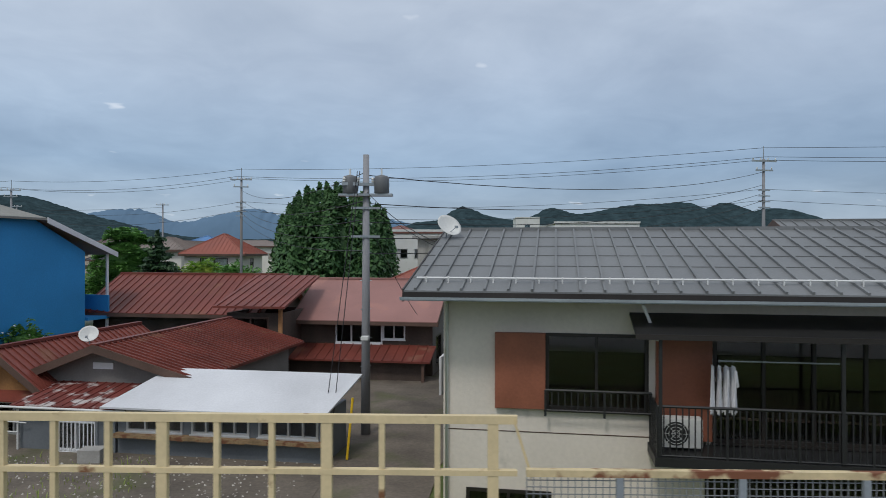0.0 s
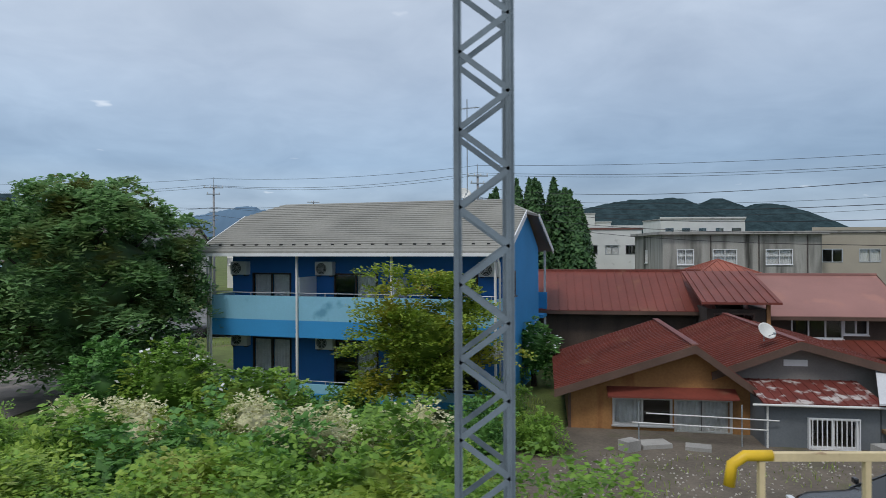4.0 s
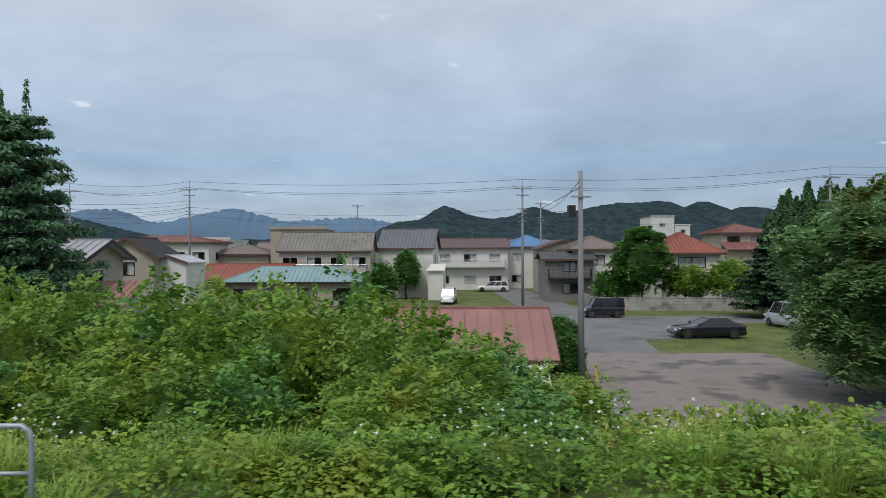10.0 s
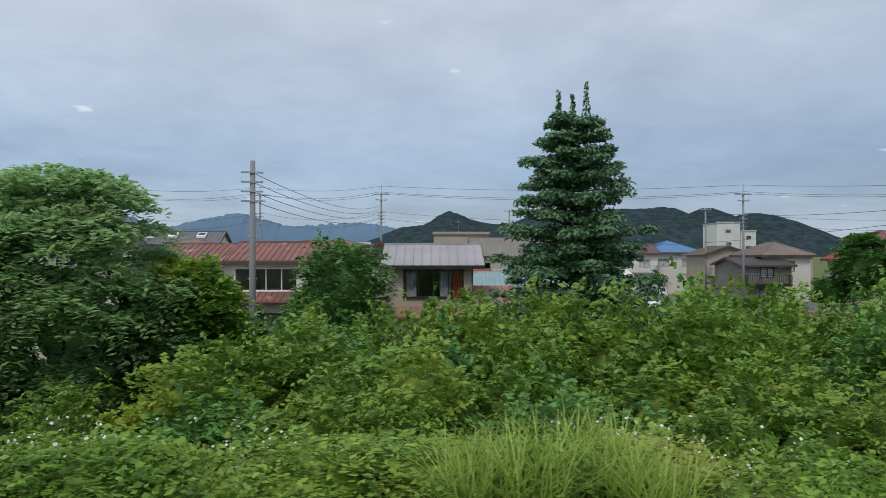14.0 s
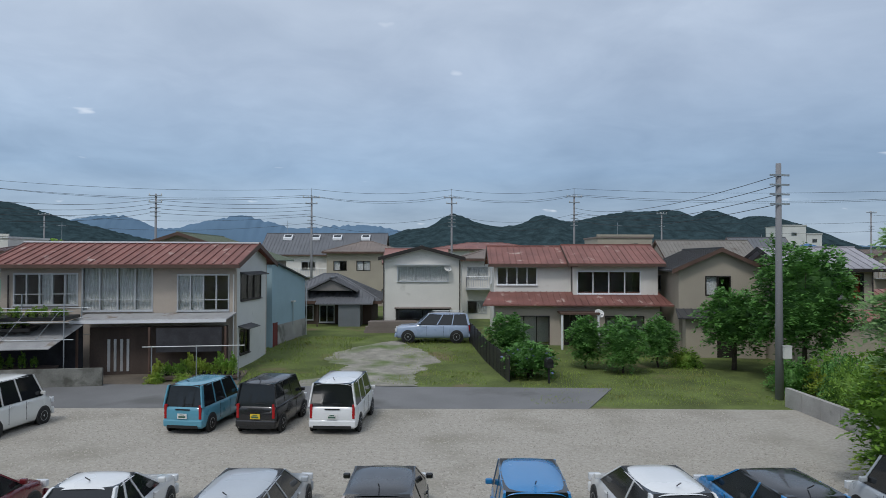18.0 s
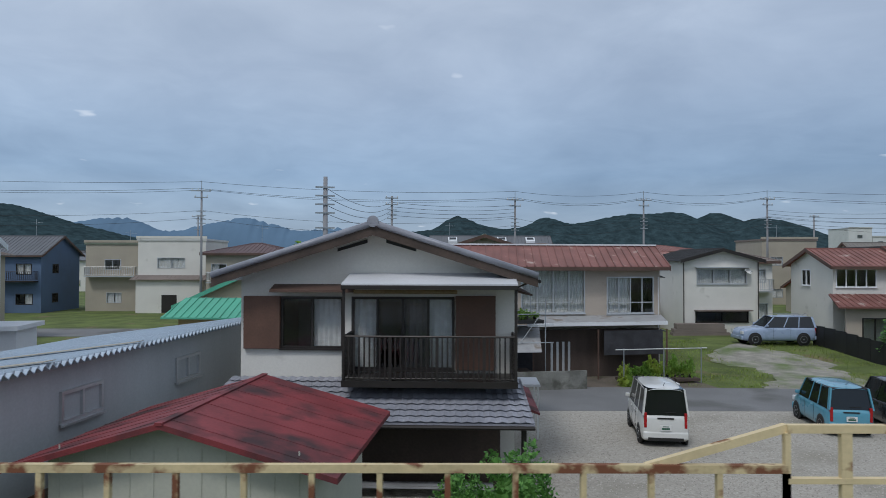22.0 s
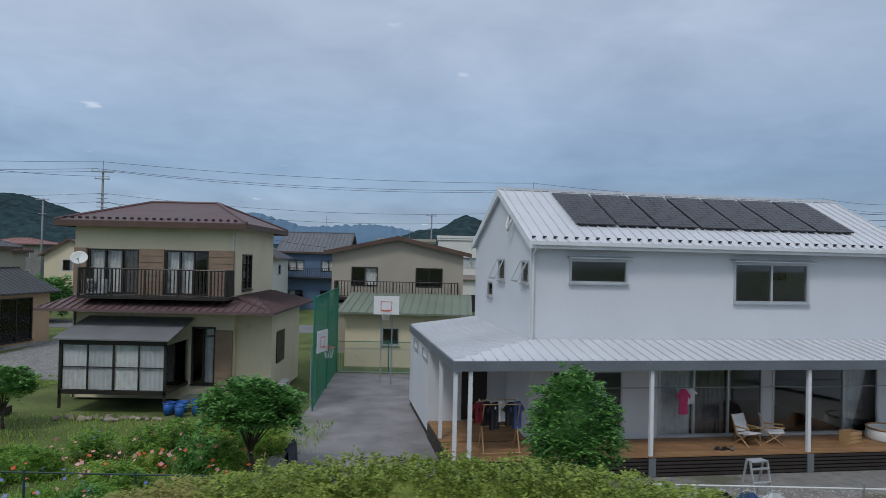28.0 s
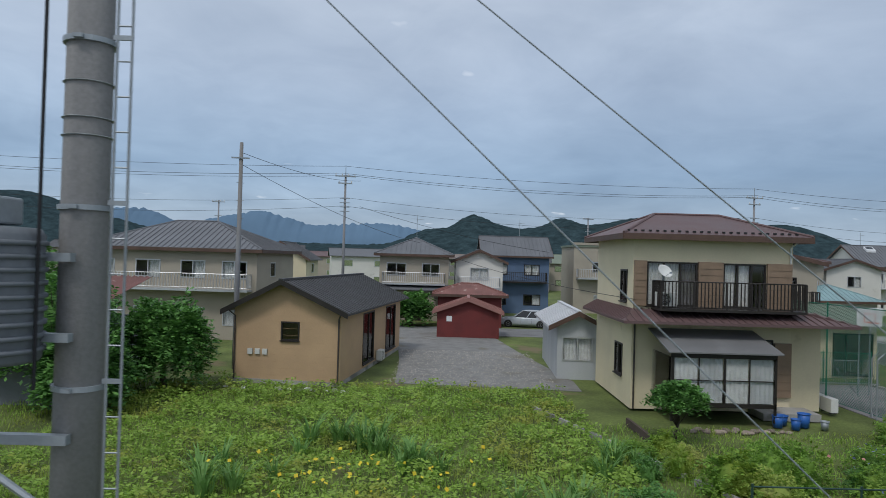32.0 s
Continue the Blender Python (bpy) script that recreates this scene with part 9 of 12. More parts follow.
# ================= poles and wires =================
def utility_pole(x, y, top, label="grey concrete utility pole with crossarms", arms=((0.4, 1.8),), r=0.15, z=GZ, low=(), cans=0, rot=12, lamp=False, steps=True, group="utility poles"):
    p = thing("utility_pole", up(x, y, z), label, "utility pole", group)
    h_ = top - z
    part("pole", G().tube([(0, 0, 0), (0, 0, h_ * 0.5), (0, 0, h_)], r, 12, r * 0.62), POLE_CONC, p, smooth=True)
    ca, sa = math.cos(radians(rot)), math.sin(radians(rot))
    for dz, w in arms:
        a = part("crossarm", G().box(-w / 2, w / 2, -0.05, 0.05, -0.05, 0.05), STEEL, p, m=up(0, -0.12, h_ - dz, rot))
        n = 4 if w > 1.4 else 2
        ins = G()
        for k in range(n):
            xx = -w / 2 + 0.08 + (w - 0.16) * k / (n - 1)
            ins.lathe([(0.03, 0.05), (0.055, 0.09), (0.03, 0.12), (0.055, 0.16), (0.025, 0.22)], (xx, 0, 0), 8)
        tagged(part("insulator_row", ins, WHITEPLASTIC, a), "", "", "", "stuff")
    for dz in low:
        part("low_arm", G().box(-0.45, 0.45, -0.04, 0.04, -0.035, 0.035), STEEL, p, m=up(0, -0.1, h_ - dz, rot))
    for k in range(cans):
        s = -1 if k == 0 else 1
        can = part("transformer", G().lathe([(0.2, 0), (0.24, 0.04), (0.24, 0.5), (0.2, 0.56), (0.05, 0.6)], (s * 0.5, -0.05, h_ - 1.25), 14), surface("transformer_grey", (0.13, 0.135, 0.14), rough=0.5, vary=0.1), p, "grey transformer can", smooth=True)
        part("bushing", G().tube([(s * 0.5, -0.05, h_ - 0.66), (s * 0.5, -0.05, h_ - 0.45)], 0.03, 6), WHITEPLASTIC, can)
    if cans:
        part("platform", G().box(-0.85, 0.85, -0.22, 0.15, h_ - 1.32, h_ - 1.25), STEEL, p)
    if steps and y < 40:
        st = G().tube([(-0.2, 0, 0), (0.2, 0, 0)], 0.012, 5).mesh("step_bolt")
        st.materials.append(STEEL)
        for k in range(int((h_ - 3) / 0.9)):
            part("step_bolt", st, STEEL, p, m=up(0, 0, 2.2 + k * 0.9, 0 if k % 2 else 40))
    if lamp:
        part("street_lamp", G().tube([(0, 0, 3.0), (0.05, -0.4, 3.15)], 0.025, 6).box(-0.06, 0.16, -0.75, -0.35, 3.1, 3.2), WHITEPLASTIC, p, "white street lamp on an arm")
    return p


utility_pole(-3.05, 21.6, 9.15, "grey concrete utility pole with two transformers and a street lamp", ((0.95, 1.5),), r=0.155, low=(1.7, 2.6), cans=2, lamp=True)
LINE = [(-230, 58, 14.0), (-185.1, 65.0, 14.1), (-144.5, 70.65, 13.7), (-112.3, 75.5, 13.3), (-97.0, 79.8, 13.7), (-83.0, 79.2, 13.8), (-46.0, 68.8, 12.9), (-19.6, 60.6, 13.1), (21.3, 48.5, 13.1), (70, 36, 13.2)]
for x, y, zt in LINE[1:-1]:
    utility_pole(x, y, zt - 0.5, arms=((0.15, 1.9), (0.8, 1.3)), low=(2.2, 2.6, 3.0, 3.4))
    solo("pole_tip", G().tube([(x, y, zt - 0.5), (x, y, zt + 0.4)], 0.03, 6), STEEL, "thin steel tip wire holder", "pole tip")
utility_pole(-48.75, 29.1, 9.43, "pale grey concrete pole with a small box", (), r=0.15, low=(1.1,))
solo("pole_box", G().box(-0.2, 0.1, -0.25, 0.1, -0.25, 0.25), BLACKP, "dark electrical box on a pole", "electrical box", m=up(-49.15, 28.9, 7.7))
utility_pole(-84.6, 29.7, 10.1, "tall grey concrete pole beside the gravel lot", (), r=0.17, low=(0.5, 0.9, 1.3, 1.7))
utility_pole(-125.0, 65.4, 12.1, "utility pole with stacked crossarms", ((0.2, 1.2), (0.8, 1.2)), low=(1.3, 1.7, 2.1))
utility_pole(-126.1, 33.7, 10.0, "grey concrete pole with stacked wires beside the lane", (), r=0.16, low=(0.5, 0.9, 1.3, 1.7, 2.4), lamp=True)
utility_pole(-186.3, 36.3, 11.7, "plain grey concrete pole", (), r=0.15, low=(0.8,))
utility_pole(-40.5, 92.0, 12.5, arms=((0.2, 1.6),), low=(2.0, 2.4))
utility_pole(-66.0, 100.0, 12.8, arms=((0.2, 1.6),), low=(2.0,))
utility_pole(-155.0, 100.0, 12.5, arms=((0.2, 1.6),), low=(2.0,))
utility_pole(-205.0, 90.0, 12.8, arms=((0.2, 1.6),), low=(2.0,))


def wire(a, b, sag=0.6, r=0.014, n=14, parent=None):
    a, b = Vector(a), Vector(b)
    pts = []
    for i in range(n + 1):
        f = i / n
        p = a.lerp(b, f)
        p.z -= sag * 4 * f * (1 - f)
        pts.append(tuple(p))
    return part("wire", G().tube(pts, r, 4), CABLE, parent)


ov = thing("overhead_wires", up(0, 0), "black overhead power lines between the poles", "power lines")
for (xa, ya, za), (xb, yb, zb) in zip(LINE, LINE[1:]):
    for dx, dz, sg in ((0.0, 0.3, 0.5), (-0.85, -0.45, 0.7), (0.85, -0.45, 0.75), (0.2, -2.6, 0.9), (-0.2, -3.4, 1.1)):
        wire((xa + dx * 0.2, ya + dx, za + dz), (xb + dx * 0.2, yb + dx, zb + dz), sg, 0.015 if dz > -1 else 0.013, parent=ov)
for dz in (0.5, 0.9, 1.3, 1.7):
    wire((-126.1, 33.7, 10.0 - dz), (-125.0, 65.4, 12.1 - dz), 0.7, 0.014, parent=ov)
    wire((-125.0, 65.4, 12.0 - dz), (-112.3, 75.5, 12.6 - dz), 0.3, 0.016, parent=ov)
    wire((-84.6, 29.7, 10.1 - dz), (-83.0, 79.2, 12.4 - dz), 0.9, 0.014, parent=ov)
for dz in (0.5, 1.4, 2.0, 2.5, 3.0):
    wire((-3.05, 21.6, 9.1 - dz), (-19.6, 60.6, 12.0 - dz), 0.8, 0.014, parent=ov)
    wire((-3.05, 21.6, 9.0 - dz), (21.3, 48.5, 12.2 - dz), 0.8, 0.014, parent=ov)
wire((-3.05, 21.6, 8.0), (-0.6, 17.5, 6.3), 0.2, 0.012, parent=ov)
wire((-3.05, 21.6, 7.6), (0.6, 28.0, 5.6), 0.2, 0.012, parent=ov)
wire((-3.05, 21.6, 7.2), (-2.0, 31.0, 3.2), 0.2, 0.012, parent=ov)
for dx in (0.0, 0.25):
    wire((-3.3 + dx * 0.3, 21.4, 8.6), (-3.9 + dx, 18.6, 0.4), 0.0, 0.012, parent=ov)
wire((-49.1, 27.4, 8.9), (-40.5, 92.0, 12.0), 0.8, 0.016, parent=ov)
wire((-49.1, 27.4, 8.6), (-52, 92.0, 7.5), 0.6, 0.014, parent=ov)
wire((-186.3, 36.3, 11.2), (-183.4, 62.6, 12.8), 0.4, 0.014, parent=ov)
wire((-186.3, 36.3, 10.6), (-178, 66, 7.5), 0.5, 0.014, parent=ov)
wire((-183.4, 62.6, 10.5), (-165.2, 70.0, 7.0), 0.4, 0.016, parent=ov)

gw = thing("guy_wires", up(0, 0), "two steel guy wires slanting down from the mast", "guy wires")
wire((-179.0, 7.9, 10.2), (-171.2, 8.2, 2.95), 0.0, 0.008, parent=gw)
wire((-179.0, 7.9, 11.0), (-168.4, 8.3, 2.95), 0.0, 0.008, parent=gw)
for strand in gw.children:
    strand.data.materials.clear()
    strand.data.materials.append(STEEL)
wire((-168.3, 28.7, 4.7), (-176.0, 50.0, 6.5), 0.3, 0.012, parent=ov)

# ================= vehicles =================
TAILRED = surface("tail_lamp_red", (0.35, 0.01, 0.012), rough=0.2, vary=0.05, bump=0)
LAMPCLEAR = surface("head_lamp", (0.6, 0.62, 0.64), rough=0.15, vary=0.05, bump=0)
CARGLASS = surface("tinted_car_glass", (0.012, 0.014, 0.016), rough=0.06, vary=0.05, bump=0, spec=0.6)
RIM = surface("alloy_rim", (0.42, 0.43, 0.44), rough=0.35, metal=0.7, vary=0.08, bump=0)
PLATEW = surface("white_plate", (0.7, 0.7, 0.68), rough=0.5, vary=0.03, bump=0)
PLATEY = surface("yellow_plate", (0.7, 0.5, 0.03), rough=0.5, vary=0.03, bump=0)
PLATEBAR = surface("plate_bars", (0.05, 0.12, 0.08), rough=0.5, vary=0.03, bump=0)


def paint(name, col, rough=0.25):
    return surface("paint_" + name, col, rough=rough, vary=0.04, scale=0.7, bump=0.0, spec=0.5, coat=0.6)


SHAPES = {
    # hood height, cabin base front, roof front, roof rear, cabin base rear (all as shares), belt height share, tail height share
    "kei": (0.56, 0.80, 0.66, 0.05, 0.015, 0.56, 0.56),
    "box": (0.56, 0.84, 0.72, 0.03, 0.01, 0.55, 0.55),
    "hatch": (0.58, 0.76, 0.55, 0.14, 0.03, 0.60, 0.60),
    "sedan": (0.60, 0.70, 0.50, 0.27, 0.10, 0.63, 0.66),
    "wagon": (0.58, 0.72, 0.54, 0.07, 0.02, 0.60, 0.60),
    "suv": (0.60, 0.70, 0.55, 0.04, 0.01, 0.62, 0.62),
}


def car(m, L, W, H, mat, shape, label, plate=None, wheel=0.29, category="car", roof_mat=None, rack=False, lamp="tall"):
    """A parked car that faces +y: body, dark discs for wheel arches, glasshouse, roof, pillars, lamps, bumpers, plates,
    mirrors, wheels.
    """
    hood, cbf, rf, rr, cbr, belt, tail = SHAPES[shape]
    c = thing("parked_car", m, label, category, "parked cars")
    y0, y1 = -L / 2, L / 2
    Y = lambda f: y0 + f * L
    zb, zh, zt = belt * H, hood * H, tail * H
    gnd = 0.19 if shape != "suv" else 0.28
    ar = wheel + 0.055
    wy = (y0 + L * 0.175, y1 - L * 0.175)
    st = [(y0, 0.84, zt * 0.86, gnd + 0.16), (y0 + 0.03, 0.91, zt * 0.95, gnd + 0.06), (y0 + 0.1, 0.96, zt, gnd), (Y(cbr) + 0.14, 0.985, zb, gnd), (Y(0.3), 1.0, zb, gnd), (Y(0.5), 1.0, zb, gnd), (Y(cbf) - 0.02, 1.0, zb + 0.01, gnd),
          (Y(cbf) + 0.1, 0.99, zh, gnd), (y1 - 0.4, 0.965, zh - 0.06, gnd), (y1 - 0.18, 0.91, zh - 0.14, gnd + 0.02), (y1 - 0.05, 0.83, zh - 0.27, gnd + 0.07), (y1, 0.72, zh - 0.42, gnd + 0.16)]
    half = [(0.88, 0.0), (0.965, 0.08), (1.0, 0.3), (1.0, 0.55), (0.985, 0.78), (0.955, 0.9), (0.89, 0.97), (0.7, 0.995), (0.35, 1.0)]
    g = G()
    for y, k, top_, bot in st:
        g.v += [(W / 2 * k * a, y, bot + (top_ - bot) * b) for a, b in half] + [(-W / 2 * k * a, y, bot + (top_ - bot) * b) for a, b in half[::-1]]
    n = 2 * len(half)
    for i in range(len(st) - 1):
        for q in range(n):
            g.f.append((i * n + q, i * n + (q + 1) % n, (i + 1) * n + (q + 1) % n, (i + 1) * n + q))
    g.f += [tuple(range(n)), tuple(range((len(st) - 1) * n, len(st) * n))]
    part("body", g, mat, c, smooth=True)
    wb, wr = W / 2 * 0.94, W / 2 * (0.8 if shape in ("kei", "box") else 0.72)
    zr = H - 0.06
    base = [(-wb, Y(cbr), zb - 0.03), (wb, Y(cbr), zb - 0.03), (wb, Y(cbf), zb - 0.03), (-wb, Y(cbf), zb - 0.03)]
    top = [(-wr, Y(rr), zr), (wr, Y(rr), zr), (wr, Y(rf), zr - 0.02), (-wr, Y(rf), zr - 0.02)]
    gl = G()
    gl.v += base + top
    gl.f += [(0, 1, 5, 4), (1, 2, 6, 5), (2, 3, 7, 6), (3, 0, 4, 7), (4, 5, 6, 7)]
    part("glasshouse", gl, CARGLASS, c, "dark tinted glass")
    rt = G()
    ya, yb, m_ = Y(rr) - 0.05, Y(rf) + 0.06, 10
    for q in range(m_ + 1):
        v_ = -1 + 2 * q / m_
        for p in range(m_ + 1):
            u_ = -1 + 2 * p / m_
            rnd = 1 - 0.05 * abs(v_) ** 4
            rt.v.append(((wr + 0.02) * u_ * rnd, (ya + yb) / 2 + (yb - ya) / 2 * v_ * (1 - 0.03 * abs(u_) ** 4), H - 0.075 * abs(u_) ** 5 - 0.06 * abs(v_) ** 5 - 0.012 * (u_ * u_ + v_ * v_)))
    for q in range(m_):
        for p in range(m_):
            a = q * (m_ + 1) + p
            rt.f.append((a, a + 1, a + m_ + 2, a + m_ + 1))
    part("roof", rt, roof_mat or mat, c, smooth=True, fix=False)
    part("roof_lining", G().box(-wr + 0.03, wr - 0.03, ya + 0.06, yb - 0.06, zr - 0.05, zr - 0.005), BLACKP, c)

    def post(a, b, w_=0.045):
        a, b = Vector(a), Vector(b)
        s = 1 if a.x > 0 else -1
        part("pillar", G().prism([(a.x + 0.012 * s, a.y - w_, a.z), (a.x + 0.012 * s, a.y + w_, a.z), (b.x + 0.012 * s, b.y + w_, b.z), (b.x + 0.012 * s, b.y - w_, b.z)], (-0.05 * s, 0, 0)), mat, c)
    for s in (0, 1):
        q, r_ = (base[1], top[1]) if s else (base[0], top[0])
        post(q, r_, 0.07)
        q2, r2_ = (base[2], top[2]) if s else (base[3], top[3])
        post(q2, r2_, 0.035)
        for f in ((0.48,) if shape == "hatch" else (0.33, 0.62)):
            a = Vector(q).lerp(Vector(q2), f)
            b = Vector(r_).lerp(Vector(r2_), f)
            post(tuple(a), tuple(b), 0.03)
        sx = 1 if s else -1
        part("mirror", G().box(sx * (W / 2 + 0.04) - 0.08, sx * (W / 2 + 0.04) + 0.08, Y(cbf) - 0.2, Y(cbf) - 0.1, zb + 0.03, zb + 0.15), mat, c, bevel=0.03)
        for y in (Y(0.35), Y(0.58)):
            part("door_seam", G().box(sx * W / 2 - 0.004, sx * W / 2 + 0.004, y - 0.006, y + 0.006, gnd + 0.15, zb - 0.06), BLACKP, c)
            part("door_handle", G().box(sx * W / 2 - 0.02, sx * W / 2 + 0.02, y + 0.1, y + 0.24, zb - 0.14, zb - 0.11), mat, c)
        lz = (zt - 0.42, zt + 0.05) if lamp == "tall" else (zt - 0.2, zt - 0.04)
        part("tail_lamp", G().box(sx * (W / 2 - 0.13) - 0.045, sx * (W / 2 - 0.13) + 0.045, y0 - 0.015, y0 + 0.1, *lz), TAILRED, c, "red tail lamp", bevel=0.02)
        part("head_lamp", G().box(sx * (W / 2 - 0.2) - 0.14, sx * (W / 2 - 0.2) + 0.14, y1 - 0.12, y1 + 0.005, zh * 0.62, zh * 0.8), LAMPCLEAR, c, "clear head lamp", bevel=0.02)
        for y in wy:
            wx = sx * (W / 2 - 0.075)
            # black disc on the body side stands in for the shaded arch opening
            part("wheel_arch", G().lathe([(0.02, 0.0), (ar, 0.0), (ar + 0.012, -0.03), (ar + 0.012, -0.06)], (sx * (W / 2 + 0.002), y, wheel), 22, "x") if sx > 0 else G().lathe([(0.02, 0.0), (ar, 0.0), (ar + 0.012, 0.03), (ar + 0.012, 0.06)], (sx * (W / 2 + 0.002), y, wheel), 22, "x"), BLACKP, c)
            ty = part("wheel", G().lathe([(wheel * 0.62, -0.09), (wheel * 0.97, -0.085), (wheel, -0.05), (wheel, 0.05), (wheel * 0.97, 0.085), (wheel * 0.62, 0.09)], (wx, y, wheel), 20, "x"), RUBBER, c, "black tyre", smooth=True)
            part("rim", G().lathe([(wheel * 0.62, sx * 0.06), (wheel * 0.6, sx * 0.092), (wheel * 0.2, sx * 0.075), (0.03, sx * 0.095)], (wx, y, wheel), 16, "x"), RIM, ty)
    part("rear_bumper", G().box(-W / 2 + 0.05, W / 2 - 0.05, y0 - 0.03, y0 + 0.1, gnd + 0.05, gnd + 0.3), mat, c, bevel=0.05)
    part("bumper_trim", G().box(-W / 2 + 0.2, W / 2 - 0.2, y0 - 0.036, y0, gnd + 0.02, gnd + 0.12), BLACKP, c)
    part("front_bumper", G().box(-W / 2 + 0.05, W / 2 - 0.05, y1 - 0.1, y1 + 0.03, gnd + 0.05, gnd + 0.3), mat, c, bevel=0.05)
    pz = zt * 0.62 if shape not in ("kei", "box") else gnd + 0.34
    pl = part("number_plate", G().box(-0.165, 0.165, y0 - 0.05, y0 - 0.03, pz, pz + 0.165), plate or PLATEW, c)
    part("plate_bar", G().box(-0.12, 0.12, y0 - 0.054, y0 - 0.05, pz + 0.03, pz + 0.09), PLATEBAR, pl)
    part("plate_bar", G().box(-0.08, 0.08, y0 - 0.054, y0 - 0.05, pz + 0.115, pz + 0.14), PLATEBAR, pl)
    part("rear_wiper", G().box(-0.02, 0.32, Y(cbr) - 0.02, Y(cbr), zb + 0.05, zb + 0.07), BLACKP, c)
    part("tailgate_handle", G().box(-0.25, 0.25, y0 - 0.02, y0 + 0.03, zt * 0.86, zt * 0.9), BLACKP if shape != "sedan" else mat, c)
    part("wheel_well", G().box(-W / 2 + 0.2, W / 2 - 0.2, y0 + 0.15, y1 - 0.15, gnd - 0.02, gnd + 0.3), BLACKP, c, "black underbody")
    if rack:
        for s in (-1, 1):
            part("roof_rail", G().tube([(s * wr * 0.9, Y(rr) + 0.2, H), (s * wr * 0.9, Y(rr) + 0.25, H + 0.07), (s * wr * 0.9, Y(rf) - 0.25, H + 0.07), (s * wr * 0.9, Y(rf) - 0.2, H)], 0.018, 6), RIM, c)
    part("antenna", G().tube([(0, Y(rr) + 0.25, H), (0, Y(rr) + 0.05, H + 0.12)], 0.012, 5), BLACKP, c)
    return c


P_WHITE, P_BLACK, P_SILVER, P_BLUE, P_SKY, P_RED, P_PEARL, P_STEEL = (paint("white", (0.72, 0.73, 0.73)), paint("black", (0.012, 0.012, 0.014)), paint("silver", (0.42, 0.45, 0.48), 0.3),
    paint("blue", (0.02, 0.19, 0.45)), paint("sky", (0.1, 0.3, 0.4)), paint("dark_red", (0.13, 0.012, 0.018)), paint("pearl", (0.66, 0.66, 0.63)), paint("blue_silver", (0.3, 0.37, 0.5), 0.3))
LZ = 0.285
R1 = 13.55
for x, L_, W_, H_, mat_, shp, lab, plate in (
        (-108.75, 3.9, 1.68, 1.5, P_RED, "hatch", "dark red hatchback parked on gravel", None),
        (-105.75, 4.2, 1.7, 1.46, P_WHITE, "sedan", "white sedan parked on gravel", None),
        (-102.75, 4.4, 1.72, 1.45, P_SILVER, "wagon", "silver estate car parked on gravel", None),
        (-100.0, 4.3, 1.76, 1.5, P_BLACK, "hatch", "black hatchback parked on gravel", None),
        (-97.05, 3.4, 1.48, 1.68, P_BLUE, "kei", "bright blue boxy small car parked on gravel", PLATEY),
        (-94.4, 4.3, 1.7, 1.5, P_WHITE, "hatch", "white hatchback parked on gravel", None),
        (-91.9, 4.2, 1.72, 1.45, P_BLUE, "hatch", "blue car with a black roof parked on gravel", None),
        (-88.9, 3.4, 1.48, 1.75, P_SILVER, "kei", "silver boxy small car parked beside the wall", PLATEY)):
    car(up(x, R1 + L_ / 2, LZ, random.Random(x).uniform(-3, 3)), L_, W_, H_, mat_, shp, lab, plate, roof_mat=P_BLACK if "black roof" in lab else None, lamp="tall" if shp in ("kei",) else "low")
car(up(-107.0, 25.75, LZ, -9), 3.4, 1.475, 1.66, P_SKY, "kei", "sky-blue boxy small car parked on gravel")
car(up(-104.65, 25.7, LZ, -7), 3.4, 1.475, 1.72, P_BLACK, "kei", "black boxy small car with a yellow plate", PLATEY)
car(up(-102.2, 25.85, LZ, -4), 3.75, 1.67, 1.74, P_WHITE, "box", "white tall compact car with red tail lamps")
car(up(-113.55, 24.6, LZ, -8), 3.4, 1.475, 1.86, P_PEARL, "box", "pearl-white boxy van parked on gravel")
car(up(-99.1, 45.7, ground_z(-99.1, 45.7), 90), 4.75, 1.76, 1.85, P_STEEL, "suv", "silver-blue off-road car on the grassy lot", wheel=0.37, rack=True)
car(up(-36.95, 45.2, 0.28, 90), 4.65, 1.74, 1.38, P_BLACK, "sedan", "black sedan parked on the grass", lamp="low")
car(up(-53.3, 75.0, 0.27, 172), 3.4, 1.48, 1.75, P_WHITE, "box", "white boxy van parked by a house", category="van")
car(up(-46.7, 96.4, 0.28, 90), 4.6, 1.7, 1.48, P_WHITE, "wagon", "white estate car parked by a house")
car(up(-13.0, 13.3, 0.25, 86), 4.3, 1.7, 1.35, P_BLACK, "sedan", "black car parked beside the grey shed", lamp="low")
car(up(-132.4, 28.9, 0.27, 168), 4.4, 1.75, 1.5, P_WHITE, "wagon", "white car under the shed roof")
car(up(-40.35, 59.1, 0.28, 90), 3.4, 1.48, 1.72, P_BLACK, "box", "black boxy small van on the town road", category="van")
car(up(-28.55, 50.4, 0.28, 4), 4.6, 1.7, 1.95, P_SILVER, "box", "silver van parked by the wall", category="van")
car(up(-168.5, 62.0, 0.27, 80), 4.3, 1.7, 1.5, P_SILVER, "wagon", "silver car parked by a far house")

# ================= plants =================
F_CHEST = foliage("chestnut_leaves", (0.1, 0.185, 0.078), (0.235, 0.385, 0.155), 0.45, 0.42, yellow=(0.14, 0.16, 0.04))
F_SHRUB = foliage("shrub_leaves", (0.065, 0.14, 0.022), (0.22, 0.37, 0.06), 0.5, 0.4, yellow=(0.32, 0.4, 0.06))
F_DARK = foliage("dark_shrub_leaves", (0.045, 0.115, 0.03), (0.14, 0.3, 0.07), 0.5, 0.28)
F_MIDG = foliage("mid_green_leaves", (0.07, 0.14, 0.026), (0.21, 0.35, 0.06), 0.5, 0.35, yellow=(0.24, 0.34, 0.05))
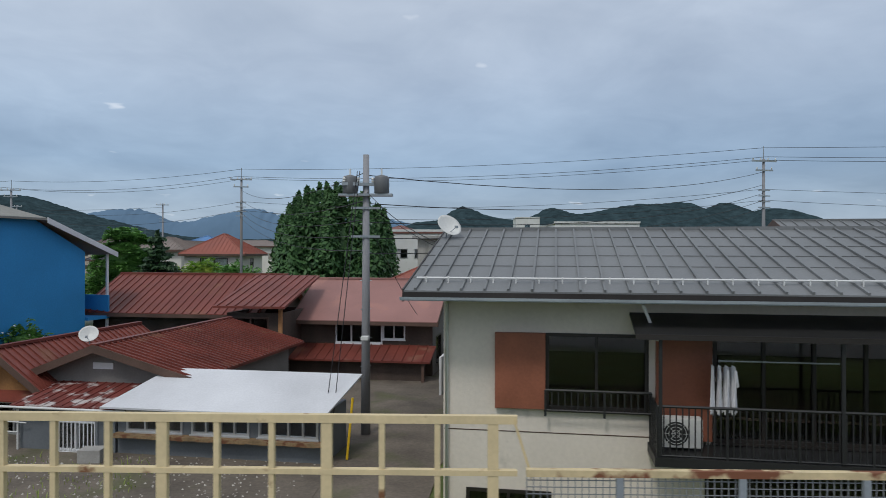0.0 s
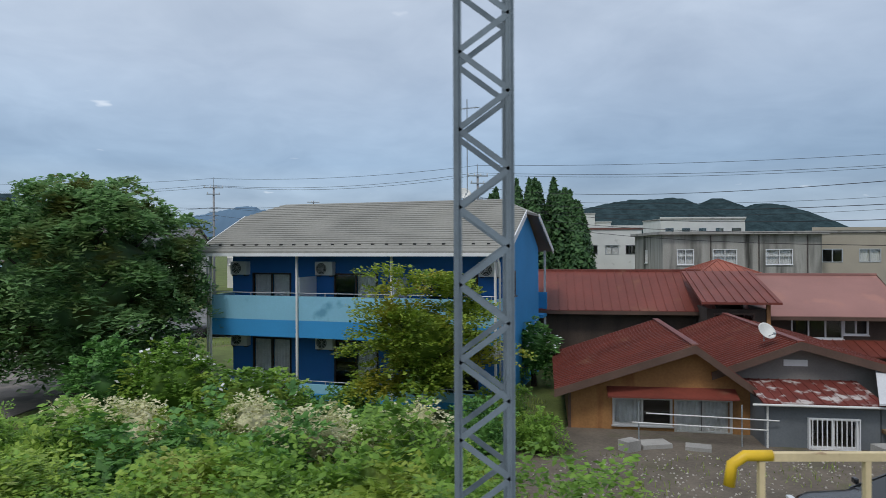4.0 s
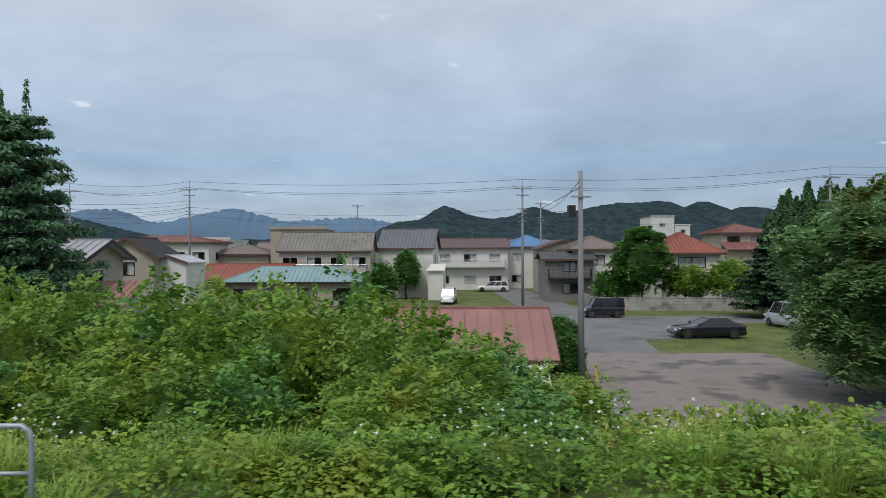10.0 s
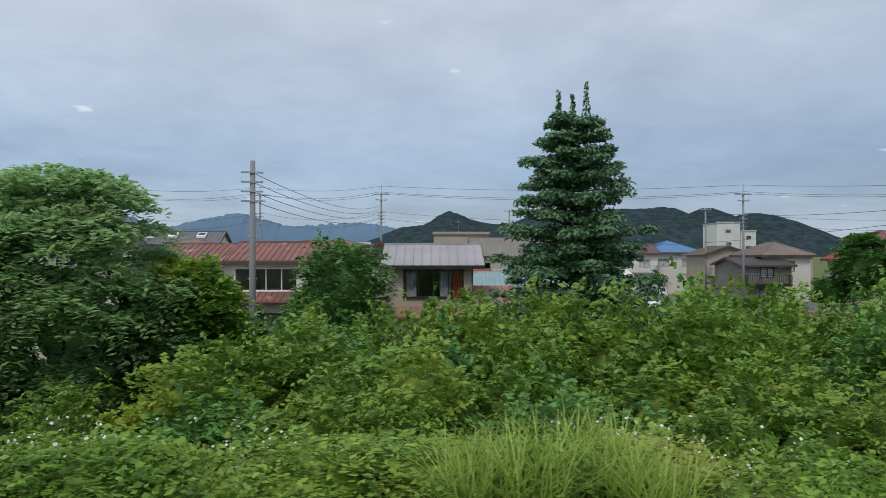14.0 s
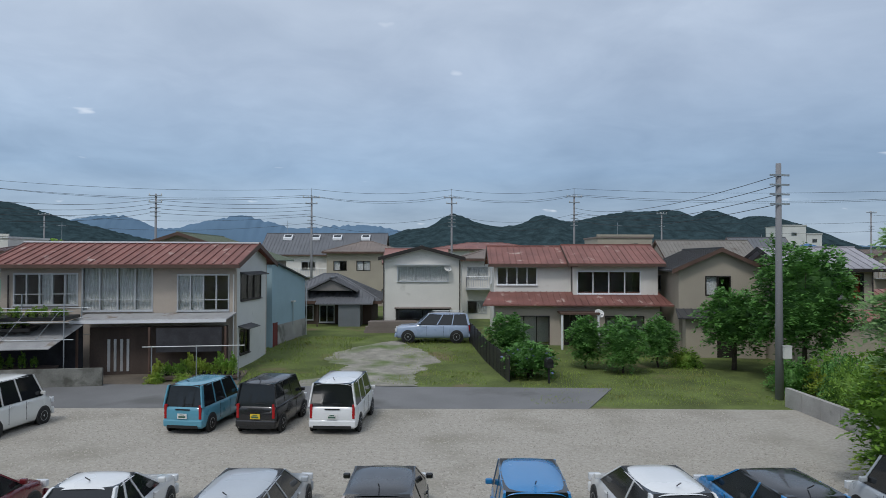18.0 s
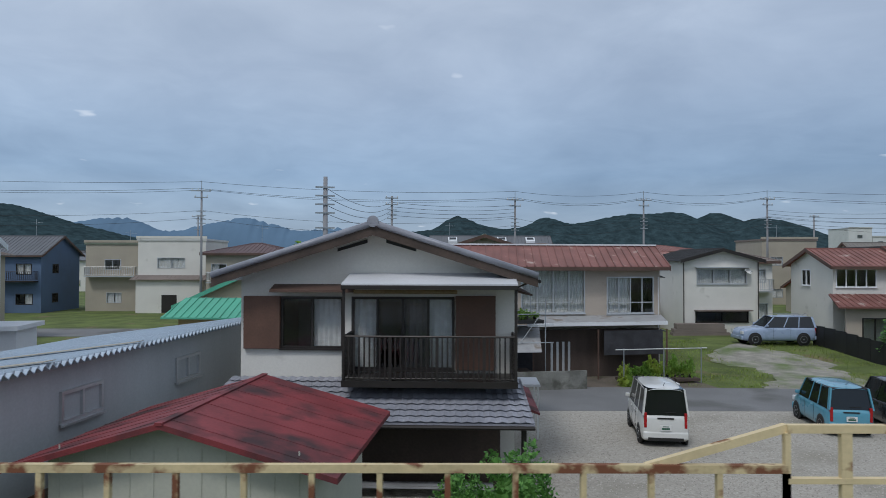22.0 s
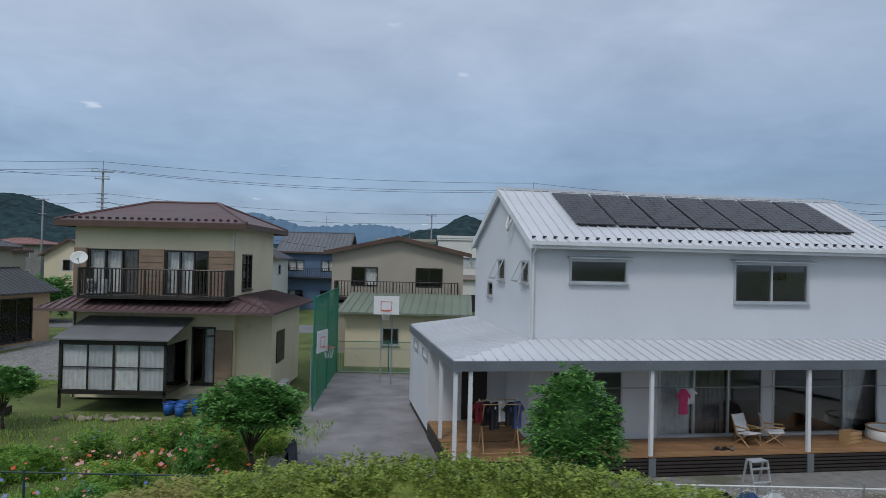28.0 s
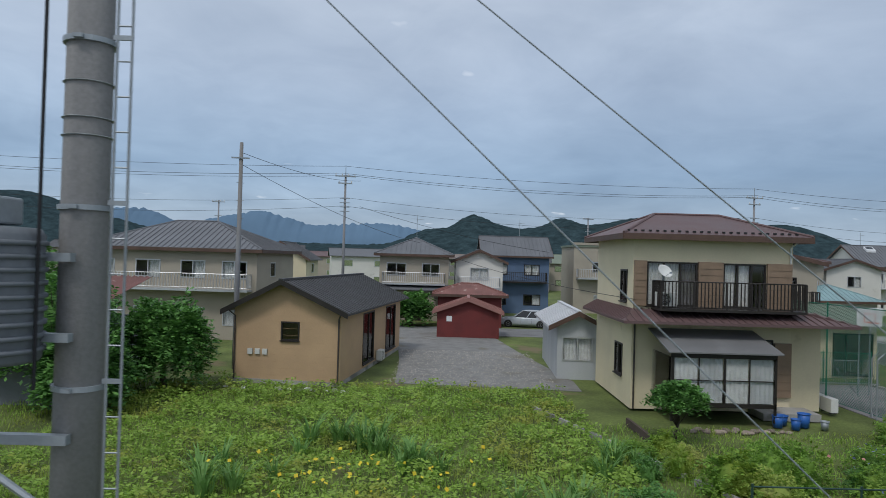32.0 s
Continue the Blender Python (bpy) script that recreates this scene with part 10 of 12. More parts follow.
F_YEL = foliage("yellow_green_leaves", (0.1, 0.18, 0.025), (0.3, 0.42, 0.07), 0.5, 0.35, yellow=(0.4, 0.42, 0.12))
F_HEDGE = foliage("hedge_leaves", (0.1, 0.15, 0.025), (0.26, 0.32, 0.06), 0.6, 0.3, yellow=(0.3, 0.28, 0.08))
F_MAPLE = foliage("maple_leaves", (0.09, 0.16, 0.018), (0.26, 0.34, 0.045), 0.6, 0.35, yellow=(0.36, 0.33, 0.04))
F_FIR = foliage("fir_needles", (0.05, 0.112, 0.06), (0.13, 0.24, 0.115), 0.7, 0.25)
F_CYP = foliage("cypress_needles", (0.012, 0.032, 0.016), (0.04, 0.085, 0.03), 0.5, 0.08)
F_CYPG = foliage("cypress_leaves", (0.02, 0.055, 0.02), (0.065, 0.14, 0.045), 0.5, 0.15)
F_GRASS = foliage("long_grass", (0.16, 0.24, 0.035), (0.42, 0.54, 0.13), 0.6, 0.45)
F_FIELD = foliage("field_leaves", (0.13, 0.22, 0.035), (0.3, 0.44, 0.08), 0.4, 0.4, yellow=(0.36, 0.4, 0.08))
F_LAWN = foliage("short_grass", (0.1, 0.15, 0.026), (0.26, 0.335, 0.068), 0.4, 0.3, yellow=(0.26, 0.26, 0.08))
F_PALE = foliage("pale_blossom", (0.34, 0.36, 0.16), (0.66, 0.63, 0.42), 0.7, 0.3)
F_WHITE = foliage("white_petals", (0.6, 0.6, 0.58), (0.8, 0.8, 0.78), 0.7, 0.3)
F_HYDR = foliage("blue_petals", (0.1, 0.14, 0.35), (0.3, 0.32, 0.55), 0.7, 0.3)

F_LOT = foliage("lot_tree_leaves", (0.18, 0.3, 0.13), (0.36, 0.52, 0.24), 0.45, 0.55, yellow=(0.2, 0.29, 0.11))
tufted_tree("chestnut_tree", up(-36.5, 25.9, 0.25), 5.0, 4.4, 4.35, 4.35, 2.6, F_CHEST, "large round dark green chestnut tree", clump=1.0, count=250, per=44, flat=0.62, leaf=0.115, length=0.5, pairs=4, long=2.5, sag=0.9, seed=3, lumpy=0.16, low=-0.85, trunk_r=0.28, core=0.54)
tufted_tree("maple_tree", up(-23.07, 21.6, 0.3), 2.5, 2.2, 2.35, 2.75, 1.6, F_MAPLE, "yellow-green maple tree with layered twigs", clump=0.75, count=70, per=34, flat=0.28, leaf=0.095, length=0.45, pairs=5, long=1.5, sag=0.3, seed=8, lumpy=0.3, low=-0.75, trunk_r=0.1, core=0.42)
broadleaf("camellia", up(-30.0, 19.2, 0.6), 1.4, 1.2, 1.3, 1.6, 1.0, F_SHRUB, "round shrub with white blossoms", "shrub", n=420, leaf=0.1, length=0.35, long=1.5, seed=11, flowers=(F_WHITE, 90, 0.13))
broadleaf("dark_shrub", up(-32.2, 20.0, 0.5), 1.3, 1.2, 1.4, 1.5, 1.0, F_DARK, "dark green shrub beside the blossoming one", "shrub", n=420, leaf=0.11, length=0.35, long=1.5, seed=12)
broadleaf("white_flower_shrub", up(-18.6, 28.6, 0.25), 1.1, 1.0, 1.25, 1.5, 1.0, F_DARK, "shrub with white blossoms against the blue wall", "shrub", n=320, leaf=0.1, length=0.3, seed=13, flowers=(F_WHITE, 70, 0.13))
broadleaf("camellia", up(-27.3, 17.8, 0.6), 1.4, 1.2, 1.1, 1.3, 1.0, F_SHRUB, "round shrub with white blossoms", "shrub", n=400, leaf=0.1, length=0.35, long=1.5, seed=14, flowers=(F_WHITE, 110, 0.12))
tufted_tree("lot_tree", up(-85.6, 17.2, 0.4), 2.75, 2.3, 3.75, 4.3, 2.6, F_LOT, "tall dense green tree beside the gravel lot", clump=0.68, count=165, per=44, flat=0.72, leaf=0.09, length=0.46, pairs=5, seed=45, lumpy=0.16, low=-0.95, trunk_r=0.14, core=0.3)
tufted_tree("lot_tree", up(-83.2, 18.2, 0.4), 1.9, 1.7, 2.6, 2.9, 2.0, F_SHRUB, "bright green tree beside the gravel lot", clump=0.6, count=110, per=38, flat=0.7, leaf=0.09, length=0.4, pairs=5, seed=18, lumpy=0.15, low=-0.95, trunk_r=0.1, core=0.48)
broadleaf("lot_tree", up(-87.6, 17.6, 0.35), 1.1, 1.2, 1.6, 1.9, 1.2, F_SHRUB, "low leafy growth beside the gravel lot", n=600, leaf=0.09, length=0.45, pairs=6, seed=16, lumpy=0.25, low=-0.95, trunk_r=0.06)
broadleaf("garden_tree", up(-81.3, 33.8, 0.3), 2.4, 2.2, 2.7, 3.9, 2.8, F_DARK, "dark green broad garden tree", low=-0.9, n=1300, leaf=0.12, length=0.5, pairs=5, seed=19, lumpy=0.25)
broadleaf("garden_tree", up(-83.2, 37.2, 0.3), 1.6, 1.5, 1.9, 2.5, 2.2, F_DARK, "leafy green garden tree by the old house", n=700, leaf=0.12, length=0.45, pairs=5, seed=20, lumpy=0.25)
for x, y, r_, h_, sd in ((-89.3, 36.3, 1.15, 1.2, 21), (-90.9, 37.6, 0.9, 1.1, 22), (-94.9, 39.2, 1.1, 1.2, 23), (-86.9, 38.0, 0.9, 1.1, 24)):
    broadleaf("garden_tree", up(x, y, 0.3), r_, r_, h_, 1.55, 1.0, F_DARK, "small round green garden tree", low=-0.95, n=560, leaf=0.085, length=0.32, pairs=5, seed=sd, lumpy=0.28, trunk_r=0.06)
broadleaf("hydrangea", up(-94.3, 35.0, 0.3), 1.2, 1.3, 0.9, 0.8, 0.4, F_DARK, "hydrangea bush with blue flower heads", "shrub", n=420, leaf=0.11, length=0.3, long=1.4, seed=25, flowers=(F_HYDR, 50, 0.16))
broadleaf("veranda_tree", up(-151.0, 16.7, 0.4), 0.95, 0.95, 1.3, 2.1, 1.2, F_DARK, "small dense dark green tree before the veranda", n=900, leaf=0.06, length=0.28, pairs=6, seed=26, lumpy=0.15, trunk_r=0.05)
for x, y, rx_, rz_, cz_, sd in ((-190.5, 27.5, 2.4, 2.2, 2.8, 27), (-188.6, 26.0, 1.5, 1.4, 1.6, 28), (-194.5, 31.5, 3.0, 2.6, 3.4, 29), (-187.4, 30.3, 1.8, 1.8, 2.0, 30)):
    broadleaf("dark_tree", up(x, y, 0.3), rx_, rx_, rz_, cz_, 1.6, F_DARK, "dark leafy tree beside the field", n=1000, leaf=0.12, length=0.5, pairs=5, seed=sd, lumpy=0.25)
for x, y, rx_, rz_, cz_, sd in ((-186.0, 58.0, 2.2, 1.6, 2.0, 31), (-190.0, 56.0, 2.4, 1.7, 2.0, 32), (-178.5, 60.5, 1.8, 1.2, 1.5, 33), (-133.0, 63.0, 1.5, 2.6, 4.5, 34), (-60.0, 67.0, 1.3, 2.0, 2.6, 35), (-22.0, 66.5, 2.4, 1.9, 2.6, 37), (-16.0, 46.0, 3.2, 1.5, 2.0, 38), (-21.5, 48.0, 3.0, 1.4, 2.0, 39), (-25.8, 67.6, 2.3, 2.0, 2.8, 40), (-36.8, 69.6, 1.8, 1.5, 2.0, 41), (-29.8, 68.2, 2.2, 1.7, 2.4, 42), (-58.2, 82.5, 1.4, 2.4, 3.4, 43)):
    broadleaf("town_tree", up(x, y, 0.3), rx_, rx_, rz_, cz_, 1.6, F_DARK if sd % 2 else F_SHRUB, "green tree among the houses", n=520, leaf=0.18, length=0.6, pairs=4, seed=sd, lumpy=0.28, core=0.7)
for x, y, r_, sd in ((-49.1, 30.8, 0.85, 51), (-47.6, 40.0, 1.0, 52)):
    broadleaf("clipped_bush", up(x, y, 0.28), r_, r_ * 0.9, 1.0, 0.9, 0.4, F_DARK, "dark clipped round bush beside the yard", "shrub", n=700, leaf=0.08, length=0.25, pairs=5, seed=sd, lumpy=0.08, core=0.8, shell=0.8)


def conifer(name, m, h, r, mat, label, tiers=8, seed=1, leaf=0.13, leaders=3, per=60, flat=0.34, taper=0.9, bulge=0.0):
    """A fir: separate layers of flat branches, shorter towards the top, where thin leaders stand up."""
    rs = random.Random(seed)
    t = thing(name, m, label, "tree")
    C, R_ = [], []
    g = G()
    g.tube([(0, 0, -0.3), (0, 0, h * 0.5), (0, 0, h * 0.9)], 0.2, 8, 0.03)
    for i in range(tiers):
        f = i / (tiers - 1)
        z = h * (0.1 + 0.76 * f)
        R = r * (1 - taper * max(0.0, (f - bulge) / (1 - bulge))) * rs.uniform(0.85, 1.15)
        n = int(6 + 7 * (1 - f))
        a0 = rs.uniform(0, 6.28)
        for k in range(n):
            a = a0 + 6.283 * k / n + rs.uniform(-0.25, 0.25)
            L = R * rs.uniform(0.75, 1.15)
            zz = z + rs.uniform(-0.25, 0.25)
            g.tube([(0, 0, zz - 0.15), (L * 0.9 * math.cos(a), L * 0.9 * math.sin(a), zz)], 0.03, 4, 0.008, cap=False)
            for q in (0.3, 0.62, 0.92):
                C.append((L * q * math.cos(a) + rs.uniform(-0.15, 0.15), L * q * math.sin(a) + rs.uniform(-0.15, 0.15), zz + 0.12 * q))
                R_.append((0.5 + 0.14 * (1 - f)) * (1.25 - 0.45 * q) * rs.uniform(0.8, 1.25) * (r / 3.0))
    P, N = clumps(C, R_, per, seed, flat, 0.2)
    tp, tn = [], []
    for k in range(leaders):
        a = 0.4 + 6.28 * k / leaders
        x, y = (0.62 * math.cos(a), 0.4 * math.sin(a)) if leaders > 1 else (0, 0)
        zt = h * (1.0 - 0.025 * k)
        g.tube([(x * 0.3, y * 0.3, h * 0.78), (x, y, h * 0.88), (x, y, zt)], 0.04, 5, 0.01)
        for s in range(130):
            f = rs.random()
            z = h * 0.8 + (zt - h * 0.8) * f
            rr = 0.5 * (1 - f) ** 2.2 + 0.06
            a2 = rs.uniform(0, 6.28)
            tp.append((x + rr * math.cos(a2), y + rr * math.sin(a2), z))
            tn.append((math.cos(a2), math.sin(a2), 0.6))
    if leaders:
        P, N = np.concatenate([P, np.array(tp)]), np.concatenate([N, np.array(tn)])
    part("crown", leaf_mesh("crown", P, N, leaf, mat, 2.0, seed), mat, t, fix=False)
    part("trunk", g, BARK, t, smooth=True)
    return t


conifer("fir_tree", up(-71.6, 27.3, 0.3), 12.6, 3.2, F_FIR, "tall blue-green fir with three thin leaders", tiers=17, seed=4, per=210, leaf=0.1, leaders=3, flat=0.62, taper=0.66, bulge=0.35)
tufted_tree("garden_tree", up(-34.0, 68.4, 0.3), 3.1, 2.8, 3.6, 4.5, 2.0, F_DARK, "broad dark round garden tree behind the wall", clump=0.9, count=90, per=30, flat=0.65, leaf=0.17, length=0.5, pairs=4, seed=66, lumpy=0.2, low=-0.9, core=0.6)
conifer("garden_pine", up(-26.3, 58.6, 0.3), 7.6, 3.4, F_CYP, "dark broad garden conifer behind houses", tiers=9, seed=7, leaders=1, per=50, leaf=0.22)
# group of cypresses: many pointed crowns grown together
cyp = thing("cypress_clump", up(-13.4, 72.0, 0.3), "broad dark clump of pointed cypress trees", "tree")
rs_ = np.random.RandomState(9)
P, N = [], []
for k in range(48):
    a, q = rs_.uniform(0, 6.283), math.sqrt(rs_.uniform(0, 1))
    bx, by = 6.4 * q * math.cos(a), 4.2 * q * math.sin(a)
    top = 13.7 - 4.6 * q ** 2 - 1.3 * rs_.uniform()
    f = rs_.uniform(0, 1, 700) ** 0.8
    rr = (1.9 * (1 - f) ** 0.75 + 0.04) * rs_.uniform(0.75, 1.05, 700)
    a2 = rs_.uniform(0, 6.283, 700)
    P.append(np.stack([bx + rr * np.cos(a2), by + rr * np.sin(a2), top * (0.12 + 0.88 * f)], 1))
    N.append(np.stack([np.cos(a2), np.sin(a2), np.full(700, 0.6)], 1))
part("crown", leaf_mesh("crown", np.concatenate(P), np.concatenate(N), 0.3, F_CYPG, 2.2, 61, core=core_blob(4.2, 2.8, 4.4, 5.2, 61, 0.1, -0.9, 0.8)), F_CYPG, cyp, fix=False)
part("trunk", G().tube([(0, 0, -0.3), (0, 0, 6.0)], 0.35, 8, 0.15), BARK, cyp, smooth=True)


# ---- shrubs along the railway bank: a few kinds, many plants, one metre in radius and height ----
def shrub_mesh(n, mat, leaf, length, pairs, seed, long=1.9, lumpy=0.3, sag=0.5, tall=1.0, low=-0.6):
    me, P, N = crown_mesh("shrub_leaves", n, 1.0, 1.0, 0.62 * tall, 0.42 * tall, mat, leaf, 70 + seed, lumpy, low, length, pairs, long, sag, 0.62, 0.55, 0.15)
    co = np.zeros(3 * len(me.vertices))
    me.vertices.foreach_get("co", co)
    co = co.reshape(-1, 3)
    top, rad = np.percentile(co[:, 2], 98.5), np.percentile(np.hypot(co[:, 0], co[:, 1]), 95)
    co *= np.array([1 / rad, 1 / rad, 1 / top])
    me.vertices.foreach_set("co", co.ravel())
    me.update()
    return me


SHRUBS = [shrub_mesh(260, F_SHRUB, 0.064, 0.34, 6, 1), shrub_mesh(220, F_MIDG, 0.062, 0.42, 7, 2, 2.2), shrub_mesh(260, F_YEL, 0.062, 0.34, 6, 3), shrub_mesh(240, F_DARK, 0.07, 0.38, 6, 4), shrub_mesh(300, F_SHRUB, 0.055, 0.3, 6, 5)]
LABELS = ["bright green leafy shrub on the railway bank", "tall green feathery shrub on the railway bank", "yellow-green shrub on the railway bank", "dark green leafy shrub in the thicket", "fine-leaved green shrub on the railway bank"]
TALL = [shrub_mesh(270, F_SHRUB, 0.075, 0.46, 7, 21, 2.1, 0.35, 0.6, 2.6, -0.2), shrub_mesh(270, F_DARK, 0.08, 0.48, 6, 22, 2.0, 0.35, 0.6, 2.6, -0.2), shrub_mesh(270, F_MIDG, 0.072, 0.46, 7, 23, 2.1, 0.35, 0.6, 2.6, -0.2)]
TALL_LABELS = ["tall green feathery shrub of the thicket", "tall dark green shrub of the thicket", "tall fresh green shrub of the thicket"]
PALE = shrub_mesh(230, F_PALE, 0.06, 0.34, 6, 6)
rb = random.Random(21)


def plant_shrub(x, y, kind, r, h, dz=0.0):
    m = up(x, y, ground_z(x, y) - 0.12 + dz, rb.uniform(0, 360)) @ Matrix.Diagonal((r, r, h + 0.12, 1))
    if h > 2.1:
        q = rb.choice([0, 0, 2, 2, 1])
        return copy_mesh_thing("shrub", TALL[q], m, TALL_LABELS[q], "shrub", "shrubs of the bank")
    return copy_mesh_thing("shrub", SHRUBS[kind], m, LABELS[kind], "shrub", "shrubs of the bank")


def thicket_top(x, yy):
    """How high the growth reaches over the slope."""
    low = 3.35 + 0.12 * noise.noise(Vector((x * 0.3, yy * 0.4, 1)))
    tall = 3.75 + 0.18 * (yy - 11) * smooth(-52, -58, x) * (1 - 0.55 * smooth(-76, -82, x)) + 0.55 * noise.noise(Vector((x * 0.33, yy * 0.3, 7)))
    return low + (tall - low) * smooth(-51.0, -55.5, x)


x = -22.8
while x > -83.5:
    for yy in (8.7, 10.2, 11.6, 13.2, 15.0, 16.8, 18.6):
        if x > -51 and yy > 14:
            continue
        xx, y = x + rb.uniform(-0.6, 0.6), yy + rb.uniform(-0.5, 0.5) + track_y(x)
        tall = x < -52
        top = thicket_top(xx, yy) - (0.25 if yy < 11 else 0) + rb.uniform(-0.3, 0.12)
        if yy < 9:
            if (-73 < xx < -67) or (-66 < xx < -57.5):
                continue
            top = 3.45 + rb.uniform(-0.25, 0.15)
        if xx > -52 and yy > 12.5:
            top -= 0.45
        want = max(0.6, top - ground_z(xx, y))
        kinds = [0, 1, 1, 3, 3, 0, 2] if tall and yy > 12 else [0, 0, 2, 2, 4, 1]
        plant_shrub(xx, y, rb.choice(kinds), rb.uniform(1.05, 1.35) * (1.12 if tall and yy > 14 else 1), want)
    x -= 1.6
for x, y, k, r_, h_ in ((-57.5, 20.6, 1, 1.7, 5.0), (-59.5, 20.6, 3, 1.7, 4.6), (-63.0, 21.5, 3, 1.6, 4.4), (-66.0, 21.8, 1, 1.6, 4.6), (-68.5, 22.0, 1, 1.5, 4.9), (-76.0, 21.0, 1, 1.6, 4.2), (-73.5, 18.5, 0, 1.7, 4.7), (-75.8, 18.5, 2, 1.6, 4.6), (-79.0, 21.0, 0, 1.5, 3.4), (-81.5, 20.5, 3, 1.4, 3.2), (-84.4, 20.8, 1, 1.3, 2.9), (-84.3, 14.6, 0, 1.2, 2.4), (-85.2, 13.4, 4, 1.0, 1.6), (-84.6, 11.8, 4, 0.9, 1.3)):
    plant_shrub(x, y, k, r_, h_)
for x, y, s in ((-24.6, 11.9, 1.0), (-26.0, 13.4, 0.9), (-34.6, 13.3, 1.0), (-36.0, 13.8, 0.8), (-28.2, 13.0, 0.9), (-22.9, 12.6, 0.9), (-29.6, 13.6, 0.8)):
    copy_mesh_thing("blossoming_shrub", PALE, up(x, y, 2.2, rb.uniform(0, 360)) @ Matrix.Diagonal((s, s * 0.8, 1.05 * s, 1)), "shrub covered in pale cream blossom", "shrub", "blossoming shrubs")
for k in range(8):
    plant_shrub(-83.2 + rb.uniform(-0.6, 0.6), 19.5 + k * 1.2, rb.choice([0, 3, 1]), rb.uniform(0.9, 1.2), rb.uniform(1.4, 2.2))
# gardens and the strip before the yellow house
for x, y, k, s, sz in ((-20.5, 22.0, 1, 1.1, 1.5), (-19.6, 19.4, 0, 0.9, 1.1), (-21.4, 18.8, 3, 1.1, 1.6), (-24.3, 19.0, 3, 1.2, 1.4), (-22.0, 16.0, 0, 1.0, 1.0), (-25.5, 21.8, 3, 1.2, 1.3),
                       (-20.4, 20.6, 2, 0.6, 0.9), (-27.6, 21.9, 3, 1.1, 1.5), (-81.8, 30.6, 0, 1.2, 1.7), (-83.2, 31.5, 3, 1.1, 1.4), (-80.2, 30.0, 1, 1.2, 1.9), (-85.4, 38.2, 0, 0.9, 1.0), (-120.4, 15.8, 3, 0.7, 1.4), (-119.3, 15.6, 3, 0.9, 1.9), (-126.2, 17.5, 3, 0.6, 0.9),
                       (-120.5, 33.9, 3, 0.7, 0.7), (-112.0, 33.4, 0, 0.5, 0.5), (-110.6, 33.2, 2, 0.5, 0.5), (-138.1, 26.2, 0, 0.4, 0.6), (-138.2, 24.6, 0, 0.4, 1.1)):
    plant_shrub(x, y, k, s, sz)
gx = random.Random(31)
for k in range(44):
    x, y = gx.uniform(-172.0, -158.8), gx.uniform(14.8, 24.5)
    if -168.5 < x < -161 and y > 21.5:
        continue
    plant_shrub(x, y, gx.choice([0, 0, 4, 2, 3]), gx.uniform(0.45, 0.85), gx.uniform(0.3, 0.8))
for x, y, k, r_, h_ in ((-168.4, 19.2, 0, 0.95, 1.15), (-167.4, 19.5, 4, 1.0, 1.35), (-166.4, 19.9, 0, 0.9, 1.25), (-167.8, 18.2, 2, 0.8, 0.9), (-159.6, 23.0, 3, 0.6, 1.35), (-160.6, 24.6, 1, 0.8, 1.1), (-159.8, 25.4, 0, 0.7, 1.0), (-160.4, 20.4, 3, 0.7, 0.9), (-161.8, 18.6, 2, 0.6, 0.6)):
    plant_shrub(x, y, k, r_, h_)
F_PINK = foliage("pink_petals", (0.5, 0.2, 0.2), (0.75, 0.4, 0.36), 0.5, 0.3)
F_RED = foliage("red_petals", (0.5, 0.07, 0.03), (0.7, 0.16, 0.06), 0.5, 0.3)
tufted_tree("garden_tree", up(-168.0, 24.2, 0.25), 0.95, 0.85, 0.55, 1.42, 0.9, F_DARK, "small crooked clipped garden tree", clump=0.34, count=42, per=26, flat=0.6, leaf=0.06, length=0.2, pairs=4, seed=71, lumpy=0.2, low=-0.7, trunk_r=0.06, core=0.5)
tufted_tree("garden_tree", up(-158.8, 19.9, 0.25), 1.5, 1.2, 0.72, 1.75, 1.0, F_DARK, "crooked umbrella-shaped garden tree with a bare trunk", clump=0.42, count=60, per=26, flat=0.55, leaf=0.07, length=0.24, pairs=4, seed=72, lumpy=0.25, low=-0.6, trunk_r=0.07, core=0.4)
for x, y, r_, mt_, lb in ((-161.6, 22.7, 0.7, F_PINK, "clump of pink garden flowers"), (-162.3, 21.6, 0.55, F_PINK, "clump of pink garden flowers"), (-159.9, 21.2, 0.5, F_RED, "clump of red lilies"), (-160.7, 22.1, 0.45, F_RED, "clump of red lilies"), (-163.6, 21.2, 0.6, F_HYDR, "low hydrangea with blue flower heads")):
    broadleaf("flower_clump", up(x, y, 0.25), r_, r_ * 0.8, 0.42, 0.38, 0.2, F_SHRUB, lb, "flowers", n=170, leaf=0.055, length=0.28, pairs=4, seed=int(-x * 10), lumpy=0.3, low=-0.8, core=0.5, trunk_r=0.02, flowers=(mt_, 26, 0.085))
HEDGE = shrub_mesh(560, F_HEDGE, 0.036, 0.16, 6, 9, 1.6, 0.1)
for k in range(15):
    x = -150.2 - k * 0.52
    hz = 3.1 + 0.6 * math.sin(math.pi * (k + 1) / 16)
    y = 9.9 + 0.15 * (k % 2)
    copy_mesh_thing("hedge", HEDGE, up(x, y, ground_z(x, y) - 0.1, k * 47) @ Matrix.Diagonal((0.9, 0.85, max(0.5, hz - ground_z(x, y) + 0.1), 1)), "low yellow-green clipped hedge on the bank", "hedge", "hedge plants")
# field plants
CORN = grass_mesh("corn_leaves", 26, 1.25, 0.6, foliage("corn_leaves", (0.07, 0.16, 0.035), (0.18, 0.32, 0.09), 0.7, 0.3), 5, width=0.045, droop=0.6)
fx = random.Random(44)
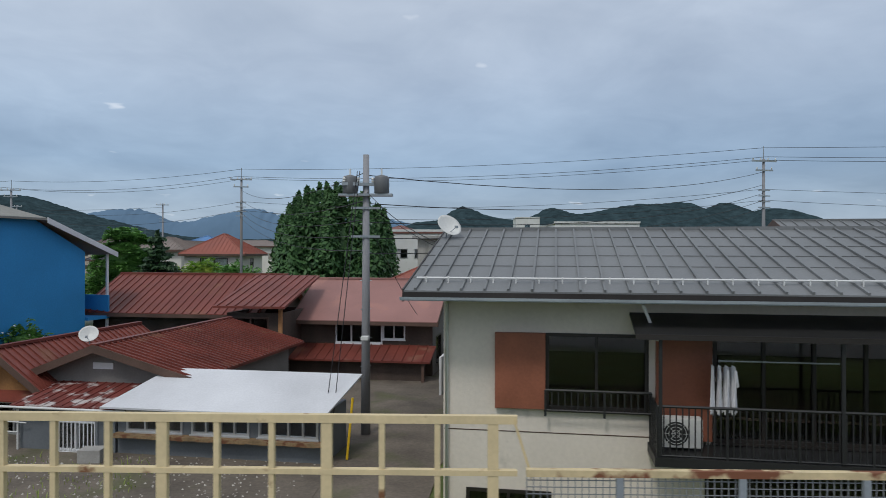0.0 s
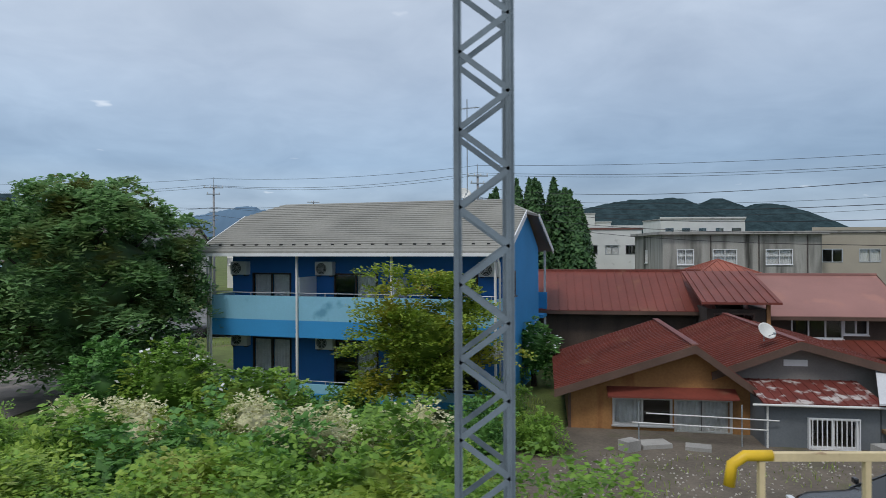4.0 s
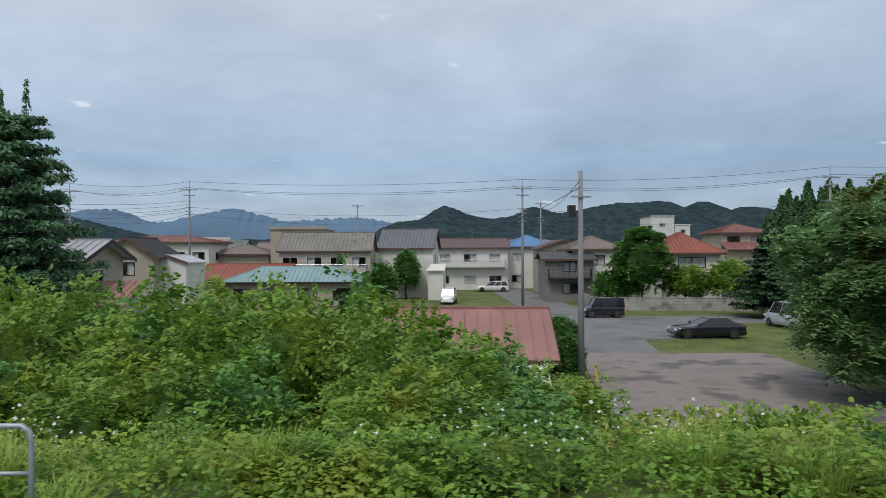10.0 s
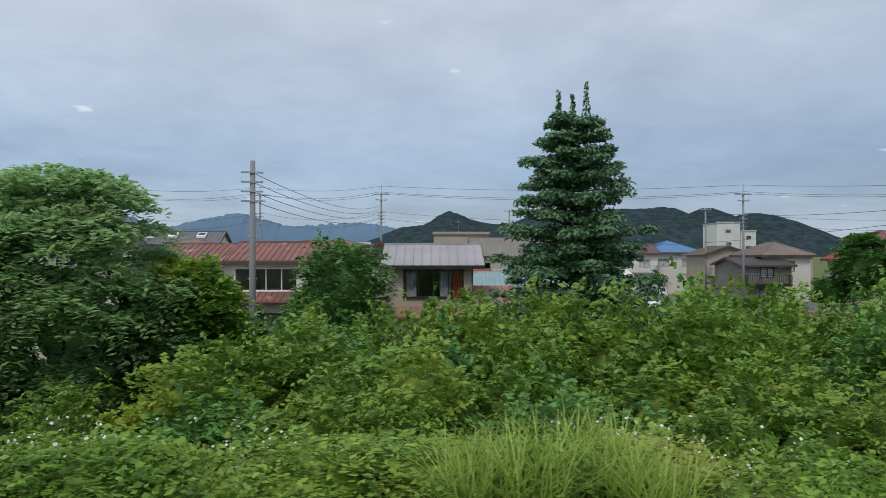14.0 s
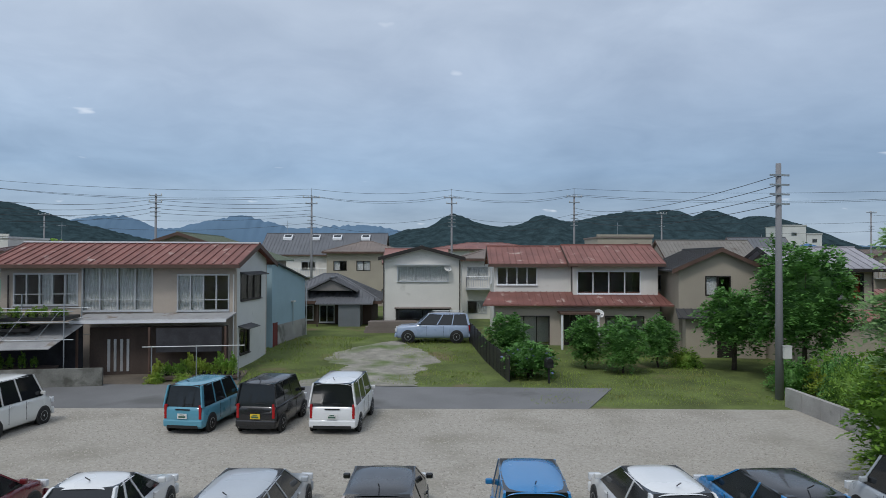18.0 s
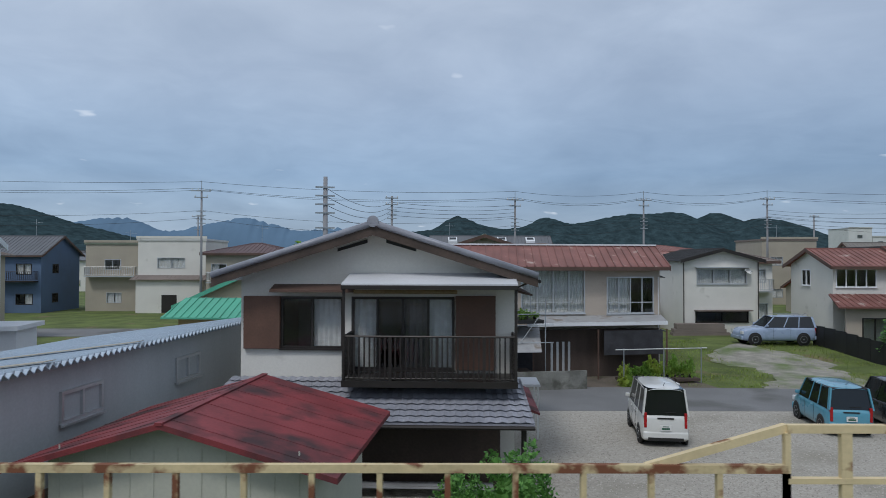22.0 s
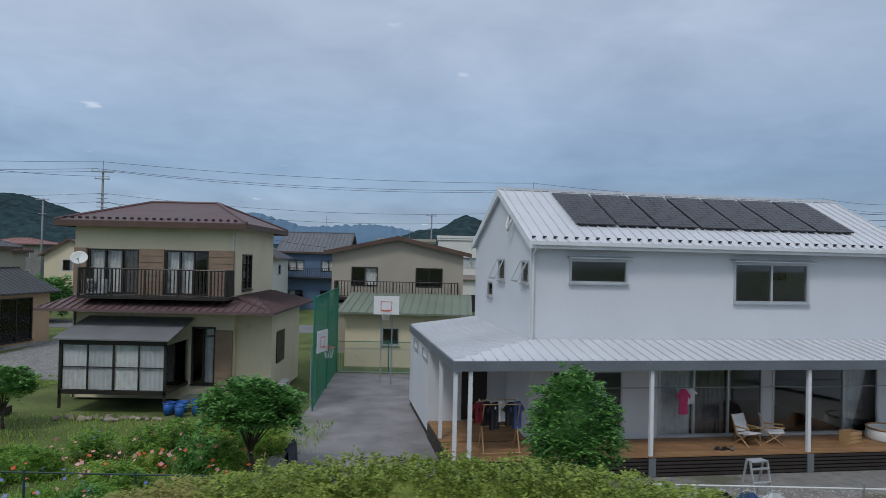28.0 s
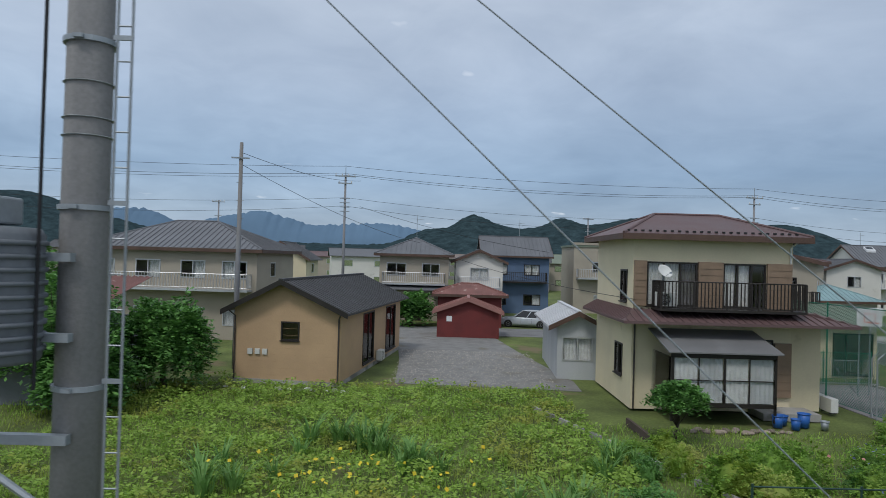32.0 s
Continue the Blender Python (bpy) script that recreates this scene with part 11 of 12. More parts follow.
for k in range(40):
    cx, cy = fx.choice([(-176.5, 20.5), (-171.0, 21.0), (-178.5, 22.5), (-173.0, 17.8), (-181.5, 19.0)])
    x, y = cx + fx.gauss(0, 0.7), cy + fx.gauss(0, 0.6)
    copy_mesh_thing("corn_plant", CORN, up(x, y, ground_z(x, y), fx.uniform(0, 360)) @ Matrix.Scale(fx.uniform(0.6, 1.1), 4), "broad-leaved green field plant", "plant", "field plants")

# ---- low leafy weeds over the bank, joined ----
wr = np.random.RandomState(77)
wx, wy = wr.uniform(-86.5, -20, 17000), wr.uniform(6.7, 12.4, 17000)
wy = wy + np.array([track_y(a) for a in wx])
wz = np.array([ground_z(a, b) + (0.55 + 0.5 * noise.noise(Vector((a * 0.5, b * 0.5, 2)))) * wr.uniform(0.1, 1.0) for a, b in zip(wx, wy)])
P, N, A = fronds(np.stack([wx, wy, wz], 1), np.tile([0.0, -0.2, 0.6], (17000, 1)), 0.36, 4, 78, sag=0.5, lift=0.1, wild=0.7)
tagged(new("weeds", leaf_mesh("weeds", P, N, 0.062, F_SHRUB, 1.7, 79, axis=A, wild=0.35)), "low leafy green weeds over the railway bank", "weeds", kind="stuff")


# field weeds
n_ = 7500
wx, wy = wr.uniform(-188, -170.6, n_), wr.uniform(11.5, 32.0, n_)
wz = np.array([ground_z(a, b) + max(0.03, 0.3 + 0.6 * noise.noise(Vector((a * 0.45, b * 0.45, 4)))) * wr.uniform(0.1, 1.0) for a, b in zip(wx, wy)])
P, N, A = fronds(np.stack([wx, wy, wz], 1), np.tile([0.0, -0.2, 0.6], (n_, 1)), 0.4, 4, 88, sag=0.5, lift=0.1, wild=0.7)
tagged(new("field_weeds", leaf_mesh("field_weeds", P, N, 0.075, F_FIELD, 1.7, 89, axis=A, wild=0.35)), "lush green weeds over the field", "weeds", kind="stuff")


# ---- grass, joined ----
def meadow(name, spots, mat, label, seed=0):
    """One mesh of many blades: spots are arrays of x, y, base z, height, lean, width."""
    rs = np.random.RandomState(seed)
    x, y, z, hh, lean, w = (np.asarray(a, float) for a in spots)
    n = len(x)
    a = rs.uniform(0, 2 * np.pi, n)
    ca, sa = np.cos(a), np.sin(a)
    rows = []
    for s, k in ((0.0, 1.0), (0.5, 0.8), (0.85, 0.45), (1.0, 0.05)):
        out = lean * s ** 1.9
        zz = z + hh * (s - 0.35 * (lean / (hh + 1e-6)).clip(0, 1.3) * s ** 2.4)
        for sg in (-1, 1):
            rows.append(np.stack([x + out * ca - sg * sa * w * k, y + out * sa + sg * ca * w * k, zz], 1))
    v = np.stack(rows, 1).reshape(-1, 3)
    me = bpy.data.meshes.new(name)
    me.vertices.add(8 * n)
    me.vertices.foreach_set("co", v.ravel())
    q = np.array([0, 1, 3, 2, 2, 3, 5, 4, 4, 5, 7, 6])[None] + 8 * np.arange(n)[:, None]
    me.loops.add(12 * n)
    me.loops.foreach_set("vertex_index", q.ravel().astype(np.int32))
    me.polygons.add(3 * n)
    me.polygons.foreach_set("loop_start", (4 * np.arange(3 * n)).astype(np.int32))
    me.update(calc_edges=True)
    me.validate()
    me.materials.append(mat)
    return tagged(new(name, me), label, "grass", kind="stuff")


def tufts(centers, blades, h, spread, rs):
    X, Y, Z, H, L, Wd = [], [], [], [], [], []
    for cx, cy, s in centers:
        a, r_ = rs.uniform(0, 6.283, blades), spread * s * 0.4 * np.sqrt(rs.uniform(0, 1, blades))
        X.append(cx + r_ * np.cos(a))
        Y.append(cy + r_ * np.sin(a))
        Z.append(np.full(blades, ground_z(cx, cy) - 0.05))
        H.append(h * s * rs.uniform(0.6, 1.1, blades))
        L.append(spread * s * rs.uniform(0.2, 1.0, blades))
        Wd.append(rs.uniform(0.006, 0.013, blades))
    return [np.concatenate(a) for a in (X, Y, Z, H, L, Wd)]


rs = np.random.RandomState(5)
cen = []
for x0_, x1_, n_, hmin, hmax in ((-37.2, -41.5, 9, 0.8, 1.05), (-44, -49.5, 3, 0.5, 0.8), (-50.5, -57, 5, 0.5, 0.8), (-57.5, -60.5, 5, 0.6, 0.8), (-60.5, -64, 15, 0.8, 1.1), (-64, -66.5, 7, 0.9, 1.15), (-74.5, -77, 7, 0.8, 1.05), (-85, -87, 5, 0.8, 1.0)):
    for k in range(n_):
        xx = rs.uniform(x1_, x0_)
        cen.append((xx, 7.5 + track_y(xx) + rs.uniform(-0.3, 1.9), rs.uniform(hmin, hmax)))
cen += [(-69.9 + 1.15 * math.cos(k * 0.9) * (0.3 + 0.1 * k), 8.8 + 0.5 * math.sin(k * 0.9), 1.45 - 0.04 * k) for k in range(10)]
cen += [(-66.6, 8.6, 1.2), (-75.9, 8.5, 1.2), (-39.2, 8.3, 1.2), (-38.3, 8.5, 1.15), (-40.2, 8.4, 1.1)]
meadow("tall_grass", tufts(cen, 240, 1.15, 0.95, rs), F_GRASS, "tall arching pampas-like grass on the railway bank", 3)


def scatter(n, box_, hmin, hmax, rs, keep=None, width=0.012):
    x, y = rs.uniform(box_[0], box_[1], n), rs.uniform(box_[2], box_[3], n)
    if keep is not None:
        ok = np.array([keep(a, b) for a, b in zip(x, y)])
        x, y = x[ok], y[ok]
    z = np.array([ground_z(a, b) for a, b in zip(x, y)]) - 0.02
    k = np.array([0.5 + noise.noise(Vector((a * 0.6, b * 0.6, 3.0))) for a, b in zip(x, y)]).clip(0.1, 1.2)
    h_ = (hmin + (hmax - hmin) * k) * rs.uniform(0.6, 1.2, len(x))
    return [x, y, z, h_, h_ * rs.uniform(0.2, 0.8, len(x)), np.full(len(x), width)]


meadow("field_grass", scatter(26000, (-192, -170.5, 12.5, 32.6), 0.1, 0.42, rs, keep=lambda a, b: not (a > -170.6 and b > 27) and not (-185.2 < a < -179.9 and b > 31.4)), F_FIELD, "bright green overgrown field grass", 4)
meadow("garden_grass", scatter(11000, (-171, -157.5, 14, 26), 0.08, 0.3, rs), F_FIELD, "green garden grass", 5)
meadow("lot_grass", scatter(13000, (-109.3, -96.5, 33, 48), 0.05, 0.2, rs, keep=lambda a, b: not (abs(a + 102.5 - (b - 40) * 0.1) < 1.6 + 1.2 * noise.noise(Vector((a * 0.4, b * 0.4, 0))))), F_LAWN, "short green grass of the vacant lot", 6)
meadow("yard_grass", scatter(7000, (-95, -84.8, 28.2, 41), 0.05, 0.18, rs, keep=lambda a, b: b > 28.6 and b < 42), F_LAWN, "short lawn before the cream house", 7)
meadow("bank_grass", scatter(7000, (-85, -22, 8.5, 22), 0.15, 0.5, rs), F_GRASS, "grass between the shrubs of the bank", 8)
meadow("verge_grass", scatter(6000, (-30, -8, 12, 26), 0.08, 0.3, rs, keep=lambda a, b: a < -18.5 or b < 19), F_LAWN, "rough grass beside the orange house", 9)
meadow("roadside_grass", scatter(6000, (-46, -32, 40, 54), 0.05, 0.2, rs, keep=lambda a, b: (a > -41.2 and b < 44.3) or (a > -34.4 and b < 51.5)), F_LAWN, "short grass beside the yard", 10)
# white fleabane flowers among the grass
rf_ = np.random.RandomState(12)
fp, fn, st = [], [], []
for cx, cy, n_ in ((-47.5, 8.6, 60), (-45.0, 9.5, 60), (-52.0, 9.3, 70), (-50.8, 10.2, 60), (-55.5, 9.8, 70), (-54.0, 8.8, 50), (-60.5, 9.6, 70), (-59.0, 10.0, 50), (-72.6, 10.3, 70), (-74.6, 9.7, 60), (-69.0, 10.2, 40), (-81.5, 9.8, 60), (-79.5, 10.0, 60), (-83.0, 10.4, 40), (-44.0, 10.6, 50), (-37.0, 10.4, 40), (-26.0, 12.0, 60), (-33.5, 10.8, 40), (-42.6, 9.2, 50)):
    for k in range(n_):
        x, y = cx + rf_.normal(0, 0.55), cy + rf_.normal(0, 0.35)
        z = ground_z(x, y) + rf_.uniform(0.5, 1.0)
        fp.append((x, y, z))
        fn.append((rf_.normal(0, 0.3), -0.5, 0.8))
        st.append((x, y))
tagged(new("fleabane_flowers", leaf_mesh("fleabane_flowers", fp, fn, 0.045, F_WHITE, 1.0, 12)), "small white fleabane flowers on the bank", "flowers", kind="stuff")
fp = np.array(fp)
meadow("flower_stalks", [fp[:, 0], fp[:, 1], fp[:, 2] - 0.8, np.full(len(fp), 0.8), np.full(len(fp), 0.03), np.full(len(fp), 0.006)], F_LAWN, "thin stalks of the white flowers", 13)

# ================= small things =================
def cloth(name, m, w, h, mat, label, sleeves=True, group="laundry"):
    """A garment hanging from a line: gently folded, with short sleeves, and its hanger."""
    t = thing(name, m, label, "clothing", group)
    g = G()
    n = 8
    for lo, y in ((0, 0.0), (1, 0.03)):
        for i in range(n + 1):
            x = -w / 2 + w * i / n
            f = 0.025 * math.sin(i * 1.9)
            k = len(g.v)
            g.v += [(x * 0.55, y + f * 0.3, 0.0), (x, y + f, -h * 0.18), (x * 0.92, y + f * 1.3, -h * 0.6), (x * 1.02, y + f * 1.8, -h)]
    for b in (0, 4 * (n + 1)):
        for i in range(n):
            for j in range(3):
                a = b + i * 4 + j
                g.f.append((a, a + 1, a + 5, a + 4))
    if sleeves:
        for s in (-1, 1):
            g.prism([(s * w * 0.3, 0.0, -0.02), (s * w * 0.78, 0.01, -h * 0.28), (s * w * 0.66, 0.01, -h * 0.4), (s * w * 0.46, 0.0, -h * 0.24)], (0, 0.03, 0))
    part("garment", g, mat, t, fix=False)
    part("hanger", G().tube([(-w * 0.35, 0.015, 0.0), (0, 0.015, 0.05), (w * 0.35, 0.015, 0.0)], 0.006, 5).tube([(0, 0.015, 0.05), (0, 0.015, 0.12)], 0.005, 5), PIPE_WHITE, t)
    return t


C_PINK = surface("pink_cotton", (0.6, 0.08, 0.2), rough=0.9, vary=0.1, scale=8, bump=0.2)
C_WHITE = surface("white_cotton", (0.7, 0.7, 0.7), rough=0.9, vary=0.06, scale=8, bump=0.2)
C_BLACK = surface("black_cotton", (0.02, 0.02, 0.024), rough=0.9, vary=0.1, scale=8, bump=0.2)
C_RED = surface("dark_red_cotton", (0.2, 0.02, 0.03), rough=0.9, vary=0.1, scale=8, bump=0.2)
C_BLUE = surface("blue_cotton", (0.06, 0.1, 0.25), rough=0.9, vary=0.1, scale=8, bump=0.2)
PALEWOOD = surface("pale_wood", (0.42, 0.27, 0.13), rough=0.6, vary=0.15, scale=3, grain=20, bump=0.15)
BLUEPLASTIC = surface("blue_plastic", (0.03, 0.12, 0.4), rough=0.4, vary=0.08, bump=0.02)
GREENNET = surface("green_net", (0.01, 0.13, 0.075), rough=0.7, vary=0.15, scale=2, bump=0.05)
GREENPOST = surface("green_post_paint", (0.012, 0.16, 0.1), rough=0.5, vary=0.1, bump=0.03)
BOARDW = surface("white_board", (0.75, 0.75, 0.74), rough=0.4, vary=0.05, bump=0.02)
REDPAINT = surface("orange_red_paint", (0.55, 0.08, 0.03), rough=0.5, vary=0.1, bump=0)

# -- veranda of the solar house
DK = 0.6
VR = SMX @ up(0, 0, DK)
for x, y, col, lab, w_, h_, sl in ((4.62, -0.55, C_PINK, "pink dress on a hanger", 0.3, 0.75, True), (4.85, -0.5, C_WHITE, "white shirt on a hanger", 0.32, 0.45, True), (1.55, -0.6, C_WHITE, "white shirt on a hanger", 0.4, 0.55, True), (1.9, -0.6, C_WHITE, "white shirt on a hanger", 0.4, 0.5, True)):
    cloth("hanging_shirt", VR @ up(x, y, 1.55), w_, h_, col, lab + " on the veranda", sl)
part("clothes_pole", G().tube([(0.2, -0.55, 2.2), (12.2, -0.55, 2.2)], 0.014, 6), STEEL, ws)
rk = thing("drying_rack", VR @ up(-1.2, -1.1), "folding wooden drying rack full of clothes", "drying rack")
for x in (-0.45, 0.55):
    part("leg", G().tube([(x, -0.35, 0), (x, 0.3, 1.35)], 0.016, 6), PALEWOOD, rk)
    part("leg", G().tube([(x, 0.35, 0), (x, -0.3, 1.35)], 0.016, 6), PALEWOOD, rk)
for y, z in ((-0.3, 1.35), (0.3, 1.35), (0.0, 0.7), (-0.35, 0.05)):
    part("bar", G().tube([(-0.5, y, z), (0.6, y, z)], 0.014, 6), PALEWOOD, rk)
for k, (col, lab) in enumerate(((C_RED, "dark red"), (C_BLACK, "black"), (C_BLACK, "black"), (C_WHITE, "white"), (C_BLACK, "black"), (C_BLUE, "blue"))):
    cloth("hanging_shirt", VR @ up(-1.75 + 0.22 * k, -1.25 + 0.1 * (k % 2), 1.38, 25), 0.34, 0.55 + 0.1 * (k % 3), col, lab + " garment hanging on the drying rack")


def deck_chair(m):
    c = thing("deck_chair", m, "low wooden folding chair with pale fabric", "chair", "chairs on the veranda")
    for x in (-0.25, 0.25):
        part("leg", G().tube([(x, -0.3, 0), (x, 0.2, 0.38)], 0.018, 6), PALEWOOD, c)
        part("leg", G().tube([(x, 0.25, 0), (x, -0.25, 0.36)], 0.018, 6), PALEWOOD, c)
        part("armrest", G().box(x - 0.03, x + 0.03, -0.3, 0.25, 0.5, 0.53), PALEWOOD, c)
        part("back_post", G().tube([(x, 0.12, 0.3), (x, 0.38, 0.85)], 0.016, 6), PALEWOOD, c)
    part("seat", G().prism([(-0.24, -0.3, 0.36), (0.24, -0.3, 0.36), (0.24, 0.18, 0.3), (-0.24, 0.18, 0.3)], (0, 0, 0.03)), C_WHITE, c)
    part("backrest", G().prism([(-0.24, 0.16, 0.36), (0.24, 0.16, 0.36), (0.24, 0.36, 0.82), (-0.24, 0.36, 0.82)], (0, 0.03, 0)), C_WHITE, c)


deck_chair(VR @ up(6.4, -1.0, 0, 15))
deck_chair(VR @ up(7.3, -0.9, 0, 60))
tb = thing("low_table", VR @ up(6.75, -0.5), "small low wooden table on the veranda", "table")
part("tabletop", G().box(-0.35, 0.35, -0.22, 0.22, 0.36, 0.39), PALEWOOD, tb, bevel=0.01)
for x in (-0.3, 0.3):
    for y in (-0.17, 0.17):
        part("leg", G().box(x - 0.02, x + 0.02, y - 0.02, y + 0.02, 0, 0.36), PALEWOOD, tb)
bx = thing("wooden_crate", VR @ up(9.75, -1.1, 0, 12), "small orange-brown wooden crate on the veranda", "crate")
for z in (0.02, 0.14, 0.26):
    for y in (-0.18, 0.16):
        part("slat", G().box(-0.25, 0.25, y, y + 0.02, z, z + 0.1), PALEWOOD, bx)
for x in (-0.25, 0.23):
    part("end", G().box(x, x + 0.02, -0.16, 0.16, 0.0, 0.36), PALEWOOD, bx)
tub = thing("paddling_pool", VR @ up(11.35, -0.85), "round pale paddling pool with a brown rim", "pool")
part("wall", G().lathe([(0.66, 0.0), (0.68, 0.05), (0.66, 0.34), (0.62, 0.34), (0.6, 0.05), (0.02, 0.04)], (0, 0, 0), 24), WHITEPLASTIC, tub, smooth=True)
part("rim", G().tube([(0.65 * math.cos(k * math.pi / 12), 0.65 * math.sin(k * math.pi / 12), 0.35) for k in range(25)], 0.03, 6, cap=False), DECKWOOD, tub)
for k in range(3):
    solo("shoe", G().box(-0.05, 0.05, -0.13, 0.13, 0.0, 0.03).prism([(-0.045, 0.02, 0.03), (0.045, 0.02, 0.03), (0.04, -0.02, 0.09), (-0.04, -0.02, 0.09)], (0, 0.1, 0)), BLACKP, "dark outdoor shoe on the veranda boards", "shoe", m=VR @ up(5.2 + 0.2 * k, -1.5, 0, 70 + 40 * k))
# -- step ladder and laundry poles in the yard
lad = thing("step_ladder", up(-146.9, 16.8, 0.28, 15), "aluminium folding step ladder in the yard", "ladder")
for x in (-0.22, 0.22):
    for s in (-1, 1):
        part("rail", G().prism([(x - 0.02, s * 0.42, 0), (x + 0.02, s * 0.42, 0), (x + 0.015, s * 0.06, 1.55), (x - 0.015, s * 0.06, 1.55)], (0, 0.04, 0)), ALU, lad)
for k in range(1, 6):
    part("tread", G().box(-0.22, 0.22, -0.42 + 0.065 * k - 0.03, -0.42 + 0.065 * k + 0.05, 0.28 * k, 0.28 * k + 0.025), ALU, lad)
part("top_plate", G().box(-0.2, 0.2, -0.1, 0.14, 1.55, 1.58), ALU, lad)
dp = thing("laundry_stand", up(-150.0, 14.6, 0.28, 3), "long white laundry pole on two stands", "laundry stand")
for x in (0.0, 4.2):
    part("post", G().tube([(x, 0, 0), (x, 0, 1.75)], 0.022, 8), STEEL, dp)
    part("foot", G().lathe([(0.02, 0.1), (0.2, 0.08), (0.22, 0.0)], (x, 0, 0), 14), CONCRETE, dp)
part("pole", G().tube([(-0.5, 0, 1.72), (5.0, 0, 1.62)], 0.018, 8), PIPE_WHITE, dp)
for k, (col, lab) in enumerate(((C_WHITE, "white"), (C_WHITE, "white"), (C_BLACK, "black"), (C_BLUE, "blue"), (C_WHITE, "white"))):
    cloth("hanging_shirt", up(-149.6 + 0.5 * k, 14.62, 1.86), 0.4, 0.6, col, lab + " garment on the laundry pole")

# -- ball court: net fence and two hoops
nf = thing("net_fence", up(0, 0), "tall green net fence round the ball court", "fence")


def net(x0, y0, x1, y1, h, cell=0.28):
    L = math.hypot(x1 - x0, y1 - y0)
    g = G()
    n = int(L / cell)
    ux, uy = (x1 - x0) / L, (y1 - y0) / L
    r_ = 0.006
    for i in range(n + 1):
        a = L * i / n
        for s in (-1, 1):
            b = a + s * h
            t0, t1 = 0.0, 1.0
            if b < 0:
                t1 = a / h
            if b > L:
                t1 = (L - a) / h
            if t1 > 0.02:
                p, q = a, a + s * h * t1
                g.prism([(x0 + ux * (p - r_), y0 + uy * (p - r_), 0.35), (x0 + ux * (p + r_), y0 + uy * (p + r_), 0.35), (x0 + ux * (q + r_), y0 + uy * (q + r_), 0.35 + h * t1), (x0 + ux * (q - r_), y0 + uy * (q - r_), 0.35 + h * t1)], (-uy * 0.008, ux * 0.008, 0))
    for sgn in (0, 1):
        for k in range(1, int(h / cell)):
            z = k * cell
            t1 = min(1.0, (h - z) / L) if L > 0 else 1
            p0, p1 = (0.0, (h - z)) if not sgn else (L, L - (h - z))
            p1 = max(0.0, min(L, p1))
            z1 = z + abs(p1 - p0)
            g.prism([(x0 + ux * p0, y0 + uy * p0, 0.35 + z - r_), (x0 + ux * p0, y0 + uy * p0, 0.35 + z + r_), (x0 + ux * p1, y0 + uy * p1, 0.35 + z1 + r_), (x0 + ux * p1, y0 + uy * p1, 0.35 + z1 - r_)], (-uy * 0.008, ux * 0.008, 0))
    tagged(part("net", g, GREENNET, nf, fix=False), "green diamond netting", "", "", "stuff")
    part("top_cord", G().tube([(x0, y0, 0.35 + h), (x1, y1, 0.35 + h)], 0.02, 6), GREENPOST, nf)
    part("bottom_cord", G().tube([(x0, y0, 0.36), (x1, y1, 0.36)], 0.014, 6), GREENPOST, nf)


net(-158.6, 27.6, -159.0, 36.4, 4.2, 0.13)
net(-159.0, 36.4, -153.9, 36.6, 1.5, 0.13)
for x, y, h_ in ((-158.6, 27.6, 4.4), (-158.8, 32.0, 4.4), (-159.0, 36.4, 4.4), (-156.4, 36.5, 1.7), (-153.9, 36.6, 1.7)):
    part("post", G().tube([(x, y, 0.2), (x, y, 0.25 + h_)], 0.035, 8), GREENPOST, nf)
rf = thing("steel_fence", up(-158.8, 36.0, 0.25), "low dark upright-bar fence behind the court", "fence")
for k in range(42):
    part("bar", G().box(-0.008, 0.008, -0.008, 0.008, 0.1, 1.3), STEEL, rf, m=Matrix.Translation((k * 0.12, 0, 0)))
for z in (0.15, 1.3):
    part("rail", G().box(-0.05, 4.98, -0.02, 0.02, z - 0.02, z + 0.02), STEEL, rf)


def hoop(m, label, pole=True):
    h = thing("basketball_hoop", m, label, "basketball hoop", "basketball hoops")
    if pole:
        for x in (-0.25, 0.25):
            part("pole", G().tube([(x, 0.35, 0), (x, 0.35, 3.5), (x, 0.05, 3.8)], 0.03, 8), STEEL, h)
        part("brace", G().tube([(-0.25, 0.35, 0.6), (0.25, 0.35, 1.5)], 0.018, 6), STEEL, h)
        part("brace", G().tube([(-1.4, 0.3, 1.4), (-0.25, 0.35, 0.05)], 0.02, 6), STEEL, h)
    b = part("backboard", G().box(-0.58, 0.58, -0.02, 0.02, 3.28, 4.12), BOARDW, h, "white backboard")
    for x0_, x1_, z0_, z1_ in ((-0.26, 0.26, 3.84, 3.87), (-0.26, 0.26, 3.46, 3.49), (-0.26, -0.23, 3.49, 3.84), (0.23, 0.26, 3.49, 3.84)):
        part("target_line", G().box(x0_, x1_, -0.026, -0.021, z0_, z1_), REDPAINT, b)
    part("ring", G().tube([(0.22 * math.cos(k * math.pi / 9), -0.27 + 0.22 * math.sin(k * math.pi / 9), 3.46) for k in range(19)], 0.012, 6, cap=False), REDPAINT, h)
    g = G()
    for k in range(12):
        a, a2 = k * math.pi / 6, (k + 1) * math.pi / 6
        g.tube([(0.21 * math.cos(a), -0.27 + 0.21 * math.sin(a), 3.45), (0.12 * math.cos(a2), -0.27 + 0.12 * math.sin(a2), 3.05)], 0.005, 4)
    part("hoop_net", g, C_WHITE, h)
    return h


hoop(up(-156.3, 33.0, 0.25), "basketball hoop with a white backboard on poles")
hoop(up(-158.45, 28.6, -0.9, 80), "small basketball hoop hung beside the net", pole=True)

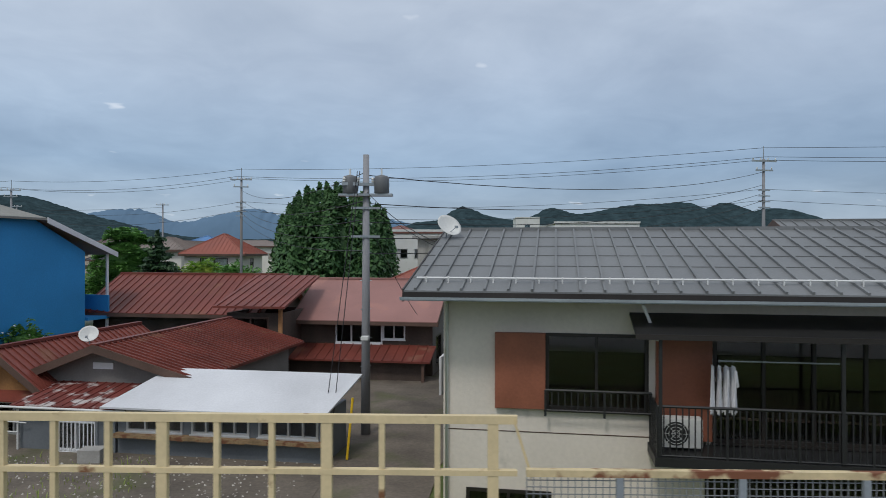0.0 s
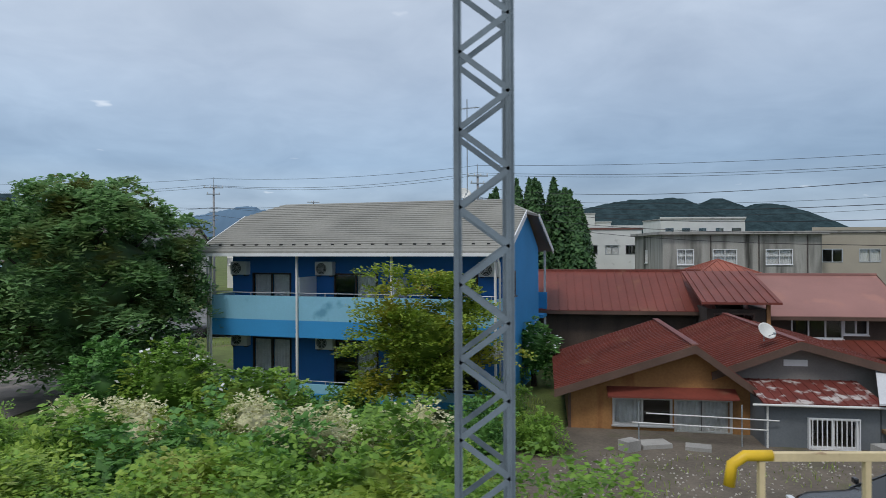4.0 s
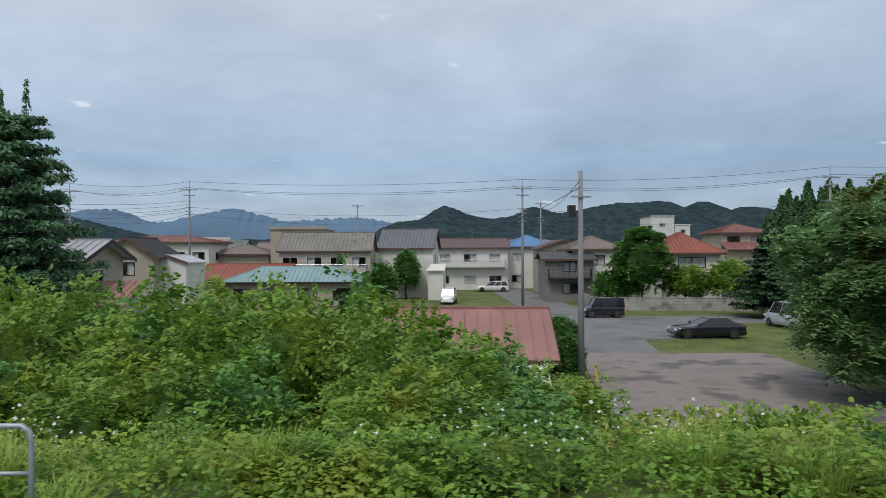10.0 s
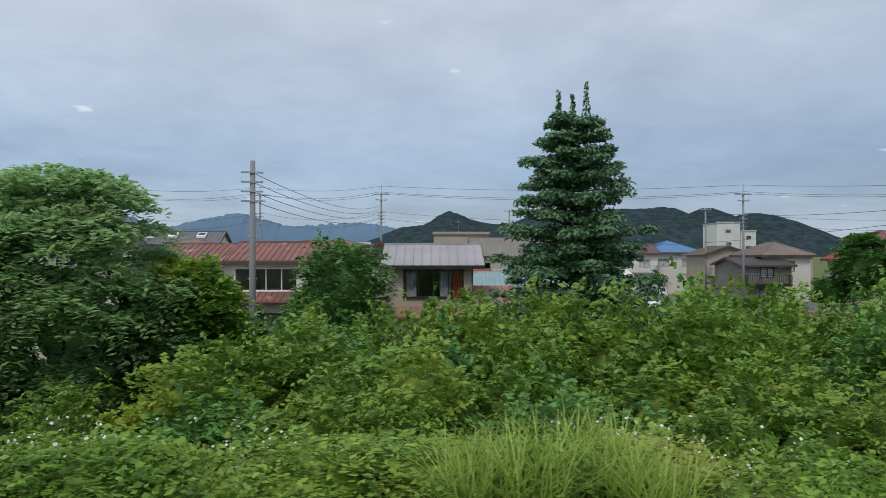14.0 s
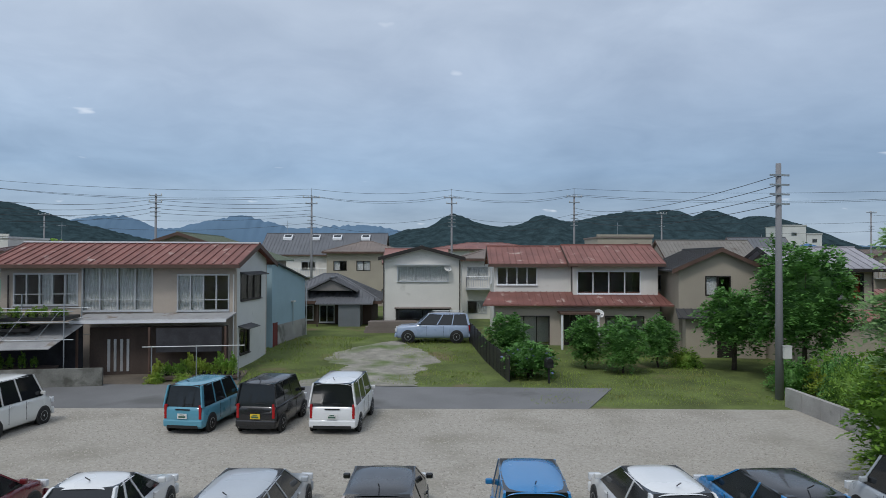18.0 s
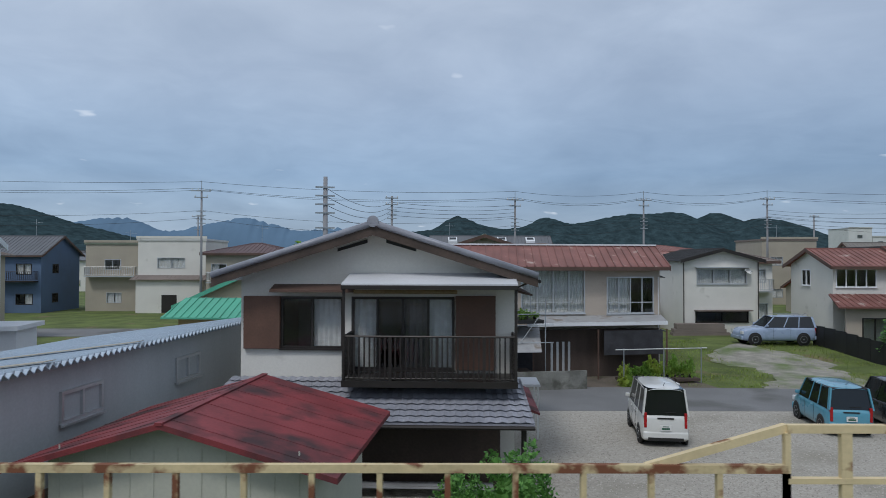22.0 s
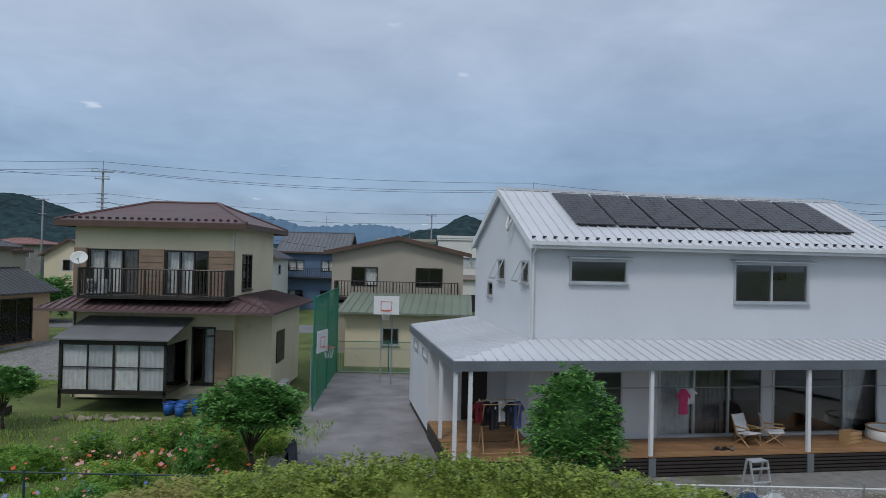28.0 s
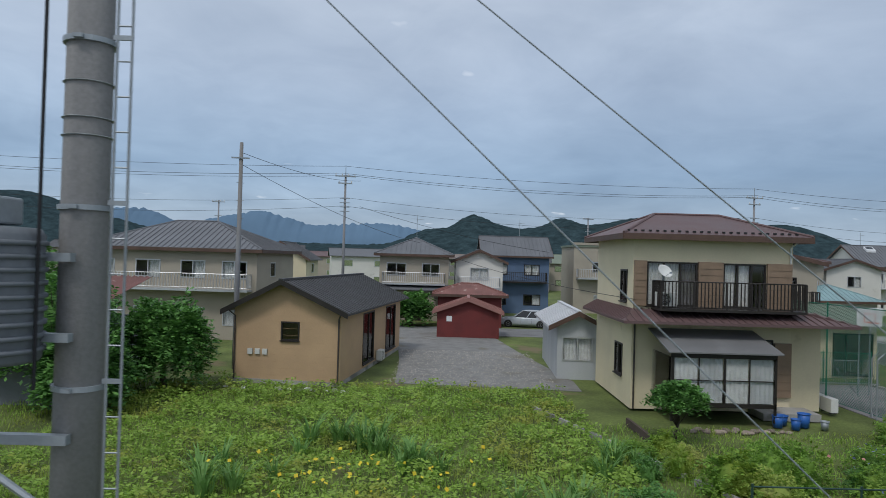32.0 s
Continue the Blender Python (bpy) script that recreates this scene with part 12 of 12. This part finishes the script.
# -- bits by the yellow house
for x, y, r_, h_, mt, lab in ((-163.6, 26.6, 0.2, 0.42, BLUEPLASTIC, "blue plastic bin beside the door"), (-163.1, 26.3, 0.17, 0.38, BLUEPLASTIC, "blue plastic bucket beside the door"), (-162.6, 26.7, 0.22, 0.5, BLUEPLASTIC, "blue lidded plastic bin"), (-162.0, 26.4, 0.14, 0.3, STEEL, "grey metal bucket on the ground"), (-163.3, 27.0, 0.25, 0.35, BLUEPLASTIC, "blue crumpled plastic tub")):
    b_ = thing("plastic_bin", up(x, y, 0.3), lab if len(lab.split()) > 3 else lab + " outside", "bin")
    part("bin_body", G().lathe([(r_ * 0.8, 0), (r_, h_), (r_ * 0.92, h_), (r_ * 0.7, 0.03), (0.01, 0.03)], (0, 0, 0), 16), mt, b_, smooth=True)
    part("bin_rim", G().tube([((r_ + 0.01) * math.cos(k * math.pi / 8), (r_ + 0.01) * math.sin(k * math.pi / 8), h_) for k in range(17)], 0.015, 6, cap=False), mt, b_)
aircon(up(-167.2, 28.2, 4.44))
aircon(up(-160.1, 29.2, 0.35, 90))
aircon(up(-160.1, 30.2, 0.35, 90))
FENCEGREEN = surface("dark_green_fence", (0.02, 0.055, 0.042), rough=0.6, vary=0.15, bump=0.03)
gf = thing("garden_fence", up(0, 0), "thin green wire garden fence with posts", "fence")
gxs = np.arange(-170.5, -156.0, 1.9)
for xa in gxs:
    part("post", G().tube([(xa, 13.6, 0.5), (xa, 13.6, 2.35)], 0.022, 6), FENCEGREEN, gf)
for z in (2.3, 1.7):
    part("rail", G().tube([(gxs[0], 13.6, z), (gxs[-1], 13.6, z)], 0.016, 6), FENCEGREEN, gf)
for xa in (-170.9, -172.0, -173.2):
    part("post", G().box(xa - 0.05, xa + 0.05, 14.0, 14.08, 0.4, 1.6), DARKWOOD, gf)
hr = thing("pipe_barrier", up(-156.2, 15.2, 0.28), "thin grey pipe barrier across the court", "barrier")
for x in (0, 1.6, 3.2):
    part("post", G().tube([(x, 0, 0), (x, 0, 0.85)], 0.022, 8), STEEL, hr)
part("rail", G().tube([(-0.4, 0, 0.85), (3.4, 0, 0.85)], 0.02, 8), STEEL, hr)
ed = thing("garden_edging", up(-172.3, 28.4, 0.25), "row of grey concrete edging blocks", "edging")
for k in range(14):
    part("block", G().box(0, 0.58, 0, 0.12, 0, 0.2), CONCRETE, ed, m=up(0.35 * k, -0.95 * k, 0, -70))
# flowers in the garden
fr_ = np.random.RandomState(3)
for col, lab, n_, cx, cy in ((foliage("yellow_petals", (0.5, 0.36, 0.02), (0.75, 0.6, 0.05)), "small yellow flowers in the field", 60, -177.5, 18.0), (foliage("pink_petals", (0.5, 0.2, 0.25), (0.75, 0.45, 0.5)), "pale pink flowers in the garden", 50, -161.5, 18.5), (foliage("red_petals", (0.4, 0.05, 0.03), (0.6, 0.1, 0.05)), "small red flowers in the garden", 40, -160.2, 18.2), (F_HYDR, "blue hydrangea heads in the garden", 40, -163.4, 16.6)):
    fx_, fy_ = cx + fr_.normal(0, 1.6, n_), cy + fr_.normal(0, 1.0, n_)
    fz_ = np.array([ground_z(a, b) for a, b in zip(fx_, fy_)]) + fr_.uniform(0.5, 0.95, n_)
    tagged(new("garden_flowers", leaf_mesh("garden_flowers", np.stack([fx_, fy_, fz_], 1), np.tile([0, -0.4, 0.8], (n_, 1)), 0.11, col, 1.0, 4)), lab, "flowers", kind="stuff")

# -- tan house surroundings: white stones, meter boxes, unit
rk_ = random.Random(8)
for k in range(16):
    x, y = -185.2 + 0.36 * k + rk_.uniform(-0.1, 0.1), 31.35 + rk_.uniform(-0.25, 0.2) - 0.05 * k * 0.3
    s = rk_.uniform(0.1, 0.24)
    g = G().lathe([(0.02, 0), (s, 0.02), (s * 0.95, s * 0.4), (s * 0.5, s * 0.7), (0.01, s * 0.75)], (0, 0, 0), 7)
    solo("stone", g, CONCRETE if k % 2 else BOARDW, "pale rounded stone beside the tan house", "stone", "stones by the tan house", m=up(x, y, ground_z(x, y) - 0.02, 40 * k) @ Matrix.Diagonal((1, 0.7, 1, 1)))
aircon(TM @ up(5.35, 7.2, 0.1, 90))
for k in range(3):
    part("meter_box", G().box(0.7 + 0.35 * k, 0.92 + 0.35 * k, -0.08, -0.002, 1.25, 1.5), WHITEPLASTIC, tn, "small pale meter box")
part("downpipe", G().tube([(4.93, -0.06, 0.1), (4.93, -0.06, 2.95), (5.1, -0.35, 3.2)], 0.035), PIPE_DARK, tn)
part("downpipe", G().tube([(0.07, -0.06, 0.1), (0.07, -0.06, 2.95), (-0.1, -0.35, 3.2)], 0.035), PIPE_DARK, tn)
# -- pipe rail at the corner of the court, with a cloth over it; stones and timber edging of the garden
cr = thing("corner_rail", up(0, 0), "dark pipe railing at the corner of the court", "railing")
RAILPTS = ((-157.85, 20.7), (-157.7, 17.5), (-155.7, 17.4), (-153.7, 17.3))
for x, y in RAILPTS:
    part("post", G().tube([(x, y, 0.25), (x, y, 1.06)], 0.025, 8), BRONZE, cr)
for z in (0.62, 1.05):
    for (xa_, ya_), (xb_, yb_) in zip(RAILPTS, RAILPTS[1:]):
        part("rail", G().tube([(xa_, ya_, z), (xb_, yb_, z)], 0.02, 8), BRONZE, cr)
gcl = G()
for k in range(10):
    ya_, yb_ = 19.5 + k * 0.11, 19.5 + (k + 1) * 0.11
    d0, d1 = 0.03 + 0.02 * math.sin(k * 1.7), 0.03 + 0.02 * math.sin((k + 1) * 1.7)
    gcl.prism([(-157.8 - d0, ya_, 0.42), (-157.8 - d1, yb_, 0.42), (-157.81 - d1, yb_, 0.42), (-157.81 - d0, ya_, 0.42)], (0, 0, 0.68))
    gcl.prism([(-157.74 + d0, ya_, 0.55), (-157.74 + d1, yb_, 0.55), (-157.73 + d1, yb_, 0.55), (-157.73 + d0, ya_, 0.55)], (-0.05, 0, 0.55))
solo("blanket", gcl, surface("dark_blue_cloth", (0.06, 0.07, 0.09), rough=0.9, vary=0.2, scale=4, bump=0.3), "dark grey blanket hung over the pipe railing", "blanket")
STONEMAT = surface("garden_stone", (0.27, 0.22, 0.18), rough=0.9, vary=0.3, scale=4.0, grain=25, bump=0.6, tint=0.3)
sr_ = random.Random(91)
for k in range(18):
    x, y, r_ = -167.0 + k * 0.2 + sr_.uniform(-0.05, 0.05), 25.75 + sr_.uniform(-0.22, 0.22), sr_.uniform(0.09, 0.17)
    g = G().lathe([(0.02, 0.0), (r_ * 0.9, 0.02), (r_, r_ * 0.5), (r_ * 0.7, r_ * 0.95), (0.02, r_ * 1.1)], (0, 0, 0), 7)
    solo("border_stone", g, STONEMAT, "rough brown stone edging the garden", "stone", "border stones", m=up(x, y, ground_z(x, y), sr_.uniform(0, 360)) @ Matrix.Diagonal((1.2, 0.85, 0.9, 1)))
solo("edging_board", G().box(-0.05, 0.05, 0, 2.6, 0, 0.28), DARKWOOD, "weathered timber edging board in the garden", "board", m=up(-169.05, 23.8, 0.27, 2))
# -- ribbed grey tank on the last mast, with hanging cables and a steel arm
tk = thing("mast_tank", up(-179.6, 7.1, 5.2), "round grey ribbed tank fixed beside the mast", "tank")
part("drum", G().lathe([(0.02, 0.0), (0.4, 0.0), (0.42, 0.03), (0.42, 1.0), (0.38, 1.06), (0.02, 1.08)], (0, 0, 0), 28), GREYSHEET, tk, smooth=True)
for k in range(9):
    part("rib", G().lathe([(0.42, -0.022), (0.445, -0.014), (0.445, 0.014), (0.42, 0.022)], (0, 0, 0.1 + 0.105 * k), 28), GREYSHEET, tk, smooth=True)
part("cap", G().box(-0.13, 0.2, -0.16, 0.16, 1.08, 1.3), STEEL, tk, bevel=0.02)
part("bracket", G().box(0.3, 0.62, 0.1, 0.18, 0.15, 0.22).box(0.3, 0.62, 0.1, 0.18, 0.8, 0.87), STEEL, tk)
part("cable", G().tube([(-0.02 + 0.02 * math.sin(k), 0.0, 1.3 + 0.25 * k) for k in range(20)], 0.012, 6), CABLE, tk)
part("cable", G().tube([(0.45, -0.05, -0.2), (0.45, -0.05, 5.0)], 0.014, 6), CABLE, tk)
part("arm", G().box(-1.2, 0.62, 0.12, 0.2, -0.68, -0.6), STEEL, tk)
part("stay", G().tube([(-0.4, 0.16, -0.64), (0.55, 0.2, -1.3)], 0.03, 6), STEEL, tk)

# -- trackside cabinet, pipe frame and sign post on the thicket's bank
cbx = thing("trackside_cabinet", up(-59.46, 6.6, 3.3, 0), "grey steel trackside cabinet with a pale lid", "cabinet")
part("case", G().box(-0.31, 0.31, -0.2, 0.24, -0.35, 0.9), STEEL, cbx, bevel=0.01)
part("lid", G().box(-0.33, 0.33, -0.23, 0.27, 0.902, 0.96), PALEGREYW, cbx, bevel=0.015)
for x in (-0.18, 0.2):
    part("latch", G().box(x - 0.02, x + 0.02, -0.225, -0.202, 0.7, 0.78), BLACKP, cbx)
pf = thing("pipe_barrier", up(-58.82, 6.4, 2.9), "bent grey pipe hoop beside the cabinet", "barrier")
part("hoop", G().tube([(-0.27, 0, 0), (-0.27, 0, 1.52), (-0.25, 0, 1.6), (-0.19, 0, 1.65), (0.19, 0, 1.65), (0.25, 0, 1.6), (0.27, 0, 1.52), (0.27, 0, 0)], 0.026, 8), STEEL, pf, smooth=True)
part("crossbar", G().tube([(-0.27, 0, 1.23), (0.27, 0, 1.23)], 0.02, 8), STEEL, pf, smooth=True)
sp = thing("trackside_sign", up(-62.2, 6.3, 2.9), "thin steel post with a small grey plate", "sign")
part("post", G().tube([(0, 0, 0), (0, 0, 3.68)], 0.02, 8), STEEL, sp, smooth=True)
part("plate", G().box(-0.09, 0.06, -0.036, -0.022, 3.48, 3.68), GREYSHEET, sp)
jb = solo("junction_box", G().box(-0.12, 0.12, -0.1, 0.1, 0, 0.75).box(-0.14, 0.14, -0.12, 0.12, 0.75, 0.8), PALEGREYW, "small grey junction box by the track", "electrical box", m=up(-61.95, 6.35, 3.35, 20))
solo("junction_box", G().box(-0.14, 0.14, -0.1, 0.1, 0, 0.45).box(-0.16, 0.16, -0.12, 0.12, 0.45, 0.5), PALEGREYW, "white electrical box among the weeds", "electrical box", m=up(-29.8, 6.5, 3.35, 12))
solo("meter_box", G().box(-0.16, 0.16, -0.14, 0.0, 0, 0.5).box(-0.18, 0.18, -0.16, 0.0, 0.5, 0.53), WHITEPLASTIC, "white electrical box on the pole", "electrical box", m=up(-84.4, 29.5, 2.0))

# -- plants on the shelves of the red-roofed house
pr = random.Random(12)
POT = G().lathe([(0.07, 0), (0.1, 0.16), (0.085, 0.16), (0.06, 0.02), (0.01, 0.02)], (0, 0, 0), 10).mesh("pot", True)
POT.materials.append(BLACKP)
POTLEAF = shrub_mesh(60, F_SHRUB, 0.2, 0.7, 5, 31)


def potted(m, s, h):
    p = thing("potted_plant", m, "leafy green plant in a dark pot", "plant", "potted plants")
    part("pot", POT, BLACKP, p)
    part("leaves", POTLEAF, F_SHRUB, p, m=up(0, 0, 0.12, pr.uniform(0, 360)) @ Matrix.Diagonal((s, s, h, 1)), fix=False)


SVM, PSM = LM @ up(-1.6, -3.2, 0), LM @ up(7.8, -3.1, 0)
for k in range(14):
    potted(SVM @ up(0.5 + 0.37 * k, pr.uniform(0.4, 1.0), 3.1), pr.uniform(0.18, 0.3), pr.uniform(0.2, 0.45))
for k in range(9):
    potted(SVM @ up(0.4 + 0.4 * k, pr.uniform(0.6, 1.0), 2.6), pr.uniform(0.18, 0.26), pr.uniform(0.2, 0.35))
for k in range(8):
    potted(SVM @ up(0.7 + 0.5 * k, 0.5, 0.8), pr.uniform(0.15, 0.25), pr.uniform(0.3, 0.6))
for k in range(11):
    potted(PSM @ up(0.2 + 0.34 * k, pr.uniform(0.25, 0.9), 0.25), pr.uniform(0.18, 0.32), pr.uniform(0.35, 0.9))
for k in range(7):
    s = pr.uniform(0.1, 0.2)
    x, y = -110.2 + pr.uniform(-0.6, 0.6), 33.6 + pr.uniform(-0.4, 0.6)
    solo("stone", G().lathe([(0.02, 0), (s, 0.02), (s * 0.9, s * 0.5), (0.02, s * 0.75)], (0, 0, 0), 7), BOARDW, "white painted stone beside the lane", "stone", "stones by the lane", m=up(x, y, 0.29, 50 * k))
# -- bicycles beside the driveway


def bicycle(m, mat, label):
    b = thing("bicycle", m, label, "bicycle", "bicycles")
    for y in (-0.52, 0.52):
        w_ = part("wheel", G().tube([(0, y + 0.31 * math.cos(k * math.pi / 10), 0.33 + 0.31 * math.sin(k * math.pi / 10)) for k in range(21)], 0.018, 6, cap=False), RUBBER, b)
        g = G()
        for k in range(8):
            g.tube([(0, y, 0.33), (0, y + 0.3 * math.cos(k * math.pi / 4), 0.33 + 0.3 * math.sin(k * math.pi / 4))], 0.004, 3)
        part("spokes", g, STEEL, w_)
    part("frame", G().tube([(0, -0.52, 0.33), (0, -0.12, 0.3), (0, 0.42, 0.75), (0, 0.52, 0.33)], 0.018, 6).tube([(0, -0.12, 0.3), (0, -0.25, 0.82)], 0.018, 6).tube([(0, -0.52, 0.33), (0, -0.22, 0.7), (0, 0.4, 0.68)], 0.014, 6), mat, b)
    part("saddle", G().box(-0.08, 0.08, -0.38, -0.14, 0.82, 0.88), BLACKP, b, bevel=0.03)
    part("handlebar", G().tube([(-0.26, 0.25, 0.98), (0, 0.4, 0.95), (0.26, 0.25, 0.98)], 0.014, 6).tube([(0, 0.42, 0.72), (0, 0.4, 0.95)], 0.014, 6), STEEL, b)
    part("basket", G().box(-0.16, 0.16, 0.48, 0.72, 0.72, 0.75).box(-0.17, -0.15, 0.48, 0.73, 0.72, 0.96).box(0.15, 0.17, 0.48, 0.73, 0.72, 0.96).box(-0.17, 0.17, 0.71, 0.73, 0.72, 0.96), STEEL, b)


for k, (x, y, rz, mt) in enumerate(((-137.0, 20.9, 60, BLACKP), (-136.8, 21.7, 75, GREENPOST), (-133.0, 17.0, 10, BLACKP), (-133.1, 15.6, 20, GREENPOST), (-133.0, 18.4, 15, BLUEPLASTIC))):
    bicycle(up(x, y, 0.285, rz), mt, "city bicycle with a basket parked outside")
# -- clutter in the concrete yards and by the sheds
for x, y, w_, d_, h_, rz in ((-16.2, 19.8, 0.9, 0.6, 0.12, 10), (-15.0, 19.5, 0.7, 0.5, 0.1, -20), (-17.0, 19.4, 0.5, 0.4, 0.3, 30), (-10.2, 18.6, 0.6, 0.5, 0.35, 5)):
    solo("paving_slab", G().box(-w_ / 2, w_ / 2, -d_ / 2, d_ / 2, 0, h_), CONCRETE, "loose concrete slab on the ground", "slab", m=up(x, y, 0.288, rz))
for lx in (2.7, 6.4, 9.3, 13.1):
    sk = thing("skylight", up(-121.3 + lx, 90.0, GZ + 6.6), "small white-framed skylight on the grey roof", "skylight", "skylights")
    part("skylight_frame", G().prism([(-0.6, 2.7, 1.62), (-0.6, 3.6, 2.14), (-0.6, 3.6, 2.42), (-0.6, 2.7, 1.9)], (1.2, 0, 0)), WHITEFRAME, sk)
    part("pane", G().prism([(-0.45, 2.95, 2.06), (-0.45, 3.45, 2.35), (-0.45, 3.45, 2.37), (-0.45, 2.95, 2.08)], (0.9, 0, 0)), DARKGLASS, sk)
for x, y, z, h_ in ((-119.0, 94.5, 9.4, 1.8), (-140.0, 77.0, 7.8, 2.2), (-157.5, 84.0, 7.9, 1.8), (-49.0, 105.0, 7.8, 2.0), (-178.5, 69.5, 7.9, 2.4), (-167.0, 81.0, 8.6, 2.2), (-73.5, 96.0, 8.9, 2.2)):
    tv_antenna(up(x, y, z, 30), h_)
# -- stay wire and street furniture
solo("stay_guard", G().tube([(-48.6, 26.4, 0.28), (-48.75, 26.7, 1.7)], 0.03, 8), YEL, "yellow tube guard on a stay wire", "cable guard")

# -- low annex behind the ball court
ax = thing("court_annex", up(-158.9, 38.6, GZ, -2), "low cream annex with dark glass doors behind the court", "house")
shell(ax, 6.4, 4.0, 2.9, CREAM2, {"front": [wd(2.0, 2.9, 1.2, 2.1, sashes=1, frame_mat=ALU), wd(4.1, 6.2, 0.2, 2.4, sashes=3, frame_mat=BRONZE)]})
roof_plane(ax, (-0.4, -0.6, 2.95), (6.8, -0.6, 2.95), (6.8, 4.3, 3.75), (-0.4, 4.3, 3.75), OLIVEROOF, 0.1, rib=0.45, rib_h=0.035, joined=True)


# -- loose stones on the gravel
def pebbles(name, boxes, label, mat, seed, size=(0.014, 0.04), zlift=0.0):
    rs = np.random.RandomState(seed)
    V = []
    for x0_, x1_, y0_, y1_, z_, n_ in boxes:
        c = np.stack([rs.uniform(x0_, x1_, n_), rs.uniform(y0_, y1_, n_), np.full(n_, z_)], 1)
        s_ = rs.uniform(size[0], size[1], n_)
        a = rs.uniform(0, 6.283, n_)
        tri = [c + np.stack([s_ * np.cos(a + k * 2.094), s_ * np.sin(a + k * 2.094), np.full(n_, -0.004)], 1) for k in range(3)]
        top = c + np.stack([s_ * rs.uniform(-0.3, 0.3, n_), s_ * rs.uniform(-0.3, 0.3, n_), s_ * rs.uniform(0.5, 1.0, n_)], 1)
        V.append(np.stack(tri + [top], 1).reshape(-1, 3))
    V = np.concatenate(V)
    n_ = len(V) // 4
    idx = (np.array([0, 1, 3, 1, 2, 3, 2, 0, 3])[None] + 4 * np.arange(n_)[:, None]).ravel()
    me = bpy.data.meshes.new(name)
    me.vertices.add(len(V))
    me.vertices.foreach_set("co", V.ravel())
    me.loops.add(len(idx))
    me.loops.foreach_set("vertex_index", idx.astype(np.int32))
    me.polygons.add(len(idx) // 3)
    me.polygons.foreach_set("loop_start", (3 * np.arange(len(idx) // 3)).astype(np.int32))
    me.update(calc_edges=True)
    me.validate()
    me.materials.append(mat)
    return tagged(new(name, me), label, "gravel", kind="stuff")


def stone_mat(name, dark, light):
    m = bpy.data.materials.new(name)
    m.use_nodes = True
    n, l = m.node_tree.nodes, m.node_tree.links
    geo, r = n.new("ShaderNodeNewGeometry"), n.new("ShaderNodeValToRGB")
    r.color_ramp.elements[0].color, r.color_ramp.elements[1].color = (*dark, 1), (*light, 1)
    l.new(geo.outputs["Random Per Island"], r.inputs[0])
    l.new(r.outputs[0], n["Principled BSDF"].inputs["Base Color"])
    n["Principled BSDF"].inputs["Roughness"].default_value = 0.9
    return m


PEB = stone_mat("loose_stone", (0.24, 0.22, 0.19), (0.46, 0.43, 0.38))
pebbles("gravel_stones", [(-125, -85, 14.6, 20, 0.286, 30000), (-125, -88, 20, 27.5, 0.286, 24000), (-151, -134, 13.2, 19.8, 0.284, 9000)], "loose pale stones over the gravel", PEB, 5)
pebbles("lane_stones", [(-178.3, -170.4, 33.5, 45, 0.281, 3000), (-20, -4, 12.6, 19, 0.291, 1500)], "loose grey stones over the lane", PEB, 6, (0.02, 0.05))
